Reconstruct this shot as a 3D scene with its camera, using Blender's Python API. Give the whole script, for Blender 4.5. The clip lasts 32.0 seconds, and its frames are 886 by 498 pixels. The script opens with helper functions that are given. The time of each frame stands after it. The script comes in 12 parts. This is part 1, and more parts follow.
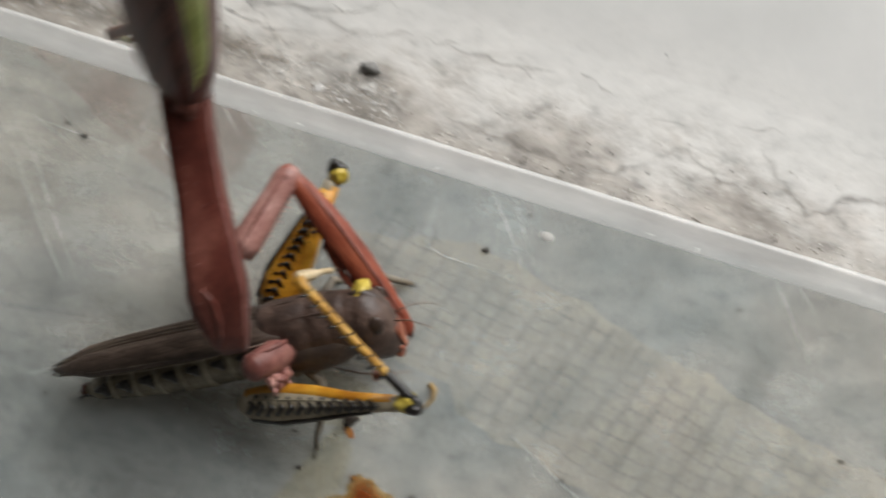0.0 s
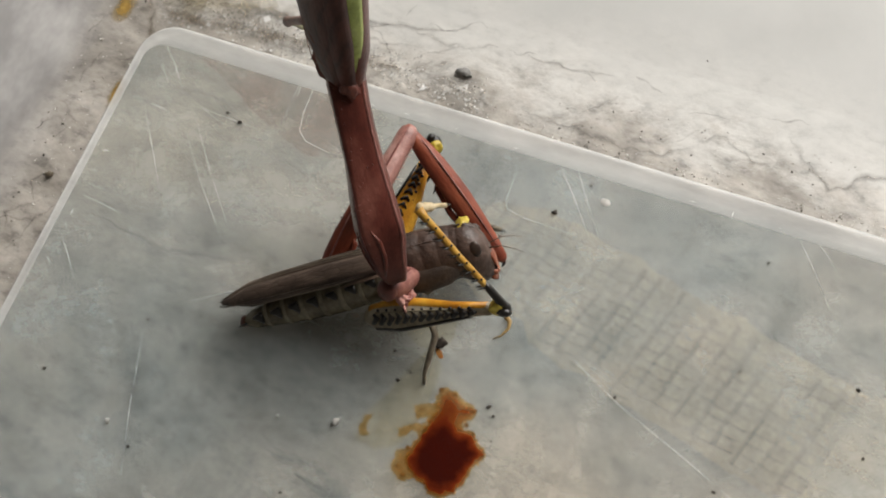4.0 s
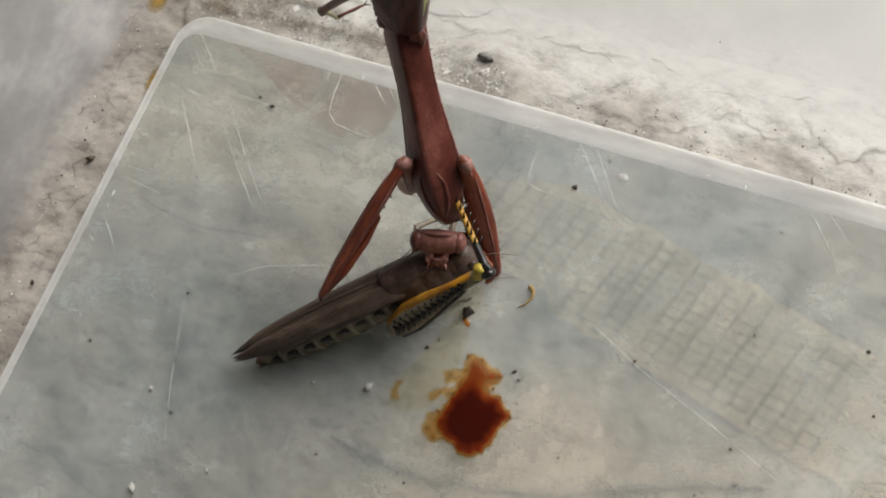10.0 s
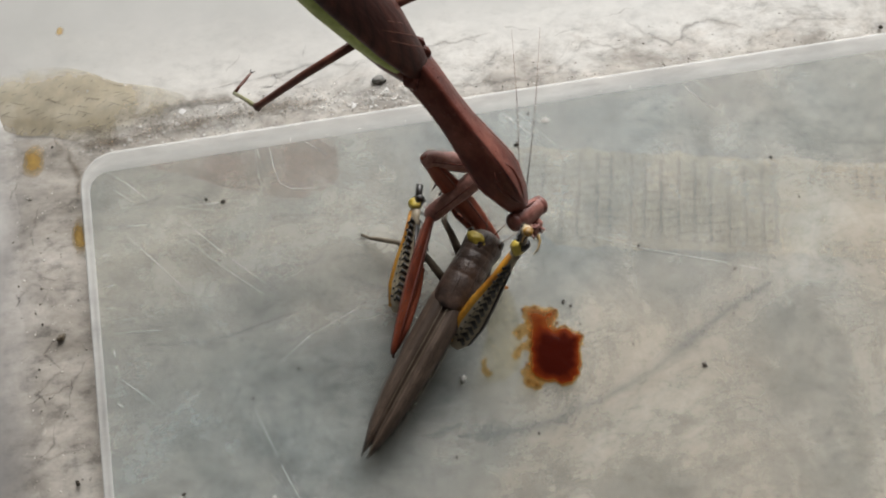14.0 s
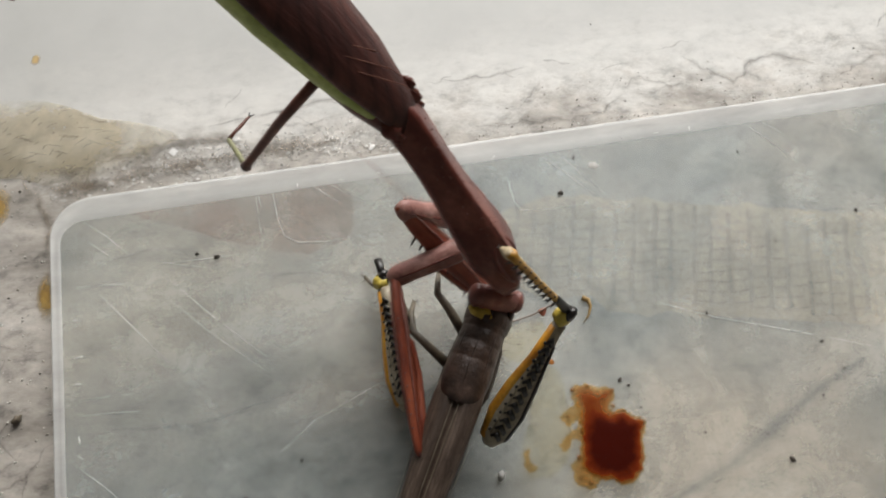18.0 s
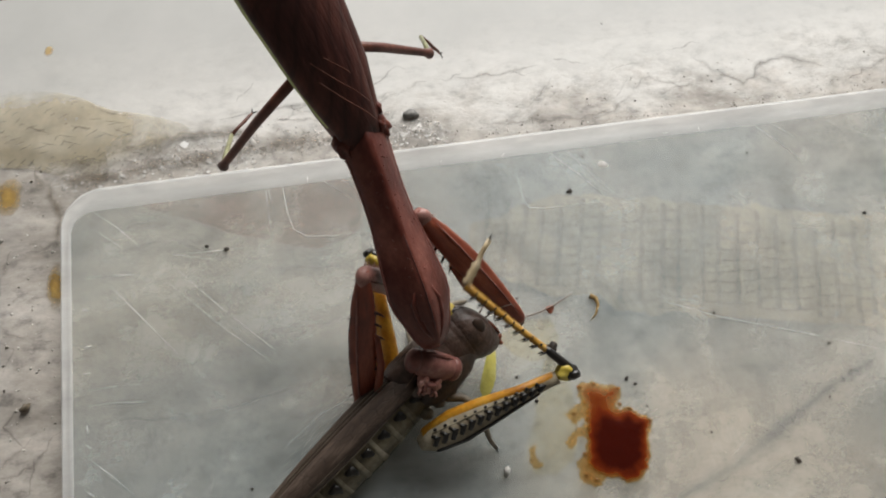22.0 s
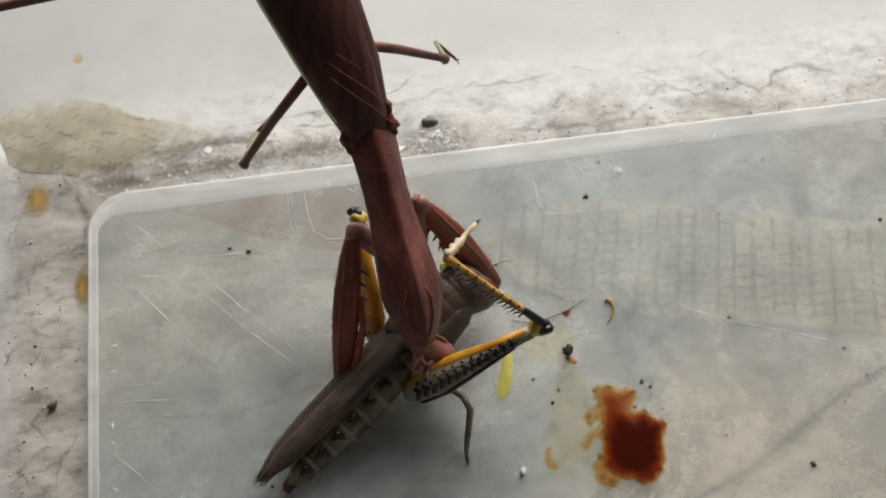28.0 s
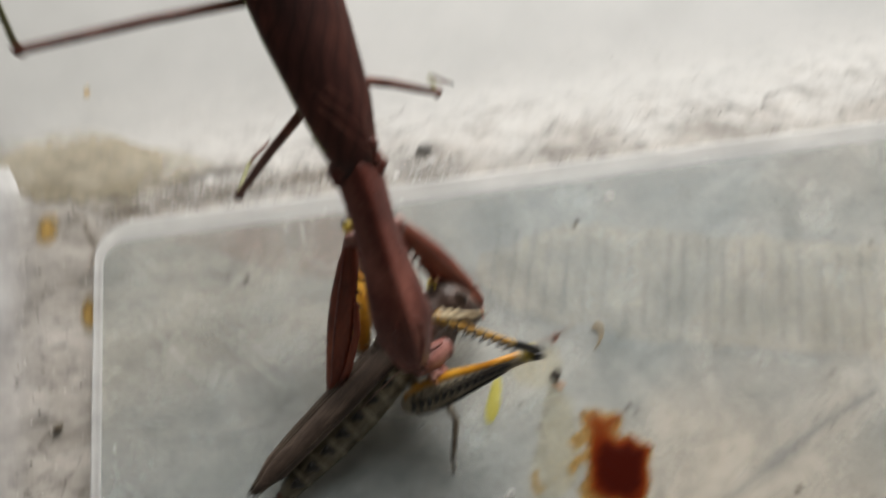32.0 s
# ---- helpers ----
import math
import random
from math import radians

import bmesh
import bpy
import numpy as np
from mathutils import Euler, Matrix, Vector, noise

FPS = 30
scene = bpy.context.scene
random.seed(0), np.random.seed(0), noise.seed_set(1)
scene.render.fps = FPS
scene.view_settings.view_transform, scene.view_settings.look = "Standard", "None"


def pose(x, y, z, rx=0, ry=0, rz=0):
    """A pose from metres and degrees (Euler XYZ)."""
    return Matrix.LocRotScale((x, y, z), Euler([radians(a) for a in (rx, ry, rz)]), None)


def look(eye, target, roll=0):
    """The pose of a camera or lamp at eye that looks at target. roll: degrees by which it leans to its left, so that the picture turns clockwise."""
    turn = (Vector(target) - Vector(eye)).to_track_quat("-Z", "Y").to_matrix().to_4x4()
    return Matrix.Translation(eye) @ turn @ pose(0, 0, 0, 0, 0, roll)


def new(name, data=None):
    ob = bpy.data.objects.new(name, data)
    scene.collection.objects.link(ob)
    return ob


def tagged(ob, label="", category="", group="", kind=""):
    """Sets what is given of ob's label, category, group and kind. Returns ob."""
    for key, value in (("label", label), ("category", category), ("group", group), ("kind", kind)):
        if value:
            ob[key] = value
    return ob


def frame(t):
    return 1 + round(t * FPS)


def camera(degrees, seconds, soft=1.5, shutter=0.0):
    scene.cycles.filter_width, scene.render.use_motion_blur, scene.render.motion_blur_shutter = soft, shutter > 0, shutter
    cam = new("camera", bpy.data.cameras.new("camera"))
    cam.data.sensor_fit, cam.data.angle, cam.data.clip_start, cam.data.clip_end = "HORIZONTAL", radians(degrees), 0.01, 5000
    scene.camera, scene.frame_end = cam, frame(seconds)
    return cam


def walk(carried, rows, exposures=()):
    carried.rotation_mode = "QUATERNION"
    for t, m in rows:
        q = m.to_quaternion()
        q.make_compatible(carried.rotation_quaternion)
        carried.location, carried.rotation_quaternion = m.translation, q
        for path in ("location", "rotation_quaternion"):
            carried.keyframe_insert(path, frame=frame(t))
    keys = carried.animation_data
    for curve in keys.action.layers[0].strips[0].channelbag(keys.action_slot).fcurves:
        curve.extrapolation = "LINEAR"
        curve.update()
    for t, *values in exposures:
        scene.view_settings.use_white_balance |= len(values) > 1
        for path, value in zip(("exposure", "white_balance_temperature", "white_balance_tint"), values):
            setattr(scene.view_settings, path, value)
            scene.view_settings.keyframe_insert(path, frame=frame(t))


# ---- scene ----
# metres; x runs along the far edge of the sheet, y away from the camera, z up from the sheet's face
cam = camera(58.22, 32.0, soft=1.9, shutter=0.9)
walk(cam, [
    (-0.1, pose(-0.00345, 0.01669, 0.11559, 7.237, 1.305, 18.143)),
    (0, pose(-0.00390, 0.01001, 0.11463, 10.702, 1.339, 18.317)),
    (0.1, pose(-0.00435, 0.00332, 0.11366, 14.168, 1.363, 18.492)),
    (0.2, pose(-0.00536, 0.00558, 0.11594, 13.500, 2.191, 18.829)),
    (0.5, pose(-0.00871, 0.00772, 0.12175, 11.988, 2.838, 19.605)),
    (1, pose(-0.00456, 0.00335, 0.12306, 14.418, 3.686, 19.810)),
    (1.5, pose(0.00289, -0.00533, 0.12281, 15.694, 3.904, 20.278)),
    (2, pose(0.00280, -0.00883, 0.12620, 15.742, 4.561, 20.609)),
    (2.5, pose(0.00333, -0.01083, 0.12774, 16.005, 4.975, 20.789)),
    (3, pose(0.00280, -0.01199, 0.12968, 16.368, 5.332, 20.948)),
    (3.5, pose(0.00445, -0.01443, 0.13331, 16.996, 5.825, 21.106)),
    (4, pose(0.00544, -0.01499, 0.13577, 17.008, 6.374, 21.125)),
    (4.5, pose(0.00606, -0.01521, 0.13722, 17.041, 6.659, 21.168)),
    (6.5, pose(0.00753, -0.01872, 0.14070, 17.587, 7.132, 21.335)),
    (7, pose(0.00761, -0.01797, 0.14101, 17.232, 7.196, 21.148)),
    (7.5, pose(0.00730, -0.01908, 0.14073, 17.211, 7.236, 21.302)),
    (8, pose(0.00735, -0.01940, 0.14132, 17.201, 7.295, 21.272)),
    (8.5, pose(0.00710, -0.02104, 0.14176, 17.496, 7.208, 21.384)),
    (9, pose(0.00595, -0.02144, 0.14029, 17.209, 7.229, 21.374)),
    (9.5, pose(0.00599, -0.02170, 0.14103, 17.152, 7.191, 21.135)),
    (10, pose(0.00566, -0.02255, 0.14098, 17.209, 7.149, 20.874)),
    (10.5, pose(0.00549, -0.02212, 0.14012, 16.647, 7.067, 20.826)),
    (11, pose(0.00629, -0.02257, 0.14051, 16.850, 7.296, 20.851)),
    (11.5, pose(0.00640, -0.02283, 0.14227, 17.010, 7.327, 20.824)),
    (12, pose(0.00533, -0.02423, 0.15476, 20.268, 8.638, 19.098)),
    (12.5, pose(-0.00358, -0.03620, 0.16827, 20.780, 1.829, 7.764)),
    (13, pose(-0.03222, -0.03779, 0.15877, 21.452, -3.407, -4.291)),
    (13.5, pose(-0.04164, -0.04335, 0.15539, 23.103, -5.345, -11.894)),
    (14, pose(-0.05099, -0.04088, 0.15419, 19.730, -4.215, -12.265)),
    (16.5, pose(-0.05228, -0.02743, 0.13251, 22.342, -4.053, -12.371)),
    (17, pose(-0.05228, -0.02910, 0.13130, 23.147, -4.044, -11.851)),
    (17.5, pose(-0.05195, -0.02885, 0.13121, 23.215, -4.009, -11.536)),
    (18, pose(-0.05192, -0.02944, 0.13084, 23.375, -4.106, -11.705)),
    (18.5, pose(-0.05262, -0.02839, 0.13114, 23.167, -4.475, -11.411)),
    (19, pose(-0.05141, -0.02916, 0.13106, 23.020, -3.707, -11.182)),
    (19.5, pose(-0.05309, -0.02941, 0.13073, 23.350, -4.277, -11.299)),
    (20, pose(-0.05255, -0.02930, 0.13062, 22.946, -4.183, -11.198)),
    (20.5, pose(-0.05257, -0.03009, 0.13013, 23.385, -4.450, -11.291)),
    (21, pose(-0.05210, -0.02944, 0.13054, 23.274, -4.454, -11.109)),
    (21.5, pose(-0.05255, -0.03087, 0.13031, 23.504, -4.033, -10.976)),
    (22, pose(-0.05310, -0.03027, 0.13072, 23.418, -4.258, -10.808)),
    (22.5, pose(-0.05369, -0.03078, 0.13133, 23.381, -3.687, -10.442)),
    (23, pose(-0.05393, -0.03154, 0.13233, 24.193, -3.849, -10.378)),
    (23.5, pose(-0.05334, -0.03149, 0.13216, 24.341, -3.895, -10.400)),
    (24, pose(-0.05459, -0.03227, 0.13234, 24.739, -4.023, -10.319)),
    (24.5, pose(-0.05414, -0.03175, 0.13227, 24.281, -3.900, -10.299)),
    (25, pose(-0.05363, -0.03190, 0.13212, 24.072, -3.521, -10.364)),
    (25.5, pose(-0.05376, -0.03180, 0.13206, 24.229, -3.683, -10.343)),
    (27.5, pose(-0.05409, -0.03240, 0.13229, 24.170, -3.371, -9.994)),
    (28, pose(-0.05397, -0.03225, 0.13229, 24.146, -3.352, -10.059)),
    (28.5, pose(-0.05418, -0.03296, 0.13208, 24.391, -3.478, -10.049)),
    (29, pose(-0.05422, -0.03258, 0.13170, 24.367, -3.862, -10.074)),
    (29.5, pose(-0.05418, -0.03191, 0.13168, 24.169, -3.888, -10.052)),
    (30, pose(-0.05501, -0.03320, 0.13134, 24.675, -4.024, -10.212)),
    (30.5, pose(-0.05432, -0.03204, 0.13195, 24.102, -3.699, -10.076)),
    (31, pose(-0.05410, -0.03256, 0.13192, 24.188, -3.459, -9.918)),
    (31.5, pose(-0.05368, -0.03258, 0.13209, 24.141, -3.345, -9.888)),
    (31.8, pose(-0.05368, -0.03258, 0.13209, 24.141, -3.345, -9.888)),
    (31.9, pose(-0.05421, -0.03260, 0.13264, 24.246, -3.160, -10.022)),
    (32, pose(-0.04723, -0.03163, 0.13753, 24.621, -1.402, -9.466)),
    (32.1, pose(-0.04025, -0.03067, 0.14241, 25.014, 0.353, -8.899)),
], exposures=[(0.0, -0.06, 6250, 10), (1.0, -0.06, 6300, 10), (2.0, -0.04, 6420, 10), (4.0, 0.0, 6500, 10), (11.0, 0.0, 6480, 10), (12.0, 0.0, 6380, 10), (13.0, -0.07, 6320, 10), (14.0, 0.0, 6360, 10), (22.0, 0.0, 6360, 10), (24.0, -0.08, 6400, 10), (25.5, -0.08, 6400, 10), (28.0, 0.0, 6380, 10), (32.0, 0.0, 6400, 10)])


def rgb(r, g, b):
    """A linear colour from 0-255 values."""
    return tuple((c / 12.92 if c <= 0.04045 else ((c + 0.055) / 1.055) ** 2.4) for c in (r / 255, g / 255, b / 255)) + (1.0,)


# ---- light ----
world = bpy.data.worlds.new("sky")
scene.world = world
world.use_nodes = True
wn = world.node_tree.nodes
sky = wn.new("ShaderNodeTexSky")
sky.sky_type, sky.sun_disc = "NISHITA", False
sky.sun_elevation, sky.sun_rotation = radians(40), radians(20)
sky.dust_density = 5.0
wn["Background"].inputs["Strength"].default_value = 0.08
world.node_tree.links.new(sky.outputs[0], wn["Background"].inputs["Color"])
# soft daylight from the back right, an added lamp in an unseen, assumed window
lamp = new("window_daylight", bpy.data.lights.new("window_daylight", "AREA"))
lamp.data.shape, lamp.data.size, lamp.data.size_y = "RECTANGLE", 1.05, 0.8
lamp.data.energy, lamp.data.color = 19.3, (0.985, 0.975, 0.955)
lamp.matrix_world = look((0.30, 0.79, 0.62), (0.08, 0.0, 0.1))


# ---- materials ----
class Mat:
    """A node material with a principled shader and short ways to add noise, colours and bumps."""

    def __init__(self, name, color, rough=0.5, metal=0.0, spec=0.5):
        self.m = bpy.data.materials.new(name)
        self.m.use_nodes = True
        self.t = self.m.node_tree
        self.b = self.t.nodes["Principled BSDF"]
        self.b.inputs["Base Color"].default_value = color
        self.b.inputs["Roughness"].default_value = rough
        self.b.inputs["Metallic"].default_value = metal
        self.b.inputs["Specular IOR Level"].default_value = spec
        self.co = self.t.nodes.new("ShaderNodeTexCoord")

    def link(self, a, b):
        self.t.links.new(a, b)

    def coords(self, scale=(1, 1, 1), space="Object"):
        n = self.t.nodes.new("ShaderNodeMapping")
        n.inputs["Scale"].default_value = scale
        self.link(self.co.outputs[space], n.inputs["Vector"])
        return n.outputs[0]

    def noise(self, scale, detail=4, rough=0.6, stretch=(1, 1, 1), twist=0.0):
        n = self.t.nodes.new("ShaderNodeTexNoise")
        n.inputs["Scale"].default_value, n.inputs["Detail"].default_value = scale, detail
        n.inputs["Roughness"].default_value, n.inputs["Distortion"].default_value = rough, twist
        self.link(self.coords(stretch), n.inputs["Vector"])
        return n.outputs["Fac"]

    def cells(self, scale, feature="F1", stretch=(1, 1, 1)):
        n = self.t.nodes.new("ShaderNodeTexVoronoi")
        n.feature = feature
        n.inputs["Scale"].default_value = scale
        self.link(self.coords(stretch), n.inputs["Vector"])
        return n.outputs["Distance"]

    def wave(self, scale, distort=2.0, axis="X", stretch=(1, 1, 1)):
        n = self.t.nodes.new("ShaderNodeTexWave")
        n.bands_direction = axis
        n.inputs["Scale"].default_value, n.inputs["Distortion"].default_value = scale, distort
        n.inputs["Detail"].default_value = 2
        self.link(self.coords(stretch), n.inputs["Vector"])
        return n.outputs["Fac"]

    def ramp(self, fac, stops):
        n = self.t.nodes.new("ShaderNodeValToRGB")
        e = n.color_ramp.elements
        while len(e) < len(stops):
            e.new(0.5)
        for q, (p, c) in zip(e, stops):
            q.position, q.color = p, c if len(c) == 4 else (*c, 1)
        self.link(fac, n.inputs[0])
        return n.outputs["Color"]

    def mix(self, fac, a, b, mode="MIX"):
        n = self.t.nodes.new("ShaderNodeMix")
        n.data_type, n.blend_type = "RGBA", mode
        for k, v in ((0, fac), (6, a), (7, b)):
            if isinstance(v, (float, int, tuple)):
                n.inputs[k].default_value = v
            else:
                self.link(v, n.inputs[k])
        return n.outputs[2]

    def color(self, c):
        self.link(c, self.b.inputs["Base Color"])
        return self

    def rough(self, r):
        self.link(r, self.b.inputs["Roughness"])
        return self

    def bump(self, h, strength=0.3, dist=0.0003):
        n = self.t.nodes.new("ShaderNodeBump")
        n.inputs["Strength"].default_value, n.inputs["Distance"].default_value = strength, dist
        self.link(h, n.inputs["Height"])
        self.link(n.outputs[0], self.b.inputs["Normal"])
        return self


def grey(v):
    return (v, v, v, 1.0)


def blotchy(name, base, dark, light, scale, rough=0.5, fine=6.0, bump=0.3, spec=0.4, stretch=(1, 1, 1), dist=0.0002):
    """A two-scale mottled surface."""
    m = Mat(name, base, rough, 0, spec)
    big = m.noise(scale, 5, 0.62, stretch)
    small = m.noise(scale * fine, 3, 0.6, stretch)
    c = m.ramp(big, [(0.3, dark), (0.5, base), (0.72, light)])
    s = m.ramp(small, [(0.25, grey(0.62)), (0.75, grey(1.0))])
    m.color(m.mix(0.8, c, s, "MULTIPLY"))
    m.bump(small, bump, dist)
    return m


# floor under and round the sheet: pale worn stone
FLOOR = Mat("worn_floor", rgb(186, 182, 174), 0.54)
_a = FLOOR.noise(48, 6, 0.65, (0.7, 1.2, 1), 0.6)
_b = FLOOR.noise(380, 4, 0.7, (0.6, 1.0, 1))
_c = FLOOR.ramp(_a, [(0.3, rgb(118, 112, 103)), (0.44, rgb(158, 152, 143)), (0.58, rgb(188, 182, 173)), (0.72, rgb(212, 208, 201))])
_d = FLOOR.ramp(_b, [(0.3, grey(0.52)), (0.45, grey(0.85)), (0.62, grey(1.0))])
_e = FLOOR.mix(0.75, _c, _d, "MULTIPLY")
_s = FLOOR.t.nodes.new("ShaderNodeSeparateXYZ")
FLOOR.link(FLOOR.co.outputs["Object"], _s.inputs[0])


def flaked(noise, size, lo, hi, axis=1, sign=1.0):
    """How far a coat of flaking paint or painted haze covers the floor: whole at the far side, in patches nearer."""
    n = FLOOR.t.nodes.new("ShaderNodeMath")
    n.operation = "MULTIPLY_ADD"
    n.inputs[1].default_value = size
    FLOOR.link(noise, n.inputs[0])
    f = FLOOR.t.nodes.new("ShaderNodeMath")
    f.operation = "MULTIPLY"
    f.inputs[1].default_value = sign
    FLOOR.link(_s.outputs[axis], f.inputs[0])
    FLOOR.link(f.outputs[0], n.inputs[2])
    return FLOOR.ramp(n.outputs[0], [(lo, grey(0.0)), (hi, grey(1.0))])


_w1 = flaked(FLOOR.noise(95, 7, 0.74, (0.75, 1.1, 1), 0.35), 0.052, 0.0735, 0.0845)
_w2 = flaked(FLOOR.noise(55, 7, 0.72, (0.7, 1.0, 1), 0.3), 0.034, 0.0720, 0.0940)
_t = FLOOR.mix(0.6, FLOOR.mix(_w1, _e, rgb(208, 206, 200)), _d, "MULTIPLY")
# left side fades to blotchy grey, its highlight and haze put into the colour
_w3 = flaked(FLOOR.noise(50, 6, 0.7, (1.0, 0.4, 1), 0.5), 0.022, 0.1180, 0.1300, 0, -1.0)
_h = FLOOR.ramp(FLOOR.noise(42, 5, 0.62, (1, 0.5, 1)), [(0.28, rgb(104, 102, 102)), (0.5, rgb(134, 132, 130)), (0.72, rgb(190, 188, 185))])
_t = FLOOR.mix(_w3, _t, _h)
_p = FLOOR.ramp(FLOOR.noise(30, 5, 0.6), [(0.3, rgb(175, 175, 171)), (0.5, rgb(184, 184, 180)), (0.7, rgb(192, 191, 187))])
FLOOR.color(FLOOR.mix(_w2, _t, _p))
FLOOR.bump(FLOOR.mix(_w3, FLOOR.mix(_w2, FLOOR.mix(0.3, _b, _w1), grey(0.6)), grey(0.6)), 0.45, 0.0003)

# the same painted haze for the other sides
HAZE = Mat("hazy_grey_tone", rgb(178, 178, 176), 0.3)
HAZE.color(HAZE.ramp(HAZE.noise(42, 5, 0.62, (1, 0.5, 1)), [(0.28, rgb(112, 111, 111)), (0.5, rgb(140, 138, 136)), (0.72, rgb(176, 174, 171))]))

# cloudy translucent plastic
SHEET = Mat("cloudy_plastic", rgb(190, 190, 186), 0.33, 0, 0.45)
_a = SHEET.noise(30, 7, 0.66, twist=1.2)
_b = SHEET.noise(150, 6, 0.72, (1.0, 0.55, 1), 1.4)
_f = SHEET.noise(11, 4, 0.55)
_c = SHEET.ramp(_a, [(0.3, rgb(180, 182, 181)), (0.42, rgb(216, 216, 213)), (0.54, rgb(236, 233, 228)), (0.68, rgb(252, 251, 248))])
_d = SHEET.ramp(_b, [(0.3, grey(0.8)), (0.46, grey(0.95)), (0.6, grey(1.0))])
_e = SHEET.ramp(_f, [(0.38, rgb(236, 246, 250)), (0.5, rgb(247, 249, 248)), (0.6, rgb(253, 250, 243))])
_g = SHEET.ramp(SHEET.noise(420, 5, 0.75, (0.5, 1.0, 1), 0.8), [(0.32, grey(0.8)), (0.55, grey(1.0))])
_h = SHEET.ramp(SHEET.noise(34, 6, 0.7, (0.7, 1.2, 1), 1.1), [(0.35, rgb(216, 220, 220)), (0.46, rgb(244, 246, 246)), (0.54, rgb(255, 254, 252))])
_c = SHEET.mix(0.85, _c, _h, "MULTIPLY")
_c = SHEET.mix(0.8, _c, SHEET.ramp(SHEET.noise(95, 6, 0.74, (0.75, 1.2, 1), 0.9), [(0.36, rgb(224, 228, 229)), (0.5, grey(1.0))]), "MULTIPLY")
_s = SHEET.t.nodes.new("ShaderNodeSeparateXYZ")
SHEET.link(SHEET.co.outputs["Object"], _s.inputs[0])
# lid tint lighter and warmer to the near right, light falloff put into colour
_y = SHEET.t.nodes.new("ShaderNodeMath")
_y.operation = "MULTIPLY_ADD"
_y.inputs[1].default_value = -0.8
SHEET.link(_s.outputs[1], _y.inputs[0])
SHEET.link(_s.outputs[0], _y.inputs[2])
_c = SHEET.mix(1.0, _c, SHEET.ramp(_y.outputs[0], [(-0.105, rgb(236, 241, 242)), (-0.06, rgb(248, 250, 249)), (0.01, rgb(253, 251, 247))]), "MULTIPLY")
SHEET.color(SHEET.mix(0.9, SHEET.mix(0.9, SHEET.mix(0.9, _c, _d, "MULTIPLY"), _e, "MULTIPLY"), _g, "MULTIPLY"))
SHEET.bump(SHEET.noise(700, 3), 0.12, 0.0001)


def see_through(m, fac, tint=(0.95, 0.955, 0.96, 1)):
    """Lets light straight through; fac is the share of the surface that stays solid."""
    t = m.t.nodes.new("ShaderNodeBsdfTransparent")
    t.inputs[0].default_value = tint
    x = m.t.nodes.new("ShaderNodeMixShader")
    if isinstance(fac, float):
        x.inputs[0].default_value = fac
    else:
        m.link(fac, x.inputs[0])
    m.link(t.outputs[0], x.inputs[1])
    m.link(m.b.outputs[0], x.inputs[2])
    m.link(x.outputs[0], m.t.nodes["Material Output"].inputs["Surface"])
    return m


see_through(SHEET, 0.34, (0.97, 0.968, 0.957, 1))

RIM = Mat("milky_plastic_rim", rgb(230, 230, 226), 0.3)
RIM.color(RIM.ramp(RIM.noise(60, 5), [(0.3, rgb(226, 227, 224)), (0.5, rgb(236, 237, 234)), (0.7, rgb(244, 244, 242))]))
see_through(RIM, RIM.ramp(RIM.noise(45, 6, 0.7, (0.3, 1, 1)), [(0.3, grey(0.3)), (0.7, grey(0.56))]))
SCRATCH = Mat("scratch", rgb(236, 236, 233), 0.4)
see_through(SCRATCH, SCRATCH.ramp(SCRATCH.noise(150, 3), [(0.35, grey(0.22)), (0.64, grey(0.9))]), (1, 1, 1, 1))
NET = blotchy("net_cloth", rgb(236, 214, 182), rgb(216, 194, 154), rgb(240, 224, 192), 110, 0.8, 4, 0.2)
see_through(NET, NET.ramp(NET.noise(120, 4, 0.7), [(0.28, grey(0.4)), (0.62, grey(0.85))]), (1, 1, 1, 1))
NETDARK = Mat("net_thread", rgb(140, 112, 76), 0.8)
see_through(NETDARK, NETDARK.ramp(NETDARK.noise(170, 4, 0.7), [(0.36, grey(0.03)), (0.66, grey(0.38))]), (1, 1, 1, 1))
NETPALE = Mat("pale_net_thread", rgb(112, 99, 72), 0.8)
SCRAP = blotchy("frayed_cloth", rgb(190, 178, 148), rgb(162, 148, 118), rgb(206, 196, 170), 70, 0.85, 5, 0.3)


def frayed(m, top):
    """Worn away in holes towards the edge of the scrap."""
    s = m.t.nodes.new("ShaderNodeVectorMath")
    s.operation = "LENGTH"
    m.link(m.coords((31, 84, 0)), s.inputs[0])
    n = m.t.nodes.new("ShaderNodeMath")
    n.operation = "MULTIPLY_ADD"
    n.inputs[1].default_value = -1.1
    m.link(m.noise(130, 5, 0.7), n.inputs[0])
    m.link(s.outputs["Value"], n.inputs[2])
    see_through(m, m.ramp(n.outputs[0], [(-0.45, grey(top)), (-0.2, grey(top * 0.85)), (0.32, grey(0.0))]), (1, 1, 1, 1))


frayed(SCRAP, 0.55)
frayed(NETPALE, 0.3)

# the two insects
SHELL = blotchy("red_brown_cuticle", rgb(100, 52, 43), rgb(72, 34, 28), rgb(136, 84, 72), 120, 0.32, 11, 0.35, 0.5, (0.8, 1.2, 1.2))
SHELL.b.inputs["Sheen Weight"].default_value, SHELL.b.inputs["Sheen Roughness"].default_value = 0.08, 0.4
SHELL_PALE = blotchy("pinkish_cuticle", rgb(138, 88, 79), rgb(104, 62, 55), rgb(172, 124, 113), 250, 0.45, 7, 0.5, 0.45)
FEMUR = blotchy("rust_leg_cuticle", rgb(136, 64, 42), rgb(98, 43, 29), rgb(168, 92, 64), 240, 0.46, 6, 0.5, 0.45, (0.4, 1.5, 1.5))
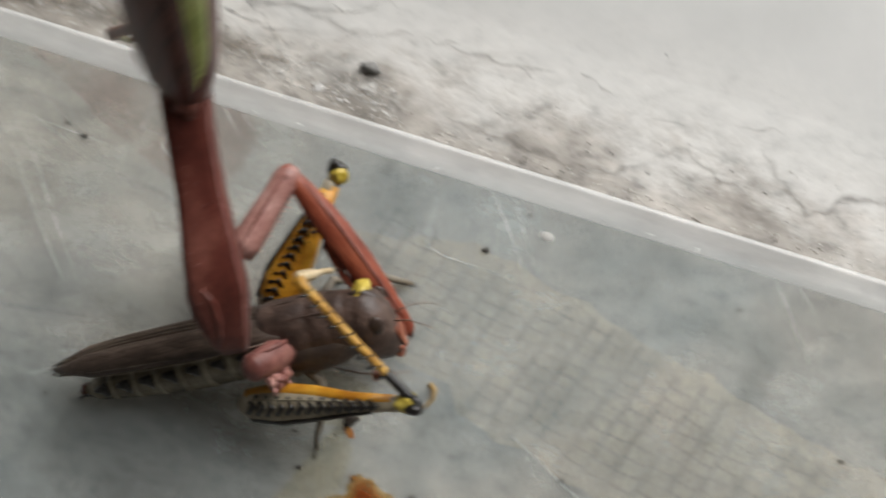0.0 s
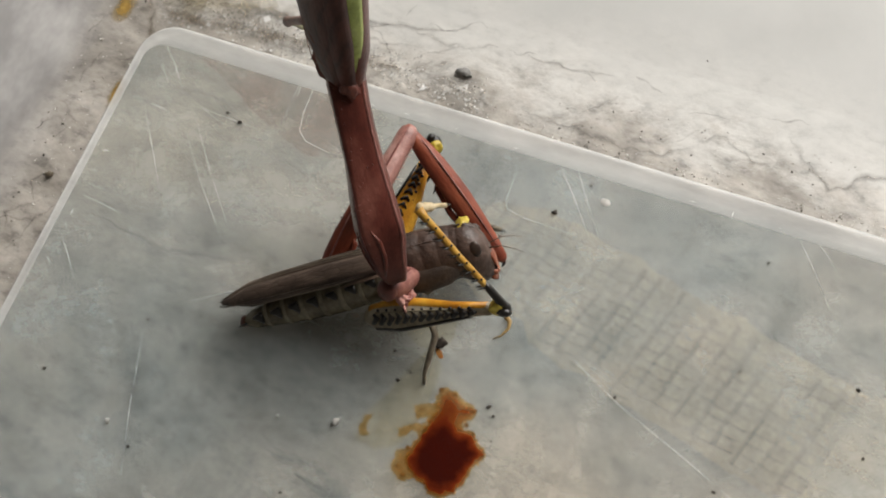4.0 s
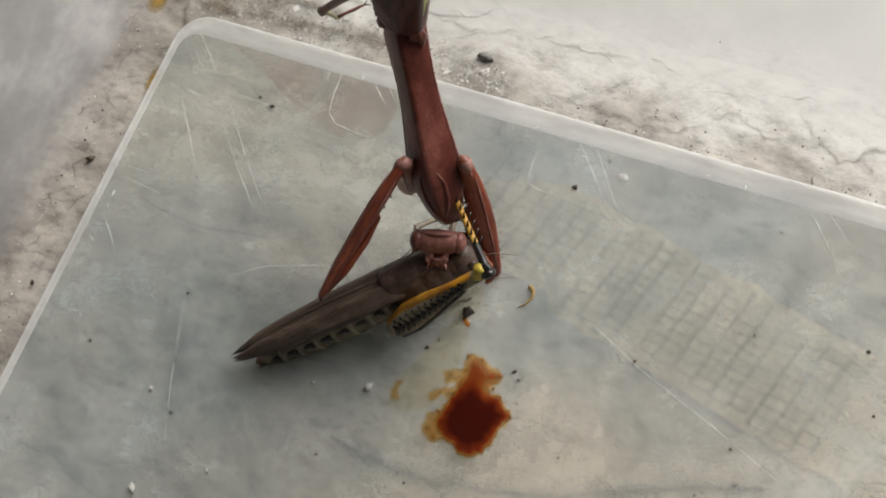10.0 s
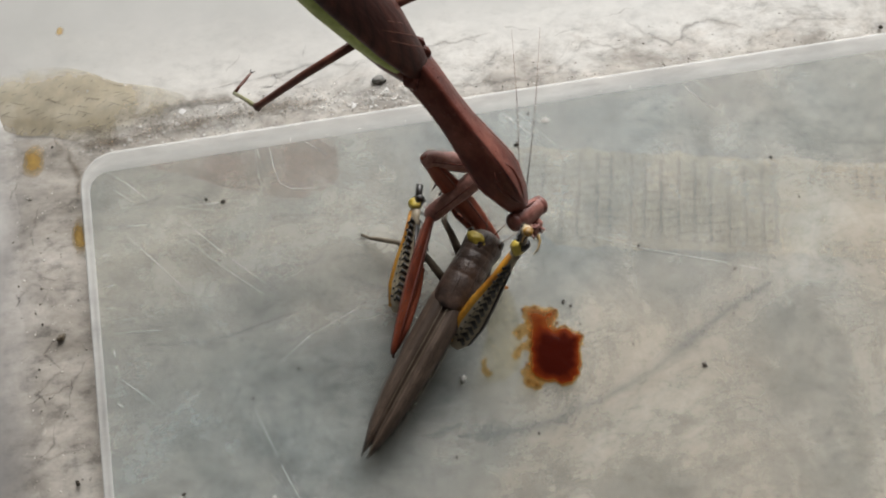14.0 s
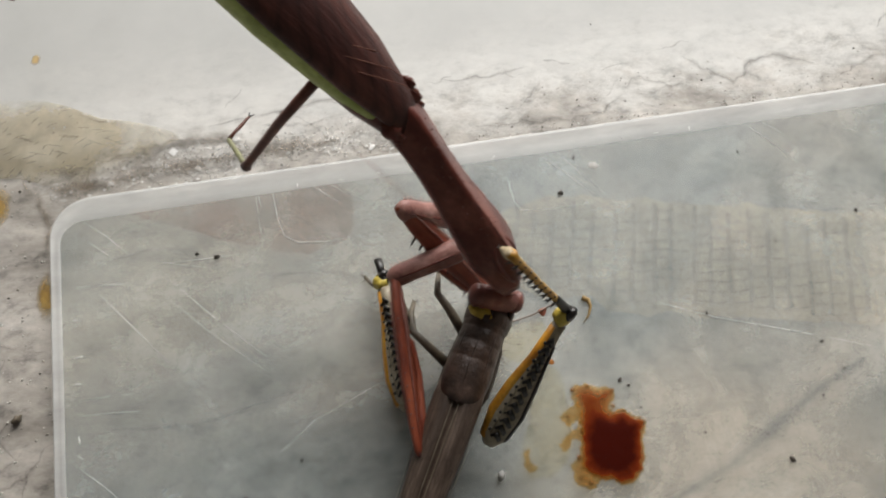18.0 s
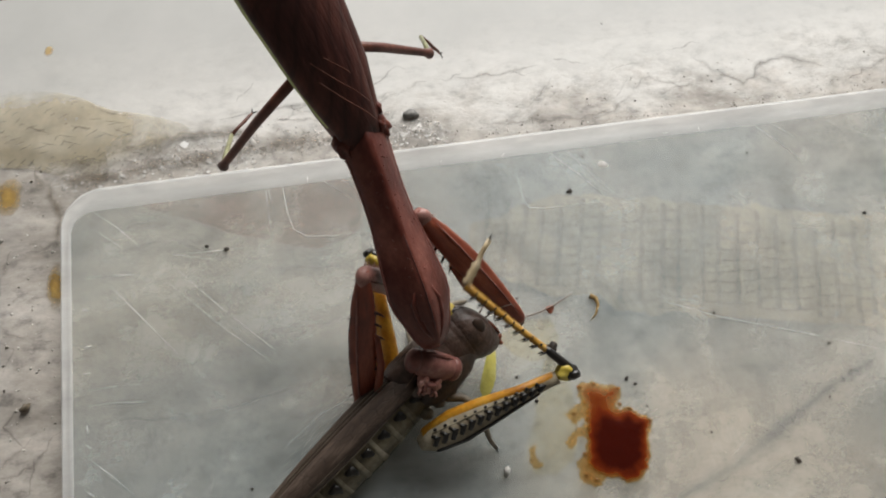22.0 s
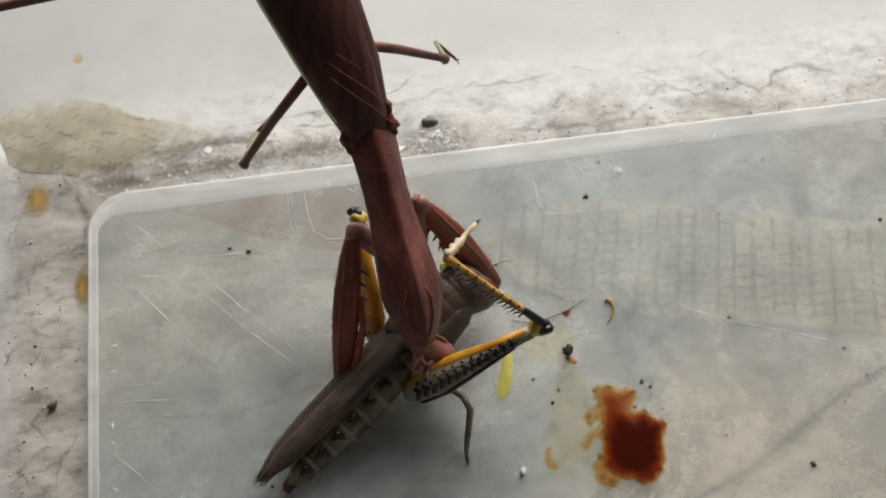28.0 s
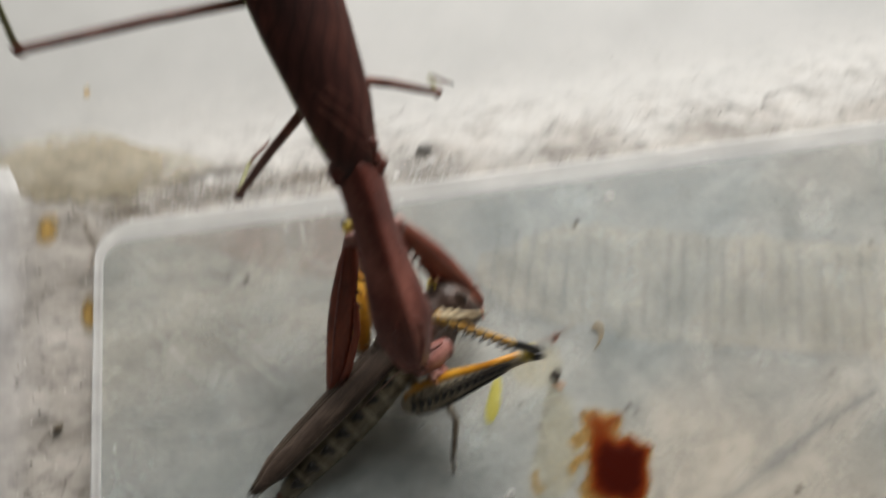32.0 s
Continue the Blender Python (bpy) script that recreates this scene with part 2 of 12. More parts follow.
WING = blotchy("brown_wing_leather", rgb(68, 35, 29), rgb(46, 22, 19), rgb(96, 55, 45), 150, 0.5, 7, 0.6, 0.4, (0.3, 1.3, 1.3))
_c = WING.b.inputs["Base Color"].links[0].from_socket
WING.color(WING.mix(0.6, _c, WING.ramp(WING.wave(260, 4.0, "DIAGONAL", (0.5, 1.0, 0.3)), [(0.05, grey(0.55)), (0.25, grey(1.0)), (0.8, grey(1.0)), (1.0, grey(1.25))]), "MULTIPLY"))
WINGVEIN = blotchy("wing_vein", rgb(122, 74, 58), rgb(92, 52, 42), rgb(142, 94, 76), 300, 0.4)
for m in (WING, SHELL):
    m.b.inputs["Specular IOR Level"].default_value = 0.28
GREEN = blotchy("pale_green_margin", rgb(168, 180, 98), rgb(136, 150, 72), rgb(196, 204, 132), 200, 0.45)
GROOVE = Mat("dark_groove", rgb(58, 28, 25), 0.5).m
GREENLEG = blotchy("olive_leg", rgb(132, 132, 92), rgb(104, 98, 66), rgb(160, 160, 120), 260, 0.45)
DARKLEG = blotchy("red_brown_leg", rgb(104, 60, 48), rgb(72, 40, 33), rgb(132, 84, 68), 240, 0.42)
EYE_M = blotchy("brown_eye", rgb(122, 76, 68), rgb(98, 58, 52), rgb(148, 100, 90), 300, 0.34)
PINK = blotchy("pink_mouth_flesh", rgb(192, 138, 126), rgb(156, 100, 90), rgb(218, 174, 162), 500, 0.3)
COXA = blotchy("pale_pink_brown_coxa", rgb(160, 114, 104), rgb(126, 82, 74), rgb(186, 144, 134), 220, 0.42, 8, 0.4, 0.45)
HAIR = Mat("antenna_brown", rgb(110, 88, 74), 0.5).m

GREYB = blotchy("grey_brown_cuticle", rgb(70, 58, 49), rgb(44, 36, 31), rgb(96, 82, 71), 230, 0.55, 6, 0.7, 0.45)
LEGGREY = blotchy("pale_grey_leg", rgb(112, 102, 86), rgb(82, 73, 60), rgb(142, 132, 114), 300, 0.45)
HUNCH = blotchy("dark_mauve_brown_cuticle", rgb(74, 58, 50), rgb(44, 34, 29), rgb(106, 86, 76), 260, 0.42, 5, 0.8, 0.45)
TEGMEN = Mat("grey_brown_tegmen", rgb(98, 88, 78), 0.5, 0, 0.3)
_a = TEGMEN.wave(520, 1.6, "Y", (0.05, 1.0, 0.5))
_b = TEGMEN.noise(300, 6, 0.7, (0.3, 1.2, 1.2))
_n = TEGMEN.ramp(TEGMEN.cells(900, "DISTANCE_TO_EDGE", (0.45, 1, 1)), [(0.0, grey(0.0)), (0.1, grey(1.0))])
_c = TEGMEN.ramp(_b, [(0.3, rgb(54, 44, 38)), (0.5, rgb(80, 67, 58)), (0.7, rgb(116, 101, 89))])
_c = TEGMEN.mix(TEGMEN.ramp(_a, [(0.05, grey(0.55)), (0.35, grey(1.0))]), rgb(62, 51, 44), _c)
TEGMEN.color(TEGMEN.mix(0.55, _c, TEGMEN.ramp(_n, [(0.0, grey(0.5)), (0.6, grey(1.0))]), "MULTIPLY"))
TEGMEN.bump(_n, 0.35, 0.0001)
ABDO = blotchy("grey_green_abdomen", rgb(112, 104, 84), rgb(74, 67, 53), rgb(146, 138, 116), 240, 0.2, 6, 0.25)
BAND = blotchy("pale_abdomen_band", rgb(136, 128, 108), rgb(102, 94, 78), rgb(166, 158, 138), 260, 0.26)
DARKEYE = blotchy("grey_brown_eye", rgb(66, 53, 46), rgb(48, 38, 33), rgb(86, 72, 63), 300, 0.3)
BLACK = Mat("glossy_black", rgb(26, 23, 20), 0.32).m
YELLOW = blotchy("orange_yellow_cuticle", rgb(198, 138, 36), rgb(160, 100, 24), rgb(222, 170, 62), 300, 0.38)
SHIN = blotchy("dull_yellow_shin", rgb(190, 142, 56), rgb(150, 106, 36), rgb(214, 174, 92), 300, 0.4)
LEMON = blotchy("lemon_yellow", rgb(204, 182, 76), rgb(176, 150, 46), rgb(224, 208, 118), 300, 0.4)
CREAM = blotchy("cream_pad", rgb(194, 174, 136), rgb(160, 138, 102), rgb(216, 200, 168), 400, 0.45)
BONE = blotchy("bone_grey_rib", rgb(158, 147, 124), rgb(122, 111, 92), rgb(184, 174, 152), 300, 0.4)
RUST = blotchy("rust_face", rgb(150, 84, 58), rgb(112, 58, 42), rgb(180, 118, 88), 320, 0.4)

STAIN = Mat("brown_fluid", rgb(88, 36, 20), 0.12, 0, 0.4)
_s = STAIN.t.nodes.new("ShaderNodeSeparateXYZ")
STAIN.link(STAIN.co.outputs["Object"], _s.inputs[0])
_y = STAIN.t.nodes.new("ShaderNodeMath")
_y.operation = "MULTIPLY_ADD"
_y.inputs[1].default_value = 3300.0
STAIN.link(_s.outputs[2], _y.inputs[0])
_n = STAIN.t.nodes.new("ShaderNodeMath")
_n.operation = "MULTIPLY_ADD"
_n.inputs[1].default_value, _n.inputs[2].default_value = 0.3, -0.15
STAIN.link(STAIN.noise(300, 5, 0.65), _n.inputs[0])
STAIN.link(_n.outputs[0], _y.inputs[2])
# thin fluid is amber and clear, deep fluid nearly black
STAIN.color(STAIN.ramp(_y.outputs[0], [(0.02, rgb(180, 144, 80)), (0.14, rgb(160, 102, 40)), (0.3, rgb(132, 64, 20)), (0.5, rgb(98, 36, 14)), (0.9, rgb(56, 14, 7))]))
see_through(STAIN, STAIN.ramp(_y.outputs[0], [(0.0, grey(0.1)), (0.15, grey(0.5)), (0.5, grey(1.0))]), (0.93, 0.76, 0.5, 1))
STAIN.bump(STAIN.noise(420, 4, 0.6), 0.25, 0.0003)
AMBER = blotchy("amber_fluid_edge", rgb(156, 98, 48), rgb(120, 70, 32), rgb(184, 136, 80), 260, 0.15)
BEAD = see_through(blotchy("wet_glint_dome", rgb(168, 112, 56), rgb(140, 84, 36), rgb(190, 140, 84), 300, 0.06, 6, 0.1, 0.6), 0.45, (0.95, 0.85, 0.65, 1))
SMEAR = blotchy("dried_smear", rgb(188, 170, 116), rgb(160, 138, 82), rgb(206, 194, 152), 200, 0.35)
see_through(SMEAR, SMEAR.ramp(SMEAR.noise(190, 5, 0.7), [(0.42, grey(0.0)), (0.74, grey(0.26))]), (1, 0.985, 0.93, 1))
YBLOT = see_through(blotchy("yellow_blot", rgb(214, 204, 96), rgb(196, 186, 66), rgb(224, 218, 130), 200, 0.15), 0.55, (1, 0.98, 0.6, 1))
PINKISH = blotchy("pinkish_stain", rgb(164, 136, 124), rgb(144, 117, 106), rgb(184, 160, 148), 120, 0.7)
see_through(PINKISH, PINKISH.ramp(PINKISH.noise(120, 5, 0.7), [(0.34, grey(0.0)), (0.64, grey(0.3))]), (1, 1, 1, 1))
SOIL = blotchy("dark_crumb", rgb(62, 54, 46), rgb(36, 30, 26), rgb(92, 82, 70), 900, 0.7)
CHALK = blotchy("white_crumb", rgb(198, 196, 190), rgb(168, 164, 157), rgb(216, 214, 209), 900, 0.7)
OCHRE = blotchy("ochre_stain", rgb(182, 148, 72), rgb(156, 122, 50), rgb(200, 172, 104), 200, 0.5)
_g = OCHRE.t.nodes.new("ShaderNodeVectorMath")
_g.operation = "DISTANCE"
OCHRE.link(OCHRE.coords((1, 1, 0), "Generated"), _g.inputs[0])
_g.inputs[1].default_value = (0.5, 0.5, 0.0)
_n = OCHRE.t.nodes.new("ShaderNodeMath")
_n.operation = "MULTIPLY_ADD"
_n.inputs[1].default_value = -0.75
OCHRE.link(OCHRE.noise(260, 6, 0.75), _n.inputs[0])
_o = OCHRE.t.nodes.new("ShaderNodeMath")
_o.inputs[1].default_value = 0.5
OCHRE.link(_g.outputs["Value"], _o.inputs[0])
OCHRE.link(_o.outputs[0], _n.inputs[2])
see_through(OCHRE, OCHRE.ramp(_n.outputs[0], [(0.2, grey(0.9)), (0.4, grey(0.6)), (0.64, grey(0.0))]), (1, 1, 1, 1))
HUSK = blotchy("ochre_husk", rgb(160, 130, 76), rgb(130, 102, 54), rgb(186, 158, 104), 400, 0.5)
STONE = blotchy("grey_pebble", rgb(142, 141, 137), rgb(114, 113, 110), rgb(170, 169, 165), 400, 0.9, 6.0, 0.3, 0.1)
GRITM = Mat("grit_mix", rgb(190, 186, 178), 0.6)
_g = GRITM.t.nodes.new("ShaderNodeNewGeometry")
GRITM.color(GRITM.ramp(_g.outputs["Random Per Island"], [(0.0, rgb(84, 77, 68)), (0.22, rgb(132, 126, 117)), (0.4, rgb(166, 160, 151)), (0.75, rgb(194, 190, 182)), (1.0, rgb(220, 218, 212))]))


def soft_edged(m, scale, lo, hi, top, core=0.0, tint=(1, 1, 1, 1)):
    """Fades a ribbon out across its width and breaks it up along its length."""
    s = m.t.nodes.new("ShaderNodeSeparateXYZ")
    m.link(m.co.outputs["UV"], s.inputs[0])
    a = m.t.nodes.new("ShaderNodeMath")
    a.operation = "ABSOLUTE"
    m.link(s.outputs[1], a.inputs[0])
    n = m.t.nodes.new("ShaderNodeMath")
    n.operation = "MULTIPLY"
    m.link(m.ramp(a.outputs[0], [(core, grey(1.0)), (core + 0.25, grey(0.5)), (1.0, grey(0.0))]), n.inputs[0])
    m.link(m.ramp(m.noise(scale, 6, 0.72), [(lo, grey(0.0)), (hi, grey(top))]), n.inputs[1])
    return see_through(m, n.outputs[0], tint)


CRACK = soft_edged(Mat("crack_dark", rgb(104, 98, 91), 0.9, 0, 0.1), 170, 0.33, 0.72, 0.66)
VEIN = soft_edged(Mat("blue_grey_vein", rgb(76, 84, 88), 0.7), 90, 0.22, 0.58, 0.6, 0.15)
SMUDGE = soft_edged(Mat("blue_grey_smudge", rgb(112, 120, 122), 0.6), 70, 0.2, 0.6, 0.44, 0.12)
GRIME = soft_edged(Mat("grey_brown_grime", rgb(112, 100, 84), 0.8, 0, 0.2), 150, 0.3, 0.7, 0.72, 0.12)
WIPE = soft_edged(Mat("wipe_mark", rgb(226, 225, 221), 0.5), 130, 0.3, 0.75, 0.34, 0.1)
GLINT = Mat("clear_flake", rgb(206, 203, 195), 0.28, 0, 0.6)
_g = GLINT.t.nodes.new("ShaderNodeNewGeometry")
GLINT.color(GLINT.ramp(_g.outputs["Random Per Island"], [(0.0, rgb(150, 143, 132)), (0.5, rgb(190, 186, 178)), (0.85, rgb(214, 212, 206)), (1.0, rgb(240, 239, 236))]))
see_through(GLINT, GLINT.ramp(_g.outputs["Random Per Island"], [(0.0, grey(0.25)), (1.0, grey(0.75))]), (1, 1, 1, 1))
# greys of the added, unseen room, which set how much light it bounces
ROOM = blotchy("unseen_room_paint", rgb(156, 152, 145), rgb(144, 140, 133), rgb(168, 164, 158), 5, 0.7)
TABLE = blotchy("unseen_room_floor", rgb(150, 146, 140), rgb(128, 124, 118), rgb(172, 168, 160), 6, 0.6)


# ---- mesh helpers ----
def mat(m):
    return m.m if isinstance(m, Mat) else m


def part(name, bm, material, parent=None, label="", smooth=True, m=None):
    me = bpy.data.meshes.new(name)
    bmesh.ops.recalc_face_normals(bm, faces=bm.faces[:])
    bm.to_mesh(me)
    bm.free()
    me.materials.append(mat(material))
    if smooth:
        me.polygons.foreach_set("use_smooth", [True] * len(me.polygons))
    ob = new(name, me)
    ob.parent = parent
    if m is not None:
        ob.matrix_basis = m
    if label:
        tagged(ob, label)
    return ob


def thing(name, label, category, m=None, group="", kind=""):
    ob = new(name)
    ob.empty_display_size = 0.005
    if m is not None:
        ob.matrix_basis = m
    return tagged(ob, label, category, group, kind)


def span(a, b, up):
    """A pose in millimetres: origin at a, x towards b, z as near to up as can be."""
    a, b = Vector(a) * 0.001, Vector(b) * 0.001
    x = (b - a).normalized()
    y = Vector(up).cross(x)
    y = y.normalized() if y.length > 1e-6 else x.orthogonal().normalized()
    z = x.cross(y)
    return Matrix.Translation(a) @ Matrix((x, y, z)).transposed().to_4x4()


def loft(rings, n=14, bm=None, keel=0.0, power=1.0, roof=0.0):
    """A closed skin over rings (x, y, z, half width, half height) in millimetres, along x. keel lifts a ridge along the back, roof turns the round back into two flat slopes."""
    bm = bm or bmesh.new()
    loops = []
    for x, y, z, w, h in rings:
        loop = []
        for k in range(n):
            a = 2 * math.pi * k / n
            c, s = math.cos(a), math.sin(a)
            c, s = math.copysign(abs(c) ** power, c), math.copysign(abs(s) ** power, s)
            if s > 0:
                s = s * (1 - roof) + (1 - abs(c)) * roof * 1.05
            lift = keel * h * max(0.0, math.sin(a)) ** 10
            loop.append(bm.verts.new(((x) * 0.001, (y + w * c) * 0.001, (z + h * s + lift) * 0.001)))
        loops.append(loop)
    for p, q in zip(loops, loops[1:]):
        for k in range(n):
            bm.faces.new((p[k], p[(k + 1) % n], q[(k + 1) % n], q[k]))
    bm.faces.new(loops[0][::-1])
    bm.faces.new(loops[-1])
    return bm


def tube(points, radii, n=8, bm=None):
    """A bent tapered rod through points in millimetres."""
    bm = bm or bmesh.new()
    pts = [Vector(p) * 0.001 for p in points]
    if not hasattr(radii, "__len__"):
        radii = [radii] * len(pts)
    loops = []
    for i, p in enumerate(pts):
        d = (pts[min(i + 1, len(pts) - 1)] - pts[max(i - 1, 0)]).normalized()
        u = d.cross(Vector((0.13, 0.21, 0.97)))
        u = u.normalized() if u.length > 1e-4 else d.orthogonal().normalized()
        v = d.cross(u)
        r = radii[i] * 0.001
        loops.append([bm.verts.new(p + u * (r * math.cos(2 * math.pi * k / n)) + v * (r * math.sin(2 * math.pi * k / n))) for k in range(n)])
    for p, q in zip(loops, loops[1:]):
        for k in range(n):
            bm.faces.new((p[k], p[(k + 1) % n], q[(k + 1) % n], q[k]))
    bm.faces.new(loops[0][::-1])
    bm.faces.new(loops[-1])
    return bm


def ball(c, r, bm=None, rough=0.0, seed=0, sub=2):
    """A lumpy ball; r may be three half axes, in millimetres."""
    bm = bm or bmesh.new()
    r = (r, r, r) if not hasattr(r, "__len__") else r
    made = bmesh.ops.create_icosphere(bm, subdivisions=sub, radius=1.0)["verts"]
    for v in made:
        k = 1 + rough * noise.noise(v.co * 1.7 + Vector((seed * 3.1, seed * 1.7, 0)))
        v.co = Vector([(c[i] + v.co[i] * r[i] * k) * 0.001 for i in range(3)])
    return bm


def blob(outline, z0, z1, seed=0, wobble=0.0, rings=4):
    """A low dome over a closed outline in millimetres: a drop or film of fluid."""
    bm = bmesh.new()
    cx = sum(p[0] for p in outline) / len(outline)
    cy = sum(p[1] for p in outline) / len(outline)
    pts = []
    n = len(outline)
    for i in range(n):
        a, b = outline[i], outline[(i + 1) % n]
        for k in range(5):
            f = k / 5
            x, y = a[0] + (b[0] - a[0]) * f, a[1] + (b[1] - a[1]) * f
            d = 1 + wobble * (noise.noise(Vector((x * 0.9, y * 0.9, seed))) + 0.6 * noise.noise(Vector((x * 2.6, y * 2.6, seed + 5))))
            pts.append((cx + (x - cx) * d, cy + (y - cy) * d))
    for _ in range(2):
        pts = [tuple((pts[i - 1][k] + 2 * pts[i][k] + pts[(i + 1) % len(pts)][k]) / 4 for k in (0, 1)) for i in range(len(pts))]
    loops = []
    for r in range(rings + 1):
        f = 1 - r / rings * 0.85
        z = z0 + (z1 - z0) * math.sqrt(max(0.0, 1 - f * f)) / math.sqrt(1 - 0.15 ** 2)
        loops.append([bm.verts.new(((cx + (x - cx) * f) * 0.001, (cy + (y - cy) * f) * 0.001, z * 0.001)) for x, y in pts])
    for p, q in zip(loops, loops[1:]):
        for k in range(len(pts)):
            bm.faces.new((p[k], p[(k + 1) % len(pts)], q[(k + 1) % len(pts)], q[k]))
    bm.faces.new(loops[-1])
    return bm


def grid_sheet(xs, ys, height, bm=None):
    """A height field in metres."""
    bm = bm or bmesh.new()
    v = [[bm.verts.new((x, y, height(x, y))) for y in ys] for x in xs]
    for i in range(len(xs) - 1):
        for j in range(len(ys) - 1):
            bm.faces.new((v[i][j], v[i + 1][j], v[i + 1][j + 1], v[i][j + 1]))
    return bm


def steps(a, b, n):
    return [a + (b - a) * i / n for i in range(n + 1)]


# ---- the place ----
LEFT, BACK, RIGHT, FRONT = -0.120, 0.066, 0.24, -0.26
FZ = -0.003


def floor_height(x, y):
    """The worn trough round the sheet: rough near the sheet, rolled up at the walls."""
    r = noise.noise(Vector((x * 160, y * 160, 3))) * 0.00025 + noise.noise(Vector((x * 700, y * 700, 5))) * 0.00012
    return FZ + r * min(1.0, max(0.0, (0.064 - y) / 0.006))


bm = grid_sheet(steps(LEFT - 0.004, 0.25, 300), steps(-0.27, BACK + 0.004, 260), floor_height)
floor = tagged(part("floor", bm, FLOOR), "pale worn stone floor with grit and cracks", "floor", kind="structure")


def wall(name, a, b, inward, label, slope, rise, paint):
    """An enclosure wall from a to b: a rolled foot, then a face that leans out by slope degrees from level, and a lip."""
    a, b, inward = Vector(a), Vector(b), Vector(inward)
    prof = []
    r = 0.03 if slope > 20 else 0.5
    for k in range(9):
        w = math.radians(slope * k / 8)
        prof.append((r * math.tan(math.radians(slope / 2)) - r * math.sin(w), FZ - 0.0002 + r - r * math.cos(w)))
    foot, (d, z) = prof[0][0], prof[-1]
    c, q = math.cos(math.radians(slope)), math.sin(math.radians(slope))
    prof += [(d - c * rise * f, z + q * rise * f) for f in (0.35, 0.7, 1.0)]
    d, z = prof[-1]
    prof += [(d - 0.004, z + 0.0005), (d - 0.004 * q, z - 0.004), (-0.006, FZ - 0.0035), (foot, FZ - 0.0035)]
    bm = bmesh.new()
    n = 70
    loops = []
    for i in range(n + 1):
        p = a + (b - a) * (i / n)
        loop = []
        for k, (d, z) in enumerate(prof):
            q = p + inward * d
            loop.append(bm.verts.new((q.x, q.y, z)))
        loops.append(loop)
    m = len(prof)
    for p, q in zip(loops, loops[1:]):
        for k in range(m):
            bm.faces.new((p[k], p[(k + 1) % m], q[(k + 1) % m], q[k]))
    bm.faces.new(loops[0])
    bm.faces.new(loops[-1][::-1])
    return tagged(part(name, bm, paint), label, "wall", kind="structure")


wall("wall_north", (-0.30, BACK, 0), (0.38, BACK, 0), (0, -1, 0), "smooth off-white sloping side with a rolled flaking foot", 3, 0.085, FLOOR)
wall("wall_west", (LEFT, -0.40, 0), (LEFT, BACK - 0.004, 0), (1, 0, 0), "hazy grey-white side with a rolled foot", 42, 0.06, FLOOR)
wall("wall_east", (RIGHT, -0.40, 0), (RIGHT, BACK + 0.03, 0), (-1, 0, 0), "hazy grey-white side with a rolled foot", 42, 0.06, HAZE)
wall("wall_south", (-0.20, FRONT, 0), (0.32, FRONT, 0), (0, 1, 0), "hazy grey-white side with a rolled foot", 42, 0.06, HAZE)


def slab(name, x0, x1, y0, y1, z0, z1, material, label, holes=()):
    """A plain box of the unseen, added room."""
    bm = bmesh.new()
    bmesh.ops.create_cube(bm, size=1.0)
    for v in bm.verts:
        v.co = ((x0 + x1) / 2 + v.co.x * (x1 - x0), (y0 + y1) / 2 + v.co.y * (y1 - y0), (z0 + z1) / 2 + v.co.z * (z1 - z0))
    return tagged(part(name, bm, material, smooth=False), label, "wall", kind="structure")


# an unseen room added round the enclosure for bounced light; its assumed window stands beyond the far side
slab("room_wall_south", -1.5, 1.5, -1.3, -1.2, -0.0075, 1.8, ROOM, "plain grey wall, unseen, added to bounce light")
slab("room_wall_west", -1.6, -1.5, -1.3, 0.9, -0.0075, 1.8, ROOM, "plain grey wall, unseen, added to bounce light")
slab("room_wall_east", 1.5, 1.6, -1.3, 0.9, -0.0075, 1.8, ROOM, "plain grey wall, unseen, added to bounce light")
slab("room_ceiling", -1.6, 1.6, -1.3, 0.9, 1.8, 1.9, ROOM, "plain ceiling, unseen, added to bounce light")
slab("room_wall_north", -1.5, -0.2, 0.82, 0.9, -0.0075, 1.8, ROOM, "plain unseen wall added beside the assumed window")
slab("room_wall_north", 0.95, 1.5, 0.82, 0.9, -0.0075, 1.8, ROOM, "plain unseen wall added beside the assumed window")
slab("room_wall_north", -0.2, 0.95, 0.82, 0.9, -0.0075, 0.2, ROOM, "plain unseen wall added under the assumed window")
slab("room_wall_north", -0.2, 0.95, 0.82, 0.9, 1.1, 1.8, ROOM, "plain unseen wall added over the assumed window")
bm = bmesh.new()
bmesh.ops.create_grid(bm, x_segments=2, y_segments=2, size=3.0)
tagged(part("ground", bm, TABLE, m=pose(0, 0, -0.0075)), "plain grey ground, unseen, added under the enclosure", "floor", kind="structure")

# the plastic sheet with a raised milky rim
X0, X1, Y0, Y1, CR = -0.0985, 0.19, -0.20, 0.0452, 0.0075


def rounded(x0, x1, y0, y1, r, n=8):
    pts = []
    for cx, cy, a0 in ((x1 - r, y1 - r, 0), (x0 + r, y1 - r, 90), (x0 + r, y0 + r, 180), (x1 - r, y0 + r, 270)):
        for k in range(n + 1):
            a = math.radians(a0 + 90 * k / n)
            pts.append((cx + r * math.cos(a), cy + r * math.sin(a)))
    return pts


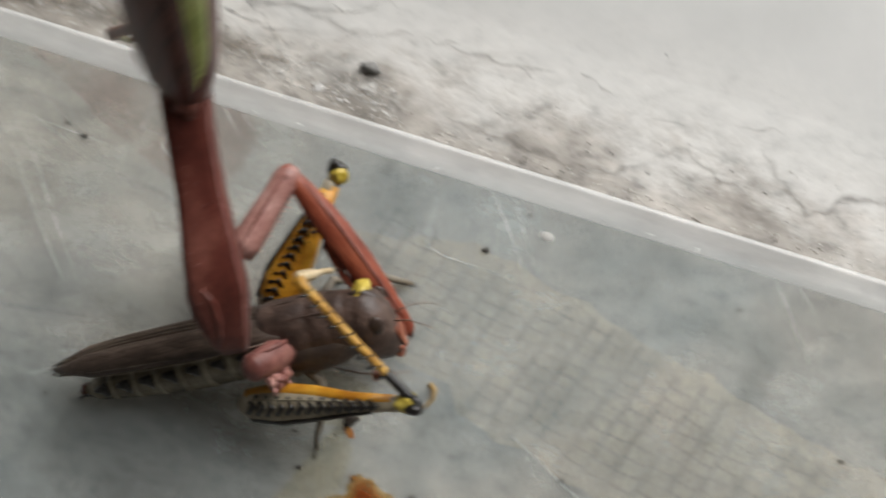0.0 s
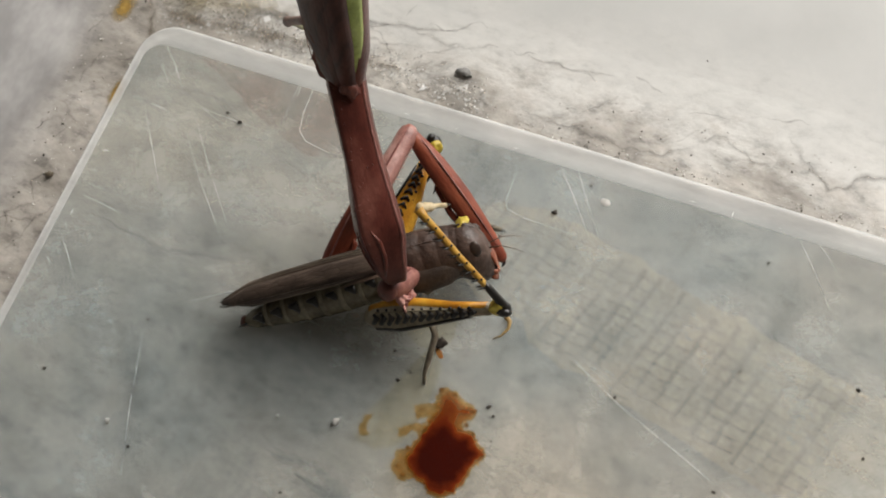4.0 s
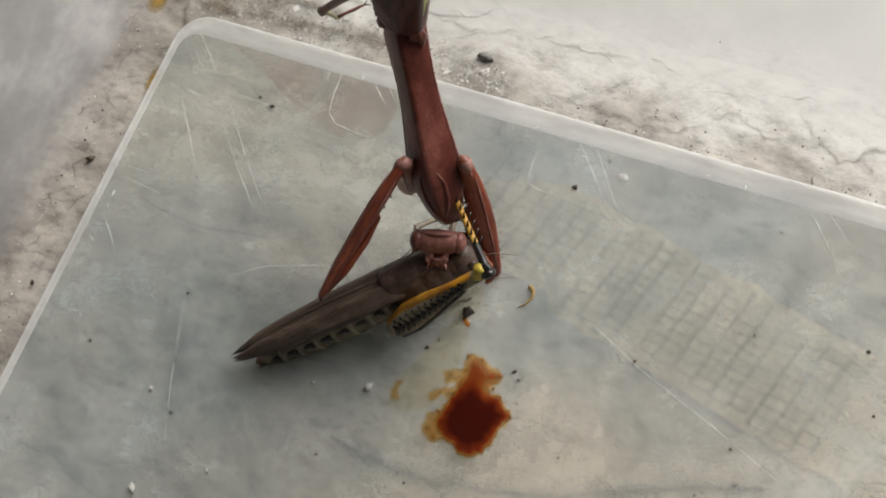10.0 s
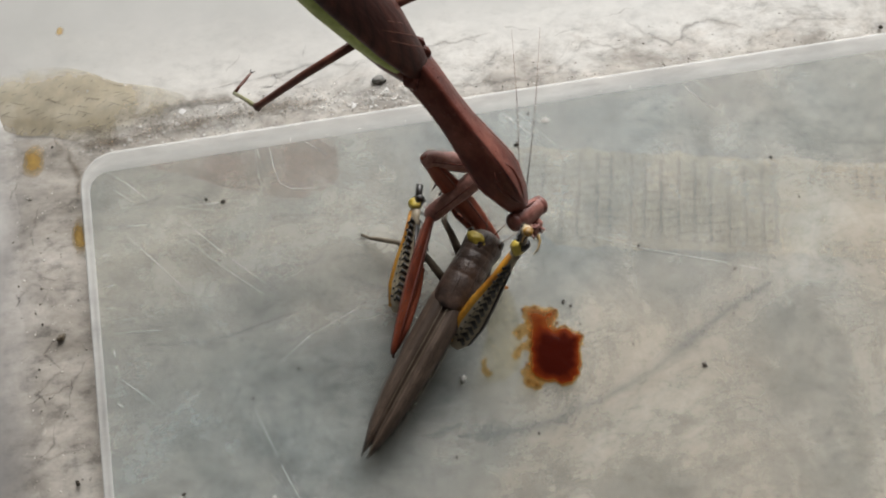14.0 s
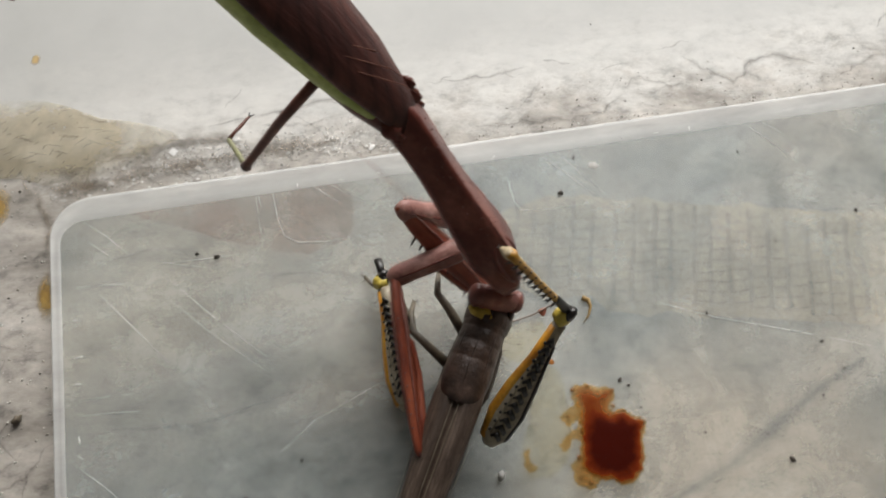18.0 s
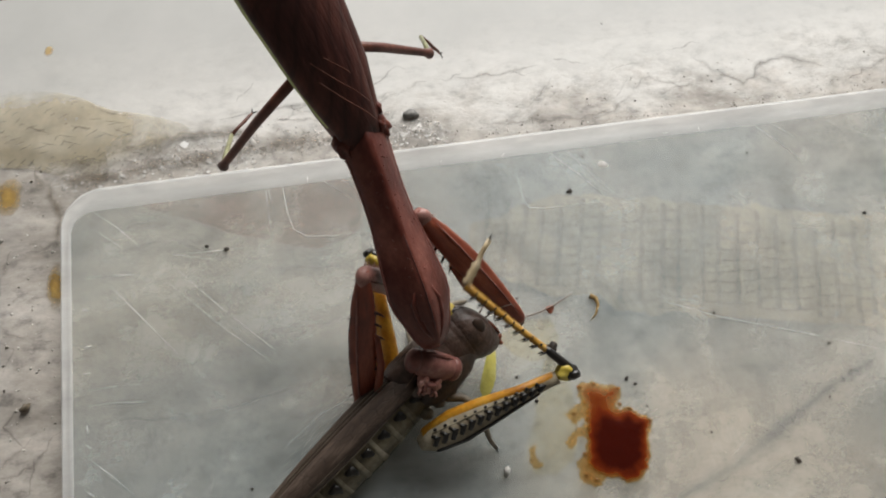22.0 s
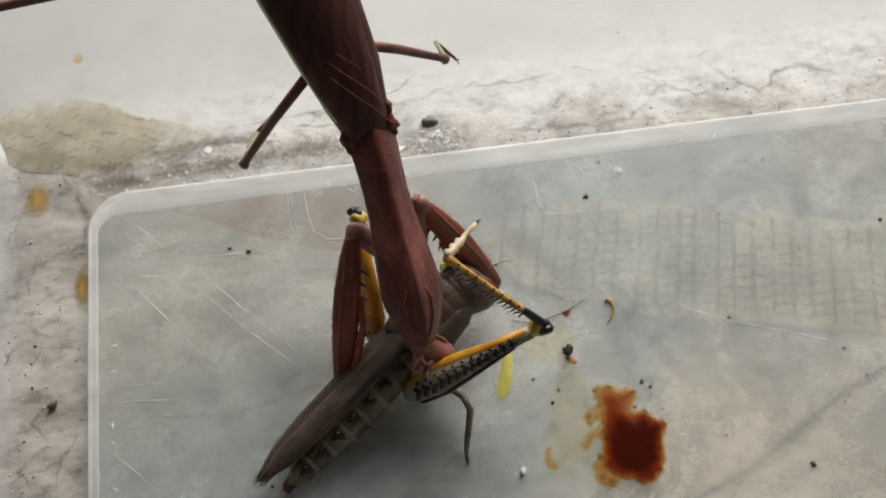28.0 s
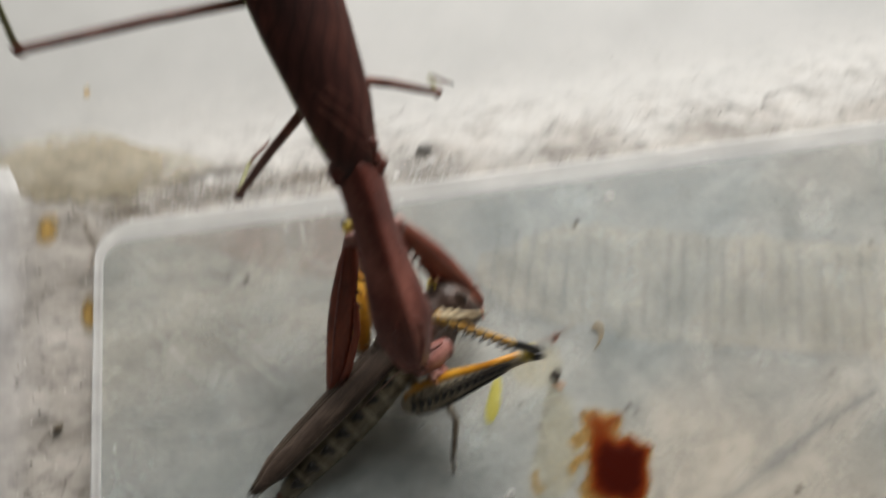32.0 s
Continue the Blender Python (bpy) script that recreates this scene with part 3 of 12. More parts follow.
lid = thing("plastic_lid", "cloudy translucent plastic lid with a milky rim, scratched", "lid", pose(0, 0, 0))
bm = bmesh.new()
top = [bm.verts.new((x, y, 0)) for x, y in rounded(X0 + 0.0015, X1 - 0.0024, Y0 + 0.0024, Y1 - 0.0034, CR - 0.0024)]
low = [bm.verts.new((v.co.x, v.co.y, -0.0012)) for v in top]
bm.faces.new(top)
bm.faces.new(low[::-1])
for i in range(len(top)):
    bm.faces.new((top[i - 1], top[i], low[i], low[i - 1]))
part("panel", bm, SHEET, lid, "cloudy grey translucent panel", smooth=False)
bm = bmesh.new()
loops = []
for d, z in ((0.0034, 0.00002), (0.0033, 0.00006), (0.0022, 0.00009), (0.0010, 0.0001), (0.0007, 0.0002), (0.0004, 0.0002), (0.0001, -0.0001), (0.0, -0.0007), (-0.0001, -0.0016), (-0.0003, -0.0027)):
    loops.append([bm.verts.new((x, y, z)) for x, y in rounded(X0 + d * 0.55, X1 - d, Y0 + d, Y1 - d * 1.4, CR - d, 16)])
for p, q in zip(loops, loops[1:]):
    for i in range(len(p)):
        bm.faces.new((p[i - 1], p[i], q[i], q[i - 1]))
part("rim", bm, RIM, lid, "milky rounded rim")

# ---- stain ----
spill = thing("brown_spill", "glossy dark brown fluid spill with amber edges", "stain", pose(0, 0, 0.0001))


def puddle(name, outline, reach, depth, seed, label):
    """A film of fluid in millimetres that deepens inward from a ragged edge."""
    edges = [(Vector((*a, 0)), Vector((*c, 0))) for a, c in zip(outline, outline[1:] + outline[:1])]
    xs, ys = [p[0] for p in outline], [p[1] for p in outline]
    step, low = 0.3, min(p[1] for p in outline)

    def inside(p):
        far, hit = 1e9, False
        for a, c in edges:
            d = c - a
            far = min(far, (p - a - d * min(1, max(0, (p - a).dot(d) / d.dot(d)))).length)
            if (a.y > p.y) != (c.y > p.y) and p.x < a.x + (p.y - a.y) / (c.y - a.y) * d.x:
                hit = not hit
        far = far if hit else -far
        return far + 0.35 * noise.noise(Vector((p.x * 0.8, p.y * 0.8, seed))) + 0.3 * noise.noise(Vector((p.x * 2.2, p.y * 2.2, seed + 4))) - 0.05

    bm = bmesh.new()
    nx, ny = int((max(xs) - min(xs) + 2) / step), int((max(ys) - min(ys) + 2) / step)
    grid = {}
    for i in range(nx + 1):
        for j in range(ny + 1):
            p = Vector((min(xs) - 1 + i * step, min(ys) - 1 + j * step, 0))
            d = inside(p)
            if d > -0.22:
                d = max(0.0, d) * (1 + 0.5 * noise.noise(Vector((p.x * 0.5, p.y * 0.5, seed + 9))))
                grid[i, j] = bm.verts.new((p.x * 0.001, p.y * 0.001, depth * (1 - math.exp(-d / reach)) * (0.42 + 0.58 * min(1.0, max(0.0, (low + 13.5 - p.y) / 4.5))) * 0.001))
    for i, j in list(grid):
        q = [grid.get(k) for k in ((i, j), (i + 1, j), (i + 1, j + 1), (i, j + 1))]
        if all(q):
            bm.faces.new(q)
    part(name, bm, STAIN, spill, label)


puddle("pool", [(-15.4, -6.3), (-14.8, -4.5), (-12.6, -4.4), (-10.3, -5.3), (-7.9, -5.9), (-8.2, -7.3), (-9.8, -9.4), (-7.1, -9.7), (-3.9, -12.7), (-5.3, -14.7), (-5.9, -17.8), (-7.1, -20.2), (-8.9, -21.5), (-11.1, -21.5), (-12.6, -20.4), (-14.6, -20.2), (-16.9, -17.8), (-16.2, -14.6), (-15.6, -12.7), (-15.2, -10.3), (-14.8, -8.5)], 1.8, 0.40, 1, "deep red-brown pool with amber edges")
puddle("film", [(-18.3, -9.1), (-16.2, -7.7), (-14.5, -7.5), (-14.2, -9.0), (-14.8, -10.9), (-16.0, -10.4), (-17.5, -10.8)], 3.0, 0.09, 5, "thin ragged amber film")
puddle("film", [(-19.7, -13.5), (-17.3, -11.8), (-15.4, -10.9), (-14.7, -12.2), (-15.6, -13.6), (-17.1, -13.4), (-18.8, -14.7)], 3.0, 0.08, 8, "thin ragged amber film")
puddle("side_drop", [(-18.7, -17.2), (-16.7, -15.6), (-15.7, -17.5), (-14.4, -20.3), (-15.6, -21.4), (-18.1, -20.6)], 2.6, 0.09, 7, "thin amber side drop")
puddle("film", [(-26.2, -15.9), (-25.7, -13.6), (-24.6, -12.8), (-24.7, -14.9), (-23.8, -16.2), (-24.9, -17.0)], 3.0, 0.07, 12, "thin ragged amber film")
random.seed(9)
# glossy domes added on the spill's edge to give it bright glints
for x, y, r in ((-14.9, -5.0, 0.5), (-12.4, -4.9, 0.35), (-8.3, -6.4, 0.45), (-8.9, -9.0, 0.4), (-7.4, -9.9, 0.35), (-4.4, -12.5, 0.3), (-16.8, -15.9, 0.4), (-15.9, -20.2, 0.45), (-17.4, -19.2, 0.3), (-15.2, -12.0, 0.3), (-16.9, -9.2, 0.3)):
    part("bead", ball((x, y, 0.1), (r, r * random.uniform(0.6, 1), 0.3), rough=0.4, seed=x, sub=2), BEAD, spill, "small wet dome added to catch a glint")
limb = {}
# ---- mantis ----
mantis = thing("praying_mantis", "reddish brown praying mantis with green wing edges feeding on a grasshopper", "insect")
BACKBONE = [(-2.8, -0.6, 2.5, 2.0), (-1.4, -0.4, 3.2, 2.7), (0.4, -0.2, 3.45, 3.0), (4, 0, 3.25, 2.9), (8, 0, 3.15, 2.9), (12, 0, 3.3, 2.95), (16, 0.1, 3.75, 3.1), (20, 0.2, 4.25, 3.4), (23, 0.2, 4.55, 3.5), (25, 0.1, 4.35, 3.35), (27, 0, 3.75, 3.0), (29, -0.3, 3.2, 2.6), (31, -0.7, 2.5, 2.1), (32.2, -1.1, 1.9, 1.5)]
part("pronotum", loft([(x, 0, z, w, h) for x, z, w, h in BACKBONE], 40, keel=0.1, roof=0.6), SHELL, mantis, "long reddish brown pronotum with a midline keel")


def back(x, f):
    """A point on the pronotum's back, f from -1 to 1 across."""
    for (x0, z0, w0, h0), (x1, z1, w1, h1) in zip(BACKBONE, BACKBONE[1:]):
        if x <= x1:
            break
    k = (x - x0) / (x1 - x0)
    z, w, h = z0 + (z1 - z0) * k, w0 + (w1 - w0) * k, h0 + (h1 - h0) * k
    r = math.sqrt(max(0.0, 1 - f * f))
    return (x, w * f, z + h * (r * 0.4 + (1 - abs(f)) * 0.63) + 0.1 * h * r ** 10)


part("groove", tube([back(x, 0) for x in (14, 18, 21, 23, 25, 27, 29)], [0.02, 0.06, 0.08, 0.1, 0.12, 0.1, 0.04], 6), GROOVE, mantis, "dark midline groove")
for q in (-1, 1):
    part("dorsal_fold", tube([back(x, q * f) for x, f in ((22.6, 0.3), (24.6, 0.46), (27.0, 0.5), (29.0, 0.4), (30.6, 0.2))], [0.1, 0.34, 0.36, 0.3, 0.1], 8), SHELL, mantis, "low fold beside the groove")
    part("margin", tube([(x, q * (w - 0.02), z + 0.05) for x, z, w, h in BACKBONE[1:-1]], [0.12] + [0.22] * 4 + [0.26] * 4 + [0.22] * 2 + [0.12], 7), SHELL_PALE, mantis, "pinkish raised margin")
    part("collar", ball((-1.9, q * 2.9, 0.3), (1.5, 1.0, 1.4), rough=0.3, seed=3 + q, sub=3), SHELL, mantis, "knobbed shoulder at the wing root")
    part("collar", ball((-3.6, q * 3.0, 0.9), (1.2, 0.8, 1.0), rough=0.4, seed=13 + q, sub=3), SHELL, mantis, "knobbed shoulder at the wing root")
part("collar", loft([(-4.2, 0, -0.6, 2.5, 2.3), (-3.4, 0, -0.4, 3.0, 2.7), (-2.4, 0, -0.4, 2.7, 2.4), (-1.4, 0, -0.4, 3.1, 2.6)], 24, keel=0.1, roof=0.3), SHELL, mantis, "ringed neck of the wing root")
bm = bmesh.new()
random.seed(44)
for k in range(80):
    x, f = random.uniform(1, 29), random.gauss(0, 0.42)
    if abs(f) < 0.9:
        p = back(x, f)
        ball((p[0], p[1], p[2] + 0.02), random.uniform(0.07, 0.15), bm, sub=1)
tagged(part("granules", bm, SHELL, mantis, "tiny granules on the back"), kind="stuff")
bm = bmesh.new()
for k in range(46):
    x = 2 + k * 0.62
    y, z = back(x, 1)[1:]
    for q in (-1, 1):
        tube([(x, q * (y - 0.05), z), (x + 0.06, q * (y + 0.24 + 0.14 * (k % 3 == 0)), z + 0.05)], [0.14, 0.02], 4, bm)
tagged(part("margin_teeth", bm, SHELL_PALE, mantis, "tiny pale teeth along both margins"), kind="stuff")
limb["abdomen"] = ab = part("hind_body", loft([(-2.5, 0, -0.6, 2.5, 1.8), (1, 0, -0.9, 3.4, 2.6), (6, 0, -1.4, 4.3, 3.2), (20, 0, -1.8, 5.6, 3.8), (36, 0, -1.8, 6.2, 4.0), (50, 0, -1.4, 4.8, 3.2), (58, 0, -1, 2.0, 1.4)], 18), SHELL, mantis, "brown thorax and abdomen under the wings")
for s in (-1, 1):
    u = 0.3 if s > 0 else -0.55
    c, g = (0.3, 1.0) if s > 0 else (-1.8, 0.8)
    w = part("forewing", loft([(-0.8, c * 0.5, 0.1 + u, 2.6, 1.3), (2.5, c * 0.7, 0.7 + u, 3.4 * g, 1.8), (10, c, 1.0 + u, 4.9 * g, 2.2), (22, c, 1.1 + u, 6.2 * g, 2.5), (40, c, 1.1 + u, 7.1 * g, 2.5), (58, c * 0.7, 0.8 + u, 4.9 * g, 1.6), (66, c * 0.4, 0.4 + u, 1.2, 0.5)], 26, keel=0.08), WING, ab, "folded brown forewing with fine veins")
    e = 1.0 if s < 0 else 0.99
    part("wing_margin", loft([(2, s * 2.9 * e, -0.6, 0.5, 0.6), (6, s * 3.7 * e, -0.9, 0.6, 1.3), (12, s * 4.6 * e, -1.0, 0.6, 1.7), (22, s * 5.7 * e, -1.1, 0.6, 1.9), (40, s * 6.6 * e, -1.1, 0.6, 1.9), (58, s * 4.4 * e, -0.6, 0.3, 0.9)], 10), GREEN, w, "pale green leading edge")
    if s > 0:
        for k in range(13):
            x = 1.5 + k * 3.1
            q = 0.75 + 0.25 * min(1.0, x / 20)
            part("vein", tube([(x, -3.4 * q, 2.65 + u - 0.5), (x + 2.5, -1.6 * q, 3.3 + u - 0.06), (x + 5, 0.6 * q, 3.45 + u), (x + 8.5, 3.2 * q, 3.1 + u), (x + 11, 5.0 * q, 2.25 + u)], [0.03, 0.06, 0.07, 0.06, 0.03], 5), WINGVEIN, w)
    part("hip", ball((0.6, s * 3.2, 0.1), (1.7, 1.1, 1.3), rough=0.6, seed=s, sub=3), SHELL, ab)
bm = loft([(x, 0, 0, w, h) for x, w, h in ((-6.0, 0.7, 0.8), (-5.5, 1.4, 1.6), (-4.6, 1.85, 2.1), (-3, 2.0, 2.4), (0, 2.15, 2.6), (3, 2.0, 2.4), (4.6, 1.85, 2.1), (5.5, 1.4, 1.6), (6.0, 0.7, 0.8))], 24)
for v in bm.verts:
    f = min(1.0, max(0.0, (0.0006 - v.co.z) / 0.0042))
    v.co.x *= 0.84 * (1 - 0.6 * f)
    v.co.y *= 1 - 0.25 * f
for v in bm.verts:
    v.co *= 0.92
limb["head"] = hd = part("head", bm, SHELL_PALE, mantis, "broad triangular head")
part("brow", tube([(-2.6, -0.5, 1.9), (-1.3, -0.95, 2.2), (0, -1.05, 2.2), (1.3, -0.95, 2.2), (2.6, -0.5, 1.9)], [0.15, 0.3, 0.34, 0.3, 0.15], 7), SHELL_PALE, hd, "raised pinkish brow")
for s in (-1, 1):
    part("eye", ball((s * 3.45, 0, 0.2), (1.35, 1.8, 1.95), sub=3), EYE_M, hd, "bulging brown compound eye")
    limb["antenna_l" if s < 0 else "antenna_r"] = part("antenna", tube([(0, 0, 0), (9, 0, 0.7), (19, 0, 0.9), (33, 0, -0.6)], [0.11, 0.085, 0.07, 0.03], 5), HAIR, mantis, "long thin feeler")
    part("cheek", ball((s * 1.2, -0.9, -2.3), (0.8, 0.8, 1.1), rough=0.5, seed=6 + s, sub=3), PINK, hd)
    part("mandible", ball((s * 0.75, -1.1, -3.2), (0.6, 0.7, 1.0), rough=0.4, seed=16 + s, sub=3), SHELL_PALE, hd, "pinkish jaw")
    for k in range(2):
        part("palp", tube([(s * (0.4 + 0.5 * k), -0.8, -2.9), (s * (0.8 + 0.6 * k), -1.5, -3.7), (s * (0.95 + 0.65 * k), -1.7, -4.0), (s * (0.7 + 0.7 * k), -1.4 - 0.3 * k, -4.4)], [0.24, 0.26, 0.22, 0.08], 6), PINK, hd)
part("mouthparts", ball((0, -0.5, -3.0), (1.3, 1.2, 1.5), rough=0.5, seed=4, sub=3), PINK, hd, "pink working mouthparts")
part("lip", tube([(-1.1, -1.3, -2.2), (-0.4, -1.7, -2.5), (0.4, -1.7, -2.5), (1.1, -1.3, -2.2)], [0.25, 0.4, 0.4, 0.25], 7), SHELL_PALE, hd, "pale upper lip")


def fore_leg(side):
    c = part("fore_coxa", loft([(-1, 0, 0, 1.4, 1.7), (1, 0, 0, 1.55, 2.0), (4, 0, 0, 1.35, 1.9), (8, 0, 0, 1.2, 1.7), (10.6, 0, 0, 1.25, 1.75), (11.8, 0, 0, 1.1, 1.5), (12.6, 0, 0, 0.6, 0.8)], 16, roof=0.35), COXA, mantis, "pinkish brown front coxa")
    f = part("fore_femur", loft([(-1, 0, 0, 0.6, 0.8), (0.5, 0, 0, 0.85, 1.1), (4, 0, 0.1, 1.0, 1.75), (9, 0, 0.2, 1.0, 2.15), (13, 0, 0.2, 0.95, 2.2), (18, 0, 0.1, 0.85, 1.9), (22.5, 0, 0, 0.75, 1.5), (24.6, 0, 0, 0.6, 1.1), (25.3, 0, 0, 0.3, 0.5)], 18, roof=0.3), FEMUR, mantis, "rust brown raptorial front femur")
    for k in range(9):
        x = 5.5 + k * 1.9
        part("spine", tube([(x, 0.3, -1.6), (x + 0.4, 0.4, -2.6), (x + 0.8, 0.4, -3.2 + 0.6 * (k % 2))], [0.26, 0.16, 0.03], 5), GROOVE, f)
        part("spine", tube([(x + 0.8, 0.3, 1.8), (x + 1.0, 0.35, 2.35)], [0.15, 0.03], 5), GROOVE, f)
    for q in (-1, 1):
        part("femur_line", tube([(2, q * 0.86, 0.9), (7, q * 1.0, 1.0), (13, q * 0.95, 1.0), (19, q * 0.8, 0.8), (23, q * 0.62, 0.5)], [0.06, 0.16, 0.17, 0.15, 0.06], 6), SHELL_PALE, f, "pale line along the femur")
        part("coxa_ridge", tube([(0, q * 1.4, 0.4), (4, q * 1.3, 0.5), (8, q * 1.15, 0.5), (11, q * 1.1, 0.4)], [0.08, 0.18, 0.18, 0.08], 6), SHELL, c, "brown ridge along the coxa")
    part("fore_tibia", tube([(24, 0, -0.6), (20, 0.6, -2.0), (14, 0.8, -2.6), (9.5, 0.6, -2.0), (8.4, 0.4, -1.0)], [0.7, 0.7, 0.6, 0.45, 0.08], 8), FEMUR, f, "folded rust brown front tibia with a hook")
    for k in range(15):
        part("coxa_spine", tube([(0.8 + k * 0.74, 0.2, -1.5), (1.0 + k * 0.74, 0.25, -2.2 - 0.25 * (k % 3 == 0))], [0.15, 0.03], 5), PINK, c)
    part("hook", tube([(24.6, 0, 0.4), (25.6, 0.2, -0.2), (26.0, 0.3, -1.0)], [0.4, 0.28, 0.04], 6), GROOVE, f, "dark hooked tip")
    for ob in (f, *f.children):
        for v in ob.data.vertices:
            v.co.x *= 1.1
    limb["coxa_" + side], limb["femur_" + side] = c, f


fore_leg("l")
fore_leg("r")


def walk_leg(key, side, lengths, thick=0.75):
    a, b = lengths
    limb["%s_femur_%s" % (key, side)] = part(key + "_femur", tube([(-1, 0, 0), (a * 0.5, 0, 0.4), (a - 1.2, 0, 0.1), (a, 0, 0), (a + 0.6, 0, -0.1)], [thick * 1.1, thick, thick * 0.85, thick * 1.25, thick * 0.5], 10), DARKLEG, mantis, "dark red-brown leg")
    limb["%s_tibia_%s" % (key, side)] = part(key + "_tibia", tube([(0, 0, 0), (b * 0.5, 0, 0.2), (b, 0, 0)], [0.5, 0.42, 0.4], 8), GREENLEG, mantis, "thin olive shin")


walk_leg("mid", "l", (27, 16))
walk_leg("mid", "r", (25, 17))
walk_leg("hind", "l", (34, 24))
for s in "lr":
    limb["mid_tarsus_" + s] = t_ = part("mid_tarsus", tube([(0, 0, 0), (2.2, 0, 0.15), (3.8, 0, 0), (5.4, 0, 0.1), (6.2, 0, -0.1)], [0.38, 0.3, 0.36, 0.28, 0.2], 7), DARKLEG, mantis, "jointed dark foot")
    for q in (-1, 1):
        part("claw", tube([(6.1, 0, 0), (6.9, q * 0.5, 0.1), (7.2, q * 0.55, -0.3)], [0.14, 0.1, 0.03], 5), BLACK, t_)

# ---- grasshopper ----
hopper = thing("grasshopper", "captured grey-brown grasshopper with yellow and black hind legs", "insect")


def tail(x):
    """Middle height and half width of the abdomen at x."""
    f = max(0.0, -x) / 32
    return -1.5 - 2.7 * f, (3.45 + 0.35 * math.sin(3 * f)) * (1 - max(0.0, f - 0.45) ** 1.4 * 1.2)


part("abdomen", loft([(x, 0, tail(x)[0], tail(x)[1] * 0.92, tail(x)[1]) for x in (3, 0, -5, -10, -15, -20, -24, -28, -31)] + [(-33, 0, tail(-33)[0], 0.8, 0.9)], 20), ABDO, hopper, "segmented grey-green abdomen")
for k in range(8):
    x = -3 - k * 3.6
    z, r = tail(x)
    part("abdomen_band", loft([(x - 0.5, 0, z, r * 0.92, r), (x - 0.1, 0, z, r * 0.92 + 0.1, r + 0.1), (x + 0.15, 0, z, r * 0.92 + 0.07, r + 0.07), (x + 0.7, 0, z, r * 0.9, r * 0.99)], 20), BAND, hopper, "pale segment edge")
    for s in (-1, 1):
        w = r * 0.92
        part("abdomen_mark", loft([(x - 2.4, s * (w * 0.9), z + 0.4 * r, 0.5, 0.2), (x - 1.6, s * (w * 0.88), z + 0.3 * r, 0.5, 0.7), (x - 0.9, s * (w * 0.88), z + 0.2 * r, 0.5, 1.3), (x - 0.6, s * (w * 0.88), z + 0.2 * r, 0.5, 0.6)], 6), BLACK, hopper)
part("tail_tip", ball((-33, 0, tail(-33)[0]), (1.0, 0.8, 0.9), rough=0.5, seed=9, sub=3), DARKLEG, hopper, "reddish tail tip")
SADDLE = [(-5.3, 1.80, 2.30, 2.10), (-4.7, 1.20, 3.20, 2.90), (-3.5, 0.60, 3.65, 3.80), (-1, 0.00, 3.90, 4.40), (1.5, -0.20, 3.80, 4.80), (1.7, -0.20, 3.71, 4.71), (1.9, -0.20, 3.78, 4.78), (4.3, -0.20, 3.65, 4.65), (4.5, -0.20, 3.56, 4.55), (4.7, -0.20, 3.63, 4.63), (6.6, -0.40, 3.60, 4.60), (6.8, -0.40, 3.52, 4.51), (7, -0.40, 3.60, 4.60), (8.8, -0.60, 3.55, 4.50), (9.4, -0.70, 3.05, 3.95)]
part("thorax", loft([(x, 0, z, w, h) for x, z, w, h in SADDLE], 30, keel=0.05, power=0.82), HUNCH, hopper, "grey-brown saddle-shaped pronotum with cross grooves")
part("midline_keel", tube([(-5.2, 0, 3.75), (-3.5, 0, 4.4), (-1, 0, 4.55), (3, 0, 4.65), (6, 0, 4.3), (8.8, 0, 3.95)], [0.08, 0.16, 0.18, 0.18, 0.16, 0.08], 6), DARKEYE, hopper, "low dark keel along the pronotum")
for s in (-1, 1):
    part("side_keel", tube([(-4.6, s * 1.6, 3.2), (-1, s * 2.5, 3.5), (3, s * 2.4, 3.75), (6, s * 2.3, 3.4), (8.6, s * 2.1, 2.9)], [0.06, 0.2, 0.2, 0.18, 0.06], 6), HUNCH, hopper, "ridge along the pronotum")
    part("side_lobe", loft([(-4, s * 3.4, -2.0, 0.4, 0.6), (-2.5, s * 3.5, -2.4, 0.8, 1.9), (1, s * 3.4, -2.6, 0.9, 2.4), (5, s * 3.2, -2.4, 0.8, 2.1), (7.5, s * 2.9, -2.0, 0.4, 1.2)], 12), GREYB, hopper, "grey side lobe of the thorax")
    for k in range(3):
        part("side_plate", loft([(-5.6 + k * 2.6, s * 2.9, -4.2, 0.5, 0.6), (-4.6 + k * 2.6, s * 3.1, -4.4, 0.7, 1.3), (-3.6 + k * 2.6, s * 2.9, -4.6, 0.5, 0.6)], 8), LEGGREY, hopper, "pale grey plate at the leg root")
hh = part("head", loft([(6.6, 0, -0.6, 3.2, 4.2), (8, 0, -0.7, 3.8, 5.0), (9.6, 0, -1.0, 4.0, 5.4), (11, 0, -1.6, 3.5, 5.0), (12.1, 0, -2.4, 2.5, 4.0), (12.8, 0, -3.2, 1.2, 2.4)], 24, power=0.9), HUNCH, hopper, "rounded grey head")
part("face", ball((12.0, 0, -5.4), (1.2, 1.7, 1.5), rough=0.5, seed=2, sub=3), RUST, hh, "rust brown mouthparts")
part("labrum", loft([(11.6, 0, -1.2, 1.0, 0.7), (12.6, 0, -2.2, 1.7, 1.6), (13.1, 0, -3.6, 1.5, 1.7), (13.0, 0, -4.9, 0.8, 0.8)], 12), RUST, hh, "rust brown face plate")
part("crown", loft([(7.6, 0, 4.1, 0.5, 0.3), (9.4, 0, 4.3, 0.75, 0.36), (10.8, 0, 3.4, 0.55, 0.4), (12.0, 0, 1.6, 0.3, 0.3)], 10), DARKEYE, hh, "dark stripe on the crown")
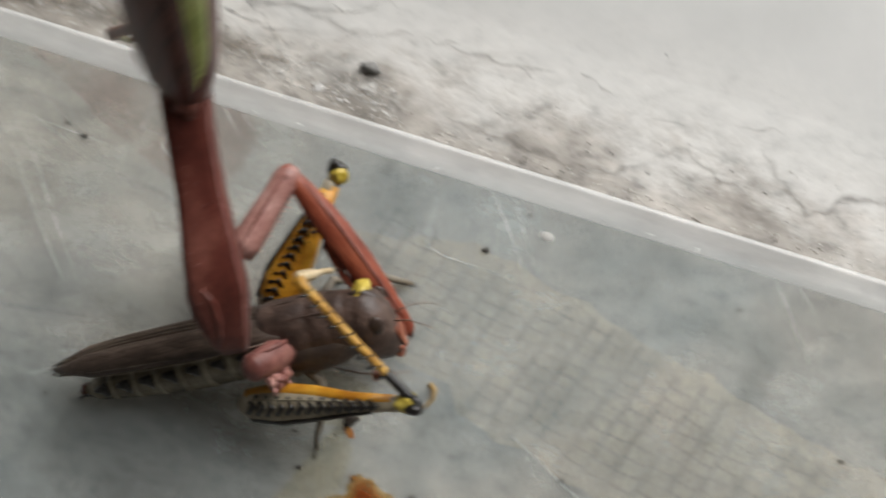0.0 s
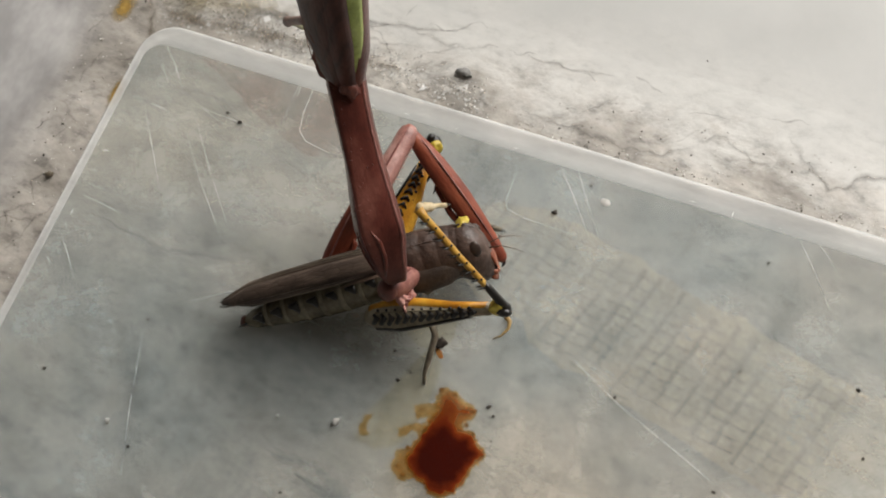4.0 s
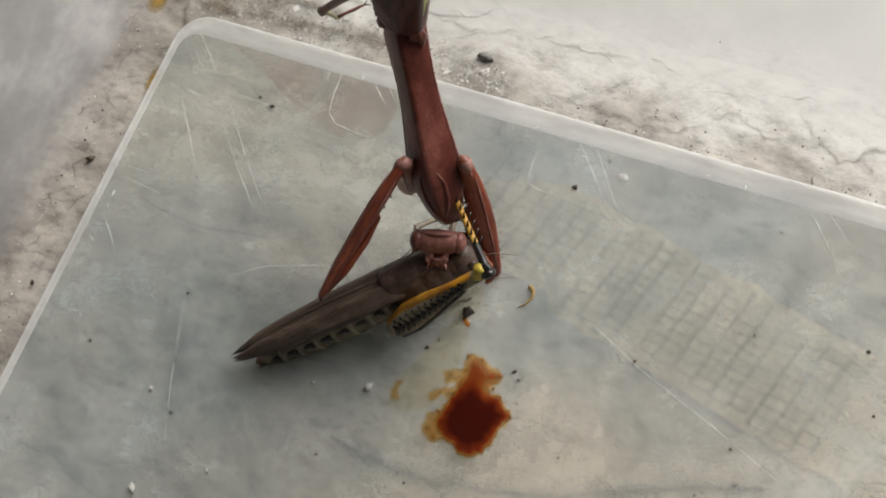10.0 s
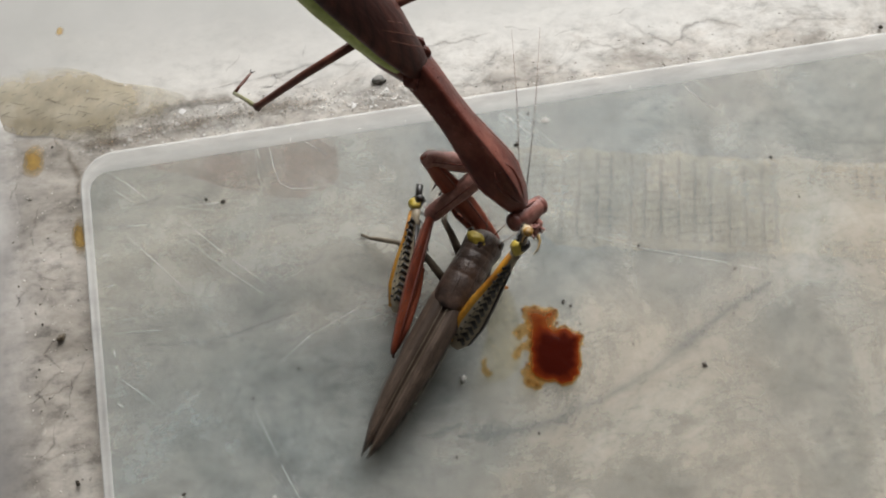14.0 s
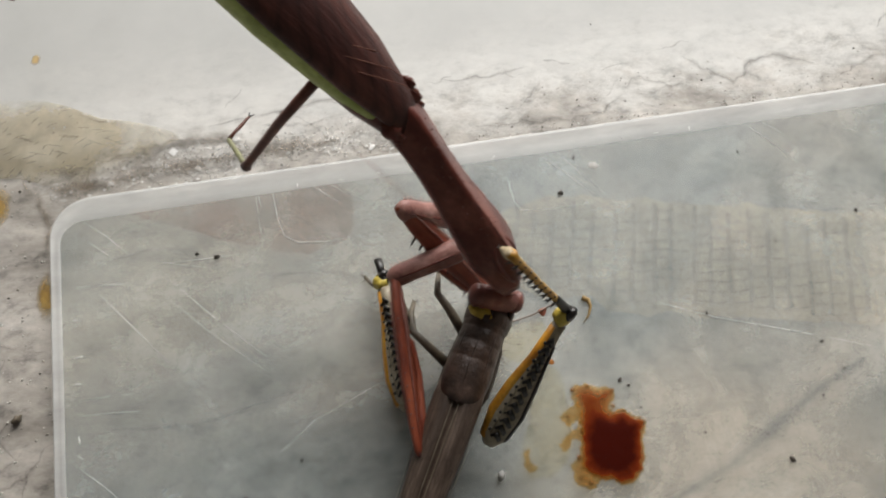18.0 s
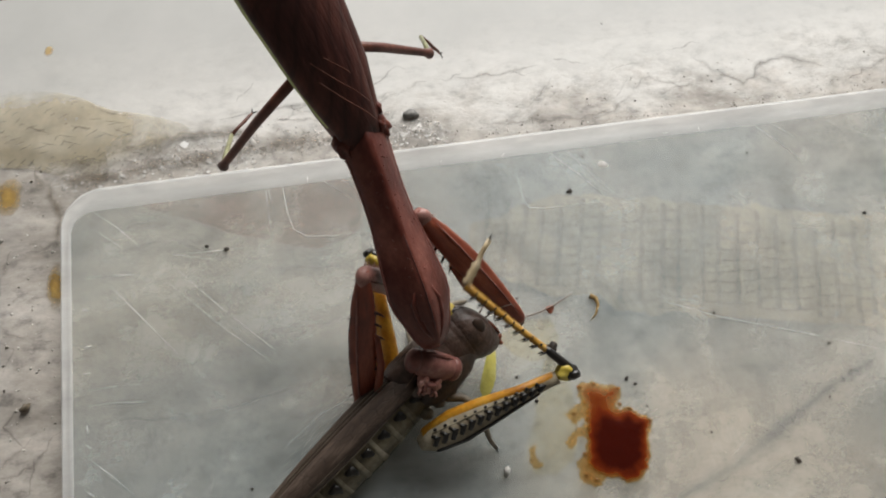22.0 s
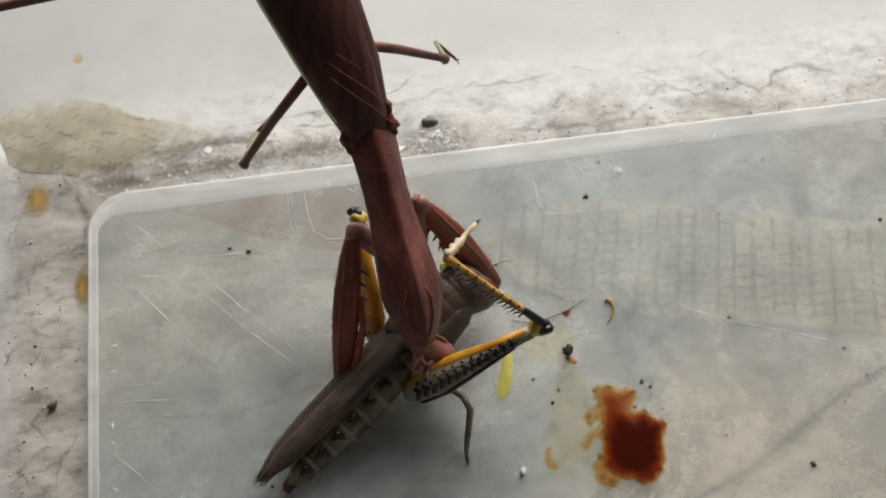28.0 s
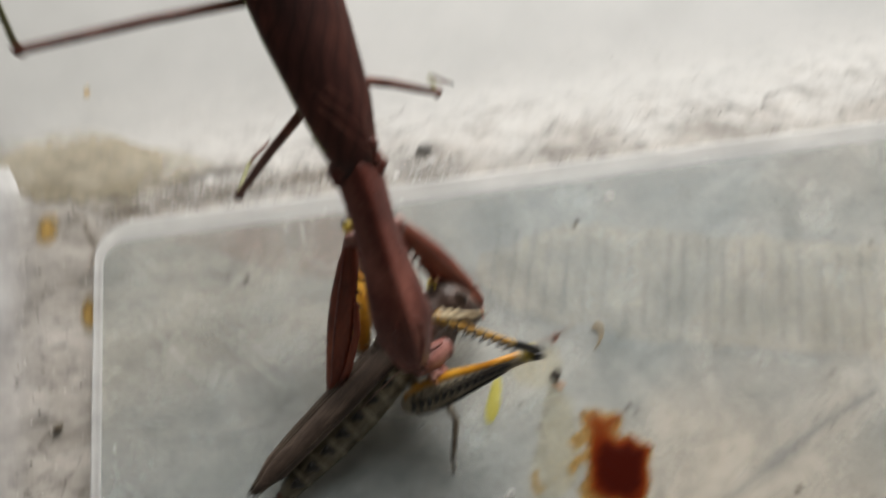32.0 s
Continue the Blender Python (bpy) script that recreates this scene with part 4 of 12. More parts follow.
part("nape", ball((9.2, 1.0, 3.9), (1.2, 1.9, 0.9), rough=0.4, seed=7, sub=3), LEMON, hopper, "lemon yellow patch behind the head")
for s in (-1, 1):
    part("eye", ball((10.6, s * 3.3, 0.9), (1.0, 0.6, 1.5), sub=3), DARKEYE, hh, "dark oval eye")
    part("antenna", tube([(12.4, s * 0.9, -0.6), (14.6, s * 1.6, -0.4), (16.6, s * 2.4, -1.0), (18.4, s * 2.9, -2.2)], [0.14, 0.1, 0.08, 0.03], 5), HAIR, hh)
    part("tegmen", loft([(-2.0, s * 1.5, 1.7, 2.2, 1.5), (-5, s * 1.5, 1.7, 2.4, 1.8), (-14, s * 1.35, 1.4, 2.35, 2.0), (-24, s * 1.1, 1.0, 1.95, 1.95), (-30, s * 0.95, 0.6, 1.5, 1.8), (-33, s * 0.75, 0.5, 0.85, 1.0), (-35.4, s * 0.6, 0.5, 0.2, 0.3)], 20, keel=0.1, roof=0.25), TEGMEN, hopper, "folded grey-brown veined wing cover")
    part("wing_edge", tube([(-3, s * 0.5, 3.5), (-10, s * 0.45, 3.72), (-18, s * 0.4, 3.5), (-26, s * 0.35, 3.0), (-32, s * 0.3, 2.0)], [0.04, 0.08, 0.08, 0.07, 0.04], 6), LEGGREY, hopper, "pale fold along the wing cover")
    for k in range(9):
        y = 2.0 + 0.26 * k
        part("wing_vein", tube([(-4 - 0.6 * k, s * (y - 0.1), 3.42 - 0.3 * k), (-14, s * y, 3.14 - 0.31 * k), (-24, s * (y - 0.42), 2.76 - 0.31 * k), (-31, s * (y - 1.05), 1.95 - 0.22 * k)], [0.02, 0.055, 0.05, 0.02], 5), GREYB if k % 2 else LEGGREY, hopper)
    for k in range(6):
        part("frayed_tip", tube([(-31.5, s * (0.5 + 0.22 * k), 1.5 - 0.3 * k), (-34.2, s * (0.5 + 0.14 * k), 1.0 - 0.22 * k), (-36.6 + 0.5 * (k % 3), s * (0.4 + 0.1 * k), 0.6 - 0.2 * k)], [0.2, 0.16, 0.03], 5), TEGMEN if k % 2 else LEGGREY, hopper)
    part("cercus", tube([(-32.5, s * 0.8, -4.4), (-34.5, s * 1.1, -4.6)], [0.35, 0.05], 6), BLACK, hopper)


def hind_leg(key, far):
    f = part("hind_femur", loft([(-1.2, 0, 0, 0.8, 1.2), (1, 0, 0, 1.4, 2.5), (5, 0, 0.1, 1.6, 3.0), (10, 0, 0.1, 1.4, 2.5), (16, 0, 0, 1.0, 1.5), (21, 0, 0, 0.85, 1.1), (22.5, 0, 0, 0.9, 1.2)], 14), BONE, hopper, "hind femur with black chevrons and a yellow ridge")
    if far:
        part("inner_face", loft([(0.5, 0.4, 0, 0.9, 1.5), (2, 0.45, 0, 1.2, 2.4), (5, 0.5, 0.1, 1.3, 2.8), (10, 0.45, 0.1, 1.15, 2.3), (16, 0.35, 0, 0.8, 1.35), (21, 0.2, 0, 0.75, 1.0)], 14), YELLOW, f, "orange-yellow inner face")
    part("ridge", loft([(0, 0, 1.3, 1.1, 1.0), (5, 0, 1.9, 1.4, 1.3), (10, 0, 1.6, 1.3, 1.2), (16, 0, 0.8, 1.05, 0.95), (22, 0, 0.5, 0.9, 0.8)], 10), YELLOW, f, "orange-yellow upper ridge")
    for k in range(13):
        x = 1.6 + k * 1.5
        h = 2.5 * (1 - 0.045 * k) if k > 2 else 1.9 + 0.25 * k
        for s in (-1, 1):
            y = s * (1.66 - 0.052 * k) + (0.22 if far and s > 0 else 0)
            part("chevron", tube([(x - 0.3, y * 0.86, 0.12 * h), (x + 0.45, y, -0.25 * h), (x - 0.5, y * 0.8, -0.72 * h)], [0.3, 0.46, 0.34] if far else [0.34, 0.58, 0.44], 6), BLACK, f)
    for s in (-1, 1):
        part("pale_line", tube([(1.5, s * 1.3, 0.55), (6, s * 1.52, 0.55), (12, s * 1.25, 0.45), (19, s * 0.85, 0.25)], [0.12, 0.16, 0.14, 0.1], 6), BAND, f, "pale line along the femur")
    part("lower_edge", loft([(1, 0, -2.2, 0.8, 0.5), (6, 0, -2.7, 0.8, 0.45), (12, 0, -2.0, 0.7, 0.4), (19, 0, -1.0, 0.6, 0.4)], 8), BLACK, f, "black lower edge")
    for k in range(11):
        for s in (-1, 1):
            part("dot", ball((2.2 + k * 1.7, s * (1.5 - 0.05 * k), 1.0 - 0.06 * k), (0.36, 0.2, 0.36), sub=1), BLACK, f)
    kn = part("knee", ball((24.2, 0, 0), (1.7, 1.0, 1.4), rough=0.15, seed=3, sub=3), BLACK, f, "black knee")
    part("knee_spot", ball((23.8, 0, 0.3), (1.5, 1.4, 1.4), rough=0.3, seed=5, sub=3), LEMON, kn, "lemon yellow knee spot")
    part("knee_rim", ball((25.0, 0, -0.8), (1.0, 1.2, 0.9), rough=0.3, seed=6, sub=2), BLACK, kn)
    t = part("hind_tibia", tube([(-0.3, 0, 0), (2.5, 0, 0), (3.2, 0, 0), (11, 0, 0.15), (19.5, 0, 0.1), (21, 0, 0)], [0.6, 0.52, 0.54, 0.52, 0.6, 0.76], 10), SHIN, hopper, "yellow hind shin with black spines")
    part("shin_base", tube([(-0.4, 0, 0), (1.5, 0, 0), (4.6, 0, 0), (5.6, 0, 0)], [0.78, 0.7, 0.62, 0.5], 10), BLACK, t)
    for k in range(9):
        for s in (-1, 1):
            part("spine", tube([(5 + k * 1.7, s * 0.36, 0.38), (5.4 + k * 1.7, s * 0.6, 0.95), (5.7 + k * 1.7, s * 0.75, 1.45)], [0.22, 0.16, 0.03], 5), BLACK, t)
    for k in range(8):
        part("dot", ball((6.4 + k * 1.8, -0.5, -0.1), 0.22, sub=1), BLACK, t)
        part("dot", ball((6.4 + k * 1.8, 0.5, -0.1), 0.22, sub=1), BLACK, t)
    for ob in (f, *f.children, *kn.children):
        for v in ob.data.vertices:
            if far:
                v.co.x *= 0.89
            else:
                v.co.z *= 0.9
    limb[key + "femur"], limb[key + "tibia"] = f, t


hind_leg("n", False)
hind_leg("f", True)
limb["ntarsus"] = t_ = part("hind_tarsus", tube([(0, 0, 0), (0.7, 0, 0.1), (1.3, 0, 0), (2.0, 0, 0.1), (2.6, 0, 0), (3.3, 0, 0.1), (3.9, 0, 0), (4.6, 0, 0.15), (6.0, 0, 0.2), (7.6, 0, 0.1)], [0.5, 0.88, 0.5, 0.85, 0.48, 0.78, 0.42, 0.4, 0.36, 0.42], 9), CREAM, hopper, "cream jointed hind foot")
for q in (-1, 1):
    part("claw", tube([(7.4, 0, 0.1), (8.3, q * 0.5, 0.2), (8.6, q * 0.6, -0.3)], [0.18, 0.13, 0.03], 5), SOIL, t_)


def small_leg(name, pts, parent):
    g = part(name, tube(pts, [0.9, 0.7, 0.6, 0.5, 0.36, 0.3][: len(pts)], 8), LEGGREY, parent, "thin grey walking leg")
    e = pts[-1]
    for q in (-1, 1):
        part("claw", tube([e, (e[0] + 0.5, e[1] + q * 0.6, e[2] - 0.1)], [0.2, 0.05], 5), BLACK, g)
    return g


limb["midleg"] = small_leg("mid_leg", [(-1, 0, -1.2), (2.6, 0, 2.4), (5.2, 0, 3.0), (10, 0, 1.0), (11.5, 0, 0.3), (13.4, 0, 0)], hopper)
small_leg("mid_leg", [(0, 3.0, -2.4), (2.0, 8.0, -0.6), (3.0, 10.6, -0.2), (6.2, 12.4, -2.6), (8.6, 13.0, -4.4)], hopper)
small_leg("fore_leg", [(6, 3.0, -2.4), (9.0, 7.0, -0.6), (10.4, 9.2, -0.2), (12.8, 10.2, -2.4), (14.6, 10.8, -4.0)], hopper)

# ---- small things on the lid and the floor ----
def scratch(pts, r=0.062):
    part("scratch", tube([(x, y, 0.02) for x, y in pts], [r * 0.4] + [r] * (len(pts) - 2) + [r * 0.4], 5), SCRATCH, lid)


for pts in (((-62.4, 42.0), (-62.1, 39.2), (-61.7, 35.7)), ((-59.7, 41.8), (-59.5, 38.5), (-59.4, 35.3), (-58.6, 31.6), (-56.5, 29.9), (-51.6, 29.2), (-47.1, 29.3)), ((-53.5, 41.8), (-50.8, 39.2), (-48.1, 36.6)),
            ((-50.2, 41.8), (-48.2, 39.7), (-46.4, 38.0)), ((-79.7, 29.9), (-71.7, 29.5), (-64.4, 29.3)), ((-94.5, 27.7), (-90.6, 27.6), (-86.4, 27.2)),
            ((-93.6, 41.0), (-89, 36.8), (-85.3, 32.5)), ((-94.2, 38.4), (-91, 35.2), (-88.3, 32.6)), ((-79.0, 26.8), (-72, 18.4), (-64.2, 10.0)),
            ((-80.7, 24.8), (-73, 16.0), (-64.7, 7.7)), ((-94.3, 8.2), (-90, 8.1), (-85.9, 7.8)),
            ((-94.3, 5.7), (-90, 5.4), (-85.3, 4.8)), ((-94.1, 28.0), (-90, 27.7), (-86.4, 27.3)), ((-94.4, -2.7), (-91, -6.0), (-87.6, -9.7)),
            ((-62.6, 42.0), (-62.7, 36), (-62.5, 29.9)), ((-9.6, 41.0), (-5, 35.5), (-0.4, 29.5)), ((-6.1, 41.0), (-2.5, 35.5), (1.2, 30.0)),
            ((-16.3, 36.8), (-16.2, 30.9), (-15.4, 29.4), (-12.7, 28.8), (-2.9, 28.6)), ((33.2, 41.0), (37, 36), (41.1, 30.0)), ((36.4, 41.0), (39, 38.6), (41.1, 36.2)),
            ((4.5, 7.4), (13.6, 3.0), (28, -2.4), (41.5, -7.9)), ((-80, 30.2), (-76, 28.8), (-72.5, 27.9)),
            ((-90.5, 26), (-86, 20), (-80, 12)), ((-64, -6), (-58, -2), (-46, 2.4)), ((-70, -14), (-66, -27), (-62, -38))):
    scratch(pts)
for i, (x, y) in enumerate(((-94.4, 22), (-94.2, 15.5), (-94.6, 11), (-94.3, -1), (-94.5, 1.8), (-94.2, -8.2), (-55, 41.2), (-47, 41.0), (-30, 41.2), (-18, 41.0), (8, 41.1), (22, 41.0), (30, 41.2), (-40, 41.3), (15, 41.2))):
    a = random.random() * 3
    scratch(((x - 0.7 * math.cos(a), y - 0.7 * math.sin(a)), (x, y), (x + 0.7 * math.cos(a), y + 0.7 * math.sin(a))), 0.12)


WIPES = []
random.seed(12)
for k in range(34):
    x, y = random.uniform(-80, -38), random.uniform(-40, -8)
    a = 1.0 + random.gauss(0, 0.22) + (x + 60) * 0.012
    n = random.uniform(5, 12)
    WIPES.append([Vector((x + n * f * math.cos(a + 0.25 * f), y + n * f * math.sin(a + 0.25 * f), 0)) for f in (0, 0.2, 0.4, 0.6, 0.8, 1)])
for k in range(26):
    x, y = random.uniform(-90, 90), random.uniform(-40, 38)
    a, n = random.gauss(0.1, 0.9), random.uniform(4, 14)
    WIPES.append([Vector((x + n * f * math.cos(a), y + n * f * math.sin(a), 0)) for f in (0, 0.2, 0.4, 0.6, 0.8, 1)])


def crumb(x, y, r, material, name, label, z=0.0, group="", flat=0.7):
    random.seed(int(x * 7 + y * 13))
    m = pose(x * 0.001, y * 0.001, z, 0, 0, random.random() * 360)
    ob = part(name, ball((0, 0, r * flat * 0.75), (r * (0.8 + 0.5 * random.random()), r * 0.8, r * flat), rough=0.9, seed=x, sub=2), material, None, m=m)
    return tagged(ob, label, "crumb", group)


DIRT = "tiny dark dirt crumb on the plastic lid"
for x, y, r in ((-73.9, 30.6, 0.45), (-70.6, 29.5, 0.6), (-84.5, -26.6, 0.4), (-70.1, -11.8, 0.3), (-63.0, -33.2, 0.35), (-60.8, -7.8, 0.25), (-34.4, -30.4, 0.3),
                (-17.9, -29.3, 0.3), (-2.7, 38.5, 0.3), (-7.2, 31.5, 0.65), (29.9, 34.5, 0.3), (30.3, 15.0, 0.3), (48.4, 18.4, 0.45), (51.4, 8.2, 0.35), (31.5, -4.9, 0.3),
                (12.6, 3.9, 0.35), (33.6, -10.2, 0.25), (5.4, -16.1, 0.25), (18.4, -23.2, 0.65), (-25, -1.5, 0.4), (-22.6, -6.0, 0.45), (-21.0, -4.0, 0.3), (-6.4, -4.9, 0.45), (-5.2, -6.0, 0.35), (-40, -44, 0.3), (28, -14, 0.25)):
    crumb(x, y, r * 0.8, SOIL, "dirt_crumb", DIRT, 0.0, "dirt crumbs on the lid")
GRIT = "tiny dark grit grain on the worn floor"
for x, y, r in ((-108.2, 11.0, 0.55), (-101.2, 14.7, 0.4), (-103.5, -20.4, 1.1), (-94.6, -45.7, 1.2), (-30.3, 52.0, 0.45), (9.8, 69.3, 0.35), (12.4, 50.9, 0.35), (24.4, 55.1, 0.4),
                (29.9, 53.3, 0.5), (6.3, 52.3, 0.4), (2.6, 52.7, 0.4), (-109.2, 2.2, 0.45), (-25, 49.0, 0.35), (-12, 48.6, 0.45), (-6, 47.6, 0.5), (0, 47.2, 0.4), (14, 47.0, 0.4), (-105, -7, 0.3), (90, 48, 1.3), (94.7, 49.9, 0.7), (34, 50, 0.3), (-33, 50.2, 0.4)):
    crumb(x, y, r * 0.42, SOIL, "grit_grain", GRIT, -0.0026 if y < 62 else -0.0008, "grit on the floor")
crumb(-104.9, 7.7, 0.8, LEGGREY, "brown_crumb", "small grey-brown crumb on the worn floor", -0.0028)
crumb(-33.3, 54.2, 1.15, STONE, "pebble", "small grey pebble on the worn floor", -0.0031, "", 0.6)
for x, y, r in ((-68.6, -30.6, 0.45), (-30.0, -16.3, 0.7), (-63.7, -47.7, 0.8), (-40, -19, 0.25), (-52, -40, 0.3)):
    crumb(x, y, r, CHALK, "white_crumb", "small white fluffy crumb on the plastic lid", 0.0, "white crumbs on the lid")
tagged(part("white_spot", blob([(-0.2, 36.8), (1.2, 37.0), (1.8, 36.0), (0.9, 35.4), (-0.3, 35.8)], 0.01, 0.12, 3, 0.1), CHALK), "flat white paint spot on the plastic lid", "spot")
crumb(-18.0, 2.4, 1.15, SOIL, "chewed_scrap", "dark chewed scrap in a dried smear", 0.0)
tagged(part("smear_spot", blob([(-18.6, 1.6), (-17.4, 1.4), (-16.6, 0.2), (-17.2, -0.2), (-18.2, 0.6)], 0.01, 0.1, 6, 0.1), AMBER), "small brown wet streak beside the scrap", "stain")
tagged(part("dried_smear", blob([(-19.5, 1.5), (-17, 0.2), (-15.8, -4.5), (-16.6, -11), (-18.5, -16), (-22, -18.5), (-25.8, -18), (-26.4, -14), (-23.6, -9), (-22.0, -4.0)], 0.005, 0.035, 8, 0.2), SMEAR), "thin dried yellowish smear on the plastic lid", "stain")
tagged(part("dried_smear", blob([(-26.5, 6.0), (-24, 8.2), (-20, 8.4), (-16.5, 7.0), (-16, 3.6), (-18, 1.2), (-21.5, 0.6), (-25, 2.6)], 0.004, 0.03, 21, 0.25), SMEAR), "thin dried yellowish smear on the plastic lid", "stain")
random.seed(21)
bm = bmesh.new()
for k in range(150):
    x, y = random.gauss(-20.5, 3.4), random.uniform(-19, 7)
    if random.random() < 0.25:
        x, y = random.gauss(-5.5, 1.6), random.gauss(-6.5, 1.6)
    r = random.uniform(0.04, 0.14) * (2.0 if random.random() < 0.06 else 1)
    c = Vector((x, y, 0.02)) * 0.001
    v = [bm.verts.new(c + Vector(d) * (r * 0.001 * random.uniform(0.6, 1.4))) for d in ((1, 0, 0), (0, 1, 0), (-1, 0, 0), (0, -1, 0), (0, 0, 0.7))]
    for i in range(4):
        bm.faces.new((v[i], v[(i + 1) % 4], v[4]))
tagged(part("smear_specks", bm, SOIL, None, smooth=False), "fine dark specks scattered in the dried smear", "specks", kind="stuff")
yellow_drop = tagged(part("yellow_drop", blob([(-3.6, -0.9), (-0.8, -1.5), (2.4, -1.0), (4.6, -0.5), (3.8, 0.7), (0.6, 0.9), (-2.6, 1.0), (-4.1, 0.3)], 0.02, 0.26, 8, 0.1), YBLOT), "glossy lemon yellow drop on the plastic lid", "stain")
tagged(part("red_flake", blob([(-17.4, 9.9), (-15.4, 10.2), (-15.9, 9.0), (-16.6, 8.4)], 0.02, 0.25, 9, 0.1), RUST), "small rust red flake on the plastic lid", "flake")
tagged(part("curled_shred", tube([(-8.9, 10.6, 0.3), (-8.0, 10.0, 0.4), (-7.8, 8.8, 0.3), (-8.6, 7.2, 0.2), (-9.8, 6.2, 0.2)], [0.5, 0.45, 0.28, 0.16, 0.06], 7), HUSK), "curled ochre shred of cuticle on the lid", "shred")
tagged(part("cut_feeler", tube([(-26.5, 9.4, 0.4), (-24.0, 8.6, 0.3), (-21.5, 8.6, 0.3), (-18.4, 9.0, 0.5), (-15.6, 9.9, 0.5), (-12.0, 11.5, 0.3)], [0.1, 0.12, 0.12, 0.13, 0.12, 0.05], 5), HAIR), "thin brown severed feeler on the lid", "feeler")
for i, (x, y, w, h) in enumerate(((-108.3, 47.0, 2.5, 4.6), (-100.3, 28.6, 1.8, 4.8), (-100, 75.5, 1.0, 1.3))):
    z = -2.85 if y < 60 else 1.0
    tagged(part("ochre_stain", blob([(x - w, y - h * 0.4), (x - w * 0.3, y - h), (x + w * 0.7, y - h * 0.7), (x + w, y + h * 0.4), (x + w * 0.3, y + h), (x - w * 0.6, y + h * 0.6)], z + 0.06, z + 0.12, i, 0.35), OCHRE), "dull ochre stain on the worn floor", "stain", "ochre stains")


def crack(pts, r, paint=None, lift=0.0):
    """A dark uneven seam in the floor."""
    q = []
    for (a, b), (c, d) in zip(pts, pts[1:]):
        for k in range(7):
            f = k / 7
            x, y = a + (c - a) * f, b + (d - b) * f
            q.append(Vector((x + 0.6 * noise.noise(Vector((x * 0.6, y * 0.6, 1))), y + 0.9 * noise.noise(Vector((x * 0.5, y * 0.5, 4))), 0)))
    q.append(Vector((*pts[-1], 0)))
    ribbon(q, r, lambda u, v: floor_height(u, v) + lift, paint or CRACK, floor, "crack")


def ribbon(q, r, height, paint, parent, name):
    """A flat uneven strip along q, in millimetres, just over a surface; its second texture axis runs across it."""
    bm = bmesh.new()
    uv = bm.loops.layers.uv.new("across")
    prev = None
    for i, p in enumerate(q):
        d = (q[min(i + 1, len(q) - 1)] - q[max(i - 1, 0)]).normalized()
        wide = (2.4 if r < 1 else 1.7) * r * (0.35 + 1.4 * abs(noise.noise(p * (0.35 / max(1.0, r * 1.4))))) * min(1.0, 0.15 + i / 5, 0.15 + (len(q) - 1 - i) / 5)
        e = Vector((-d.y, d.x, 0)) * wide
        pair = [bm.verts.new((w.x * 0.001, w.y * 0.001, height(w.x * 0.001, w.y * 0.001) + 0.00012)) for w in (p + e, p, p - e)]
        if prev:
            for k in (0, 1):
                f = bm.faces.new((prev[k], prev[k + 1], pair[k + 1], pair[k]))
                for c, v in zip(f.loops, (1 - k, -k, -k, 1 - k)):
                    c[uv].uv = (i, v)
        prev = pair
    return part(name, bm, paint, parent)


for pts, r in ((((-45.9, 60.2), (-40.4, 59.2), (-34.6, 59.8), (-29.0, 61.5)), 0.45), (((-19.5, 50.1), (-14.7, 49.4), (-9.4, 49.8), (-1, 48.6), (7.3, 49.6), (12.1, 52.7), (15.5, 56.4), (18.7, 55.3), (22.6, 53.6), (26.2, 53.2)), 0.5),
               (((28.1, 59.9), (31.4, 56.1), (36.7, 52.3), (39.7, 53.9), (42.3, 57.1), (48, 57.4), (56, 54)), 0.5), (((-22.9, 61.5), (-14.1, 61.2), (-5.2, 62.4)), 0.35), (((-105.2, 35.3), (-98.6, 36.9)), 0.8),
               (((-119, 28.4), (-116.3, 32.0), (-109.9, 32.9)), 0.15), (((-119, 13.8), (-114.3, 14.0), (-112.2, 17.3), (-115.0, 23.1)), 0.15), (((-112, 24), (-106, 20), (-100, 18)), 0.3), (((-60, 57), (-52, 55.6), (-46, 56.8)), 0.35), (((60, 50), (70, 54), (84, 52)), 0.4), (((-113, 56.5), (-106, 55), (-98, 53), (-92, 52.4)), 1.3), (((-86, 53), (-76, 55), (-64, 54)), 0.9), (((-70, 58.4), (-52, 60), (-38, 62.5)), 0.5), (((-116, -12), (-109, -15), (-102, -14)), 0.3), (((-99, 4), (-104, -2), (-112, -4)), 0.25)):
    crack(pts, r)
for q in WIPES:
    ribbon(q, 0.35, lambda x, y: -0.0001, WIPE, lid, "wipe_mark")
random.seed(31)
for k in range(17):
    x, y = random.uniform(-95, 75), random.uniform(50, 64)
    pts, a = [(x, y)], random.gauss(0, 0.35)
    for _ in range(random.randint(2, 4)):
        a += random.gauss(0, 0.5)
        x, y = x + random.uniform(2, 5) * math.cos(a), y + random.uniform(1.5, 4) * math.sin(a)
        pts.append((x, min(y, 66)))
    crack(pts, random.uniform(0.1, 0.26))
for k in range(16):
    x, y = random.uniform(-118, -103), random.uniform(-50, 45)
    crack([(x, y), (x + random.uniform(-4, 4), y + random.uniform(2, 5)), (x + random.uniform(-5, 5), y + random.uniform(5, 9))], random.uniform(0.15, 0.35))
for pts, r in ((((-95, -49.5), (-82, -48.4), (-71.6, -51.8)), 2.0), (((-40, -25), (-30, -24.6), (-20, -28.6)), 1.4),
               (((-92, 33), (-80, 34), (-66, 26), (-50, 24), (-42, 20)), 0.4), (((-92, 3), (-76, 1.5), (-60, 4)), 0.3), (((34, 24), (38, 16), (44, 12)), 0.5)):
    crack(pts, r, VEIN, 0.0004)
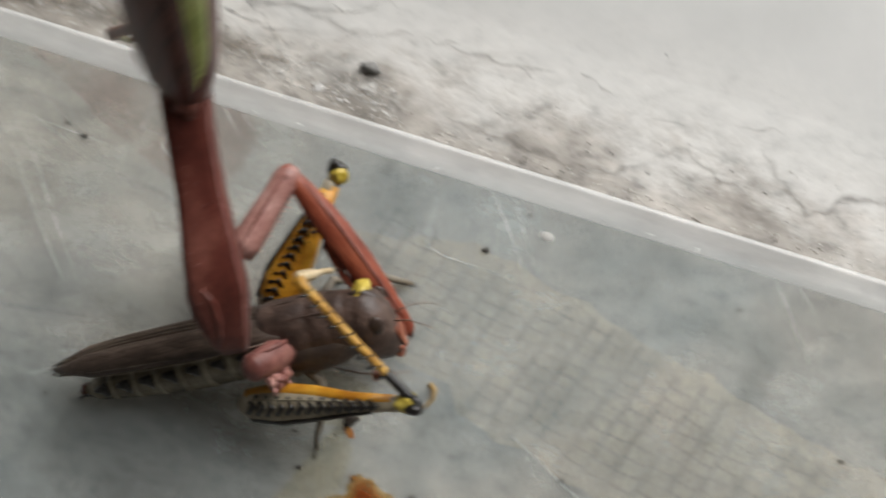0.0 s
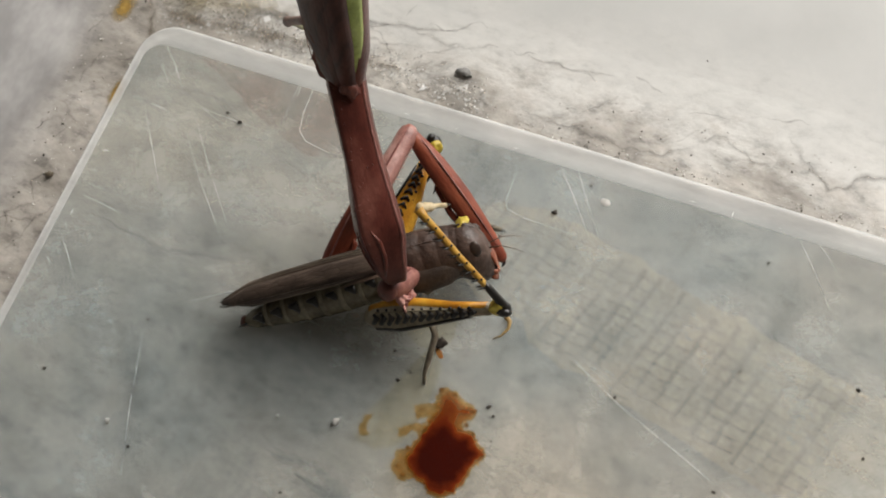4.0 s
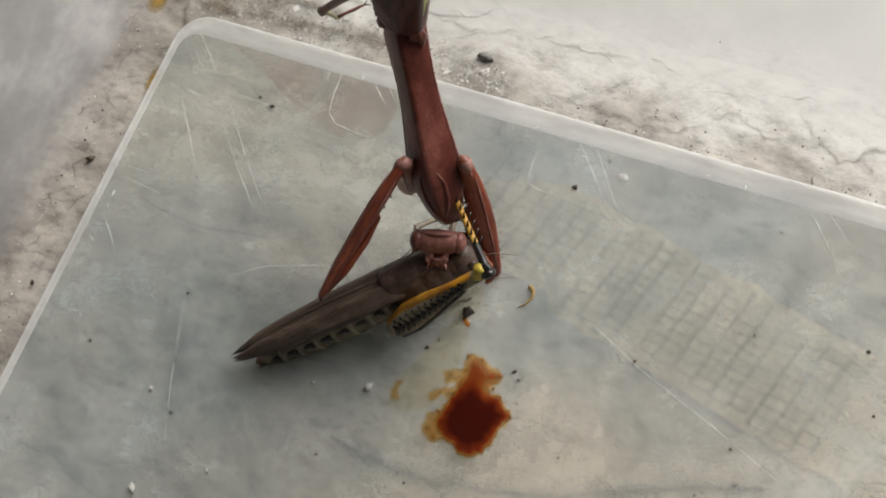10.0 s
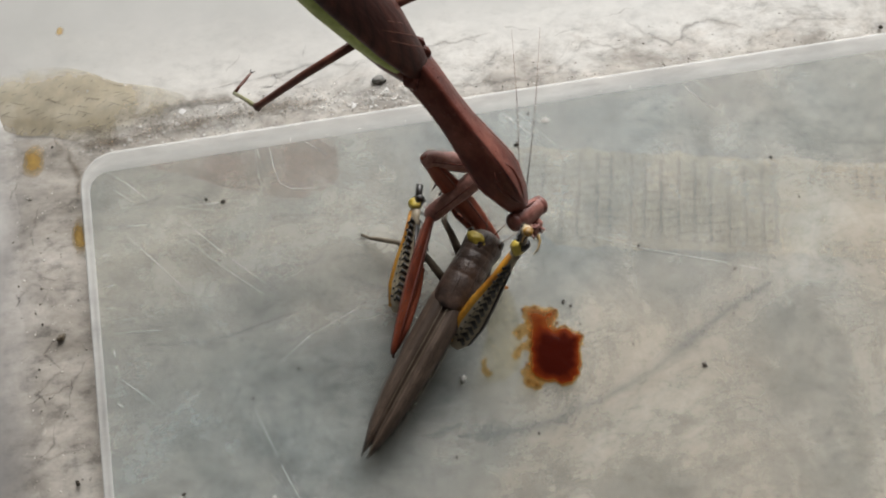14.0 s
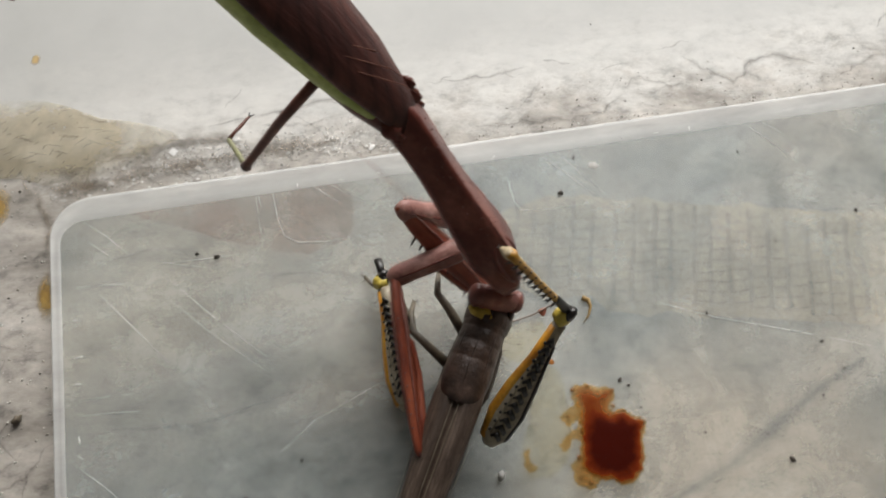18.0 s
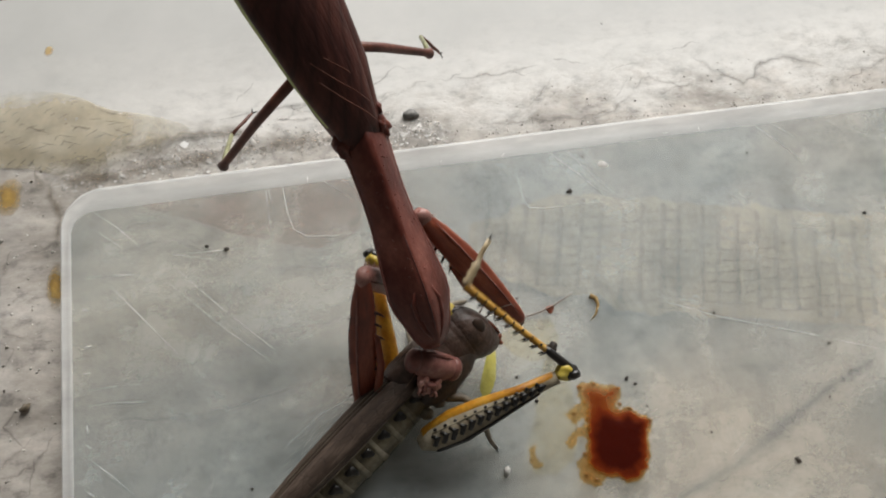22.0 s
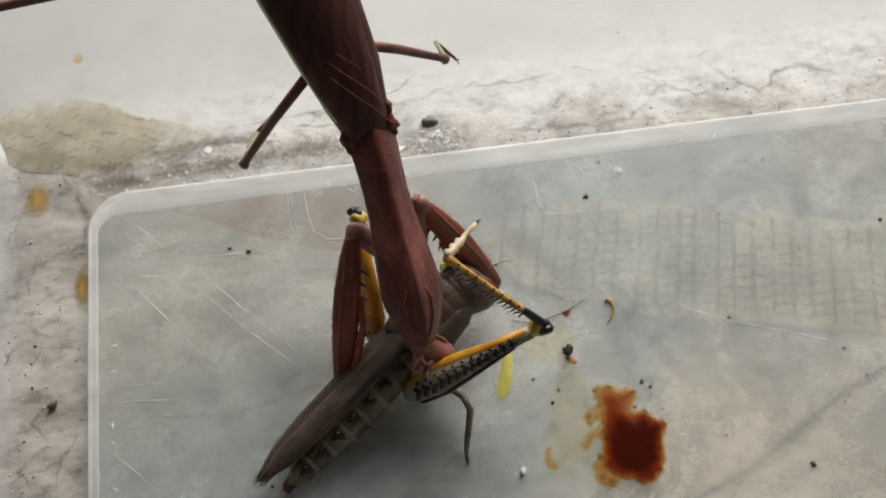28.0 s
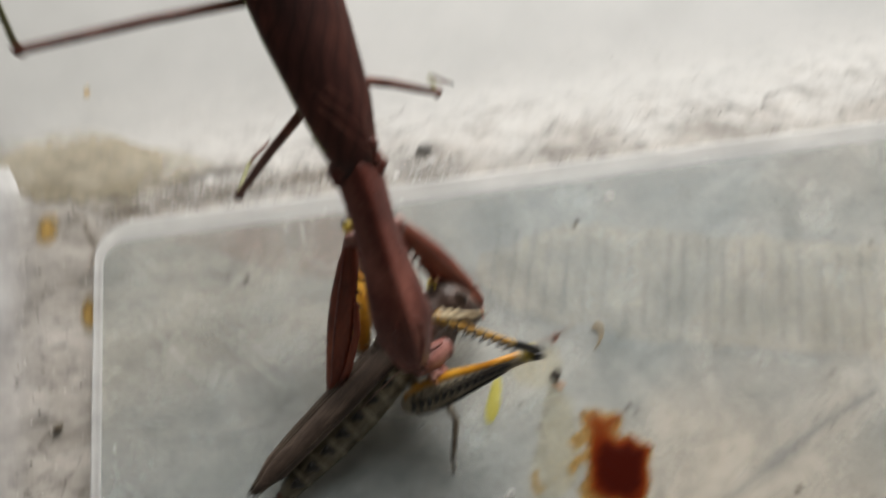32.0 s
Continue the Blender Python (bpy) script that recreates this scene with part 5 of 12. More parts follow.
SMUDGED = [(-33.4, -26.7), (-25.9, -27.8), (-16.8, -27.7), (-4.7, -25.8), (7, -22.4), (17.6, -17.5), (28.8, -12.4), (40.5, -8.5)]
# a broad grey smudge wiped across the lid
ribbon([Vector((*p, 0)).lerp(Vector((*q, 0)), k / 5) for p, q in zip(SMUDGED, SMUDGED[1:]) for k in range(5)], 2.0, lambda x, y: -0.00009, SMUDGE, lid, "smudge")
# grime gathered in the trough
for pts, r in ((((-112, 57.5), (-104, 56), (-98, 54.6), (-91, 53.4)), 2.2), (((-88, 54), (-81, 55.4), (-74, 55.8), (-66, 54.6)), 2.0), (((-99, 49.5), (-91, 48.6), (-82, 50), (-70, 50.6), (-58, 51.2), (-46, 51)), 3.2),
               (((-104, 52), (-101, 47), (-99.4, 42), (-100, 36)), 1.2)):
    crack(pts, r, GRIME, 0.0002)

part("stain", blob([(-86.4, 41.2), (-77.2, 41.2), (-68.2, 41.2), (-58.2, 41.2), (-49, 41.2), (-45.5, 37.3), (-46.6, 29.5), (-50.8, 27.9), (-55.8, 27.3), (-64.3, 30.6), (-70, 32.9), (-74.6, 35.5), (-80.8, 38.5)], 0.006, 0.02, 14, 0.15), PINKISH, lid, "faint pinkish brown stain")

# net under the lid: long dark cords with fine rungs over a beige backing
net = thing("net_cloth", "beige net cloth lying under the cloudy plastic lid", "cloth", pose(0, 0, 0))


def band(x):
    """Near and far edge of the net at x."""
    mid = 25.5 - (x + 27) * 0.235
    low = mid - 11.5 - 1.5 * noise.noise(Vector((x * 0.2, 1, 0)))
    return (max(low, 13.0 - 0.1 * (x + 16)) if x < -5.5 else low), mid + 9.5 + 1.5 * noise.noise(Vector((x * 0.2, 5, 0)))


bm = bmesh.new()
prev = None
for i in range(56):
    x = -28 + i * 2.2
    a, b = band(x)
    if i < 6:
        a, b = a + (6 - i) * (0.9 + 0.8 * random.random()), b - (6 - i) * (0.6 + 0.8 * random.random())
    q = [bm.verts.new(((x + (y - a) * 0.3) * 0.001, y * 0.001, -0.00225)) for y in (a - 0.5, (a + b) / 2, b + 0.5)]
    if prev:
        for k in (0, 1):
            bm.faces.new((prev[k], q[k], q[k + 1], prev[k + 1]))
    prev = q
part("backing", bm, NET, net, "thin beige backing")
bm = bmesh.new()
for i in range(34):
    x = -28 + i * 3.6
    a, b = band(x)
    a, b = a + 2.5 * random.random(), b - 2.5 * random.random()
    tube([(x + 0.33 * (b - a) * f + 0.5 * noise.noise(Vector((x, f * 4, 3))), a + (b - a) * f, -2.1) for f in (0, 0.2, 0.4, 0.6, 0.8, 1)], 0.36 + 0.16 * random.random(), 5, bm)
    y = a
    while y < b and i < 33:
        u = x + (y - a) * 0.33
        j = 0.4 * noise.noise(Vector((u, y, 2)))
        tube([(u, y + j, -2.15), (u + 1.8, y - 0.4, -2.1), (u + 3.6, y - 0.5 - j, -2.17)], 0.11, 4, bm)
        y += 1.7 + 0.5 * random.random()
tagged(part("threads", bm, NETDARK, net, "dark cords and fine rungs"), kind="stuff")

# frayed net scrap by the corner, bulging up
scrap = thing("net_scrap", "frayed bulging beige net scrap on the worn floor", "cloth", pose(-0.103, 0.0595, -0.0028))


def bulge(u, v):
    """A point of the scrap, in millimetres, u along and v across from -1 to 1."""
    x = u * 31 + 8 + 1.1 * noise.noise(Vector((u * 6, v * 4, 11)))
    y = v * (9.0 + 1.8 * noise.noise(Vector((u * 3, v, 7)))) * (1 - 0.35 * max(0.0, u)) - u * 12.0 - 2.0 + 1.0 * noise.noise(Vector((u * 5, v * 5, 17)))
    h = 0.8 * max(0.0, 1 - v * v) * max(0.0, 1 - u * u) ** 0.5 + 0.08 + 0.3 * abs(noise.noise(Vector((u * 4, v * 3, 0)))) * (1 - v * v)
    return (x, y, h + 2.95 + 1000 * floor_height(x * 0.001 - 0.103, y * 0.001 + 0.0595))


bm = bmesh.new()
g = [[bm.verts.new(tuple(c * 0.001 for c in bulge(-1 + i / 12, -1 + j / 6))) for j in range(13)] for i in range(25)]
for i in range(24):
    for j in range(12):
        bm.faces.new((g[i][j], g[i + 1][j], g[i + 1][j + 1], g[i][j + 1]))
part("cloth", bm, SCRAP, scrap, "beige cloth")
bm = bmesh.new()
random.seed(61)
for i in range(34):
    u = -1 + 2 * i / 33
    v = -1.0
    while v < 0.95:
        w = min(1.0, v + random.uniform(0.08, 0.24))
        tube([tuple(c + (0.12 if k == 2 else 0) for k, c in enumerate(bulge(min(1, max(-1, u + 0.3 * q)), q))) for q in (v, (v + w) / 2, w)], [0.03, 0.08, 0.03], 4, bm)
        v = w + random.uniform(0.1, 0.4)
for i in range(40):
    u, v = random.uniform(-1, 0.8), random.uniform(-0.95, 0.95)
    tube([tuple(c + (0.1 if k == 2 else 0) for k, c in enumerate(bulge(min(1, u + q * 0.1), v))) for q in (0, 0.5, 1)], [0.02, 0.07, 0.02], 4, bm)
tagged(part("threads", bm, NETPALE, scrap, "fine crossing threads"), kind="stuff")

# bright clear flakes and pale grit along the trough
random.seed(5)
bm = bmesh.new()
for i in range(1500):
    x, y = random.uniform(-99, -28), random.gauss(50.2, 2.1)
    if y < 46.4 or y > 56.5 or noise.noise(Vector((x * 0.16, y * 0.3, 2))) < random.uniform(-0.5, 0.2):
        continue
    r = random.uniform(0.1, 0.42) * (2.4 if random.random() < 0.06 else 1)
    a, n = random.random() * 6.3, random.randint(4, 6)
    z = floor_height(x * 0.001, y * 0.001) * 1000 + 0.1 + 0.16 * random.random()
    tip = bm.verts.new((x * 0.001, y * 0.001, (z + 0.03) * 0.001))
    q = []
    for k in range(n):
        d = r * random.uniform(0.35, 1.4)
        q.append(bm.verts.new(((x + d * math.cos(a + k * 6.283 / n)) * 0.001, (y + d * math.sin(a + k * 6.283 / n)) * 0.001, (z + random.gauss(0, 0.025)) * 0.001)))
    for k in range(n):
        bm.faces.new((q[k], q[(k + 1) % n], tip))
tagged(part("clear_flakes", bm, GLINT, None, smooth=False), "bright clear flakes scattered along the trough", "flakes", kind="stuff")
bm = bmesh.new()
for i in range(900):
    if random.random() < 0.5:
        x, y = random.uniform(-118, -99.5), random.uniform(-60, 62)
    else:
        x, y = random.uniform(-98, 110), random.uniform(46.5, 58)
    r = random.uniform(0.08, 0.34) * (1.5 if random.random() < 0.1 else 1) * (0.75 if x < -99 else 0.45)
    c = Vector((x, y, -2.95 + floor_height(x * 0.001, y * 0.001) * 1000 + 3)) * 0.001
    v = [bm.verts.new(c + Vector(d) * (r * 0.001 * random.uniform(0.6, 1.3))) for d in ((1, 0, 0), (0, 1, 0), (-1, 0, 0), (0, -1, 0), (0, 0, 1))]
    for k in range(4):
        bm.faces.new((v[k], v[(k + 1) % 4], v[4]))
for i in range(420):
    x, y = random.uniform(-40, 120), 46.0 + abs(random.gauss(0, 1.5))
    r = random.uniform(0.06, 0.26)
    c = Vector((x, y, floor_height(x * 0.001, y * 0.001) * 1000)) * 0.001
    v = [bm.verts.new(c + Vector(d) * (r * 0.001 * random.uniform(0.6, 1.3))) for d in ((1, 0, 0), (0, 1, 0), (-1, 0, 0), (0, -1, 0), (0, 0, 1))]
    for k in range(4):
        bm.faces.new((v[k], v[(k + 1) % 4], v[4]))
tagged(part("pale_grit", bm, GRITM, None, smooth=False), "fine pale and grey grit on the worn floor", "grit", kind="stuff")


def motions():
    mantis_rows = [
        (0, span((-44.6, 32.9, 30.7), (-33.3, 7.2, 17.5), (-0.43, -0.29, 0.86))),
        (1, span((-42.3, 30.4, 31.0), (-30.4, 5.1, 17.5), (-0.43, -0.29, 0.86))),
        (2, span((-38.8, 28.9, 33.6), (-26.7, 5.4, 17.5), (-0.43, -0.29, 0.86))),
        (3, span((-39.8, 30.0, 33.8), (-27.5, 6.7, 17.5), (-0.43, -0.29, 0.86))),
        (4, span((-39.8, 29.7, 34.1), (-26.3, 7.3, 17.5), (-0.43, -0.29, 0.86))),
        (4.5, span((-39.3, 30.0, 34.1), (-26.2, 7.3, 17.5), (-0.43, -0.29, 0.86))),
        (7, span((-38.6, 28.8, 34.4), (-25.4, 6.4, 17.5), (-0.43, -0.29, 0.86))),
        (7.8, span((-37.3, 27.6, 34.4), (-24.1, 5.2, 17.5), (-0.43, -0.29, 0.86))),
        (8, span((-37.2, 27.4, 34.4), (-24.0, 5.0, 17.5), (-0.43, -0.29, 0.86))),
        (8.3, span((-37.4, 27.3, 34.5), (-24.2, 5.0, 17.5), (-0.43, -0.29, 0.86))),
        (9, span((-38.2, 29.1, 34.5), (-25.2, 6.7, 17.5), (-0.43, -0.29, 0.86))),
        (9.5, span((-38.8, 28.6, 34.8), (-26.0, 6.4, 17.5), (-0.43, -0.29, 0.86))),
        (9.6, span((-38.8, 28.6, 34.8), (-26.0, 6.4, 17.5), (-0.43, -0.29, 0.86))),
        (9.7, span((-36.8, 34.8, 35.8), (-24.0, 13.3, 17.5), (-0.16, -0.31, 0.94))),
        (10, span((-36.8, 34.8, 35.8), (-24.0, 13.3, 17.5), (-0.16, -0.31, 0.94))),
        (11, span((-36.9, 34.4, 35.8), (-24.0, 13.0, 17.5), (-0.16, -0.31, 0.94))),
        (11.6, span((-37.7, 36.3, 35.9), (-24.9, 14.9, 17.5), (-0.16, -0.31, 0.94))),
        (12, span((-37.5, 33.9, 34.5), (-22.8, 12.5, 17.5), (-0.16, -0.31, 0.94))),
        (12.5, span((-37.7, 34.2, 33.9), (-25.6, 10.9, 17.5), (0.10, -0.31, 0.94))),
        (12.8, span((-34.9, 35.9, 33.5), (-22.6, 12.4, 17.5), (0.10, -0.31, 0.94))),
        (13, span((-36.0, 32.7, 32.6), (-23.4, 8.8, 17.5), (0.10, -0.31, 0.94))),
        (13.5, span((-33.5, 30.8, 32.2), (-19.9, 7.2, 17.5), (0.10, -0.31, 0.94))),
        (14, span((-29.8, 34.7, 30.9), (-14.5, 11.3, 17.5), (0.10, -0.31, 0.94))),
        (14.5, span((-32.5, 35.7, 30.7), (-17.7, 11.8, 17.5), (0.35, -0.30, 0.89))),
        (16.5, span((-32.3, 33.8, 31.6), (-20.6, 8.8, 17.5), (0.35, -0.30, 0.89))),
        (17, span((-36.5, 33.8, 32.1), (-24.8, 9.1, 17.5), (0.35, -0.30, 0.89))),
        (17.5, span((-34.0, 33.9, 30.7), (-19.7, 9.7, 17.5), (0.35, -0.30, 0.89))),
        (18, span((-38.4, 29.0, 37.3), (-24.5, 9.7, 17.5), (0.35, -0.30, 0.89))),
        (19, span((-42.0, 29.0, 38.5), (-32.0, 8.4, 17.5), (0.35, -0.30, 0.89))),
        (19.5, span((-41.8, 32.6, 32.5), (-32.4, 7.2, 17.5), (0.35, -0.30, 0.89))),
        (20, span((-41.6, 31.3, 32.4), (-32.3, 5.7, 17.5), (0.35, -0.30, 0.89))),
        (20.5, span((-41.1, 30.0, 32.5), (-31.4, 4.7, 17.5), (0.35, -0.30, 0.89))),
        (20.8, span((-41.1, 30.0, 32.5), (-31.4, 4.7, 17.5), (0.35, -0.30, 0.89))),
        (20.9, span((-46.3, 28.9, 33.3), (-39.7, 3.0, 17.5), (0.13, -0.31, 0.94))),
        (21, span((-46.3, 28.9, 33.3), (-39.7, 3.0, 17.5), (0.13, -0.31, 0.94))),
        (21.5, span((-46.4, 27.9, 33.4), (-40.1, 2.0, 17.5), (0.13, -0.31, 0.94))),
        (22, span((-46.0, 28.3, 33.2), (-39.5, 2.4, 17.5), (0.13, -0.31, 0.94))),
        (23, span((-46.4, 29.4, 33.3), (-40.4, 3.4, 17.5), (0.13, -0.31, 0.94))),
        (24, span((-46.2, 29.5, 33.4), (-39.7, 3.7, 17.5), (0.13, -0.31, 0.94))),
        (25, span((-46.2, 28.8, 33.3), (-40.0, 2.9, 17.5), (0.13, -0.31, 0.94))),
        (25.5, span((-46.3, 29.3, 33.5), (-40.4, 3.4, 17.5), (0.13, -0.31, 0.94))),
        (28, span((-47.7, 29.4, 33.8), (-43.8, 3.3, 17.5), (0.13, -0.31, 0.94))),
        (29, span((-48.7, 26.6, 36.7), (-44.4, 2.6, 17.5), (0.13, -0.31, 0.94))),
        (30, span((-49.0, 26.5, 37.3), (-44.6, 3.0, 17.5), (0.13, -0.31, 0.94))),
        (31, span((-48.4, 27.7, 33.5), (-44.0, 1.5, 17.5), (0.13, -0.31, 0.94))),
        (31.8, span((-48.4, 27.7, 33.5), (-44.0, 1.5, 17.5), (0.13, -0.31, 0.94))),
        (31.9, span((-48.4, 27.7, 33.5), (-44.0, 1.5, 17.5), (0.13, -0.31, 0.94))),
        (32, span((-47.3, 28.6, 35.0), (-42.8, 3.4, 17.5), (0.13, -0.31, 0.94))),
    ]
    walk(mantis, mantis_rows)
    body = dict(mantis_rows)
    walk(limb['coxa_l'], [
        (0, body[0].inverted() @ span((-40.8, 17.9, 14.5), (-45.8, 20.8, 4.5), (-0.81, -0.52, 0.26))),
        (1, body[1].inverted() @ span((-37.9, 16.5, 14.5), (-42.4, 19.9, 4.5), (-0.82, -0.54, 0.19))),
        (2, body[2].inverted() @ span((-34.9, 17.2, 14.5), (-39.6, 21.7, 5.0), (-0.82, -0.55, 0.15))),
        (3, body[3].inverted() @ span((-35.5, 18.3, 14.5), (-40.2, 23.1, 5.2), (-0.83, -0.55, 0.13))),
        (4, body[4].inverted() @ span((-34.7, 18.7, 14.5), (-39.4, 23.8, 5.3), (-0.83, -0.54, 0.12))),
        (4.5, body[4.5].inverted() @ span((-34.7, 19.1, 14.5), (-39.4, 24.2, 5.3), (-0.83, -0.54, 0.12))),
        (7, body[7].inverted() @ span((-34.3, 18.8, 14.5), (-39.0, 24.0, 5.4), (-0.83, -0.54, 0.12))),
        (7.8, body[7.8].inverted() @ span((-33.1, 17.9, 14.5), (-37.7, 23.1, 5.4), (-0.83, -0.54, 0.11))),
        (8, body[8].inverted() @ span((-33.0, 17.7, 14.5), (-37.6, 23.0, 5.4), (-0.83, -0.54, 0.11))),
        (8.3, body[8.3].inverted() @ span((-33.2, 17.7, 14.5), (-37.7, 23.0, 5.4), (-0.84, -0.54, 0.10))),
        (9, body[9].inverted() @ span((-33.5, 18.9, 14.5), (-38.0, 24.4, 5.5), (-0.84, -0.54, 0.09))),
        (9.5, body[9.5].inverted() @ span((-34.7, 19.1, 14.5), (-39.3, 24.6, 5.5), (-0.84, -0.54, 0.10))),
        (9.6, body[9.6].inverted() @ span((-34.7, 19.1, 14.5), (-39.3, 24.6, 5.5), (-0.84, -0.54, 0.10))),
        (9.7, body[9.7].inverted() @ span((-32.8, 17.4, 14.5), (-31.8, 17.0, 26.0), (-0.78, -0.62, 0.04))),
        (10, body[10].inverted() @ span((-32.8, 17.4, 14.5), (-31.8, 17.0, 26.0), (-0.78, -0.62, 0.04))),
        (11, body[11].inverted() @ span((-32.6, 16.6, 14.5), (-31.8, 16.2, 26.0), (-0.76, -0.65, 0.03))),
        (11.6, body[11.6].inverted() @ span((-33.7, 18.3, 14.5), (-32.6, 17.1, 25.9), (-0.70, -0.72, -0.01))),
        (12, body[12].inverted() @ span((-32.1, 20.8, 14.5), (-32.4, 15.5, 24.7), (0.50, -0.78, -0.38))),
        (12.5, body[12.5].inverted() @ span((-33.7, 19.0, 14.5), (-35.4, 13.9, 24.7), (0.33, -0.87, -0.38))),
        (12.8, body[12.8].inverted() @ span((-31.3, 21.0, 14.5), (-35.8, 15.2, 23.3), (0.39, -0.85, -0.36))),
        (13, body[13].inverted() @ span((-30.3, 17.7, 14.5), (-35.9, 13.2, 23.5), (0.17, -0.92, -0.35))),
        (13.5, body[13.5].inverted() @ span((-25.2, 15.2, 14.5), (-34.8, 10.1, 18.3), (0.35, -0.88, -0.32))),
        (14, body[14].inverted() @ span((-20.6, 19.1, 14.5), (-30.6, 14.4, 11.4), (0.48, -0.84, -0.26))),
        (14.5, body[14.5].inverted() @ span((-23.2, 18.8, 14.5), (-34.2, 16.5, 12.3), (0.25, -0.91, -0.33))),
        (16.5, body[16.5].inverted() @ span((-26.2, 18.0, 14.5), (-37.0, 14.9, 12.2), (0.32, -0.91, -0.28))),
        (17, body[17].inverted() @ span((-30.9, 18.8, 14.5), (-41.4, 14.0, 15.2), (0.38, -0.88, -0.29))),
        (17.5, body[17.5].inverted() @ span((-26.4, 18.5, 14.5), (-37.4, 16.0, 12.6), (0.26, -0.91, -0.31))),
        (18, body[18].inverted() @ span((-30.7, 17.8, 14.5), (-41.8, 15.5, 12.8), (0.25, -0.91, -0.33))),
        (19, body[19].inverted() @ span((-37.0, 15.7, 14.5), (-47.7, 11.6, 12.8), (0.38, -0.88, -0.29))),
        (19.5, body[19.5].inverted() @ span((-38.0, 15.0, 14.5), (-48.7, 11.1, 12.8), (0.37, -0.88, -0.29))),
        (20, body[20].inverted() @ span((-38.1, 13.2, 14.5), (-48.8, 9.0, 15.0), (0.34, -0.90, -0.29))),
        (20.5, body[20.5].inverted() @ span((-36.9, 13.1, 14.5), (-46.6, 7.3, 16.9), (0.44, -0.86, -0.26))),
        (20.8, body[20.8].inverted() @ span((-36.9, 13.1, 14.5), (-46.6, 7.3, 16.9), (0.44, -0.86, -0.26))),
        (20.9, body[20.9].inverted() @ span((-44.9, 12.2, 14.5), (-48.8, 9.8, 25.1), (-0.37, -0.87, -0.33))),
        (21, body[21].inverted() @ span((-44.9, 12.2, 14.5), (-48.8, 9.8, 25.1), (-0.37, -0.87, -0.33))),
        (21.5, body[21.5].inverted() @ span((-45.6, 12.2, 14.5), (-49.4, 9.7, 25.1), (-0.38, -0.86, -0.34))),
        (22, body[22].inverted() @ span((-44.4, 13.4, 14.5), (-48.8, 11.0, 24.8), (-0.35, -0.87, -0.35))),
        (23, body[23].inverted() @ span((-44.9, 16.1, 14.5), (-50.0, 13.2, 24.4), (-0.23, -0.90, -0.38))),
        (24, body[24].inverted() @ span((-45.4, 17.2, 14.5), (-50.6, 14.6, 24.4), (-0.31, -0.87, -0.39))),
        (25, body[25].inverted() @ span((-44.6, 16.8, 14.5), (-49.1, 14.5, 24.8), (-0.43, -0.82, -0.37))),
        (25.5, body[25.5].inverted() @ span((-44.8, 17.8, 14.5), (-49.4, 15.9, 24.9), (-0.50, -0.79, -0.37))),
        (28, body[28].inverted() @ span((-45.7, 18.9, 14.5), (-52.1, 19.3, 24.1), (-0.59, -0.73, -0.36))),
        (29, body[29].inverted() @ span((-47.8, 17.1, 14.5), (-53.7, 19.1, 24.2), (-0.72, -0.62, -0.30))),
        (30, body[30].inverted() @ span((-48.4, 18.0, 14.5), (-53.5, 20.3, 24.5), (-0.80, -0.54, -0.28))),
        (31, body[31].inverted() @ span((-47.5, 18.8, 14.5), (-51.9, 20.6, 25.0), (-0.83, -0.49, -0.26))),
        (31.8, body[31.8].inverted() @ span((-47.5, 18.8, 14.5), (-51.9, 20.6, 25.0), (-0.83, -0.49, -0.26))),
        (31.9, body[31.9].inverted() @ span((-47.5, 18.8, 14.5), (-51.9, 20.6, 25.0), (-0.83, -0.49, -0.26))),
        (32, body[32].inverted() @ span((-46.5, 20.1, 14.5), (-49.9, 22.4, 25.2), (-0.88, -0.43, -0.19))),
    ])
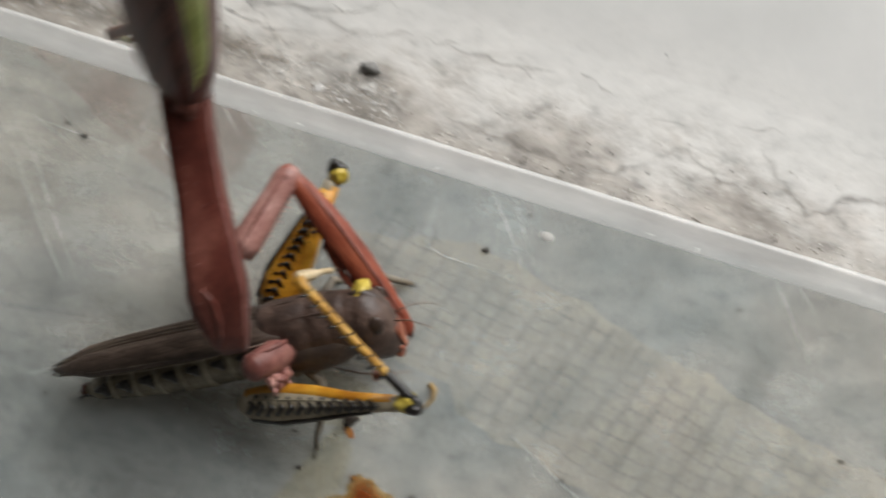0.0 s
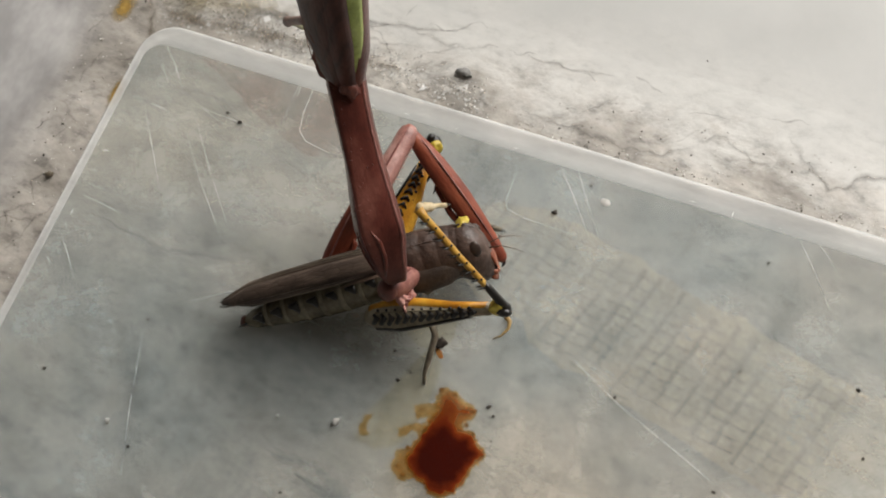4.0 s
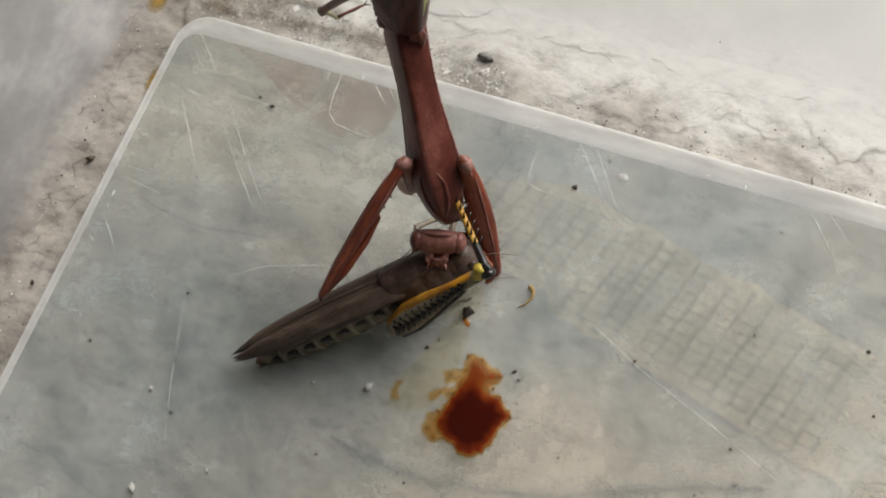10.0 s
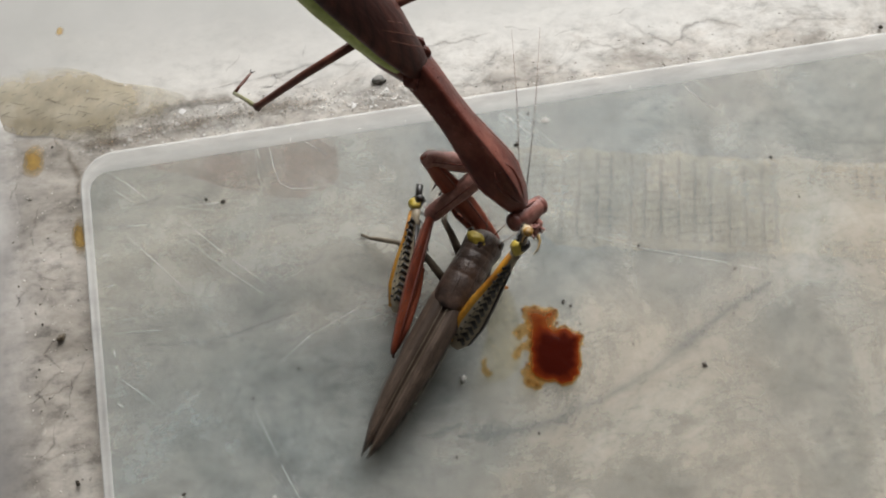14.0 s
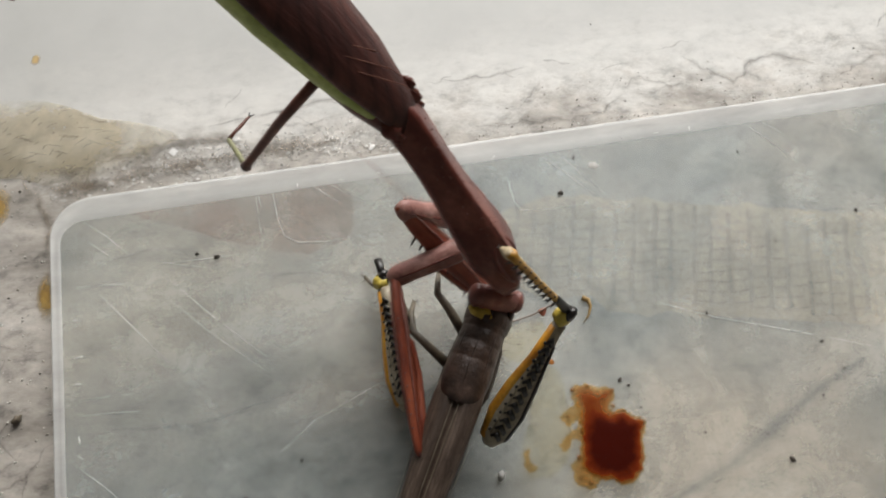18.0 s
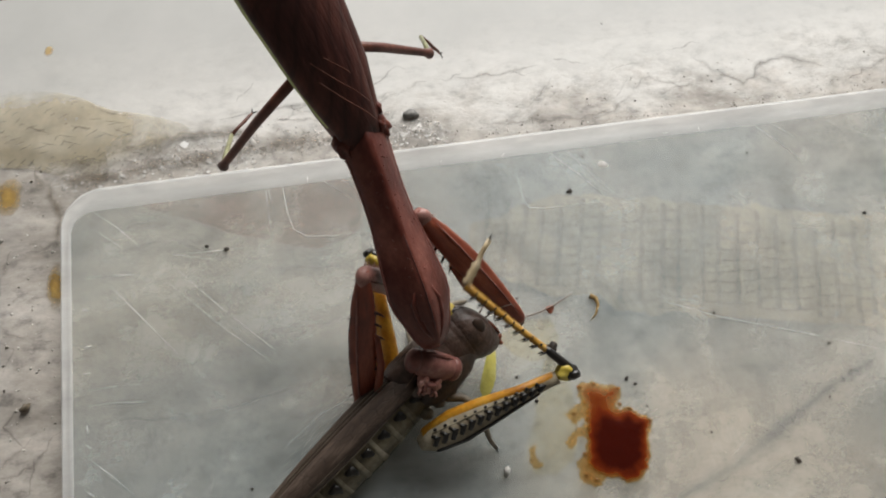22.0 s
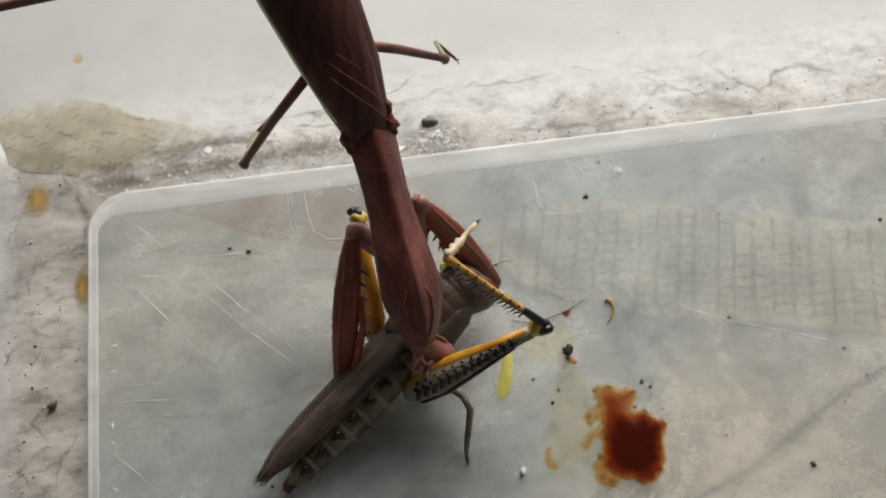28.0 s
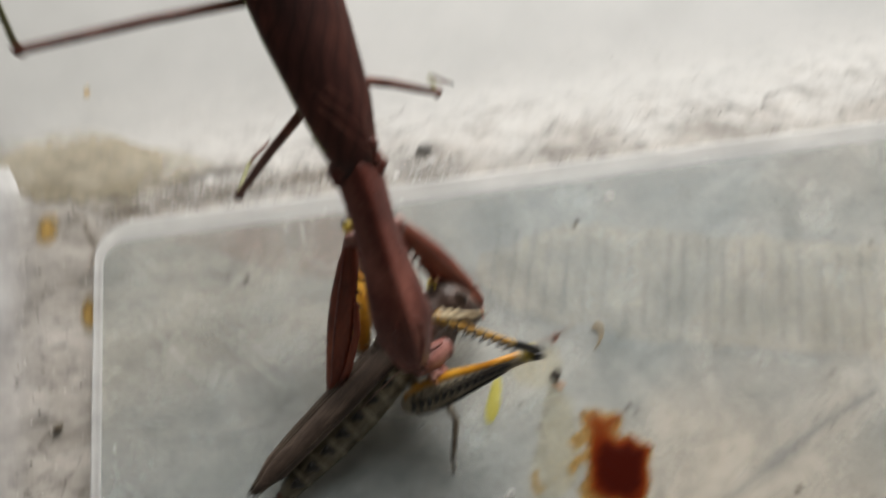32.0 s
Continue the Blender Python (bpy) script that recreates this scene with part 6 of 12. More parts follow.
    walk(limb['femur_l'], [
        (0, body[0].inverted() @ span((-42.8, 19.8, 12.0), (-40.2, -0.2, -5.9), (-0.88, -0.38, 0.30))),
        (1, body[1].inverted() @ span((-39.8, 18.6, 12.0), (-42.7, -0.8, -6.6), (-0.95, -0.13, 0.28))),
        (2, body[2].inverted() @ span((-37.0, 19.8, 12.0), (-44.7, -0.1, -4.6), (-0.94, 0.08, 0.35))),
        (3, body[3].inverted() @ span((-37.7, 21.0, 12.0), (-43.5, 0.1, -4.1), (-0.94, 0.01, 0.33))),
        (4, body[4].inverted() @ span((-37.0, 21.6, 12.0), (-43.3, 0.2, -3.3), (-0.94, 0.04, 0.33))),
        (4.5, body[4.5].inverted() @ span((-37.0, 22.1, 12.0), (-43.3, 0.2, -2.5), (-0.94, 0.05, 0.34))),
        (7, body[7].inverted() @ span((-36.7, 21.8, 12.0), (-43.6, 0.6, -3.2), (-0.94, 0.06, 0.34))),
        (7.8, body[7.8].inverted() @ span((-35.4, 20.9, 12.0), (-45.5, 1.5, -3.8), (-0.91, 0.19, 0.36))),
        (8, body[8].inverted() @ span((-35.3, 20.7, 12.0), (-46.0, 1.7, -3.9), (-0.91, 0.21, 0.36))),
        (8.3, body[8.3].inverted() @ span((-35.5, 20.8, 12.0), (-46.2, 1.9, -4.0), (-0.91, 0.21, 0.36))),
        (9, body[9].inverted() @ span((-35.8, 22.1, 12.0), (-44.3, 1.5, -3.3), (-0.93, 0.13, 0.35))),
        (9.5, body[9.5].inverted() @ span((-37.0, 22.3, 12.0), (-43.2, 0.4, -2.6), (-0.94, 0.04, 0.33))),
        (9.6, body[9.6].inverted() @ span((-37.0, 22.3, 12.0), (-43.2, 0.4, -2.6), (-0.94, 0.04, 0.33))),
        (9.7, body[9.7].inverted() @ span((-31.8, 17.0, 26.0), (-40.4, -5.0, 12.9), (-0.02, -0.25, 0.97))),
        (10, body[10].inverted() @ span((-31.8, 17.0, 26.0), (-40.4, -5.0, 12.9), (-0.02, -0.25, 0.97))),
        (11, body[11].inverted() @ span((-31.8, 16.2, 26.0), (-41.5, -6.9, 15.9), (-0.01, -0.22, 0.98))),
        (11.6, body[11.6].inverted() @ span((-32.6, 17.1, 25.9), (-42.8, -6.0, 16.4), (-0.01, -0.21, 0.98))),
        (12, body[12].inverted() @ span((-32.4, 15.5, 24.7), (-43.0, -7.3, 14.8), (-0.04, -0.18, 0.98))),
        (12.5, body[12.5].inverted() @ span((-35.4, 13.9, 24.7), (-47.1, -8.9, 16.2), (-0.10, -0.19, 0.98))),
        (12.8, body[12.8].inverted() @ span((-35.8, 15.2, 23.3), (-47.1, -7.5, 13.8), (-0.20, -0.21, 0.96))),
        (13, body[13].inverted() @ span((-35.9, 13.2, 23.5), (-47.6, -10.9, 20.2), (-0.27, -0.20, 0.94))),
        (13.5, body[13.5].inverted() @ span((-34.8, 10.1, 18.3), (-47.3, -13.5, 14.0), (-0.33, -0.20, 0.92))),
        (14, body[14].inverted() @ span((-30.6, 14.4, 11.4), (-42.5, -9.2, 5.8), (-0.42, -0.19, 0.89))),
        (14.5, body[14.5].inverted() @ span((-34.2, 16.5, 12.3), (-43.9, -8.1, 6.7), (-0.41, -0.23, 0.88))),
        (16.5, body[16.5].inverted() @ span((-37.0, 14.9, 12.2), (-43.1, -11.2, 8.7), (-0.43, -0.24, 0.87))),
        (17, body[17].inverted() @ span((-41.4, 14.0, 15.2), (-43.5, -12.7, 11.4), (-0.40, -0.30, 0.86))),
        (17.5, body[17.5].inverted() @ span((-37.4, 16.0, 12.6), (-42.0, -10.3, 8.6), (-0.42, -0.28, 0.86))),
        (18, body[18].inverted() @ span((-41.8, 15.5, 12.8), (-43.0, -11.2, 8.8), (-0.40, -0.32, 0.86))),
        (19, body[19].inverted() @ span((-47.7, 11.6, 12.8), (-46.0, -13.1, 2.1), (-0.36, -0.32, 0.88))),
        (19.5, body[19.5].inverted() @ span((-48.7, 11.1, 12.8), (-48.7, -13.7, 2.0), (-0.36, -0.30, 0.88))),
        (20, body[20].inverted() @ span((-48.8, 9.0, 15.0), (-50.6, -14.5, 2.0), (-0.35, -0.27, 0.89))),
        (20.5, body[20.5].inverted() @ span((-46.6, 7.3, 16.9), (-50.0, -14.7, 1.6), (-0.36, -0.25, 0.90))),
        (20.8, body[20.8].inverted() @ span((-46.6, 7.3, 16.9), (-50.0, -14.7, 1.6), (-0.36, -0.25, 0.90))),
        (20.9, body[20.9].inverted() @ span((-48.8, 9.8, 25.1), (-51.2, -7.7, 4.6), (-0.99, 0.12, 0.01))),
        (21, body[21].inverted() @ span((-48.8, 9.8, 25.1), (-51.2, -7.7, 4.6), (-0.99, 0.12, 0.01))),
        (21.5, body[21.5].inverted() @ span((-49.4, 9.7, 25.1), (-51.8, -6.7, 3.7), (-0.99, 0.12, 0.02))),
        (22, body[22].inverted() @ span((-48.8, 11.0, 24.8), (-51.3, -4.5, 2.9), (-0.99, 0.14, 0.01))),
        (23, body[23].inverted() @ span((-50.0, 13.2, 24.4), (-52.3, -2.2, 2.3), (-0.99, 0.12, 0.01))),
        (24, body[24].inverted() @ span((-50.6, 14.6, 24.4), (-52.5, -1.7, 2.9), (-0.99, 0.11, 0.01))),
        (25, body[25].inverted() @ span((-49.1, 14.5, 24.8), (-52.4, -0.3, 2.5), (-0.98, 0.17, 0.03))),
        (25.5, body[25.5].inverted() @ span((-49.4, 15.9, 24.9), (-53.0, 0.6, 2.9), (-0.98, 0.18, 0.04))),
        (28, body[28].inverted() @ span((-52.1, 19.3, 24.1), (-57.2, 0.6, 5.3), (-0.98, 0.19, 0.07))),
        (29, body[29].inverted() @ span((-53.7, 19.1, 24.2), (-58.9, 0.9, 5.0), (-0.98, 0.19, 0.09))),
        (30, body[30].inverted() @ span((-53.5, 20.3, 24.5), (-59.0, 1.5, 6.0), (-0.98, 0.20, 0.09))),
        (31, body[31].inverted() @ span((-51.9, 20.6, 25.0), (-58.2, 1.9, 6.5), (-0.97, 0.23, 0.10))),
        (31.8, body[31.8].inverted() @ span((-51.9, 20.6, 25.0), (-58.2, 1.9, 6.5), (-0.97, 0.23, 0.10))),
        (31.9, body[31.9].inverted() @ span((-51.9, 20.6, 25.0), (-58.2, 1.9, 6.5), (-0.97, 0.23, 0.10))),
        (32, body[32].inverted() @ span((-49.9, 22.4, 25.2), (-56.6, 3.8, 6.8), (-0.97, 0.22, 0.13))),
    ])
    walk(limb['coxa_r'], [
        (0, body[0].inverted() @ span((-36.6, 19.3, 14.5), (-34.4, 30.7, 14.3), (-0.93, 0.19, 0.32))),
        (1, body[1].inverted() @ span((-35.3, 19.7, 14.5), (-33.2, 31.0, 15.9), (-0.95, 0.14, 0.29))),
        (2, body[2].inverted() @ span((-36.3, 23.3, 14.5), (-35.5, 34.3, 12.0), (-0.95, -0.16, 0.26))),
        (3, body[3].inverted() @ span((-35.6, 21.8, 14.5), (-34.4, 33.3, 13.2), (-0.96, -0.05, 0.29))),
        (4, body[4].inverted() @ span((-34.8, 21.2, 14.5), (-33.7, 32.7, 13.9), (-0.96, -0.08, 0.28))),
        (4.5, body[4.5].inverted() @ span((-35.1, 20.8, 14.5), (-33.7, 32.3, 15.5), (-0.96, -0.09, 0.28))),
        (7, body[7].inverted() @ span((-35.2, 21.2, 14.5), (-33.8, 32.4, 17.4), (-0.95, -0.14, 0.26))),
        (7.8, body[7.8].inverted() @ span((-35.1, 23.1, 14.5), (-35.1, 34.3, 12.5), (-0.96, -0.14, 0.26))),
        (8, body[8].inverted() @ span((-35.2, 23.3, 14.5), (-35.4, 34.5, 12.4), (-0.96, -0.15, 0.25))),
        (8.3, body[8.3].inverted() @ span((-35.1, 23.1, 14.5), (-35.2, 34.3, 12.9), (-0.96, -0.16, 0.25))),
        (9, body[9].inverted() @ span((-34.6, 23.6, 14.5), (-34.5, 34.7, 11.7), (-0.96, -0.12, 0.25))),
        (9.5, body[9.5].inverted() @ span((-35.0, 22.3, 14.5), (-32.7, 33.4, 11.2), (-0.94, 0.10, 0.32))),
        (9.6, body[9.6].inverted() @ span((-35.0, 22.3, 14.5), (-32.7, 33.4, 11.2), (-0.94, 0.10, 0.32))),
        (9.7, body[9.7].inverted() @ span((-26.9, 22.7, 14.5), (-22.4, 20.5, 24.9), (-0.61, 0.69, 0.40))),
        (10, body[10].inverted() @ span((-26.9, 22.7, 14.5), (-22.4, 20.5, 24.9), (-0.61, 0.69, 0.40))),
        (11, body[11].inverted() @ span((-26.6, 21.4, 14.5), (-22.0, 19.3, 24.9), (-0.61, 0.69, 0.40))),
        (11.6, body[11.6].inverted() @ span((-28.0, 23.5, 14.5), (-23.0, 21.6, 24.7), (-0.55, 0.73, 0.41))),
        (12, body[12].inverted() @ span((-25.8, 22.5, 14.5), (-20.9, 18.9, 24.3), (0.12, 0.95, 0.29))),
        (12.5, body[12.5].inverted() @ span((-26.3, 21.1, 14.5), (-22.6, 15.6, 23.9), (0.66, 0.73, 0.18))),
        (12.8, body[12.8].inverted() @ span((-22.9, 22.3, 14.5), (-33.2, 26.6, 17.3), (-0.43, -0.84, -0.33))),
        (13, body[13].inverted() @ span((-24.2, 19.8, 14.5), (-33.3, 21.5, 21.3), (-0.42, -0.83, -0.36))),
        (13.5, body[13.5].inverted() @ span((-22.5, 17.8, 14.5), (-31.7, 18.8, 21.3), (-0.39, -0.82, -0.41))),
        (14, body[14].inverted() @ span((-20.4, 22.2, 14.5), (-30.4, 22.0, 20.3), (-0.25, -0.86, -0.44))),
        (14.5, body[14.5].inverted() @ span((-23.2, 21.1, 14.5), (-33.2, 23.7, 19.6), (-0.43, -0.79, -0.44))),
        (16.5, body[16.5].inverted() @ span((-25.2, 23.9, 14.5), (-34.0, 22.9, 21.8), (-0.25, -0.86, -0.43))),
        (17, body[17].inverted() @ span((-29.3, 24.1, 14.5), (-37.1, 23.6, 22.9), (-0.42, -0.79, -0.44))),
        (17.5, body[17.5].inverted() @ span((-26.4, 24.7, 14.5), (-37.3, 25.4, 18.2), (-0.22, -0.87, -0.45))),
        (18, body[18].inverted() @ span((-30.9, 23.5, 14.5), (-39.5, 22.5, 22.1), (-0.29, -0.85, -0.44))),
        (19, body[19].inverted() @ span((-36.8, 17.1, 14.5), (-41.3, 17.3, 25.1), (-0.77, -0.55, -0.32))),
        (19.5, body[19.5].inverted() @ span((-37.4, 15.8, 14.5), (-41.8, 15.8, 25.1), (-0.77, -0.56, -0.32))),
        (20, body[20].inverted() @ span((-36.6, 13.9, 14.5), (-41.4, 14.1, 25.0), (-0.73, -0.60, -0.32))),
        (20.5, body[20.5].inverted() @ span((-35.2, 12.8, 14.5), (-39.3, 12.7, 25.2), (-0.80, -0.51, -0.31))),
        (20.8, body[20.8].inverted() @ span((-35.2, 12.8, 14.5), (-39.3, 12.7, 25.2), (-0.80, -0.51, -0.31))),
        (20.9, body[20.9].inverted() @ span((-38.9, 16.0, 14.5), (-39.6, 18.2, 25.8), (-0.99, 0.08, -0.08))),
        (21, body[21].inverted() @ span((-38.9, 16.0, 14.5), (-39.6, 18.2, 25.8), (-0.99, 0.08, -0.08))),
        (21.5, body[21.5].inverted() @ span((-39.2, 15.5, 14.5), (-39.8, 17.6, 25.8), (-0.99, 0.12, -0.07))),
        (22, body[22].inverted() @ span((-38.5, 16.3, 14.5), (-39.1, 18.8, 25.7), (-0.99, 0.12, -0.08))),
        (23, body[23].inverted() @ span((-39.5, 17.7, 14.5), (-39.7, 21.5, 25.4), (-0.99, 0.14, -0.06))),
        (24, body[24].inverted() @ span((-39.7, 18.3, 14.5), (-39.7, 21.4, 25.6), (-0.98, 0.17, -0.05))),
        (25, body[25].inverted() @ span((-39.2, 19.0, 14.5), (-39.7, 22.9, 25.3), (-0.99, 0.09, -0.08))),
        (25.5, body[25.5].inverted() @ span((-39.4, 19.5, 14.5), (-39.9, 23.2, 25.4), (-0.99, 0.10, -0.08))),
        (28, body[28].inverted() @ span((-42.4, 19.4, 14.5), (-41.7, 22.0, 25.7), (-0.97, 0.24, 0.01))),
        (29, body[29].inverted() @ span((-43.5, 18.4, 14.5), (-43.1, 21.0, 25.7), (-0.98, 0.19, -0.01))),
        (30, body[30].inverted() @ span((-44.2, 18.4, 14.5), (-43.4, 22.3, 25.3), (-0.98, 0.20, -0.00))),
        (31, body[31].inverted() @ span((-43.8, 19.2, 14.5), (-43.0, 23.6, 25.1), (-0.98, 0.18, -0.01))),
        (31.8, body[31.8].inverted() @ span((-43.8, 19.2, 14.5), (-43.0, 23.6, 25.1), (-0.98, 0.18, -0.01))),
        (31.9, body[31.9].inverted() @ span((-43.8, 19.2, 14.5), (-43.0, 23.6, 25.1), (-0.98, 0.18, -0.01))),
        (32, body[32].inverted() @ span((-43.5, 20.7, 14.5), (-42.7, 24.2, 25.4), (-0.99, 0.14, 0.03))),
    ])
    walk(limb['femur_r'], [
        (0, body[0].inverted() @ span((-34.4, 30.7, 14.3), (-13.9, 16.7, 3.2), (0.57, 0.82, -0.00))),
        (1, body[1].inverted() @ span((-33.2, 31.0, 15.9), (-14.6, 15.1, 4.4), (0.65, 0.76, 0.02))),
        (2, body[2].inverted() @ span((-35.5, 34.3, 12.0), (-14.5, 18.9, 4.8), (0.61, 0.79, 0.09))),
        (3, body[3].inverted() @ span((-34.4, 33.3, 13.2), (-14.7, 20.6, 1.6), (0.59, 0.80, 0.12))),
        (4, body[4].inverted() @ span((-33.7, 32.7, 13.9), (-13.1, 20.0, 2.1), (0.57, 0.81, 0.13))),
        (4.5, body[4.5].inverted() @ span((-33.7, 32.3, 15.5), (-14.1, 19.9, 1.7), (0.59, 0.80, 0.12))),
        (7, body[7].inverted() @ span((-33.8, 32.4, 17.4), (-14.7, 19.0, 3.8), (0.62, 0.78, 0.11))),
        (7.8, body[7.8].inverted() @ span((-35.1, 34.3, 12.5), (-14.3, 18.2, 4.8), (0.63, 0.77, 0.11))),
        (8, body[8].inverted() @ span((-35.4, 34.5, 12.4), (-14.4, 18.2, 4.6), (0.64, 0.76, 0.11))),
        (8.3, body[8.3].inverted() @ span((-35.2, 34.3, 12.9), (-14.2, 18.0, 4.9), (0.64, 0.76, 0.11))),
        (9, body[9].inverted() @ span((-34.5, 34.7, 11.7), (-14.3, 18.2, 3.9), (0.65, 0.75, 0.12))),
        (9.5, body[9.5].inverted() @ span((-32.7, 33.4, 11.2), (-13.0, 17.4, 2.2), (0.66, 0.74, 0.12))),
        (9.6, body[9.6].inverted() @ span((-32.7, 33.4, 11.2), (-13.0, 17.4, 2.2), (0.66, 0.74, 0.12))),
        (9.7, body[9.7].inverted() @ span((-22.4, 20.5, 24.9), (-15.6, 10.9, 0.6), (0.83, 0.56, 0.01))),
        (10, body[10].inverted() @ span((-22.4, 20.5, 24.9), (-15.6, 10.9, 0.6), (0.83, 0.56, 0.01))),
        (11, body[11].inverted() @ span((-22.0, 19.3, 24.9), (-16.2, 10.9, -0.1), (0.82, 0.57, 0.00))),
        (11.6, body[11.6].inverted() @ span((-23.0, 21.6, 24.7), (-17.0, 12.6, -0.0), (0.84, 0.55, 0.00))),
        (12, body[12].inverted() @ span((-20.9, 18.9, 24.3), (-16.6, 11.5, -1.3), (0.86, 0.51, -0.00))),
        (12.5, body[12.5].inverted() @ span((-22.6, 15.6, 23.9), (-19.3, 9.4, -2.2), (0.92, 0.40, 0.02))),
        (12.8, body[12.8].inverted() @ span((-33.2, 26.6, 17.3), (-20.8, 14.5, -3.4), (0.82, 0.55, 0.17))),
        (13, body[13].inverted() @ span((-33.3, 21.5, 21.3), (-22.5, 13.1, -2.0), (0.84, 0.50, 0.21))),
        (13.5, body[13.5].inverted() @ span((-31.7, 18.8, 21.3), (-21.0, 6.3, -0.1), (0.90, 0.37, 0.24))),
        (14, body[14].inverted() @ span((-30.4, 22.0, 20.3), (-16.9, 10.6, -0.1), (0.85, 0.42, 0.33))),
        (14.5, body[14.5].inverted() @ span((-33.2, 23.7, 19.6), (-19.8, 12.1, -0.8), (0.85, 0.42, 0.32))),
        (16.5, body[16.5].inverted() @ span((-34.0, 22.9, 21.8), (-20.9, 11.1, 1.4), (0.86, 0.40, 0.32))),
        (17, body[17].inverted() @ span((-37.1, 23.6, 22.9), (-26.3, 11.7, 1.2), (0.91, 0.31, 0.28))),
        (17.5, body[17.5].inverted() @ span((-37.3, 25.4, 18.2), (-22.5, 11.6, 0.4), (0.83, 0.46, 0.33))),
        (18, body[18].inverted() @ span((-39.5, 22.5, 22.1), (-25.5, 14.2, 0.6), (0.80, 0.50, 0.33))),
        (19, body[19].inverted() @ span((-41.3, 17.3, 25.1), (-26.0, 9.6, 4.2), (0.74, 0.58, 0.33))),
        (19.5, body[19.5].inverted() @ span((-41.8, 15.8, 25.1), (-25.9, 7.5, 4.9), (0.73, 0.59, 0.33))),
        (20, body[20].inverted() @ span((-41.4, 14.1, 25.0), (-25.5, 4.5, 5.4), (0.75, 0.58, 0.32))),
        (20.5, body[20.5].inverted() @ span((-39.3, 12.7, 25.2), (-23.2, -1.0, 8.5), (0.78, 0.53, 0.32))),
        (20.8, body[20.8].inverted() @ span((-39.3, 12.7, 25.2), (-23.2, -1.0, 8.5), (0.78, 0.53, 0.32))),
        (20.9, body[20.9].inverted() @ span((-39.6, 18.2, 25.8), (-24.8, 1.7, 10.4), (0.83, 0.46, 0.31))),
        (21, body[21].inverted() @ span((-39.6, 18.2, 25.8), (-24.8, 1.7, 10.4), (0.83, 0.46, 0.31))),
        (21.5, body[21.5].inverted() @ span((-39.8, 17.6, 25.8), (-24.5, 4.0, 8.2), (0.81, 0.49, 0.33))),
        (22, body[22].inverted() @ span((-39.1, 18.8, 25.7), (-23.8, 6.4, 7.2), (0.81, 0.49, 0.34))),
        (23, body[23].inverted() @ span((-39.7, 21.5, 25.4), (-24.8, 8.2, 7.2), (0.82, 0.46, 0.34))),
        (24, body[24].inverted() @ span((-39.7, 21.4, 25.6), (-24.3, 9.9, 6.7), (0.80, 0.49, 0.36))),
        (25, body[25].inverted() @ span((-39.7, 22.9, 25.3), (-25.4, 9.4, 6.9), (0.84, 0.43, 0.33))),
        (25.5, body[25.5].inverted() @ span((-39.9, 23.2, 25.4), (-25.6, 11.9, 5.5), (0.83, 0.45, 0.34))),
        (28, body[28].inverted() @ span((-41.7, 22.0, 25.7), (-28.2, 15.6, 3.2), (0.80, 0.49, 0.34))),
        (29, body[29].inverted() @ span((-43.1, 21.0, 25.7), (-30.7, 16.7, 2.1), (0.81, 0.49, 0.33))),
        (30, body[30].inverted() @ span((-43.4, 22.3, 25.3), (-30.8, 17.1, 2.0), (0.82, 0.47, 0.34))),
        (31, body[31].inverted() @ span((-43.0, 23.6, 25.1), (-30.2, 16.7, 2.4), (0.83, 0.46, 0.33))),
        (31.8, body[31.8].inverted() @ span((-43.0, 23.6, 25.1), (-30.2, 16.7, 2.4), (0.83, 0.46, 0.33))),
        (31.9, body[31.9].inverted() @ span((-43.0, 23.6, 25.1), (-30.2, 16.7, 2.4), (0.83, 0.46, 0.33))),
        (32, body[32].inverted() @ span((-42.7, 24.2, 25.4), (-29.1, 17.2, 3.2), (0.78, 0.55, 0.30))),
    ])
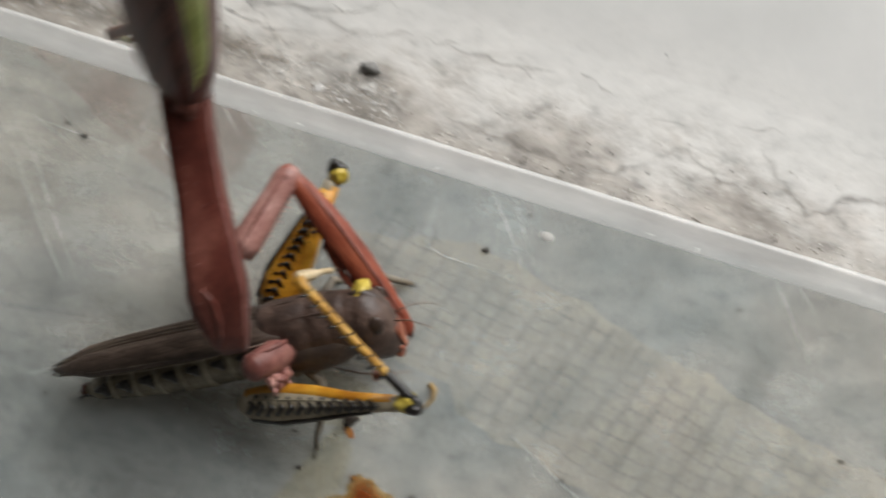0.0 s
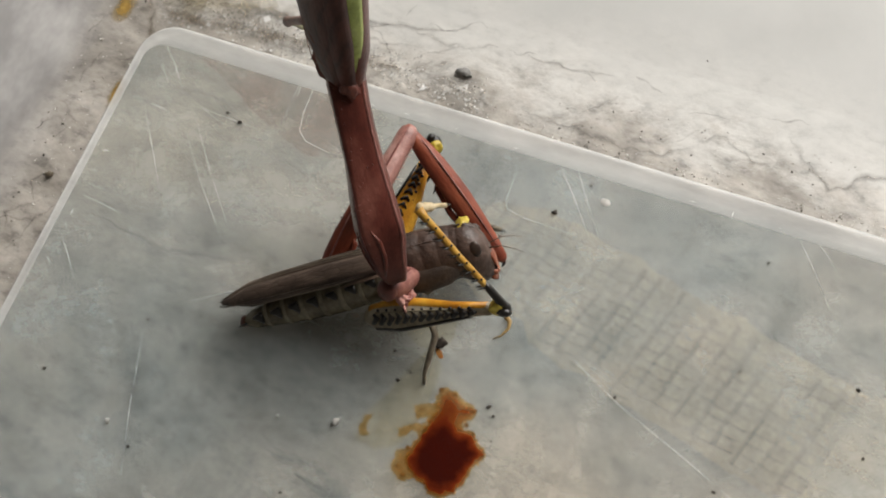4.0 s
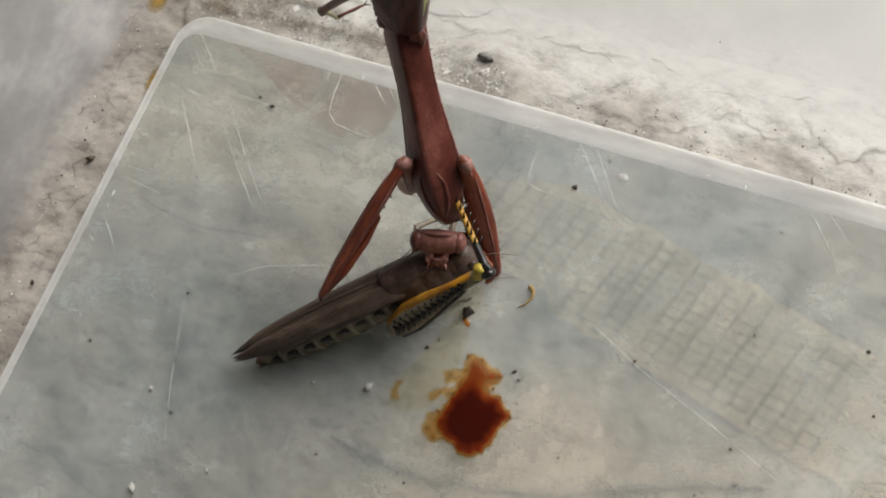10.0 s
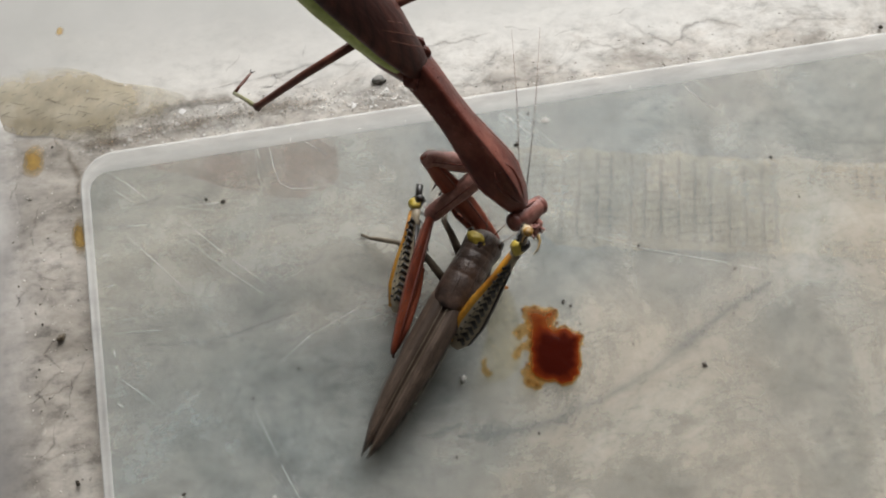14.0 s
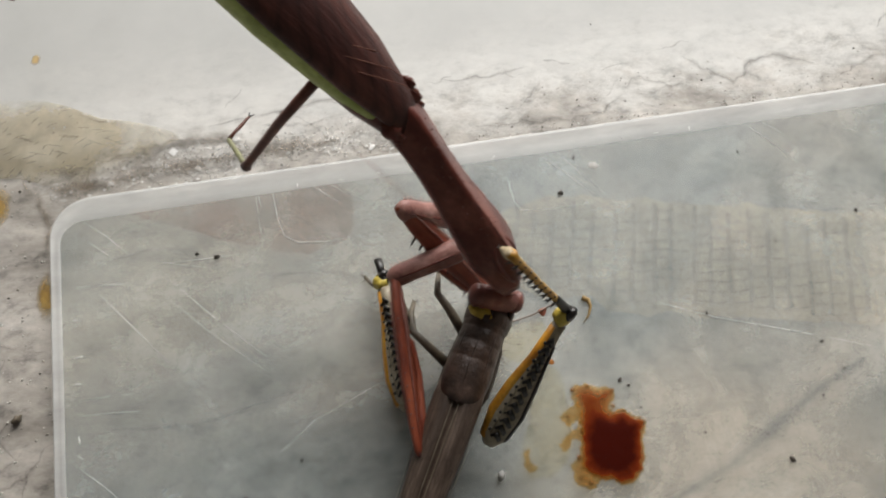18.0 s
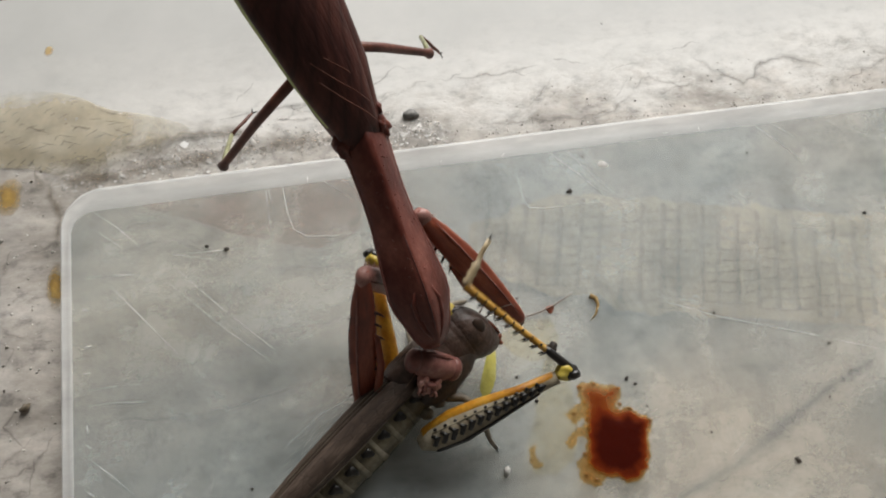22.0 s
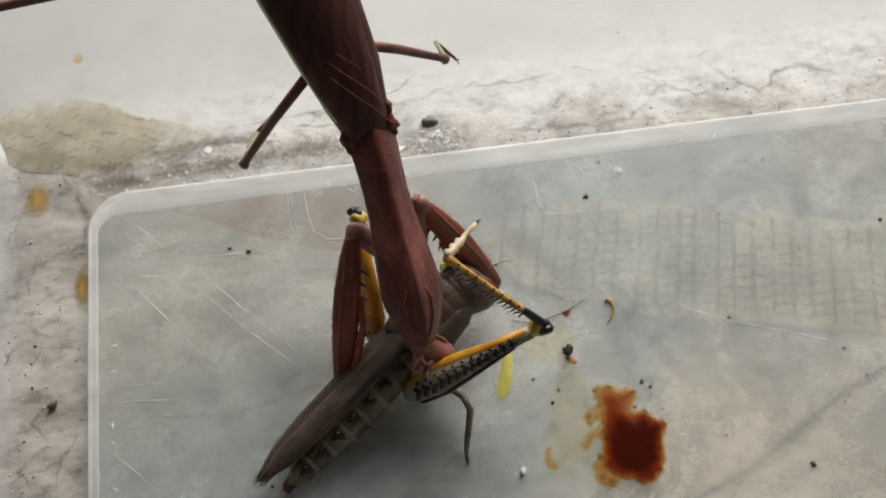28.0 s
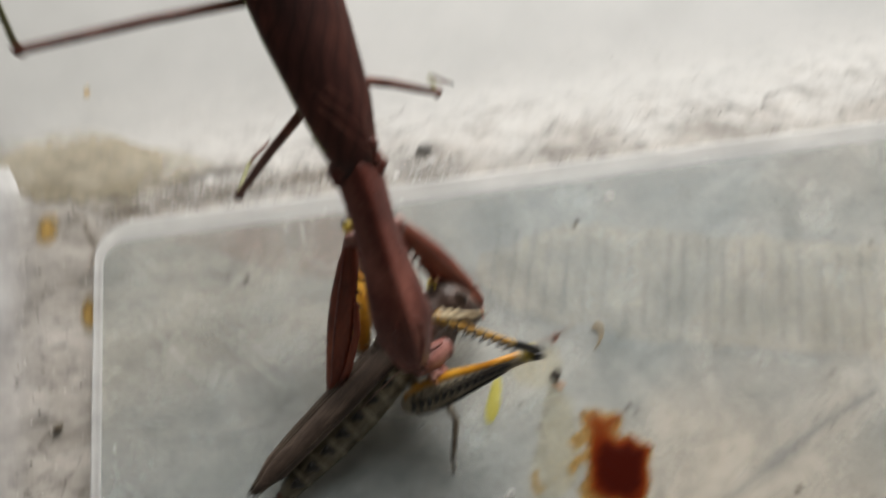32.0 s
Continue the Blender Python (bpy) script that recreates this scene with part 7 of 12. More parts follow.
    head_rows = [
        (0, body[0].inverted() @ span((-28.8, 7.3, 11.2), (-26.8, 10.5, 6.8), (-0.30, 0.68, 0.67))),
        (1, body[1].inverted() @ span((-28.8, 6.0, 11.4), (-26.4, 9.3, 7.4), (-0.31, 0.67, 0.68))),
        (2, body[2].inverted() @ span((-26.3, 6.4, 10.9), (-25.6, 9.7, 6.2), (-0.31, 0.61, 0.73))),
        (3, body[3].inverted() @ span((-26.4, 7.1, 11.4), (-24.9, 10.8, 7.3), (-0.32, 0.60, 0.73))),
        (4, body[4].inverted() @ span((-25.8, 7.9, 11.5), (-24.3, 11.8, 7.6), (-0.35, 0.58, 0.74))),
        (4.5, body[4.5].inverted() @ span((-25.7, 8.0, 11.6), (-24.2, 11.9, 7.6), (-0.34, 0.58, 0.74))),
        (7, body[7].inverted() @ span((-26.2, 7.5, 11.1), (-25.5, 11.1, 6.7), (-0.34, 0.58, 0.74))),
        (7.8, body[7.8].inverted() @ span((-25.6, 6.8, 11.1), (-25.3, 10.5, 6.6), (-0.34, 0.58, 0.74))),
        (8, body[8].inverted() @ span((-25.8, 6.9, 10.9), (-25.7, 10.3, 6.3), (-0.34, 0.58, 0.74))),
        (8.3, body[8.3].inverted() @ span((-26.0, 6.6, 10.8), (-25.8, 10.0, 6.2), (-0.34, 0.58, 0.75))),
        (9, body[9].inverted() @ span((-27.1, 6.8, 10.6), (-24.2, 6.8, 5.7), (-0.33, 0.58, 0.75))),
        (9.5, body[9.5].inverted() @ span((-25.9, 6.4, 11.0), (-24.1, 9.4, 6.4), (-0.33, 0.57, 0.75))),
        (9.6, body[9.6].inverted() @ span((-25.9, 6.4, 11.0), (-24.1, 9.4, 6.4), (-0.33, 0.57, 0.75))),
        (9.7, body[9.7].inverted() @ span((-24.3, 9.4, 15.0), (-18.8, 11.0, 14.4), (-0.33, 0.55, 0.77))),
        (10, body[10].inverted() @ span((-24.3, 9.4, 15.0), (-18.8, 11.0, 14.4), (-0.33, 0.55, 0.77))),
        (11, body[11].inverted() @ span((-24.0, 9.8, 15.0), (-18.6, 11.7, 14.5), (-0.33, 0.55, 0.77))),
        (11.6, body[11.6].inverted() @ span((-24.7, 11.6, 15.0), (-19.3, 13.5, 14.6), (-0.33, 0.54, 0.77))),
        (12, body[12].inverted() @ span((-22.3, 11.2, 12.7), (-17.7, 13.3, 9.9), (-0.38, 0.55, 0.74))),
        (12.5, body[12.5].inverted() @ span((-24.6, 10.1, 12.9), (-19.9, 12.1, 10.4), (-0.31, 0.60, 0.73))),
        (12.8, body[12.8].inverted() @ span((-22.6, 11.2, 15.0), (-17.1, 12.9, 14.5), (-0.32, 0.61, 0.73))),
        (13, body[13].inverted() @ span((-21.3, 8.8, 14.6), (-16.0, 10.8, 13.7), (-0.33, 0.62, 0.71))),
        (13.5, body[13.5].inverted() @ span((-18.0, 6.9, 14.6), (-12.6, 8.6, 13.7), (-0.36, 0.62, 0.70))),
        (14, body[14].inverted() @ span((-12.8, 9.9, 14.4), (-7.8, 12.4, 13.3), (-0.40, 0.62, 0.67))),
        (14.5, body[14.5].inverted() @ span((-17.1, 11.4, 12.7), (-12.5, 13.4, 10.0), (-0.39, 0.63, 0.67))),
        (16.5, body[16.5].inverted() @ span((-20.0, 7.1, 12.9), (-15.4, 9.5, 10.4), (-0.31, 0.66, 0.69))),
        (17, body[17].inverted() @ span((-25.6, 8.4, 12.7), (-20.8, 9.8, 9.9), (-0.31, 0.65, 0.70))),
        (17.5, body[17.5].inverted() @ span((-20.6, 8.8, 13.2), (-15.9, 11.1, 11.0), (-0.38, 0.64, 0.67))),
        (18, body[18].inverted() @ span((-26.9, 8.8, 13.3), (-21.7, 7.7, 11.1), (-0.35, 0.49, 0.80))),
        (19, body[19].inverted() @ span((-31.2, 6.2, 11.8), (-26.9, 7.0, 8.1), (-0.25, 0.51, 0.82))),
        (19.5, body[19.5].inverted() @ span((-31.5, 4.9, 11.9), (-27.1, 5.8, 8.2), (-0.25, 0.66, 0.71))),
        (20, body[20].inverted() @ span((-31.3, 2.5, 12.0), (-26.9, 3.8, 8.6), (-0.24, 0.67, 0.70))),
        (20.5, body[20.5].inverted() @ span((-30.9, 1.6, 12.4), (-26.2, 2.8, 9.4), (-0.25, 0.66, 0.71))),
        (20.8, body[20.8].inverted() @ span((-30.9, 1.6, 12.4), (-26.2, 2.8, 9.4), (-0.25, 0.66, 0.71))),
        (20.9, body[20.9].inverted() @ span((-38.5, 0.6, 13.8), (-33.0, 0.6, 12.1), (-0.17, 0.67, 0.72))),
        (21, body[21].inverted() @ span((-38.5, 0.6, 13.8), (-33.0, 0.6, 12.1), (-0.17, 0.67, 0.72))),
        (21.5, body[21.5].inverted() @ span((-39.9, -0.6, 13.0), (-34.8, -1.1, 10.5), (-0.16, 0.67, 0.72))),
        (22, body[22].inverted() @ span((-40.0, -0.4, 12.8), (-35.1, -1.6, 10.1), (-0.17, 0.67, 0.72))),
        (23, body[23].inverted() @ span((-40.7, 1.2, 13.1), (-35.7, -0.3, 10.6), (-0.16, 0.67, 0.72))),
        (24, body[24].inverted() @ span((-40.9, 2.4, 12.9), (-36.2, 0.3, 10.4), (-0.17, 0.67, 0.72))),
        (25, body[25].inverted() @ span((-40.3, 2.5, 13.3), (-35.2, 1.0, 11.0), (-0.16, 0.67, 0.72))),
        (25.5, body[25.5].inverted() @ span((-40.5, 3.1, 12.8), (-35.6, 1.6, 10.0), (-0.15, 0.67, 0.72))),
        (28, body[28].inverted() @ span((-42.8, 3.6, 11.7), (-38.8, 1.9, 7.9), (-0.10, 0.68, 0.73))),
        (29, body[29].inverted() @ span((-42.8, 2.6, 11.6), (-38.6, 2.6, 7.7), (-0.11, 0.61, 0.79))),
        (30, body[30].inverted() @ span((-42.3, 3.1, 12.6), (-37.4, 4.0, 9.7), (-0.11, 0.59, 0.80))),
        (31, body[31].inverted() @ span((-41.0, 3.5, 12.5), (-36.9, 6.3, 9.6), (-0.11, 0.68, 0.73))),
        (31.8, body[31.8].inverted() @ span((-41.0, 3.5, 12.5), (-36.9, 6.3, 9.6), (-0.11, 0.68, 0.73))),
        (31.9, body[31.9].inverted() @ span((-41.0, 3.5, 12.5), (-36.9, 6.3, 9.6), (-0.11, 0.68, 0.73))),
        (32, body[32].inverted() @ span((-39.8, 5.5, 12.4), (-35.9, 8.2, 9.2), (-0.12, 0.65, 0.76))),
    ]
    walk(limb["head"], head_rows)
    walk(limb['abdomen'], [
        (0, body[0].inverted() @ span((-44.6, 32.9, 30.7), (-43.0, 36.8, 44.7), (-0.43, -0.29, 0.86))),
        (1, body[1].inverted() @ span((-42.3, 30.4, 31.0), (-45.7, 41.0, 45.0), (-0.43, -0.29, 0.86))),
        (2, body[2].inverted() @ span((-38.8, 28.9, 33.6), (-38.2, 31.7, 47.6), (-0.43, -0.29, 0.86))),
        (3, body[3].inverted() @ span((-39.8, 30.0, 33.8), (-39.3, 31.8, 47.8), (-0.43, -0.29, 0.86))),
        (4, body[4].inverted() @ span((-39.8, 29.7, 34.1), (-40.0, 33.4, 48.1), (-0.43, -0.29, 0.86))),
        (4.5, body[4.5].inverted() @ span((-39.3, 30.0, 34.1), (-40.0, 34.2, 48.1), (-0.43, -0.29, 0.86))),
        (7, body[7].inverted() @ span((-38.6, 28.8, 34.4), (-40.2, 34.0, 48.4), (-0.43, -0.29, 0.86))),
        (7.8, body[7.8].inverted() @ span((-37.3, 27.6, 34.4), (-38.9, 33.0, 48.4), (-0.43, -0.29, 0.86))),
        (8, body[8].inverted() @ span((-37.2, 27.4, 34.4), (-38.9, 33.1, 48.4), (-0.43, -0.29, 0.86))),
        (8.3, body[8.3].inverted() @ span((-37.4, 27.3, 34.5), (-39.0, 32.6, 48.5), (-0.43, -0.29, 0.86))),
        (9, body[9].inverted() @ span((-38.2, 29.1, 34.5), (-37.8, 30.9, 48.5), (-0.43, -0.29, 0.86))),
        (9.5, body[9.5].inverted() @ span((-38.8, 28.6, 34.8), (-37.9, 30.9, 48.8), (-0.43, -0.29, 0.86))),
        (9.6, body[9.6].inverted() @ span((-38.8, 28.6, 34.8), (-37.9, 30.9, 48.8), (-0.43, -0.29, 0.86))),
        (9.7, body[9.7].inverted() @ span((-36.8, 34.8, 35.8), (-37.0, 36.5, 49.8), (-0.16, -0.31, 0.94))),
        (10, body[10].inverted() @ span((-36.8, 34.8, 35.8), (-37.0, 36.5, 49.8), (-0.16, -0.31, 0.94))),
        (11, body[11].inverted() @ span((-36.9, 34.4, 35.8), (-36.9, 35.9, 49.8), (-0.16, -0.31, 0.94))),
        (11.6, body[11.6].inverted() @ span((-37.7, 36.3, 35.9), (-38.6, 38.7, 49.9), (-0.16, -0.31, 0.94))),
        (12, body[12].inverted() @ span((-37.5, 33.9, 34.5), (-44.8, 47.2, 48.5), (-0.16, -0.31, 0.94))),
        (12.5, body[12.5].inverted() @ span((-37.7, 34.2, 33.9), (-50.8, 53.7, 47.9), (0.10, -0.31, 0.94))),
        (12.8, body[12.8].inverted() @ span((-34.9, 35.9, 33.5), (-49.5, 53.4, 47.5), (0.10, -0.31, 0.94))),
        (13, body[13].inverted() @ span((-36.0, 32.7, 32.6), (-51.0, 52.8, 46.6), (0.55, -0.31, 0.78))),
        (13.5, body[13.5].inverted() @ span((-33.5, 30.8, 32.2), (-49.1, 50.9, 46.2), (0.55, -0.31, 0.78))),
        (14, body[14].inverted() @ span((-29.8, 34.7, 30.9), (-40.0, 40.8, 44.9), (0.55, -0.31, 0.78))),
        (14.5, body[14.5].inverted() @ span((-32.5, 35.7, 30.7), (-43.6, 42.4, 44.7), (0.55, -0.31, 0.78))),
        (16.5, body[16.5].inverted() @ span((-32.3, 33.8, 31.6), (-45.3, 44.3, 45.6), (0.55, -0.31, 0.78))),
        (17, body[17].inverted() @ span((-36.5, 33.8, 32.1), (-48.1, 43.6, 46.1), (0.55, -0.31, 0.78))),
        (17.5, body[17.5].inverted() @ span((-34.0, 33.9, 30.7), (-48.1, 45.2, 44.7), (0.55, -0.31, 0.78))),
        (18, body[18].inverted() @ span((-38.4, 29.0, 37.3), (-51.1, 39.4, 51.3), (0.55, -0.31, 0.78))),
        (19, body[19].inverted() @ span((-42.0, 29.0, 38.5), (-51.2, 38.1, 52.5), (0.55, -0.31, 0.78))),
        (19.5, body[19.5].inverted() @ span((-41.8, 32.6, 32.5), (-51.8, 43.2, 46.5), (0.55, -0.31, 0.78))),
        (20, body[20].inverted() @ span((-41.6, 31.3, 32.4), (-51.6, 42.4, 46.4), (0.55, -0.31, 0.78))),
        (20.5, body[20.5].inverted() @ span((-41.1, 30.0, 32.5), (-51.4, 42.1, 46.5), (0.55, -0.31, 0.78))),
        (20.8, body[20.8].inverted() @ span((-41.1, 30.0, 32.5), (-51.4, 42.1, 46.5), (0.55, -0.31, 0.78))),
        (20.9, body[20.9].inverted() @ span((-46.3, 28.9, 33.3), (-53.4, 42.4, 47.3), (0.13, -0.31, 0.94))),
        (21, body[21].inverted() @ span((-46.3, 28.9, 33.3), (-53.4, 42.4, 47.3), (0.13, -0.31, 0.94))),
        (21.5, body[21.5].inverted() @ span((-46.4, 27.9, 33.4), (-53.4, 41.3, 47.4), (0.13, -0.31, 0.94))),
        (22, body[22].inverted() @ span((-46.0, 28.3, 33.2), (-53.2, 42.1, 47.2), (0.13, -0.31, 0.94))),
        (23, body[23].inverted() @ span((-46.4, 29.4, 33.3), (-53.6, 44.1, 47.3), (0.13, -0.31, 0.94))),
        (24, body[24].inverted() @ span((-46.2, 29.5, 33.4), (-53.9, 44.6, 47.4), (0.13, -0.31, 0.94))),
        (25, body[25].inverted() @ span((-46.2, 28.8, 33.3), (-53.4, 43.3, 47.3), (0.13, -0.31, 0.94))),
        (25.5, body[25.5].inverted() @ span((-46.3, 29.3, 33.5), (-53.2, 43.6, 47.5), (0.13, -0.31, 0.94))),
        (28, body[28].inverted() @ span((-47.7, 29.4, 33.8), (-53.8, 43.0, 47.8), (0.13, -0.31, 0.94))),
        (29, body[29].inverted() @ span((-48.7, 26.6, 36.7), (-54.2, 40.0, 50.7), (0.13, -0.31, 0.94))),
        (30, body[30].inverted() @ span((-49.0, 26.5, 37.3), (-54.4, 39.1, 51.3), (0.13, -0.31, 0.94))),
        (31, body[31].inverted() @ span((-48.4, 27.7, 33.5), (-53.8, 42.6, 47.5), (0.13, -0.31, 0.94))),
        (31.8, body[31.8].inverted() @ span((-48.4, 27.7, 33.5), (-53.8, 42.6, 47.5), (0.13, -0.31, 0.94))),
        (31.9, body[31.9].inverted() @ span((-48.4, 27.7, 33.5), (-53.8, 42.6, 47.5), (0.13, -0.31, 0.94))),
        (32, body[32].inverted() @ span((-47.3, 28.6, 35.0), (-53.0, 49.7, 49.0), (0.13, -0.31, 0.94))),
    ])
    walk(limb['mid_femur_l'], [
        (0, body[0].inverted() @ span((-45.2, 36.3, 38.9), (-62.0, 40.5, 18.2), (0.00, 0.00, 1.00))),
        (1, body[1].inverted() @ span((-47.1, 38.3, 36.8), (-62.6, 45.3, 15.8), (0.00, 0.00, 1.00))),
        (2, body[2].inverted() @ span((-40.4, 31.3, 42.2), (-56.2, 42.2, 23.1), (0.00, 0.00, 1.00))),
        (3, body[3].inverted() @ span((-41.5, 31.5, 42.5), (-57.4, 41.6, 23.3), (0.00, 0.00, 1.00))),
        (4, body[4].inverted() @ span((-42.2, 32.9, 42.4), (-58.2, 41.7, 22.5), (0.00, 0.00, 1.00))),
        (4.5, body[4.5].inverted() @ span((-42.1, 33.6, 42.3), (-58.6, 42.5, 22.8), (0.00, 0.00, 1.00))),
        (7, body[7].inverted() @ span((-42.2, 33.2, 42.3), (-57.6, 43.1, 22.4), (0.00, 0.00, 1.00))),
        (7.8, body[7.8].inverted() @ span((-40.9, 32.3, 42.2), (-57.7, 41.7, 23.3), (0.00, 0.00, 1.00))),
        (8, body[8].inverted() @ span((-40.9, 32.3, 42.1), (-57.9, 41.7, 23.3), (0.00, 0.00, 1.00))),
        (8.3, body[8.3].inverted() @ span((-41.0, 31.9, 42.3), (-58.0, 41.5, 23.6), (0.00, 0.00, 1.00))),
        (9, body[9].inverted() @ span((-40.0, 30.5, 43.2), (-56.9, 40.5, 24.7), (0.00, 0.00, 1.00))),
        (9.5, body[9.5].inverted() @ span((-40.1, 30.5, 43.4), (-56.7, 41.0, 24.9), (0.00, 0.00, 1.00))),
        (9.6, body[9.6].inverted() @ span((-40.1, 30.5, 43.4), (-56.7, 41.0, 24.9), (0.00, 0.00, 1.00))),
        (9.7, body[9.7].inverted() @ span((-39.3, 35.7, 45.0), (-56.4, 39.9, 24.6), (0.00, 0.00, 1.00))),
        (10, body[10].inverted() @ span((-39.3, 35.7, 45.0), (-56.4, 39.9, 24.6), (0.00, 0.00, 1.00))),
        (11, body[11].inverted() @ span((-39.2, 35.1, 45.1), (-57.0, 38.7, 25.1), (0.00, 0.00, 1.00))),
        (11.6, body[11.6].inverted() @ span((-40.8, 37.8, 45.1), (-59.2, 41.6, 25.6), (0.00, 0.00, 1.00))),
        (12, body[12].inverted() @ span((-44.7, 41.9, 39.3), (-60.7, 39.5, 17.7), (0.00, 0.00, 1.00))),
        (12.5, body[12.5].inverted() @ span((-46.7, 43.1, 37.0), (-62.1, 40.7, 14.9), (0.00, 0.00, 1.00))),
        (12.8, body[12.8].inverted() @ span((-44.8, 44.0, 36.7), (-60.1, 43.3, 14.5), (0.00, 0.00, 1.00))),
        (13, body[13].inverted() @ span((-45.6, 41.4, 35.3), (-61.7, 40.5, 13.7), (0.00, 0.00, 1.00))),
        (13.5, body[13.5].inverted() @ span((-43.2, 39.3, 34.8), (-61.2, 39.6, 14.7), (0.00, 0.00, 1.00))),
        (14, body[14].inverted() @ span((-39.7, 38.0, 37.3), (-59.6, 39.0, 19.1), (0.00, 0.00, 1.00))),
        (14.5, body[14.5].inverted() @ span((-42.7, 39.2, 37.2), (-59.5, 39.4, 16.2), (0.00, 0.00, 1.00))),
        (16.5, body[16.5].inverted() @ span((-42.8, 39.3, 37.0), (-60.7, 38.1, 16.8), (0.00, 0.00, 1.00))),
        (17, body[17].inverted() @ span((-46.5, 39.2, 38.0), (-62.1, 39.2, 16.0), (0.00, 0.00, 1.00))),
        (17.5, body[17.5].inverted() @ span((-44.7, 39.4, 35.6), (-61.3, 37.4, 14.4), (0.00, 0.00, 1.00))),
        (18, body[18].inverted() @ span((-48.6, 34.1, 42.6), (-62.0, 35.5, 19.2), (0.00, 0.00, 1.00))),
        (19, body[19].inverted() @ span((-50.8, 34.3, 45.1), (-63.8, 34.6, 21.4), (0.00, 0.00, 1.00))),
        (19.5, body[19.5].inverted() @ span((-50.9, 38.9, 38.7), (-65.1, 38.0, 15.7), (0.00, 0.00, 1.00))),
        (20, body[20].inverted() @ span((-50.6, 37.8, 38.5), (-65.2, 37.1, 15.8), (0.00, 0.00, 1.00))),
        (20.5, body[20.5].inverted() @ span((-50.1, 36.9, 38.2), (-65.1, 37.1, 15.7), (0.00, 0.00, 1.00))),
        (20.8, body[20.8].inverted() @ span((-50.1, 36.9, 38.2), (-65.1, 37.1, 15.7), (0.00, 0.00, 1.00))),
        (20.9, body[20.9].inverted() @ span((-53.4, 37.3, 38.8), (-68.2, 36.8, 16.2), (0.00, 0.00, 1.00))),
        (21, body[21].inverted() @ span((-53.4, 37.3, 38.8), (-68.2, 36.8, 16.2), (0.00, 0.00, 1.00))),
        (21.5, body[21.5].inverted() @ span((-53.6, 36.3, 39.0), (-68.5, 36.2, 16.5), (0.00, 0.00, 1.00))),
        (22, body[22].inverted() @ span((-53.2, 36.9, 38.7), (-67.8, 36.9, 15.9), (0.00, 0.00, 1.00))),
        (23, body[23].inverted() @ span((-53.5, 38.3, 38.6), (-67.9, 37.5, 15.7), (0.00, 0.00, 1.00))),
        (24, body[24].inverted() @ span((-53.5, 38.5, 38.4), (-67.8, 37.4, 15.5), (0.00, 0.00, 1.00))),
        (25, body[25].inverted() @ span((-53.3, 37.7, 38.6), (-67.7, 37.9, 15.8), (0.00, 0.00, 1.00))),
        (25.5, body[25.5].inverted() @ span((-53.3, 38.1, 38.8), (-67.3, 38.3, 15.8), (0.00, 0.00, 1.00))),
        (28, body[28].inverted() @ span((-54.3, 38.3, 39.5), (-68.1, 37.8, 16.3), (0.00, 0.00, 1.00))),
        (29, body[29].inverted() @ span((-55.0, 35.4, 42.5), (-68.8, 36.0, 19.3), (0.00, 0.00, 1.00))),
        (30, body[30].inverted() @ span((-55.3, 34.9, 43.4), (-68.4, 36.0, 19.9), (0.00, 0.00, 1.00))),
        (31, body[31].inverted() @ span((-54.4, 37.1, 38.9), (-68.8, 37.7, 16.0), (0.00, 0.00, 1.00))),
        (31.8, body[31.8].inverted() @ span((-54.4, 37.1, 38.9), (-68.8, 37.7, 16.0), (0.00, 0.00, 1.00))),
        (31.9, body[31.9].inverted() @ span((-54.4, 37.1, 38.9), (-68.8, 37.7, 16.0), (0.00, 0.00, 1.00))),
        (32, body[32].inverted() @ span((-52.8, 39.4, 38.7), (-68.2, 37.7, 16.6), (0.00, 0.00, 1.00))),
    ])
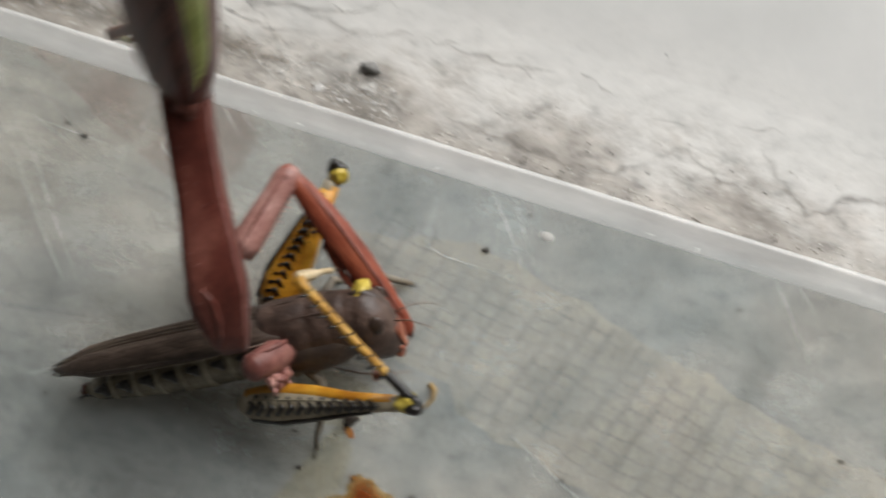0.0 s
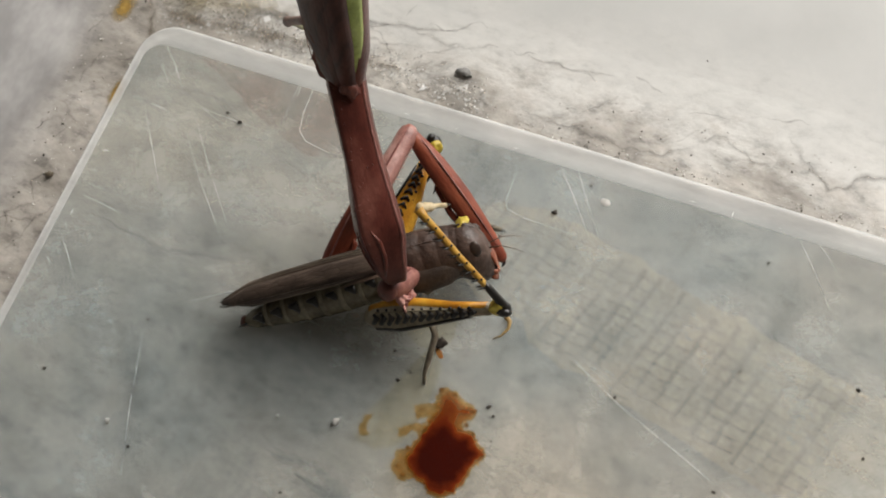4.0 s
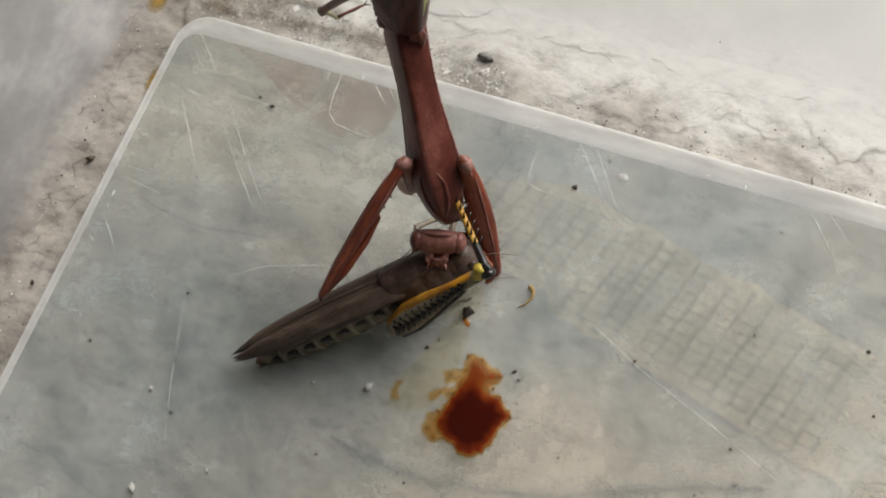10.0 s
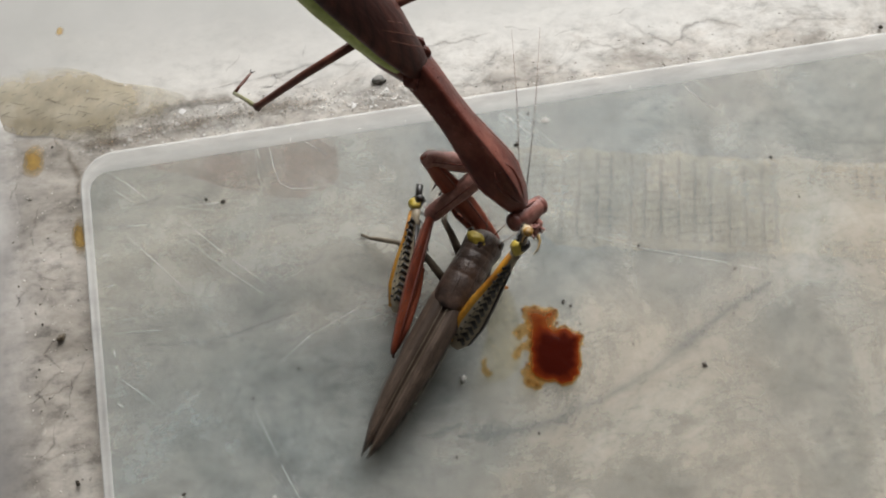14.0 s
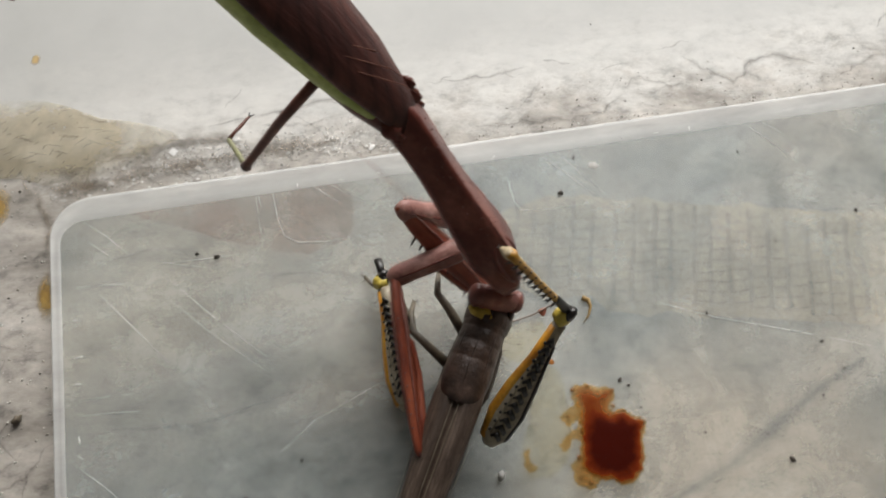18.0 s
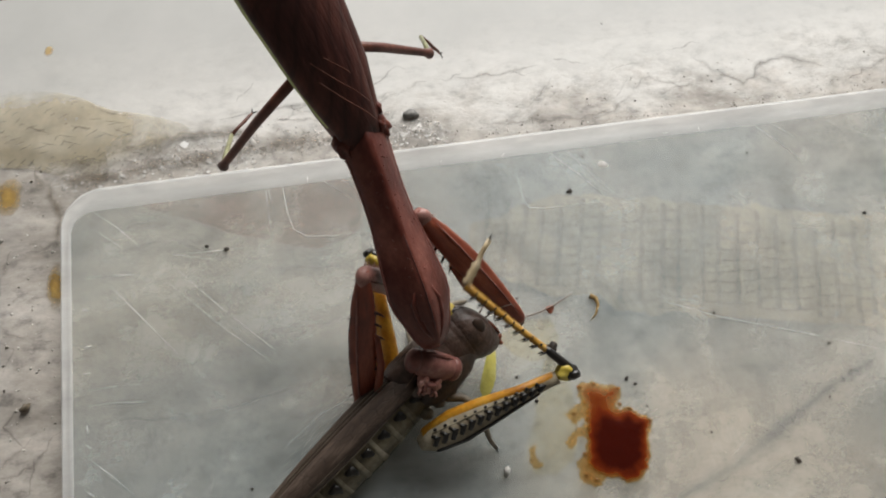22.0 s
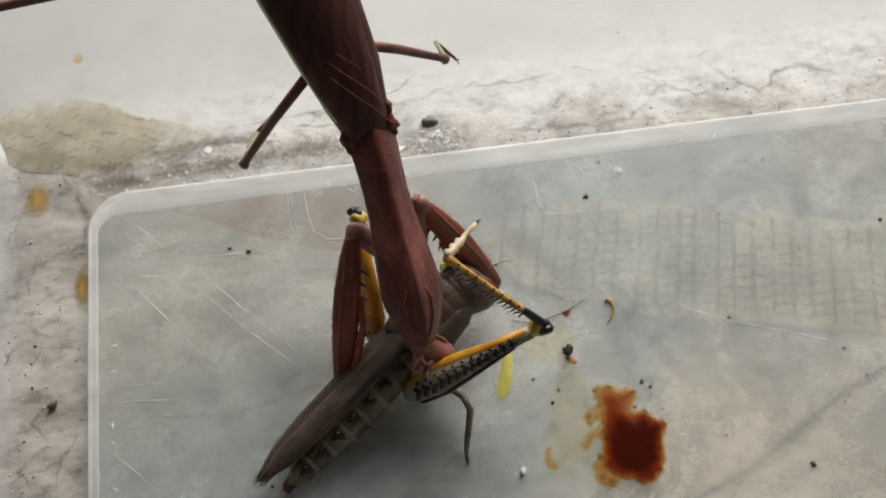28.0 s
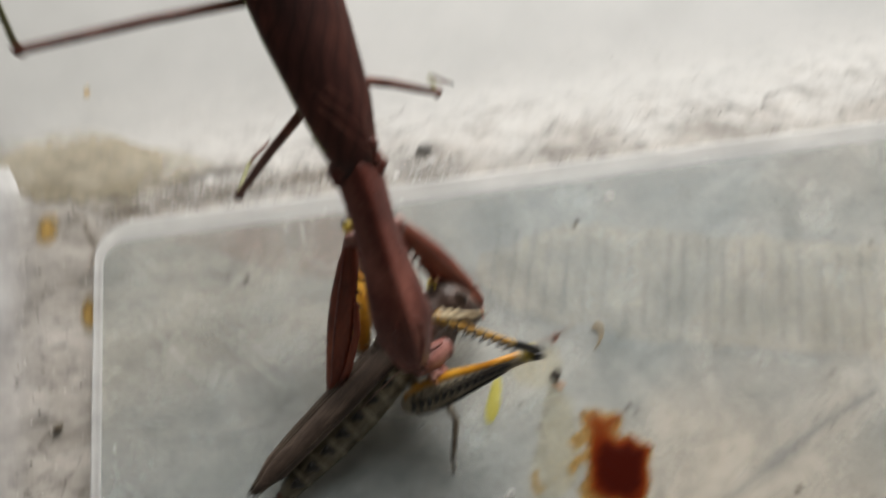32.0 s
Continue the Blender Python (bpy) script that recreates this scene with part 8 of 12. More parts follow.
    walk(limb['mid_tibia_l'], [
        (0, body[0].inverted() @ span((-62.0, 40.5, 18.2), (-68.1, 44.6, 4.0), (0.00, 0.00, 1.00))),
        (1, body[1].inverted() @ span((-62.6, 45.3, 15.8), (-67.5, 50.5, 1.5), (0.00, 0.00, 1.00))),
        (2, body[2].inverted() @ span((-56.2, 42.2, 23.1), (-61.2, 48.5, 9.3), (0.00, 0.00, 1.00))),
        (3, body[3].inverted() @ span((-57.4, 41.6, 23.3), (-62.2, 48.1, 9.4), (0.00, 0.00, 1.00))),
        (4, body[4].inverted() @ span((-58.2, 41.7, 22.5), (-62.7, 48.2, 8.6), (0.00, 0.00, 1.00))),
        (4.5, body[4.5].inverted() @ span((-58.6, 42.5, 22.8), (-63.1, 48.9, 8.9), (0.00, 0.00, 1.00))),
        (7, body[7].inverted() @ span((-57.6, 43.1, 22.4), (-61.9, 49.7, 8.5), (0.00, 0.00, 1.00))),
        (7.8, body[7.8].inverted() @ span((-57.7, 41.7, 23.3), (-62.1, 48.4, 9.4), (0.00, 0.00, 1.00))),
        (8, body[8].inverted() @ span((-57.9, 41.7, 23.3), (-62.2, 48.3, 9.4), (0.00, 0.00, 1.00))),
        (8.3, body[8.3].inverted() @ span((-58.0, 41.5, 23.6), (-62.3, 48.2, 9.7), (0.00, 0.00, 1.00))),
        (9, body[9].inverted() @ span((-56.9, 40.5, 24.7), (-61.1, 47.3, 10.8), (0.00, 0.00, 1.00))),
        (9.5, body[9.5].inverted() @ span((-56.7, 41.0, 24.9), (-60.8, 47.8, 11.0), (0.00, 0.00, 1.00))),
        (9.6, body[9.6].inverted() @ span((-56.7, 41.0, 24.9), (-60.8, 47.8, 11.0), (0.00, 0.00, 1.00))),
        (9.7, body[9.7].inverted() @ span((-56.4, 39.9, 24.6), (-60.5, 46.7, 10.7), (0.00, 0.00, 1.00))),
        (10, body[10].inverted() @ span((-56.4, 39.9, 24.6), (-60.5, 46.7, 10.7), (0.00, 0.00, 1.00))),
        (11, body[11].inverted() @ span((-57.0, 38.7, 25.1), (-61.2, 45.5, 11.2), (0.00, 0.00, 1.00))),
        (11.6, body[11.6].inverted() @ span((-59.2, 41.6, 25.6), (-63.3, 48.5, 11.7), (0.00, 0.00, 1.00))),
        (12, body[12].inverted() @ span((-60.7, 39.5, 17.7), (-69.4, 42.7, 4.6), (0.00, 0.00, 1.00))),
        (12.5, body[12.5].inverted() @ span((-62.1, 40.7, 14.9), (-70.0, 45.1, 1.8), (0.00, 0.00, 1.00))),
        (12.8, body[12.8].inverted() @ span((-60.1, 43.3, 14.5), (-66.5, 48.9, 0.9), (0.00, 0.00, 1.00))),
        (13, body[13].inverted() @ span((-61.7, 40.5, 13.7), (-67.5, 46.5, 0.1), (0.00, 0.00, 1.00))),
        (13.5, body[13.5].inverted() @ span((-61.2, 39.6, 14.7), (-66.5, 49.9, 3.6), (0.00, 0.00, 1.00))),
        (14, body[14].inverted() @ span((-59.6, 39.0, 19.1), (-64.4, 49.5, 8.1), (0.00, 0.00, 1.00))),
        (14.5, body[14.5].inverted() @ span((-59.5, 39.4, 16.2), (-64.9, 49.4, 4.9), (0.00, 0.00, 1.00))),
        (16.5, body[16.5].inverted() @ span((-60.7, 38.1, 16.8), (-64.9, 49.2, 6.0), (0.00, 0.00, 1.00))),
        (17, body[17].inverted() @ span((-62.1, 39.2, 16.0), (-65.5, 50.5, 5.2), (0.00, 0.00, 1.00))),
        (17.5, body[17.5].inverted() @ span((-61.3, 37.4, 14.4), (-65.7, 49.3, 4.7), (0.00, 0.00, 1.00))),
        (18, body[18].inverted() @ span((-62.0, 35.5, 19.2), (-65.3, 47.3, 8.9), (0.00, 0.00, 1.00))),
        (19, body[19].inverted() @ span((-63.8, 34.6, 21.4), (-65.7, 46.5, 11.0), (0.00, 0.00, 1.00))),
        (19.5, body[19.5].inverted() @ span((-65.1, 38.0, 15.7), (-66.6, 50.3, 5.6), (0.00, 0.00, 1.00))),
        (20, body[20].inverted() @ span((-65.2, 37.1, 15.8), (-66.5, 49.3, 5.6), (0.00, 0.00, 1.00))),
        (20.5, body[20.5].inverted() @ span((-65.1, 37.1, 15.7), (-66.3, 49.4, 5.6), (0.00, 0.00, 1.00))),
        (20.8, body[20.8].inverted() @ span((-65.1, 37.1, 15.7), (-66.3, 49.4, 5.6), (0.00, 0.00, 1.00))),
        (20.9, body[20.9].inverted() @ span((-68.2, 36.8, 16.2), (-66.8, 48.8, 5.7), (0.00, 0.00, 1.00))),
        (21, body[21].inverted() @ span((-68.2, 36.8, 16.2), (-66.8, 48.8, 5.7), (0.00, 0.00, 1.00))),
        (21.5, body[21.5].inverted() @ span((-68.5, 36.2, 16.5), (-67.5, 48.2, 6.0), (0.00, 0.00, 1.00))),
        (22, body[22].inverted() @ span((-67.8, 36.9, 15.9), (-67.1, 49.1, 5.6), (0.00, 0.00, 1.00))),
        (23, body[23].inverted() @ span((-67.9, 37.5, 15.7), (-67.2, 49.5, 5.1), (0.00, 0.00, 1.00))),
        (24, body[24].inverted() @ span((-67.8, 37.4, 15.5), (-67.0, 49.7, 5.3), (0.00, 0.00, 1.00))),
        (25, body[25].inverted() @ span((-67.7, 37.9, 15.8), (-66.6, 49.5, 4.8), (0.00, 0.00, 1.00))),
        (25.5, body[25.5].inverted() @ span((-67.3, 38.3, 15.8), (-66.0, 50.2, 5.1), (0.00, 0.00, 1.00))),
        (28, body[28].inverted() @ span((-68.1, 37.8, 16.3), (-66.5, 50.2, 6.4), (0.00, 0.00, 1.00))),
        (29, body[29].inverted() @ span((-68.8, 36.0, 19.3), (-67.2, 48.2, 9.2), (0.00, 0.00, 1.00))),
        (30, body[30].inverted() @ span((-68.4, 36.0, 19.9), (-66.7, 48.6, 10.2), (0.00, 0.00, 1.00))),
        (31, body[31].inverted() @ span((-68.8, 37.7, 16.0), (-67.1, 50.0, 6.0), (0.00, 0.00, 1.00))),
        (31.8, body[31.8].inverted() @ span((-68.8, 37.7, 16.0), (-67.1, 50.0, 6.0), (0.00, 0.00, 1.00))),
        (31.9, body[31.9].inverted() @ span((-68.8, 37.7, 16.0), (-67.1, 50.0, 6.0), (0.00, 0.00, 1.00))),
        (32, body[32].inverted() @ span((-68.2, 37.7, 16.6), (-67.6, 50.2, 6.6), (0.00, 0.00, 1.00))),
    ])
    walk(limb['mid_tarsus_l'], [
        (0, body[0].inverted() @ span((-68.1, 44.6, 4.0), (-64.3, 49.2, 3.2), (0.00, 0.00, 1.00))),
        (1, body[1].inverted() @ span((-67.5, 50.5, 1.5), (-63.6, 55.0, 0.7), (0.00, 0.00, 1.00))),
        (2, body[2].inverted() @ span((-61.2, 48.5, 9.3), (-57.4, 53.1, 8.6), (0.00, 0.00, 1.00))),
        (3, body[3].inverted() @ span((-62.2, 48.1, 9.4), (-58.4, 52.7, 8.7), (0.00, 0.00, 1.00))),
        (4, body[4].inverted() @ span((-62.7, 48.2, 8.6), (-58.9, 52.8, 7.8), (0.00, 0.00, 1.00))),
        (4.5, body[4.5].inverted() @ span((-63.1, 48.9, 8.9), (-59.3, 53.5, 8.2), (0.00, 0.00, 1.00))),
        (7, body[7].inverted() @ span((-61.9, 49.7, 8.5), (-58.1, 54.3, 7.7), (0.00, 0.00, 1.00))),
        (7.8, body[7.8].inverted() @ span((-62.1, 48.4, 9.4), (-58.2, 52.9, 8.6), (0.00, 0.00, 1.00))),
        (8, body[8].inverted() @ span((-62.2, 48.3, 9.4), (-58.4, 52.9, 8.7), (0.00, 0.00, 1.00))),
        (8.3, body[8.3].inverted() @ span((-62.3, 48.2, 9.7), (-58.5, 52.7, 9.0), (0.00, 0.00, 1.00))),
        (9, body[9].inverted() @ span((-61.1, 47.3, 10.8), (-57.3, 51.9, 10.1), (0.00, 0.00, 1.00))),
        (9.5, body[9.5].inverted() @ span((-60.8, 47.8, 11.0), (-57.0, 52.4, 10.3), (0.00, 0.00, 1.00))),
        (9.6, body[9.6].inverted() @ span((-60.8, 47.8, 11.0), (-57.0, 52.4, 10.3), (0.00, 0.00, 1.00))),
        (9.7, body[9.7].inverted() @ span((-60.5, 46.7, 10.7), (-56.7, 51.3, 10.0), (0.00, 0.00, 1.00))),
        (10, body[10].inverted() @ span((-60.5, 46.7, 10.7), (-56.7, 51.3, 10.0), (0.00, 0.00, 1.00))),
        (11, body[11].inverted() @ span((-61.2, 45.5, 11.2), (-57.4, 50.1, 10.4), (0.00, 0.00, 1.00))),
        (11.6, body[11.6].inverted() @ span((-63.3, 48.5, 11.7), (-59.5, 53.1, 11.0), (0.00, 0.00, 1.00))),
        (12, body[12].inverted() @ span((-69.4, 42.7, 4.6), (-65.5, 47.3, 3.9), (0.00, 0.00, 1.00))),
        (12.5, body[12.5].inverted() @ span((-70.0, 45.1, 1.8), (-66.2, 49.7, 1.0), (0.00, 0.00, 1.00))),
        (12.8, body[12.8].inverted() @ span((-66.5, 48.9, 0.9), (-62.7, 53.4, 0.1), (0.00, 0.00, 1.00))),
        (13, body[13].inverted() @ span((-67.5, 46.5, 0.1), (-63.7, 51.1, -0.7), (0.00, 0.00, 1.00))),
        (13.5, body[13.5].inverted() @ span((-66.5, 49.9, 3.6), (-62.7, 54.4, 2.9), (0.00, 0.00, 1.00))),
        (14, body[14].inverted() @ span((-64.4, 49.5, 8.1), (-60.6, 54.1, 7.3), (0.00, 0.00, 1.00))),
        (14.5, body[14.5].inverted() @ span((-64.9, 49.4, 4.9), (-61.1, 54.0, 4.1), (0.00, 0.00, 1.00))),
        (16.5, body[16.5].inverted() @ span((-64.9, 49.2, 6.0), (-61.1, 53.7, 5.2), (0.00, 0.00, 1.00))),
        (17, body[17].inverted() @ span((-65.5, 50.5, 5.2), (-61.7, 55.0, 4.4), (0.00, 0.00, 1.00))),
        (17.5, body[17.5].inverted() @ span((-65.7, 49.3, 4.7), (-61.9, 53.9, 3.9), (0.00, 0.00, 1.00))),
        (18, body[18].inverted() @ span((-65.3, 47.3, 8.9), (-61.5, 51.8, 8.1), (0.00, 0.00, 1.00))),
        (19, body[19].inverted() @ span((-65.7, 46.5, 11.0), (-61.9, 51.1, 10.3), (0.00, 0.00, 1.00))),
        (19.5, body[19.5].inverted() @ span((-66.6, 50.3, 5.6), (-62.8, 54.9, 4.9), (0.00, 0.00, 1.00))),
        (20, body[20].inverted() @ span((-66.5, 49.3, 5.6), (-62.7, 53.9, 4.8), (0.00, 0.00, 1.00))),
        (20.5, body[20.5].inverted() @ span((-66.3, 49.4, 5.6), (-62.5, 54.0, 4.9), (0.00, 0.00, 1.00))),
        (20.8, body[20.8].inverted() @ span((-66.3, 49.4, 5.6), (-62.5, 54.0, 4.9), (0.00, 0.00, 1.00))),
        (20.9, body[20.9].inverted() @ span((-66.8, 48.8, 5.7), (-63.0, 53.4, 5.0), (0.00, 0.00, 1.00))),
        (21, body[21].inverted() @ span((-66.8, 48.8, 5.7), (-63.0, 53.4, 5.0), (0.00, 0.00, 1.00))),
        (21.5, body[21.5].inverted() @ span((-67.5, 48.2, 6.0), (-63.7, 52.8, 5.3), (0.00, 0.00, 1.00))),
        (22, body[22].inverted() @ span((-67.1, 49.1, 5.6), (-63.3, 53.6, 4.8), (0.00, 0.00, 1.00))),
        (23, body[23].inverted() @ span((-67.2, 49.5, 5.1), (-63.4, 54.0, 4.4), (0.00, 0.00, 1.00))),
        (24, body[24].inverted() @ span((-67.0, 49.7, 5.3), (-63.2, 54.3, 4.6), (0.00, 0.00, 1.00))),
        (25, body[25].inverted() @ span((-66.6, 49.5, 4.8), (-62.8, 54.1, 4.1), (0.00, 0.00, 1.00))),
        (25.5, body[25.5].inverted() @ span((-66.0, 50.2, 5.1), (-62.2, 54.8, 4.3), (0.00, 0.00, 1.00))),
        (28, body[28].inverted() @ span((-66.5, 50.2, 6.4), (-62.7, 54.8, 5.6), (0.00, 0.00, 1.00))),
        (29, body[29].inverted() @ span((-67.2, 48.2, 9.2), (-63.4, 52.8, 8.4), (0.00, 0.00, 1.00))),
        (30, body[30].inverted() @ span((-66.7, 48.6, 10.2), (-62.9, 53.2, 9.4), (0.00, 0.00, 1.00))),
        (31, body[31].inverted() @ span((-67.1, 50.0, 6.0), (-63.2, 54.6, 5.2), (0.00, 0.00, 1.00))),
        (31.8, body[31.8].inverted() @ span((-67.1, 50.0, 6.0), (-63.2, 54.6, 5.2), (0.00, 0.00, 1.00))),
        (31.9, body[31.9].inverted() @ span((-67.1, 50.0, 6.0), (-63.2, 54.6, 5.2), (0.00, 0.00, 1.00))),
        (32, body[32].inverted() @ span((-67.6, 50.2, 6.6), (-63.8, 54.8, 5.8), (0.00, 0.00, 1.00))),
    ])
    walk(limb['mid_femur_r'], [
        (0, body[0].inverted() @ span((-40.1, 38.8, 48.0), (-19.5, 47.2, 43.8), (0.00, 0.00, 1.00))),
        (1, body[1].inverted() @ span((-44.1, 43.2, 44.7), (-19.5, 47.2, 43.8), (0.00, 0.00, 1.00))),
        (2, body[2].inverted() @ span((-35.7, 33.3, 51.4), (-19.5, 47.2, 43.8), (0.00, 0.00, 1.00))),
        (3, body[3].inverted() @ span((-36.9, 33.0, 51.8), (-19.5, 47.2, 43.8), (0.00, 0.00, 1.00))),
        (4, body[4].inverted() @ span((-38.0, 35.5, 51.6), (-19.5, 47.2, 43.8), (0.00, 0.00, 1.00))),
        (4.5, body[4.5].inverted() @ span((-38.1, 36.4, 51.4), (-19.5, 47.2, 43.8), (0.00, 0.00, 1.00))),
        (7, body[7].inverted() @ span((-38.6, 36.4, 51.2), (-18.0, 50.9, 42.8), (0.00, 0.00, 1.00))),
        (7.8, body[7.8].inverted() @ span((-37.3, 35.5, 51.1), (-18.0, 50.9, 42.8), (0.00, 0.00, 1.00))),
        (8, body[8].inverted() @ span((-37.4, 35.6, 50.9), (-18.0, 50.9, 42.8), (0.00, 0.00, 1.00))),
        (8.3, body[8.3].inverted() @ span((-37.5, 35.1, 51.2), (-18.0, 50.9, 42.8), (0.00, 0.00, 1.00))),
        (9, body[9].inverted() @ span((-35.5, 32.1, 52.6), (-18.0, 50.9, 42.8), (0.00, 0.00, 1.00))),
        (9.5, body[9.5].inverted() @ span((-35.2, 32.3, 52.7), (-18.0, 50.9, 42.8), (0.00, 0.00, 1.00))),
        (9.6, body[9.6].inverted() @ span((-35.2, 32.3, 52.7), (-18.0, 50.9, 42.8), (0.00, 0.00, 1.00))),
        (9.7, body[9.7].inverted() @ span((-34.8, 38.1, 53.2), (-18.0, 50.9, 42.8), (0.00, 0.00, 1.00))),
        (10, body[10].inverted() @ span((-34.8, 38.1, 53.2), (-18.0, 50.9, 42.8), (0.00, 0.00, 1.00))),
        (11, body[11].inverted() @ span((-34.7, 37.5, 53.3), (-18.0, 50.9, 42.8), (0.00, 0.00, 1.00))),
        (11.6, body[11.6].inverted() @ span((-36.7, 40.6, 53.2), (-18.0, 50.9, 42.8), (0.00, 0.00, 1.00))),
        (12, body[12].inverted() @ span((-42.8, 48.4, 45.4), (-18.0, 50.9, 42.8), (0.00, 0.00, 1.00))),
        (12.5, body[12.5].inverted() @ span((-45.5, 50.3, 40.8), (-20.6, 52.2, 39.9), (0.00, 0.00, 1.00))),
        (12.8, body[12.8].inverted() @ span((-44.1, 50.7, 40.6), (-19.3, 52.0, 42.9), (0.00, 0.00, 1.00))),
        (13, body[13].inverted() @ span((-44.7, 48.6, 39.0), (-20.1, 49.2, 42.9), (0.00, 0.00, 1.00))),
        (13.5, body[13.5].inverted() @ span((-42.6, 46.5, 38.5), (-18.3, 46.2, 44.1), (0.00, 0.00, 1.00))),
        (14, body[14].inverted() @ span((-36.8, 41.4, 39.6), (-13.4, 49.9, 37.1), (0.00, 0.00, 1.00))),
        (14.5, body[14.5].inverted() @ span((-40.0, 42.9, 38.4), (-16.5, 50.6, 34.9), (0.00, 0.00, 1.00))),
        (16.5, body[16.5].inverted() @ span((-40.0, 43.0, 37.7), (-20.5, 53.3, 26.0), (0.00, 0.00, 1.00))),
        (17, body[17].inverted() @ span((-43.6, 42.9, 38.9), (-19.7, 44.3, 31.7), (0.00, 0.00, 1.00))),
        (17.5, body[17.5].inverted() @ span((-42.1, 43.4, 36.4), (-24.4, 35.0, 21.0), (0.00, 0.00, 1.00))),
        (18, body[18].inverted() @ span((-46.2, 38.6, 43.8), (-37.3, 45.6, 21.6), (0.00, 0.00, 1.00))),
        (19, body[19].inverted() @ span((-47.9, 38.2, 46.2), (-33.0, 47.7, 28.5), (0.00, 0.00, 1.00))),
        (19.5, body[19.5].inverted() @ span((-47.8, 42.4, 39.5), (-32.3, 52.4, 22.6), (0.00, 0.00, 1.00))),
        (20, body[20].inverted() @ span((-47.5, 41.3, 39.2), (-32.2, 51.5, 22.2), (0.00, 0.00, 1.00))),
        (20.5, body[20.5].inverted() @ span((-46.9, 40.6, 38.9), (-31.5, 51.4, 22.5), (0.00, 0.00, 1.00))),
        (20.8, body[20.8].inverted() @ span((-46.9, 40.6, 38.9), (-31.5, 51.4, 22.5), (0.00, 0.00, 1.00))),
        (20.9, body[20.9].inverted() @ span((-49.5, 40.3, 40.3), (-32.8, 49.3, 24.0), (0.00, 0.00, 1.00))),
        (21, body[21].inverted() @ span((-49.5, 40.3, 40.3), (-32.8, 49.3, 24.0), (0.00, 0.00, 1.00))),
        (21.5, body[21.5].inverted() @ span((-49.6, 39.3, 40.5), (-33.0, 48.2, 24.1), (0.00, 0.00, 1.00))),
        (22, body[22].inverted() @ span((-49.3, 39.8, 40.1), (-32.3, 48.4, 24.0), (0.00, 0.00, 1.00))),
        (23, body[23].inverted() @ span((-49.5, 41.3, 40.0), (-32.6, 49.2, 23.3), (0.00, 0.00, 1.00))),
        (24, body[24].inverted() @ span((-49.6, 41.5, 39.8), (-32.4, 49.3, 23.5), (0.00, 0.00, 1.00))),
        (25, body[25].inverted() @ span((-49.3, 40.6, 40.0), (-32.0, 48.9, 24.1), (0.00, 0.00, 1.00))),
        (25.5, body[25.5].inverted() @ span((-49.3, 41.1, 40.2), (-31.7, 49.1, 24.3), (0.00, 0.00, 1.00))),
        (28, body[28].inverted() @ span((-50.2, 40.9, 40.9), (-32.9, 48.4, 24.5), (0.00, 0.00, 1.00))),
        (29, body[29].inverted() @ span((-50.8, 38.1, 44.0), (-34.0, 45.6, 27.0), (0.00, 0.00, 1.00))),
        (30, body[30].inverted() @ span((-51.1, 37.7, 44.9), (-34.3, 45.2, 28.0), (0.00, 0.00, 1.00))),
        (31, body[31].inverted() @ span((-50.2, 39.9, 40.2), (-33.0, 47.7, 23.8), (0.00, 0.00, 1.00))),
        (31.8, body[31.8].inverted() @ span((-50.2, 39.9, 40.2), (-33.0, 47.7, 23.8), (0.00, 0.00, 1.00))),
        (31.9, body[31.9].inverted() @ span((-50.2, 39.9, 40.2), (-33.0, 47.7, 23.8), (0.00, 0.00, 1.00))),
        (32, body[32].inverted() @ span((-48.5, 42.5, 39.7), (-31.7, 49.6, 22.5), (0.00, 0.00, 1.00))),
    ])
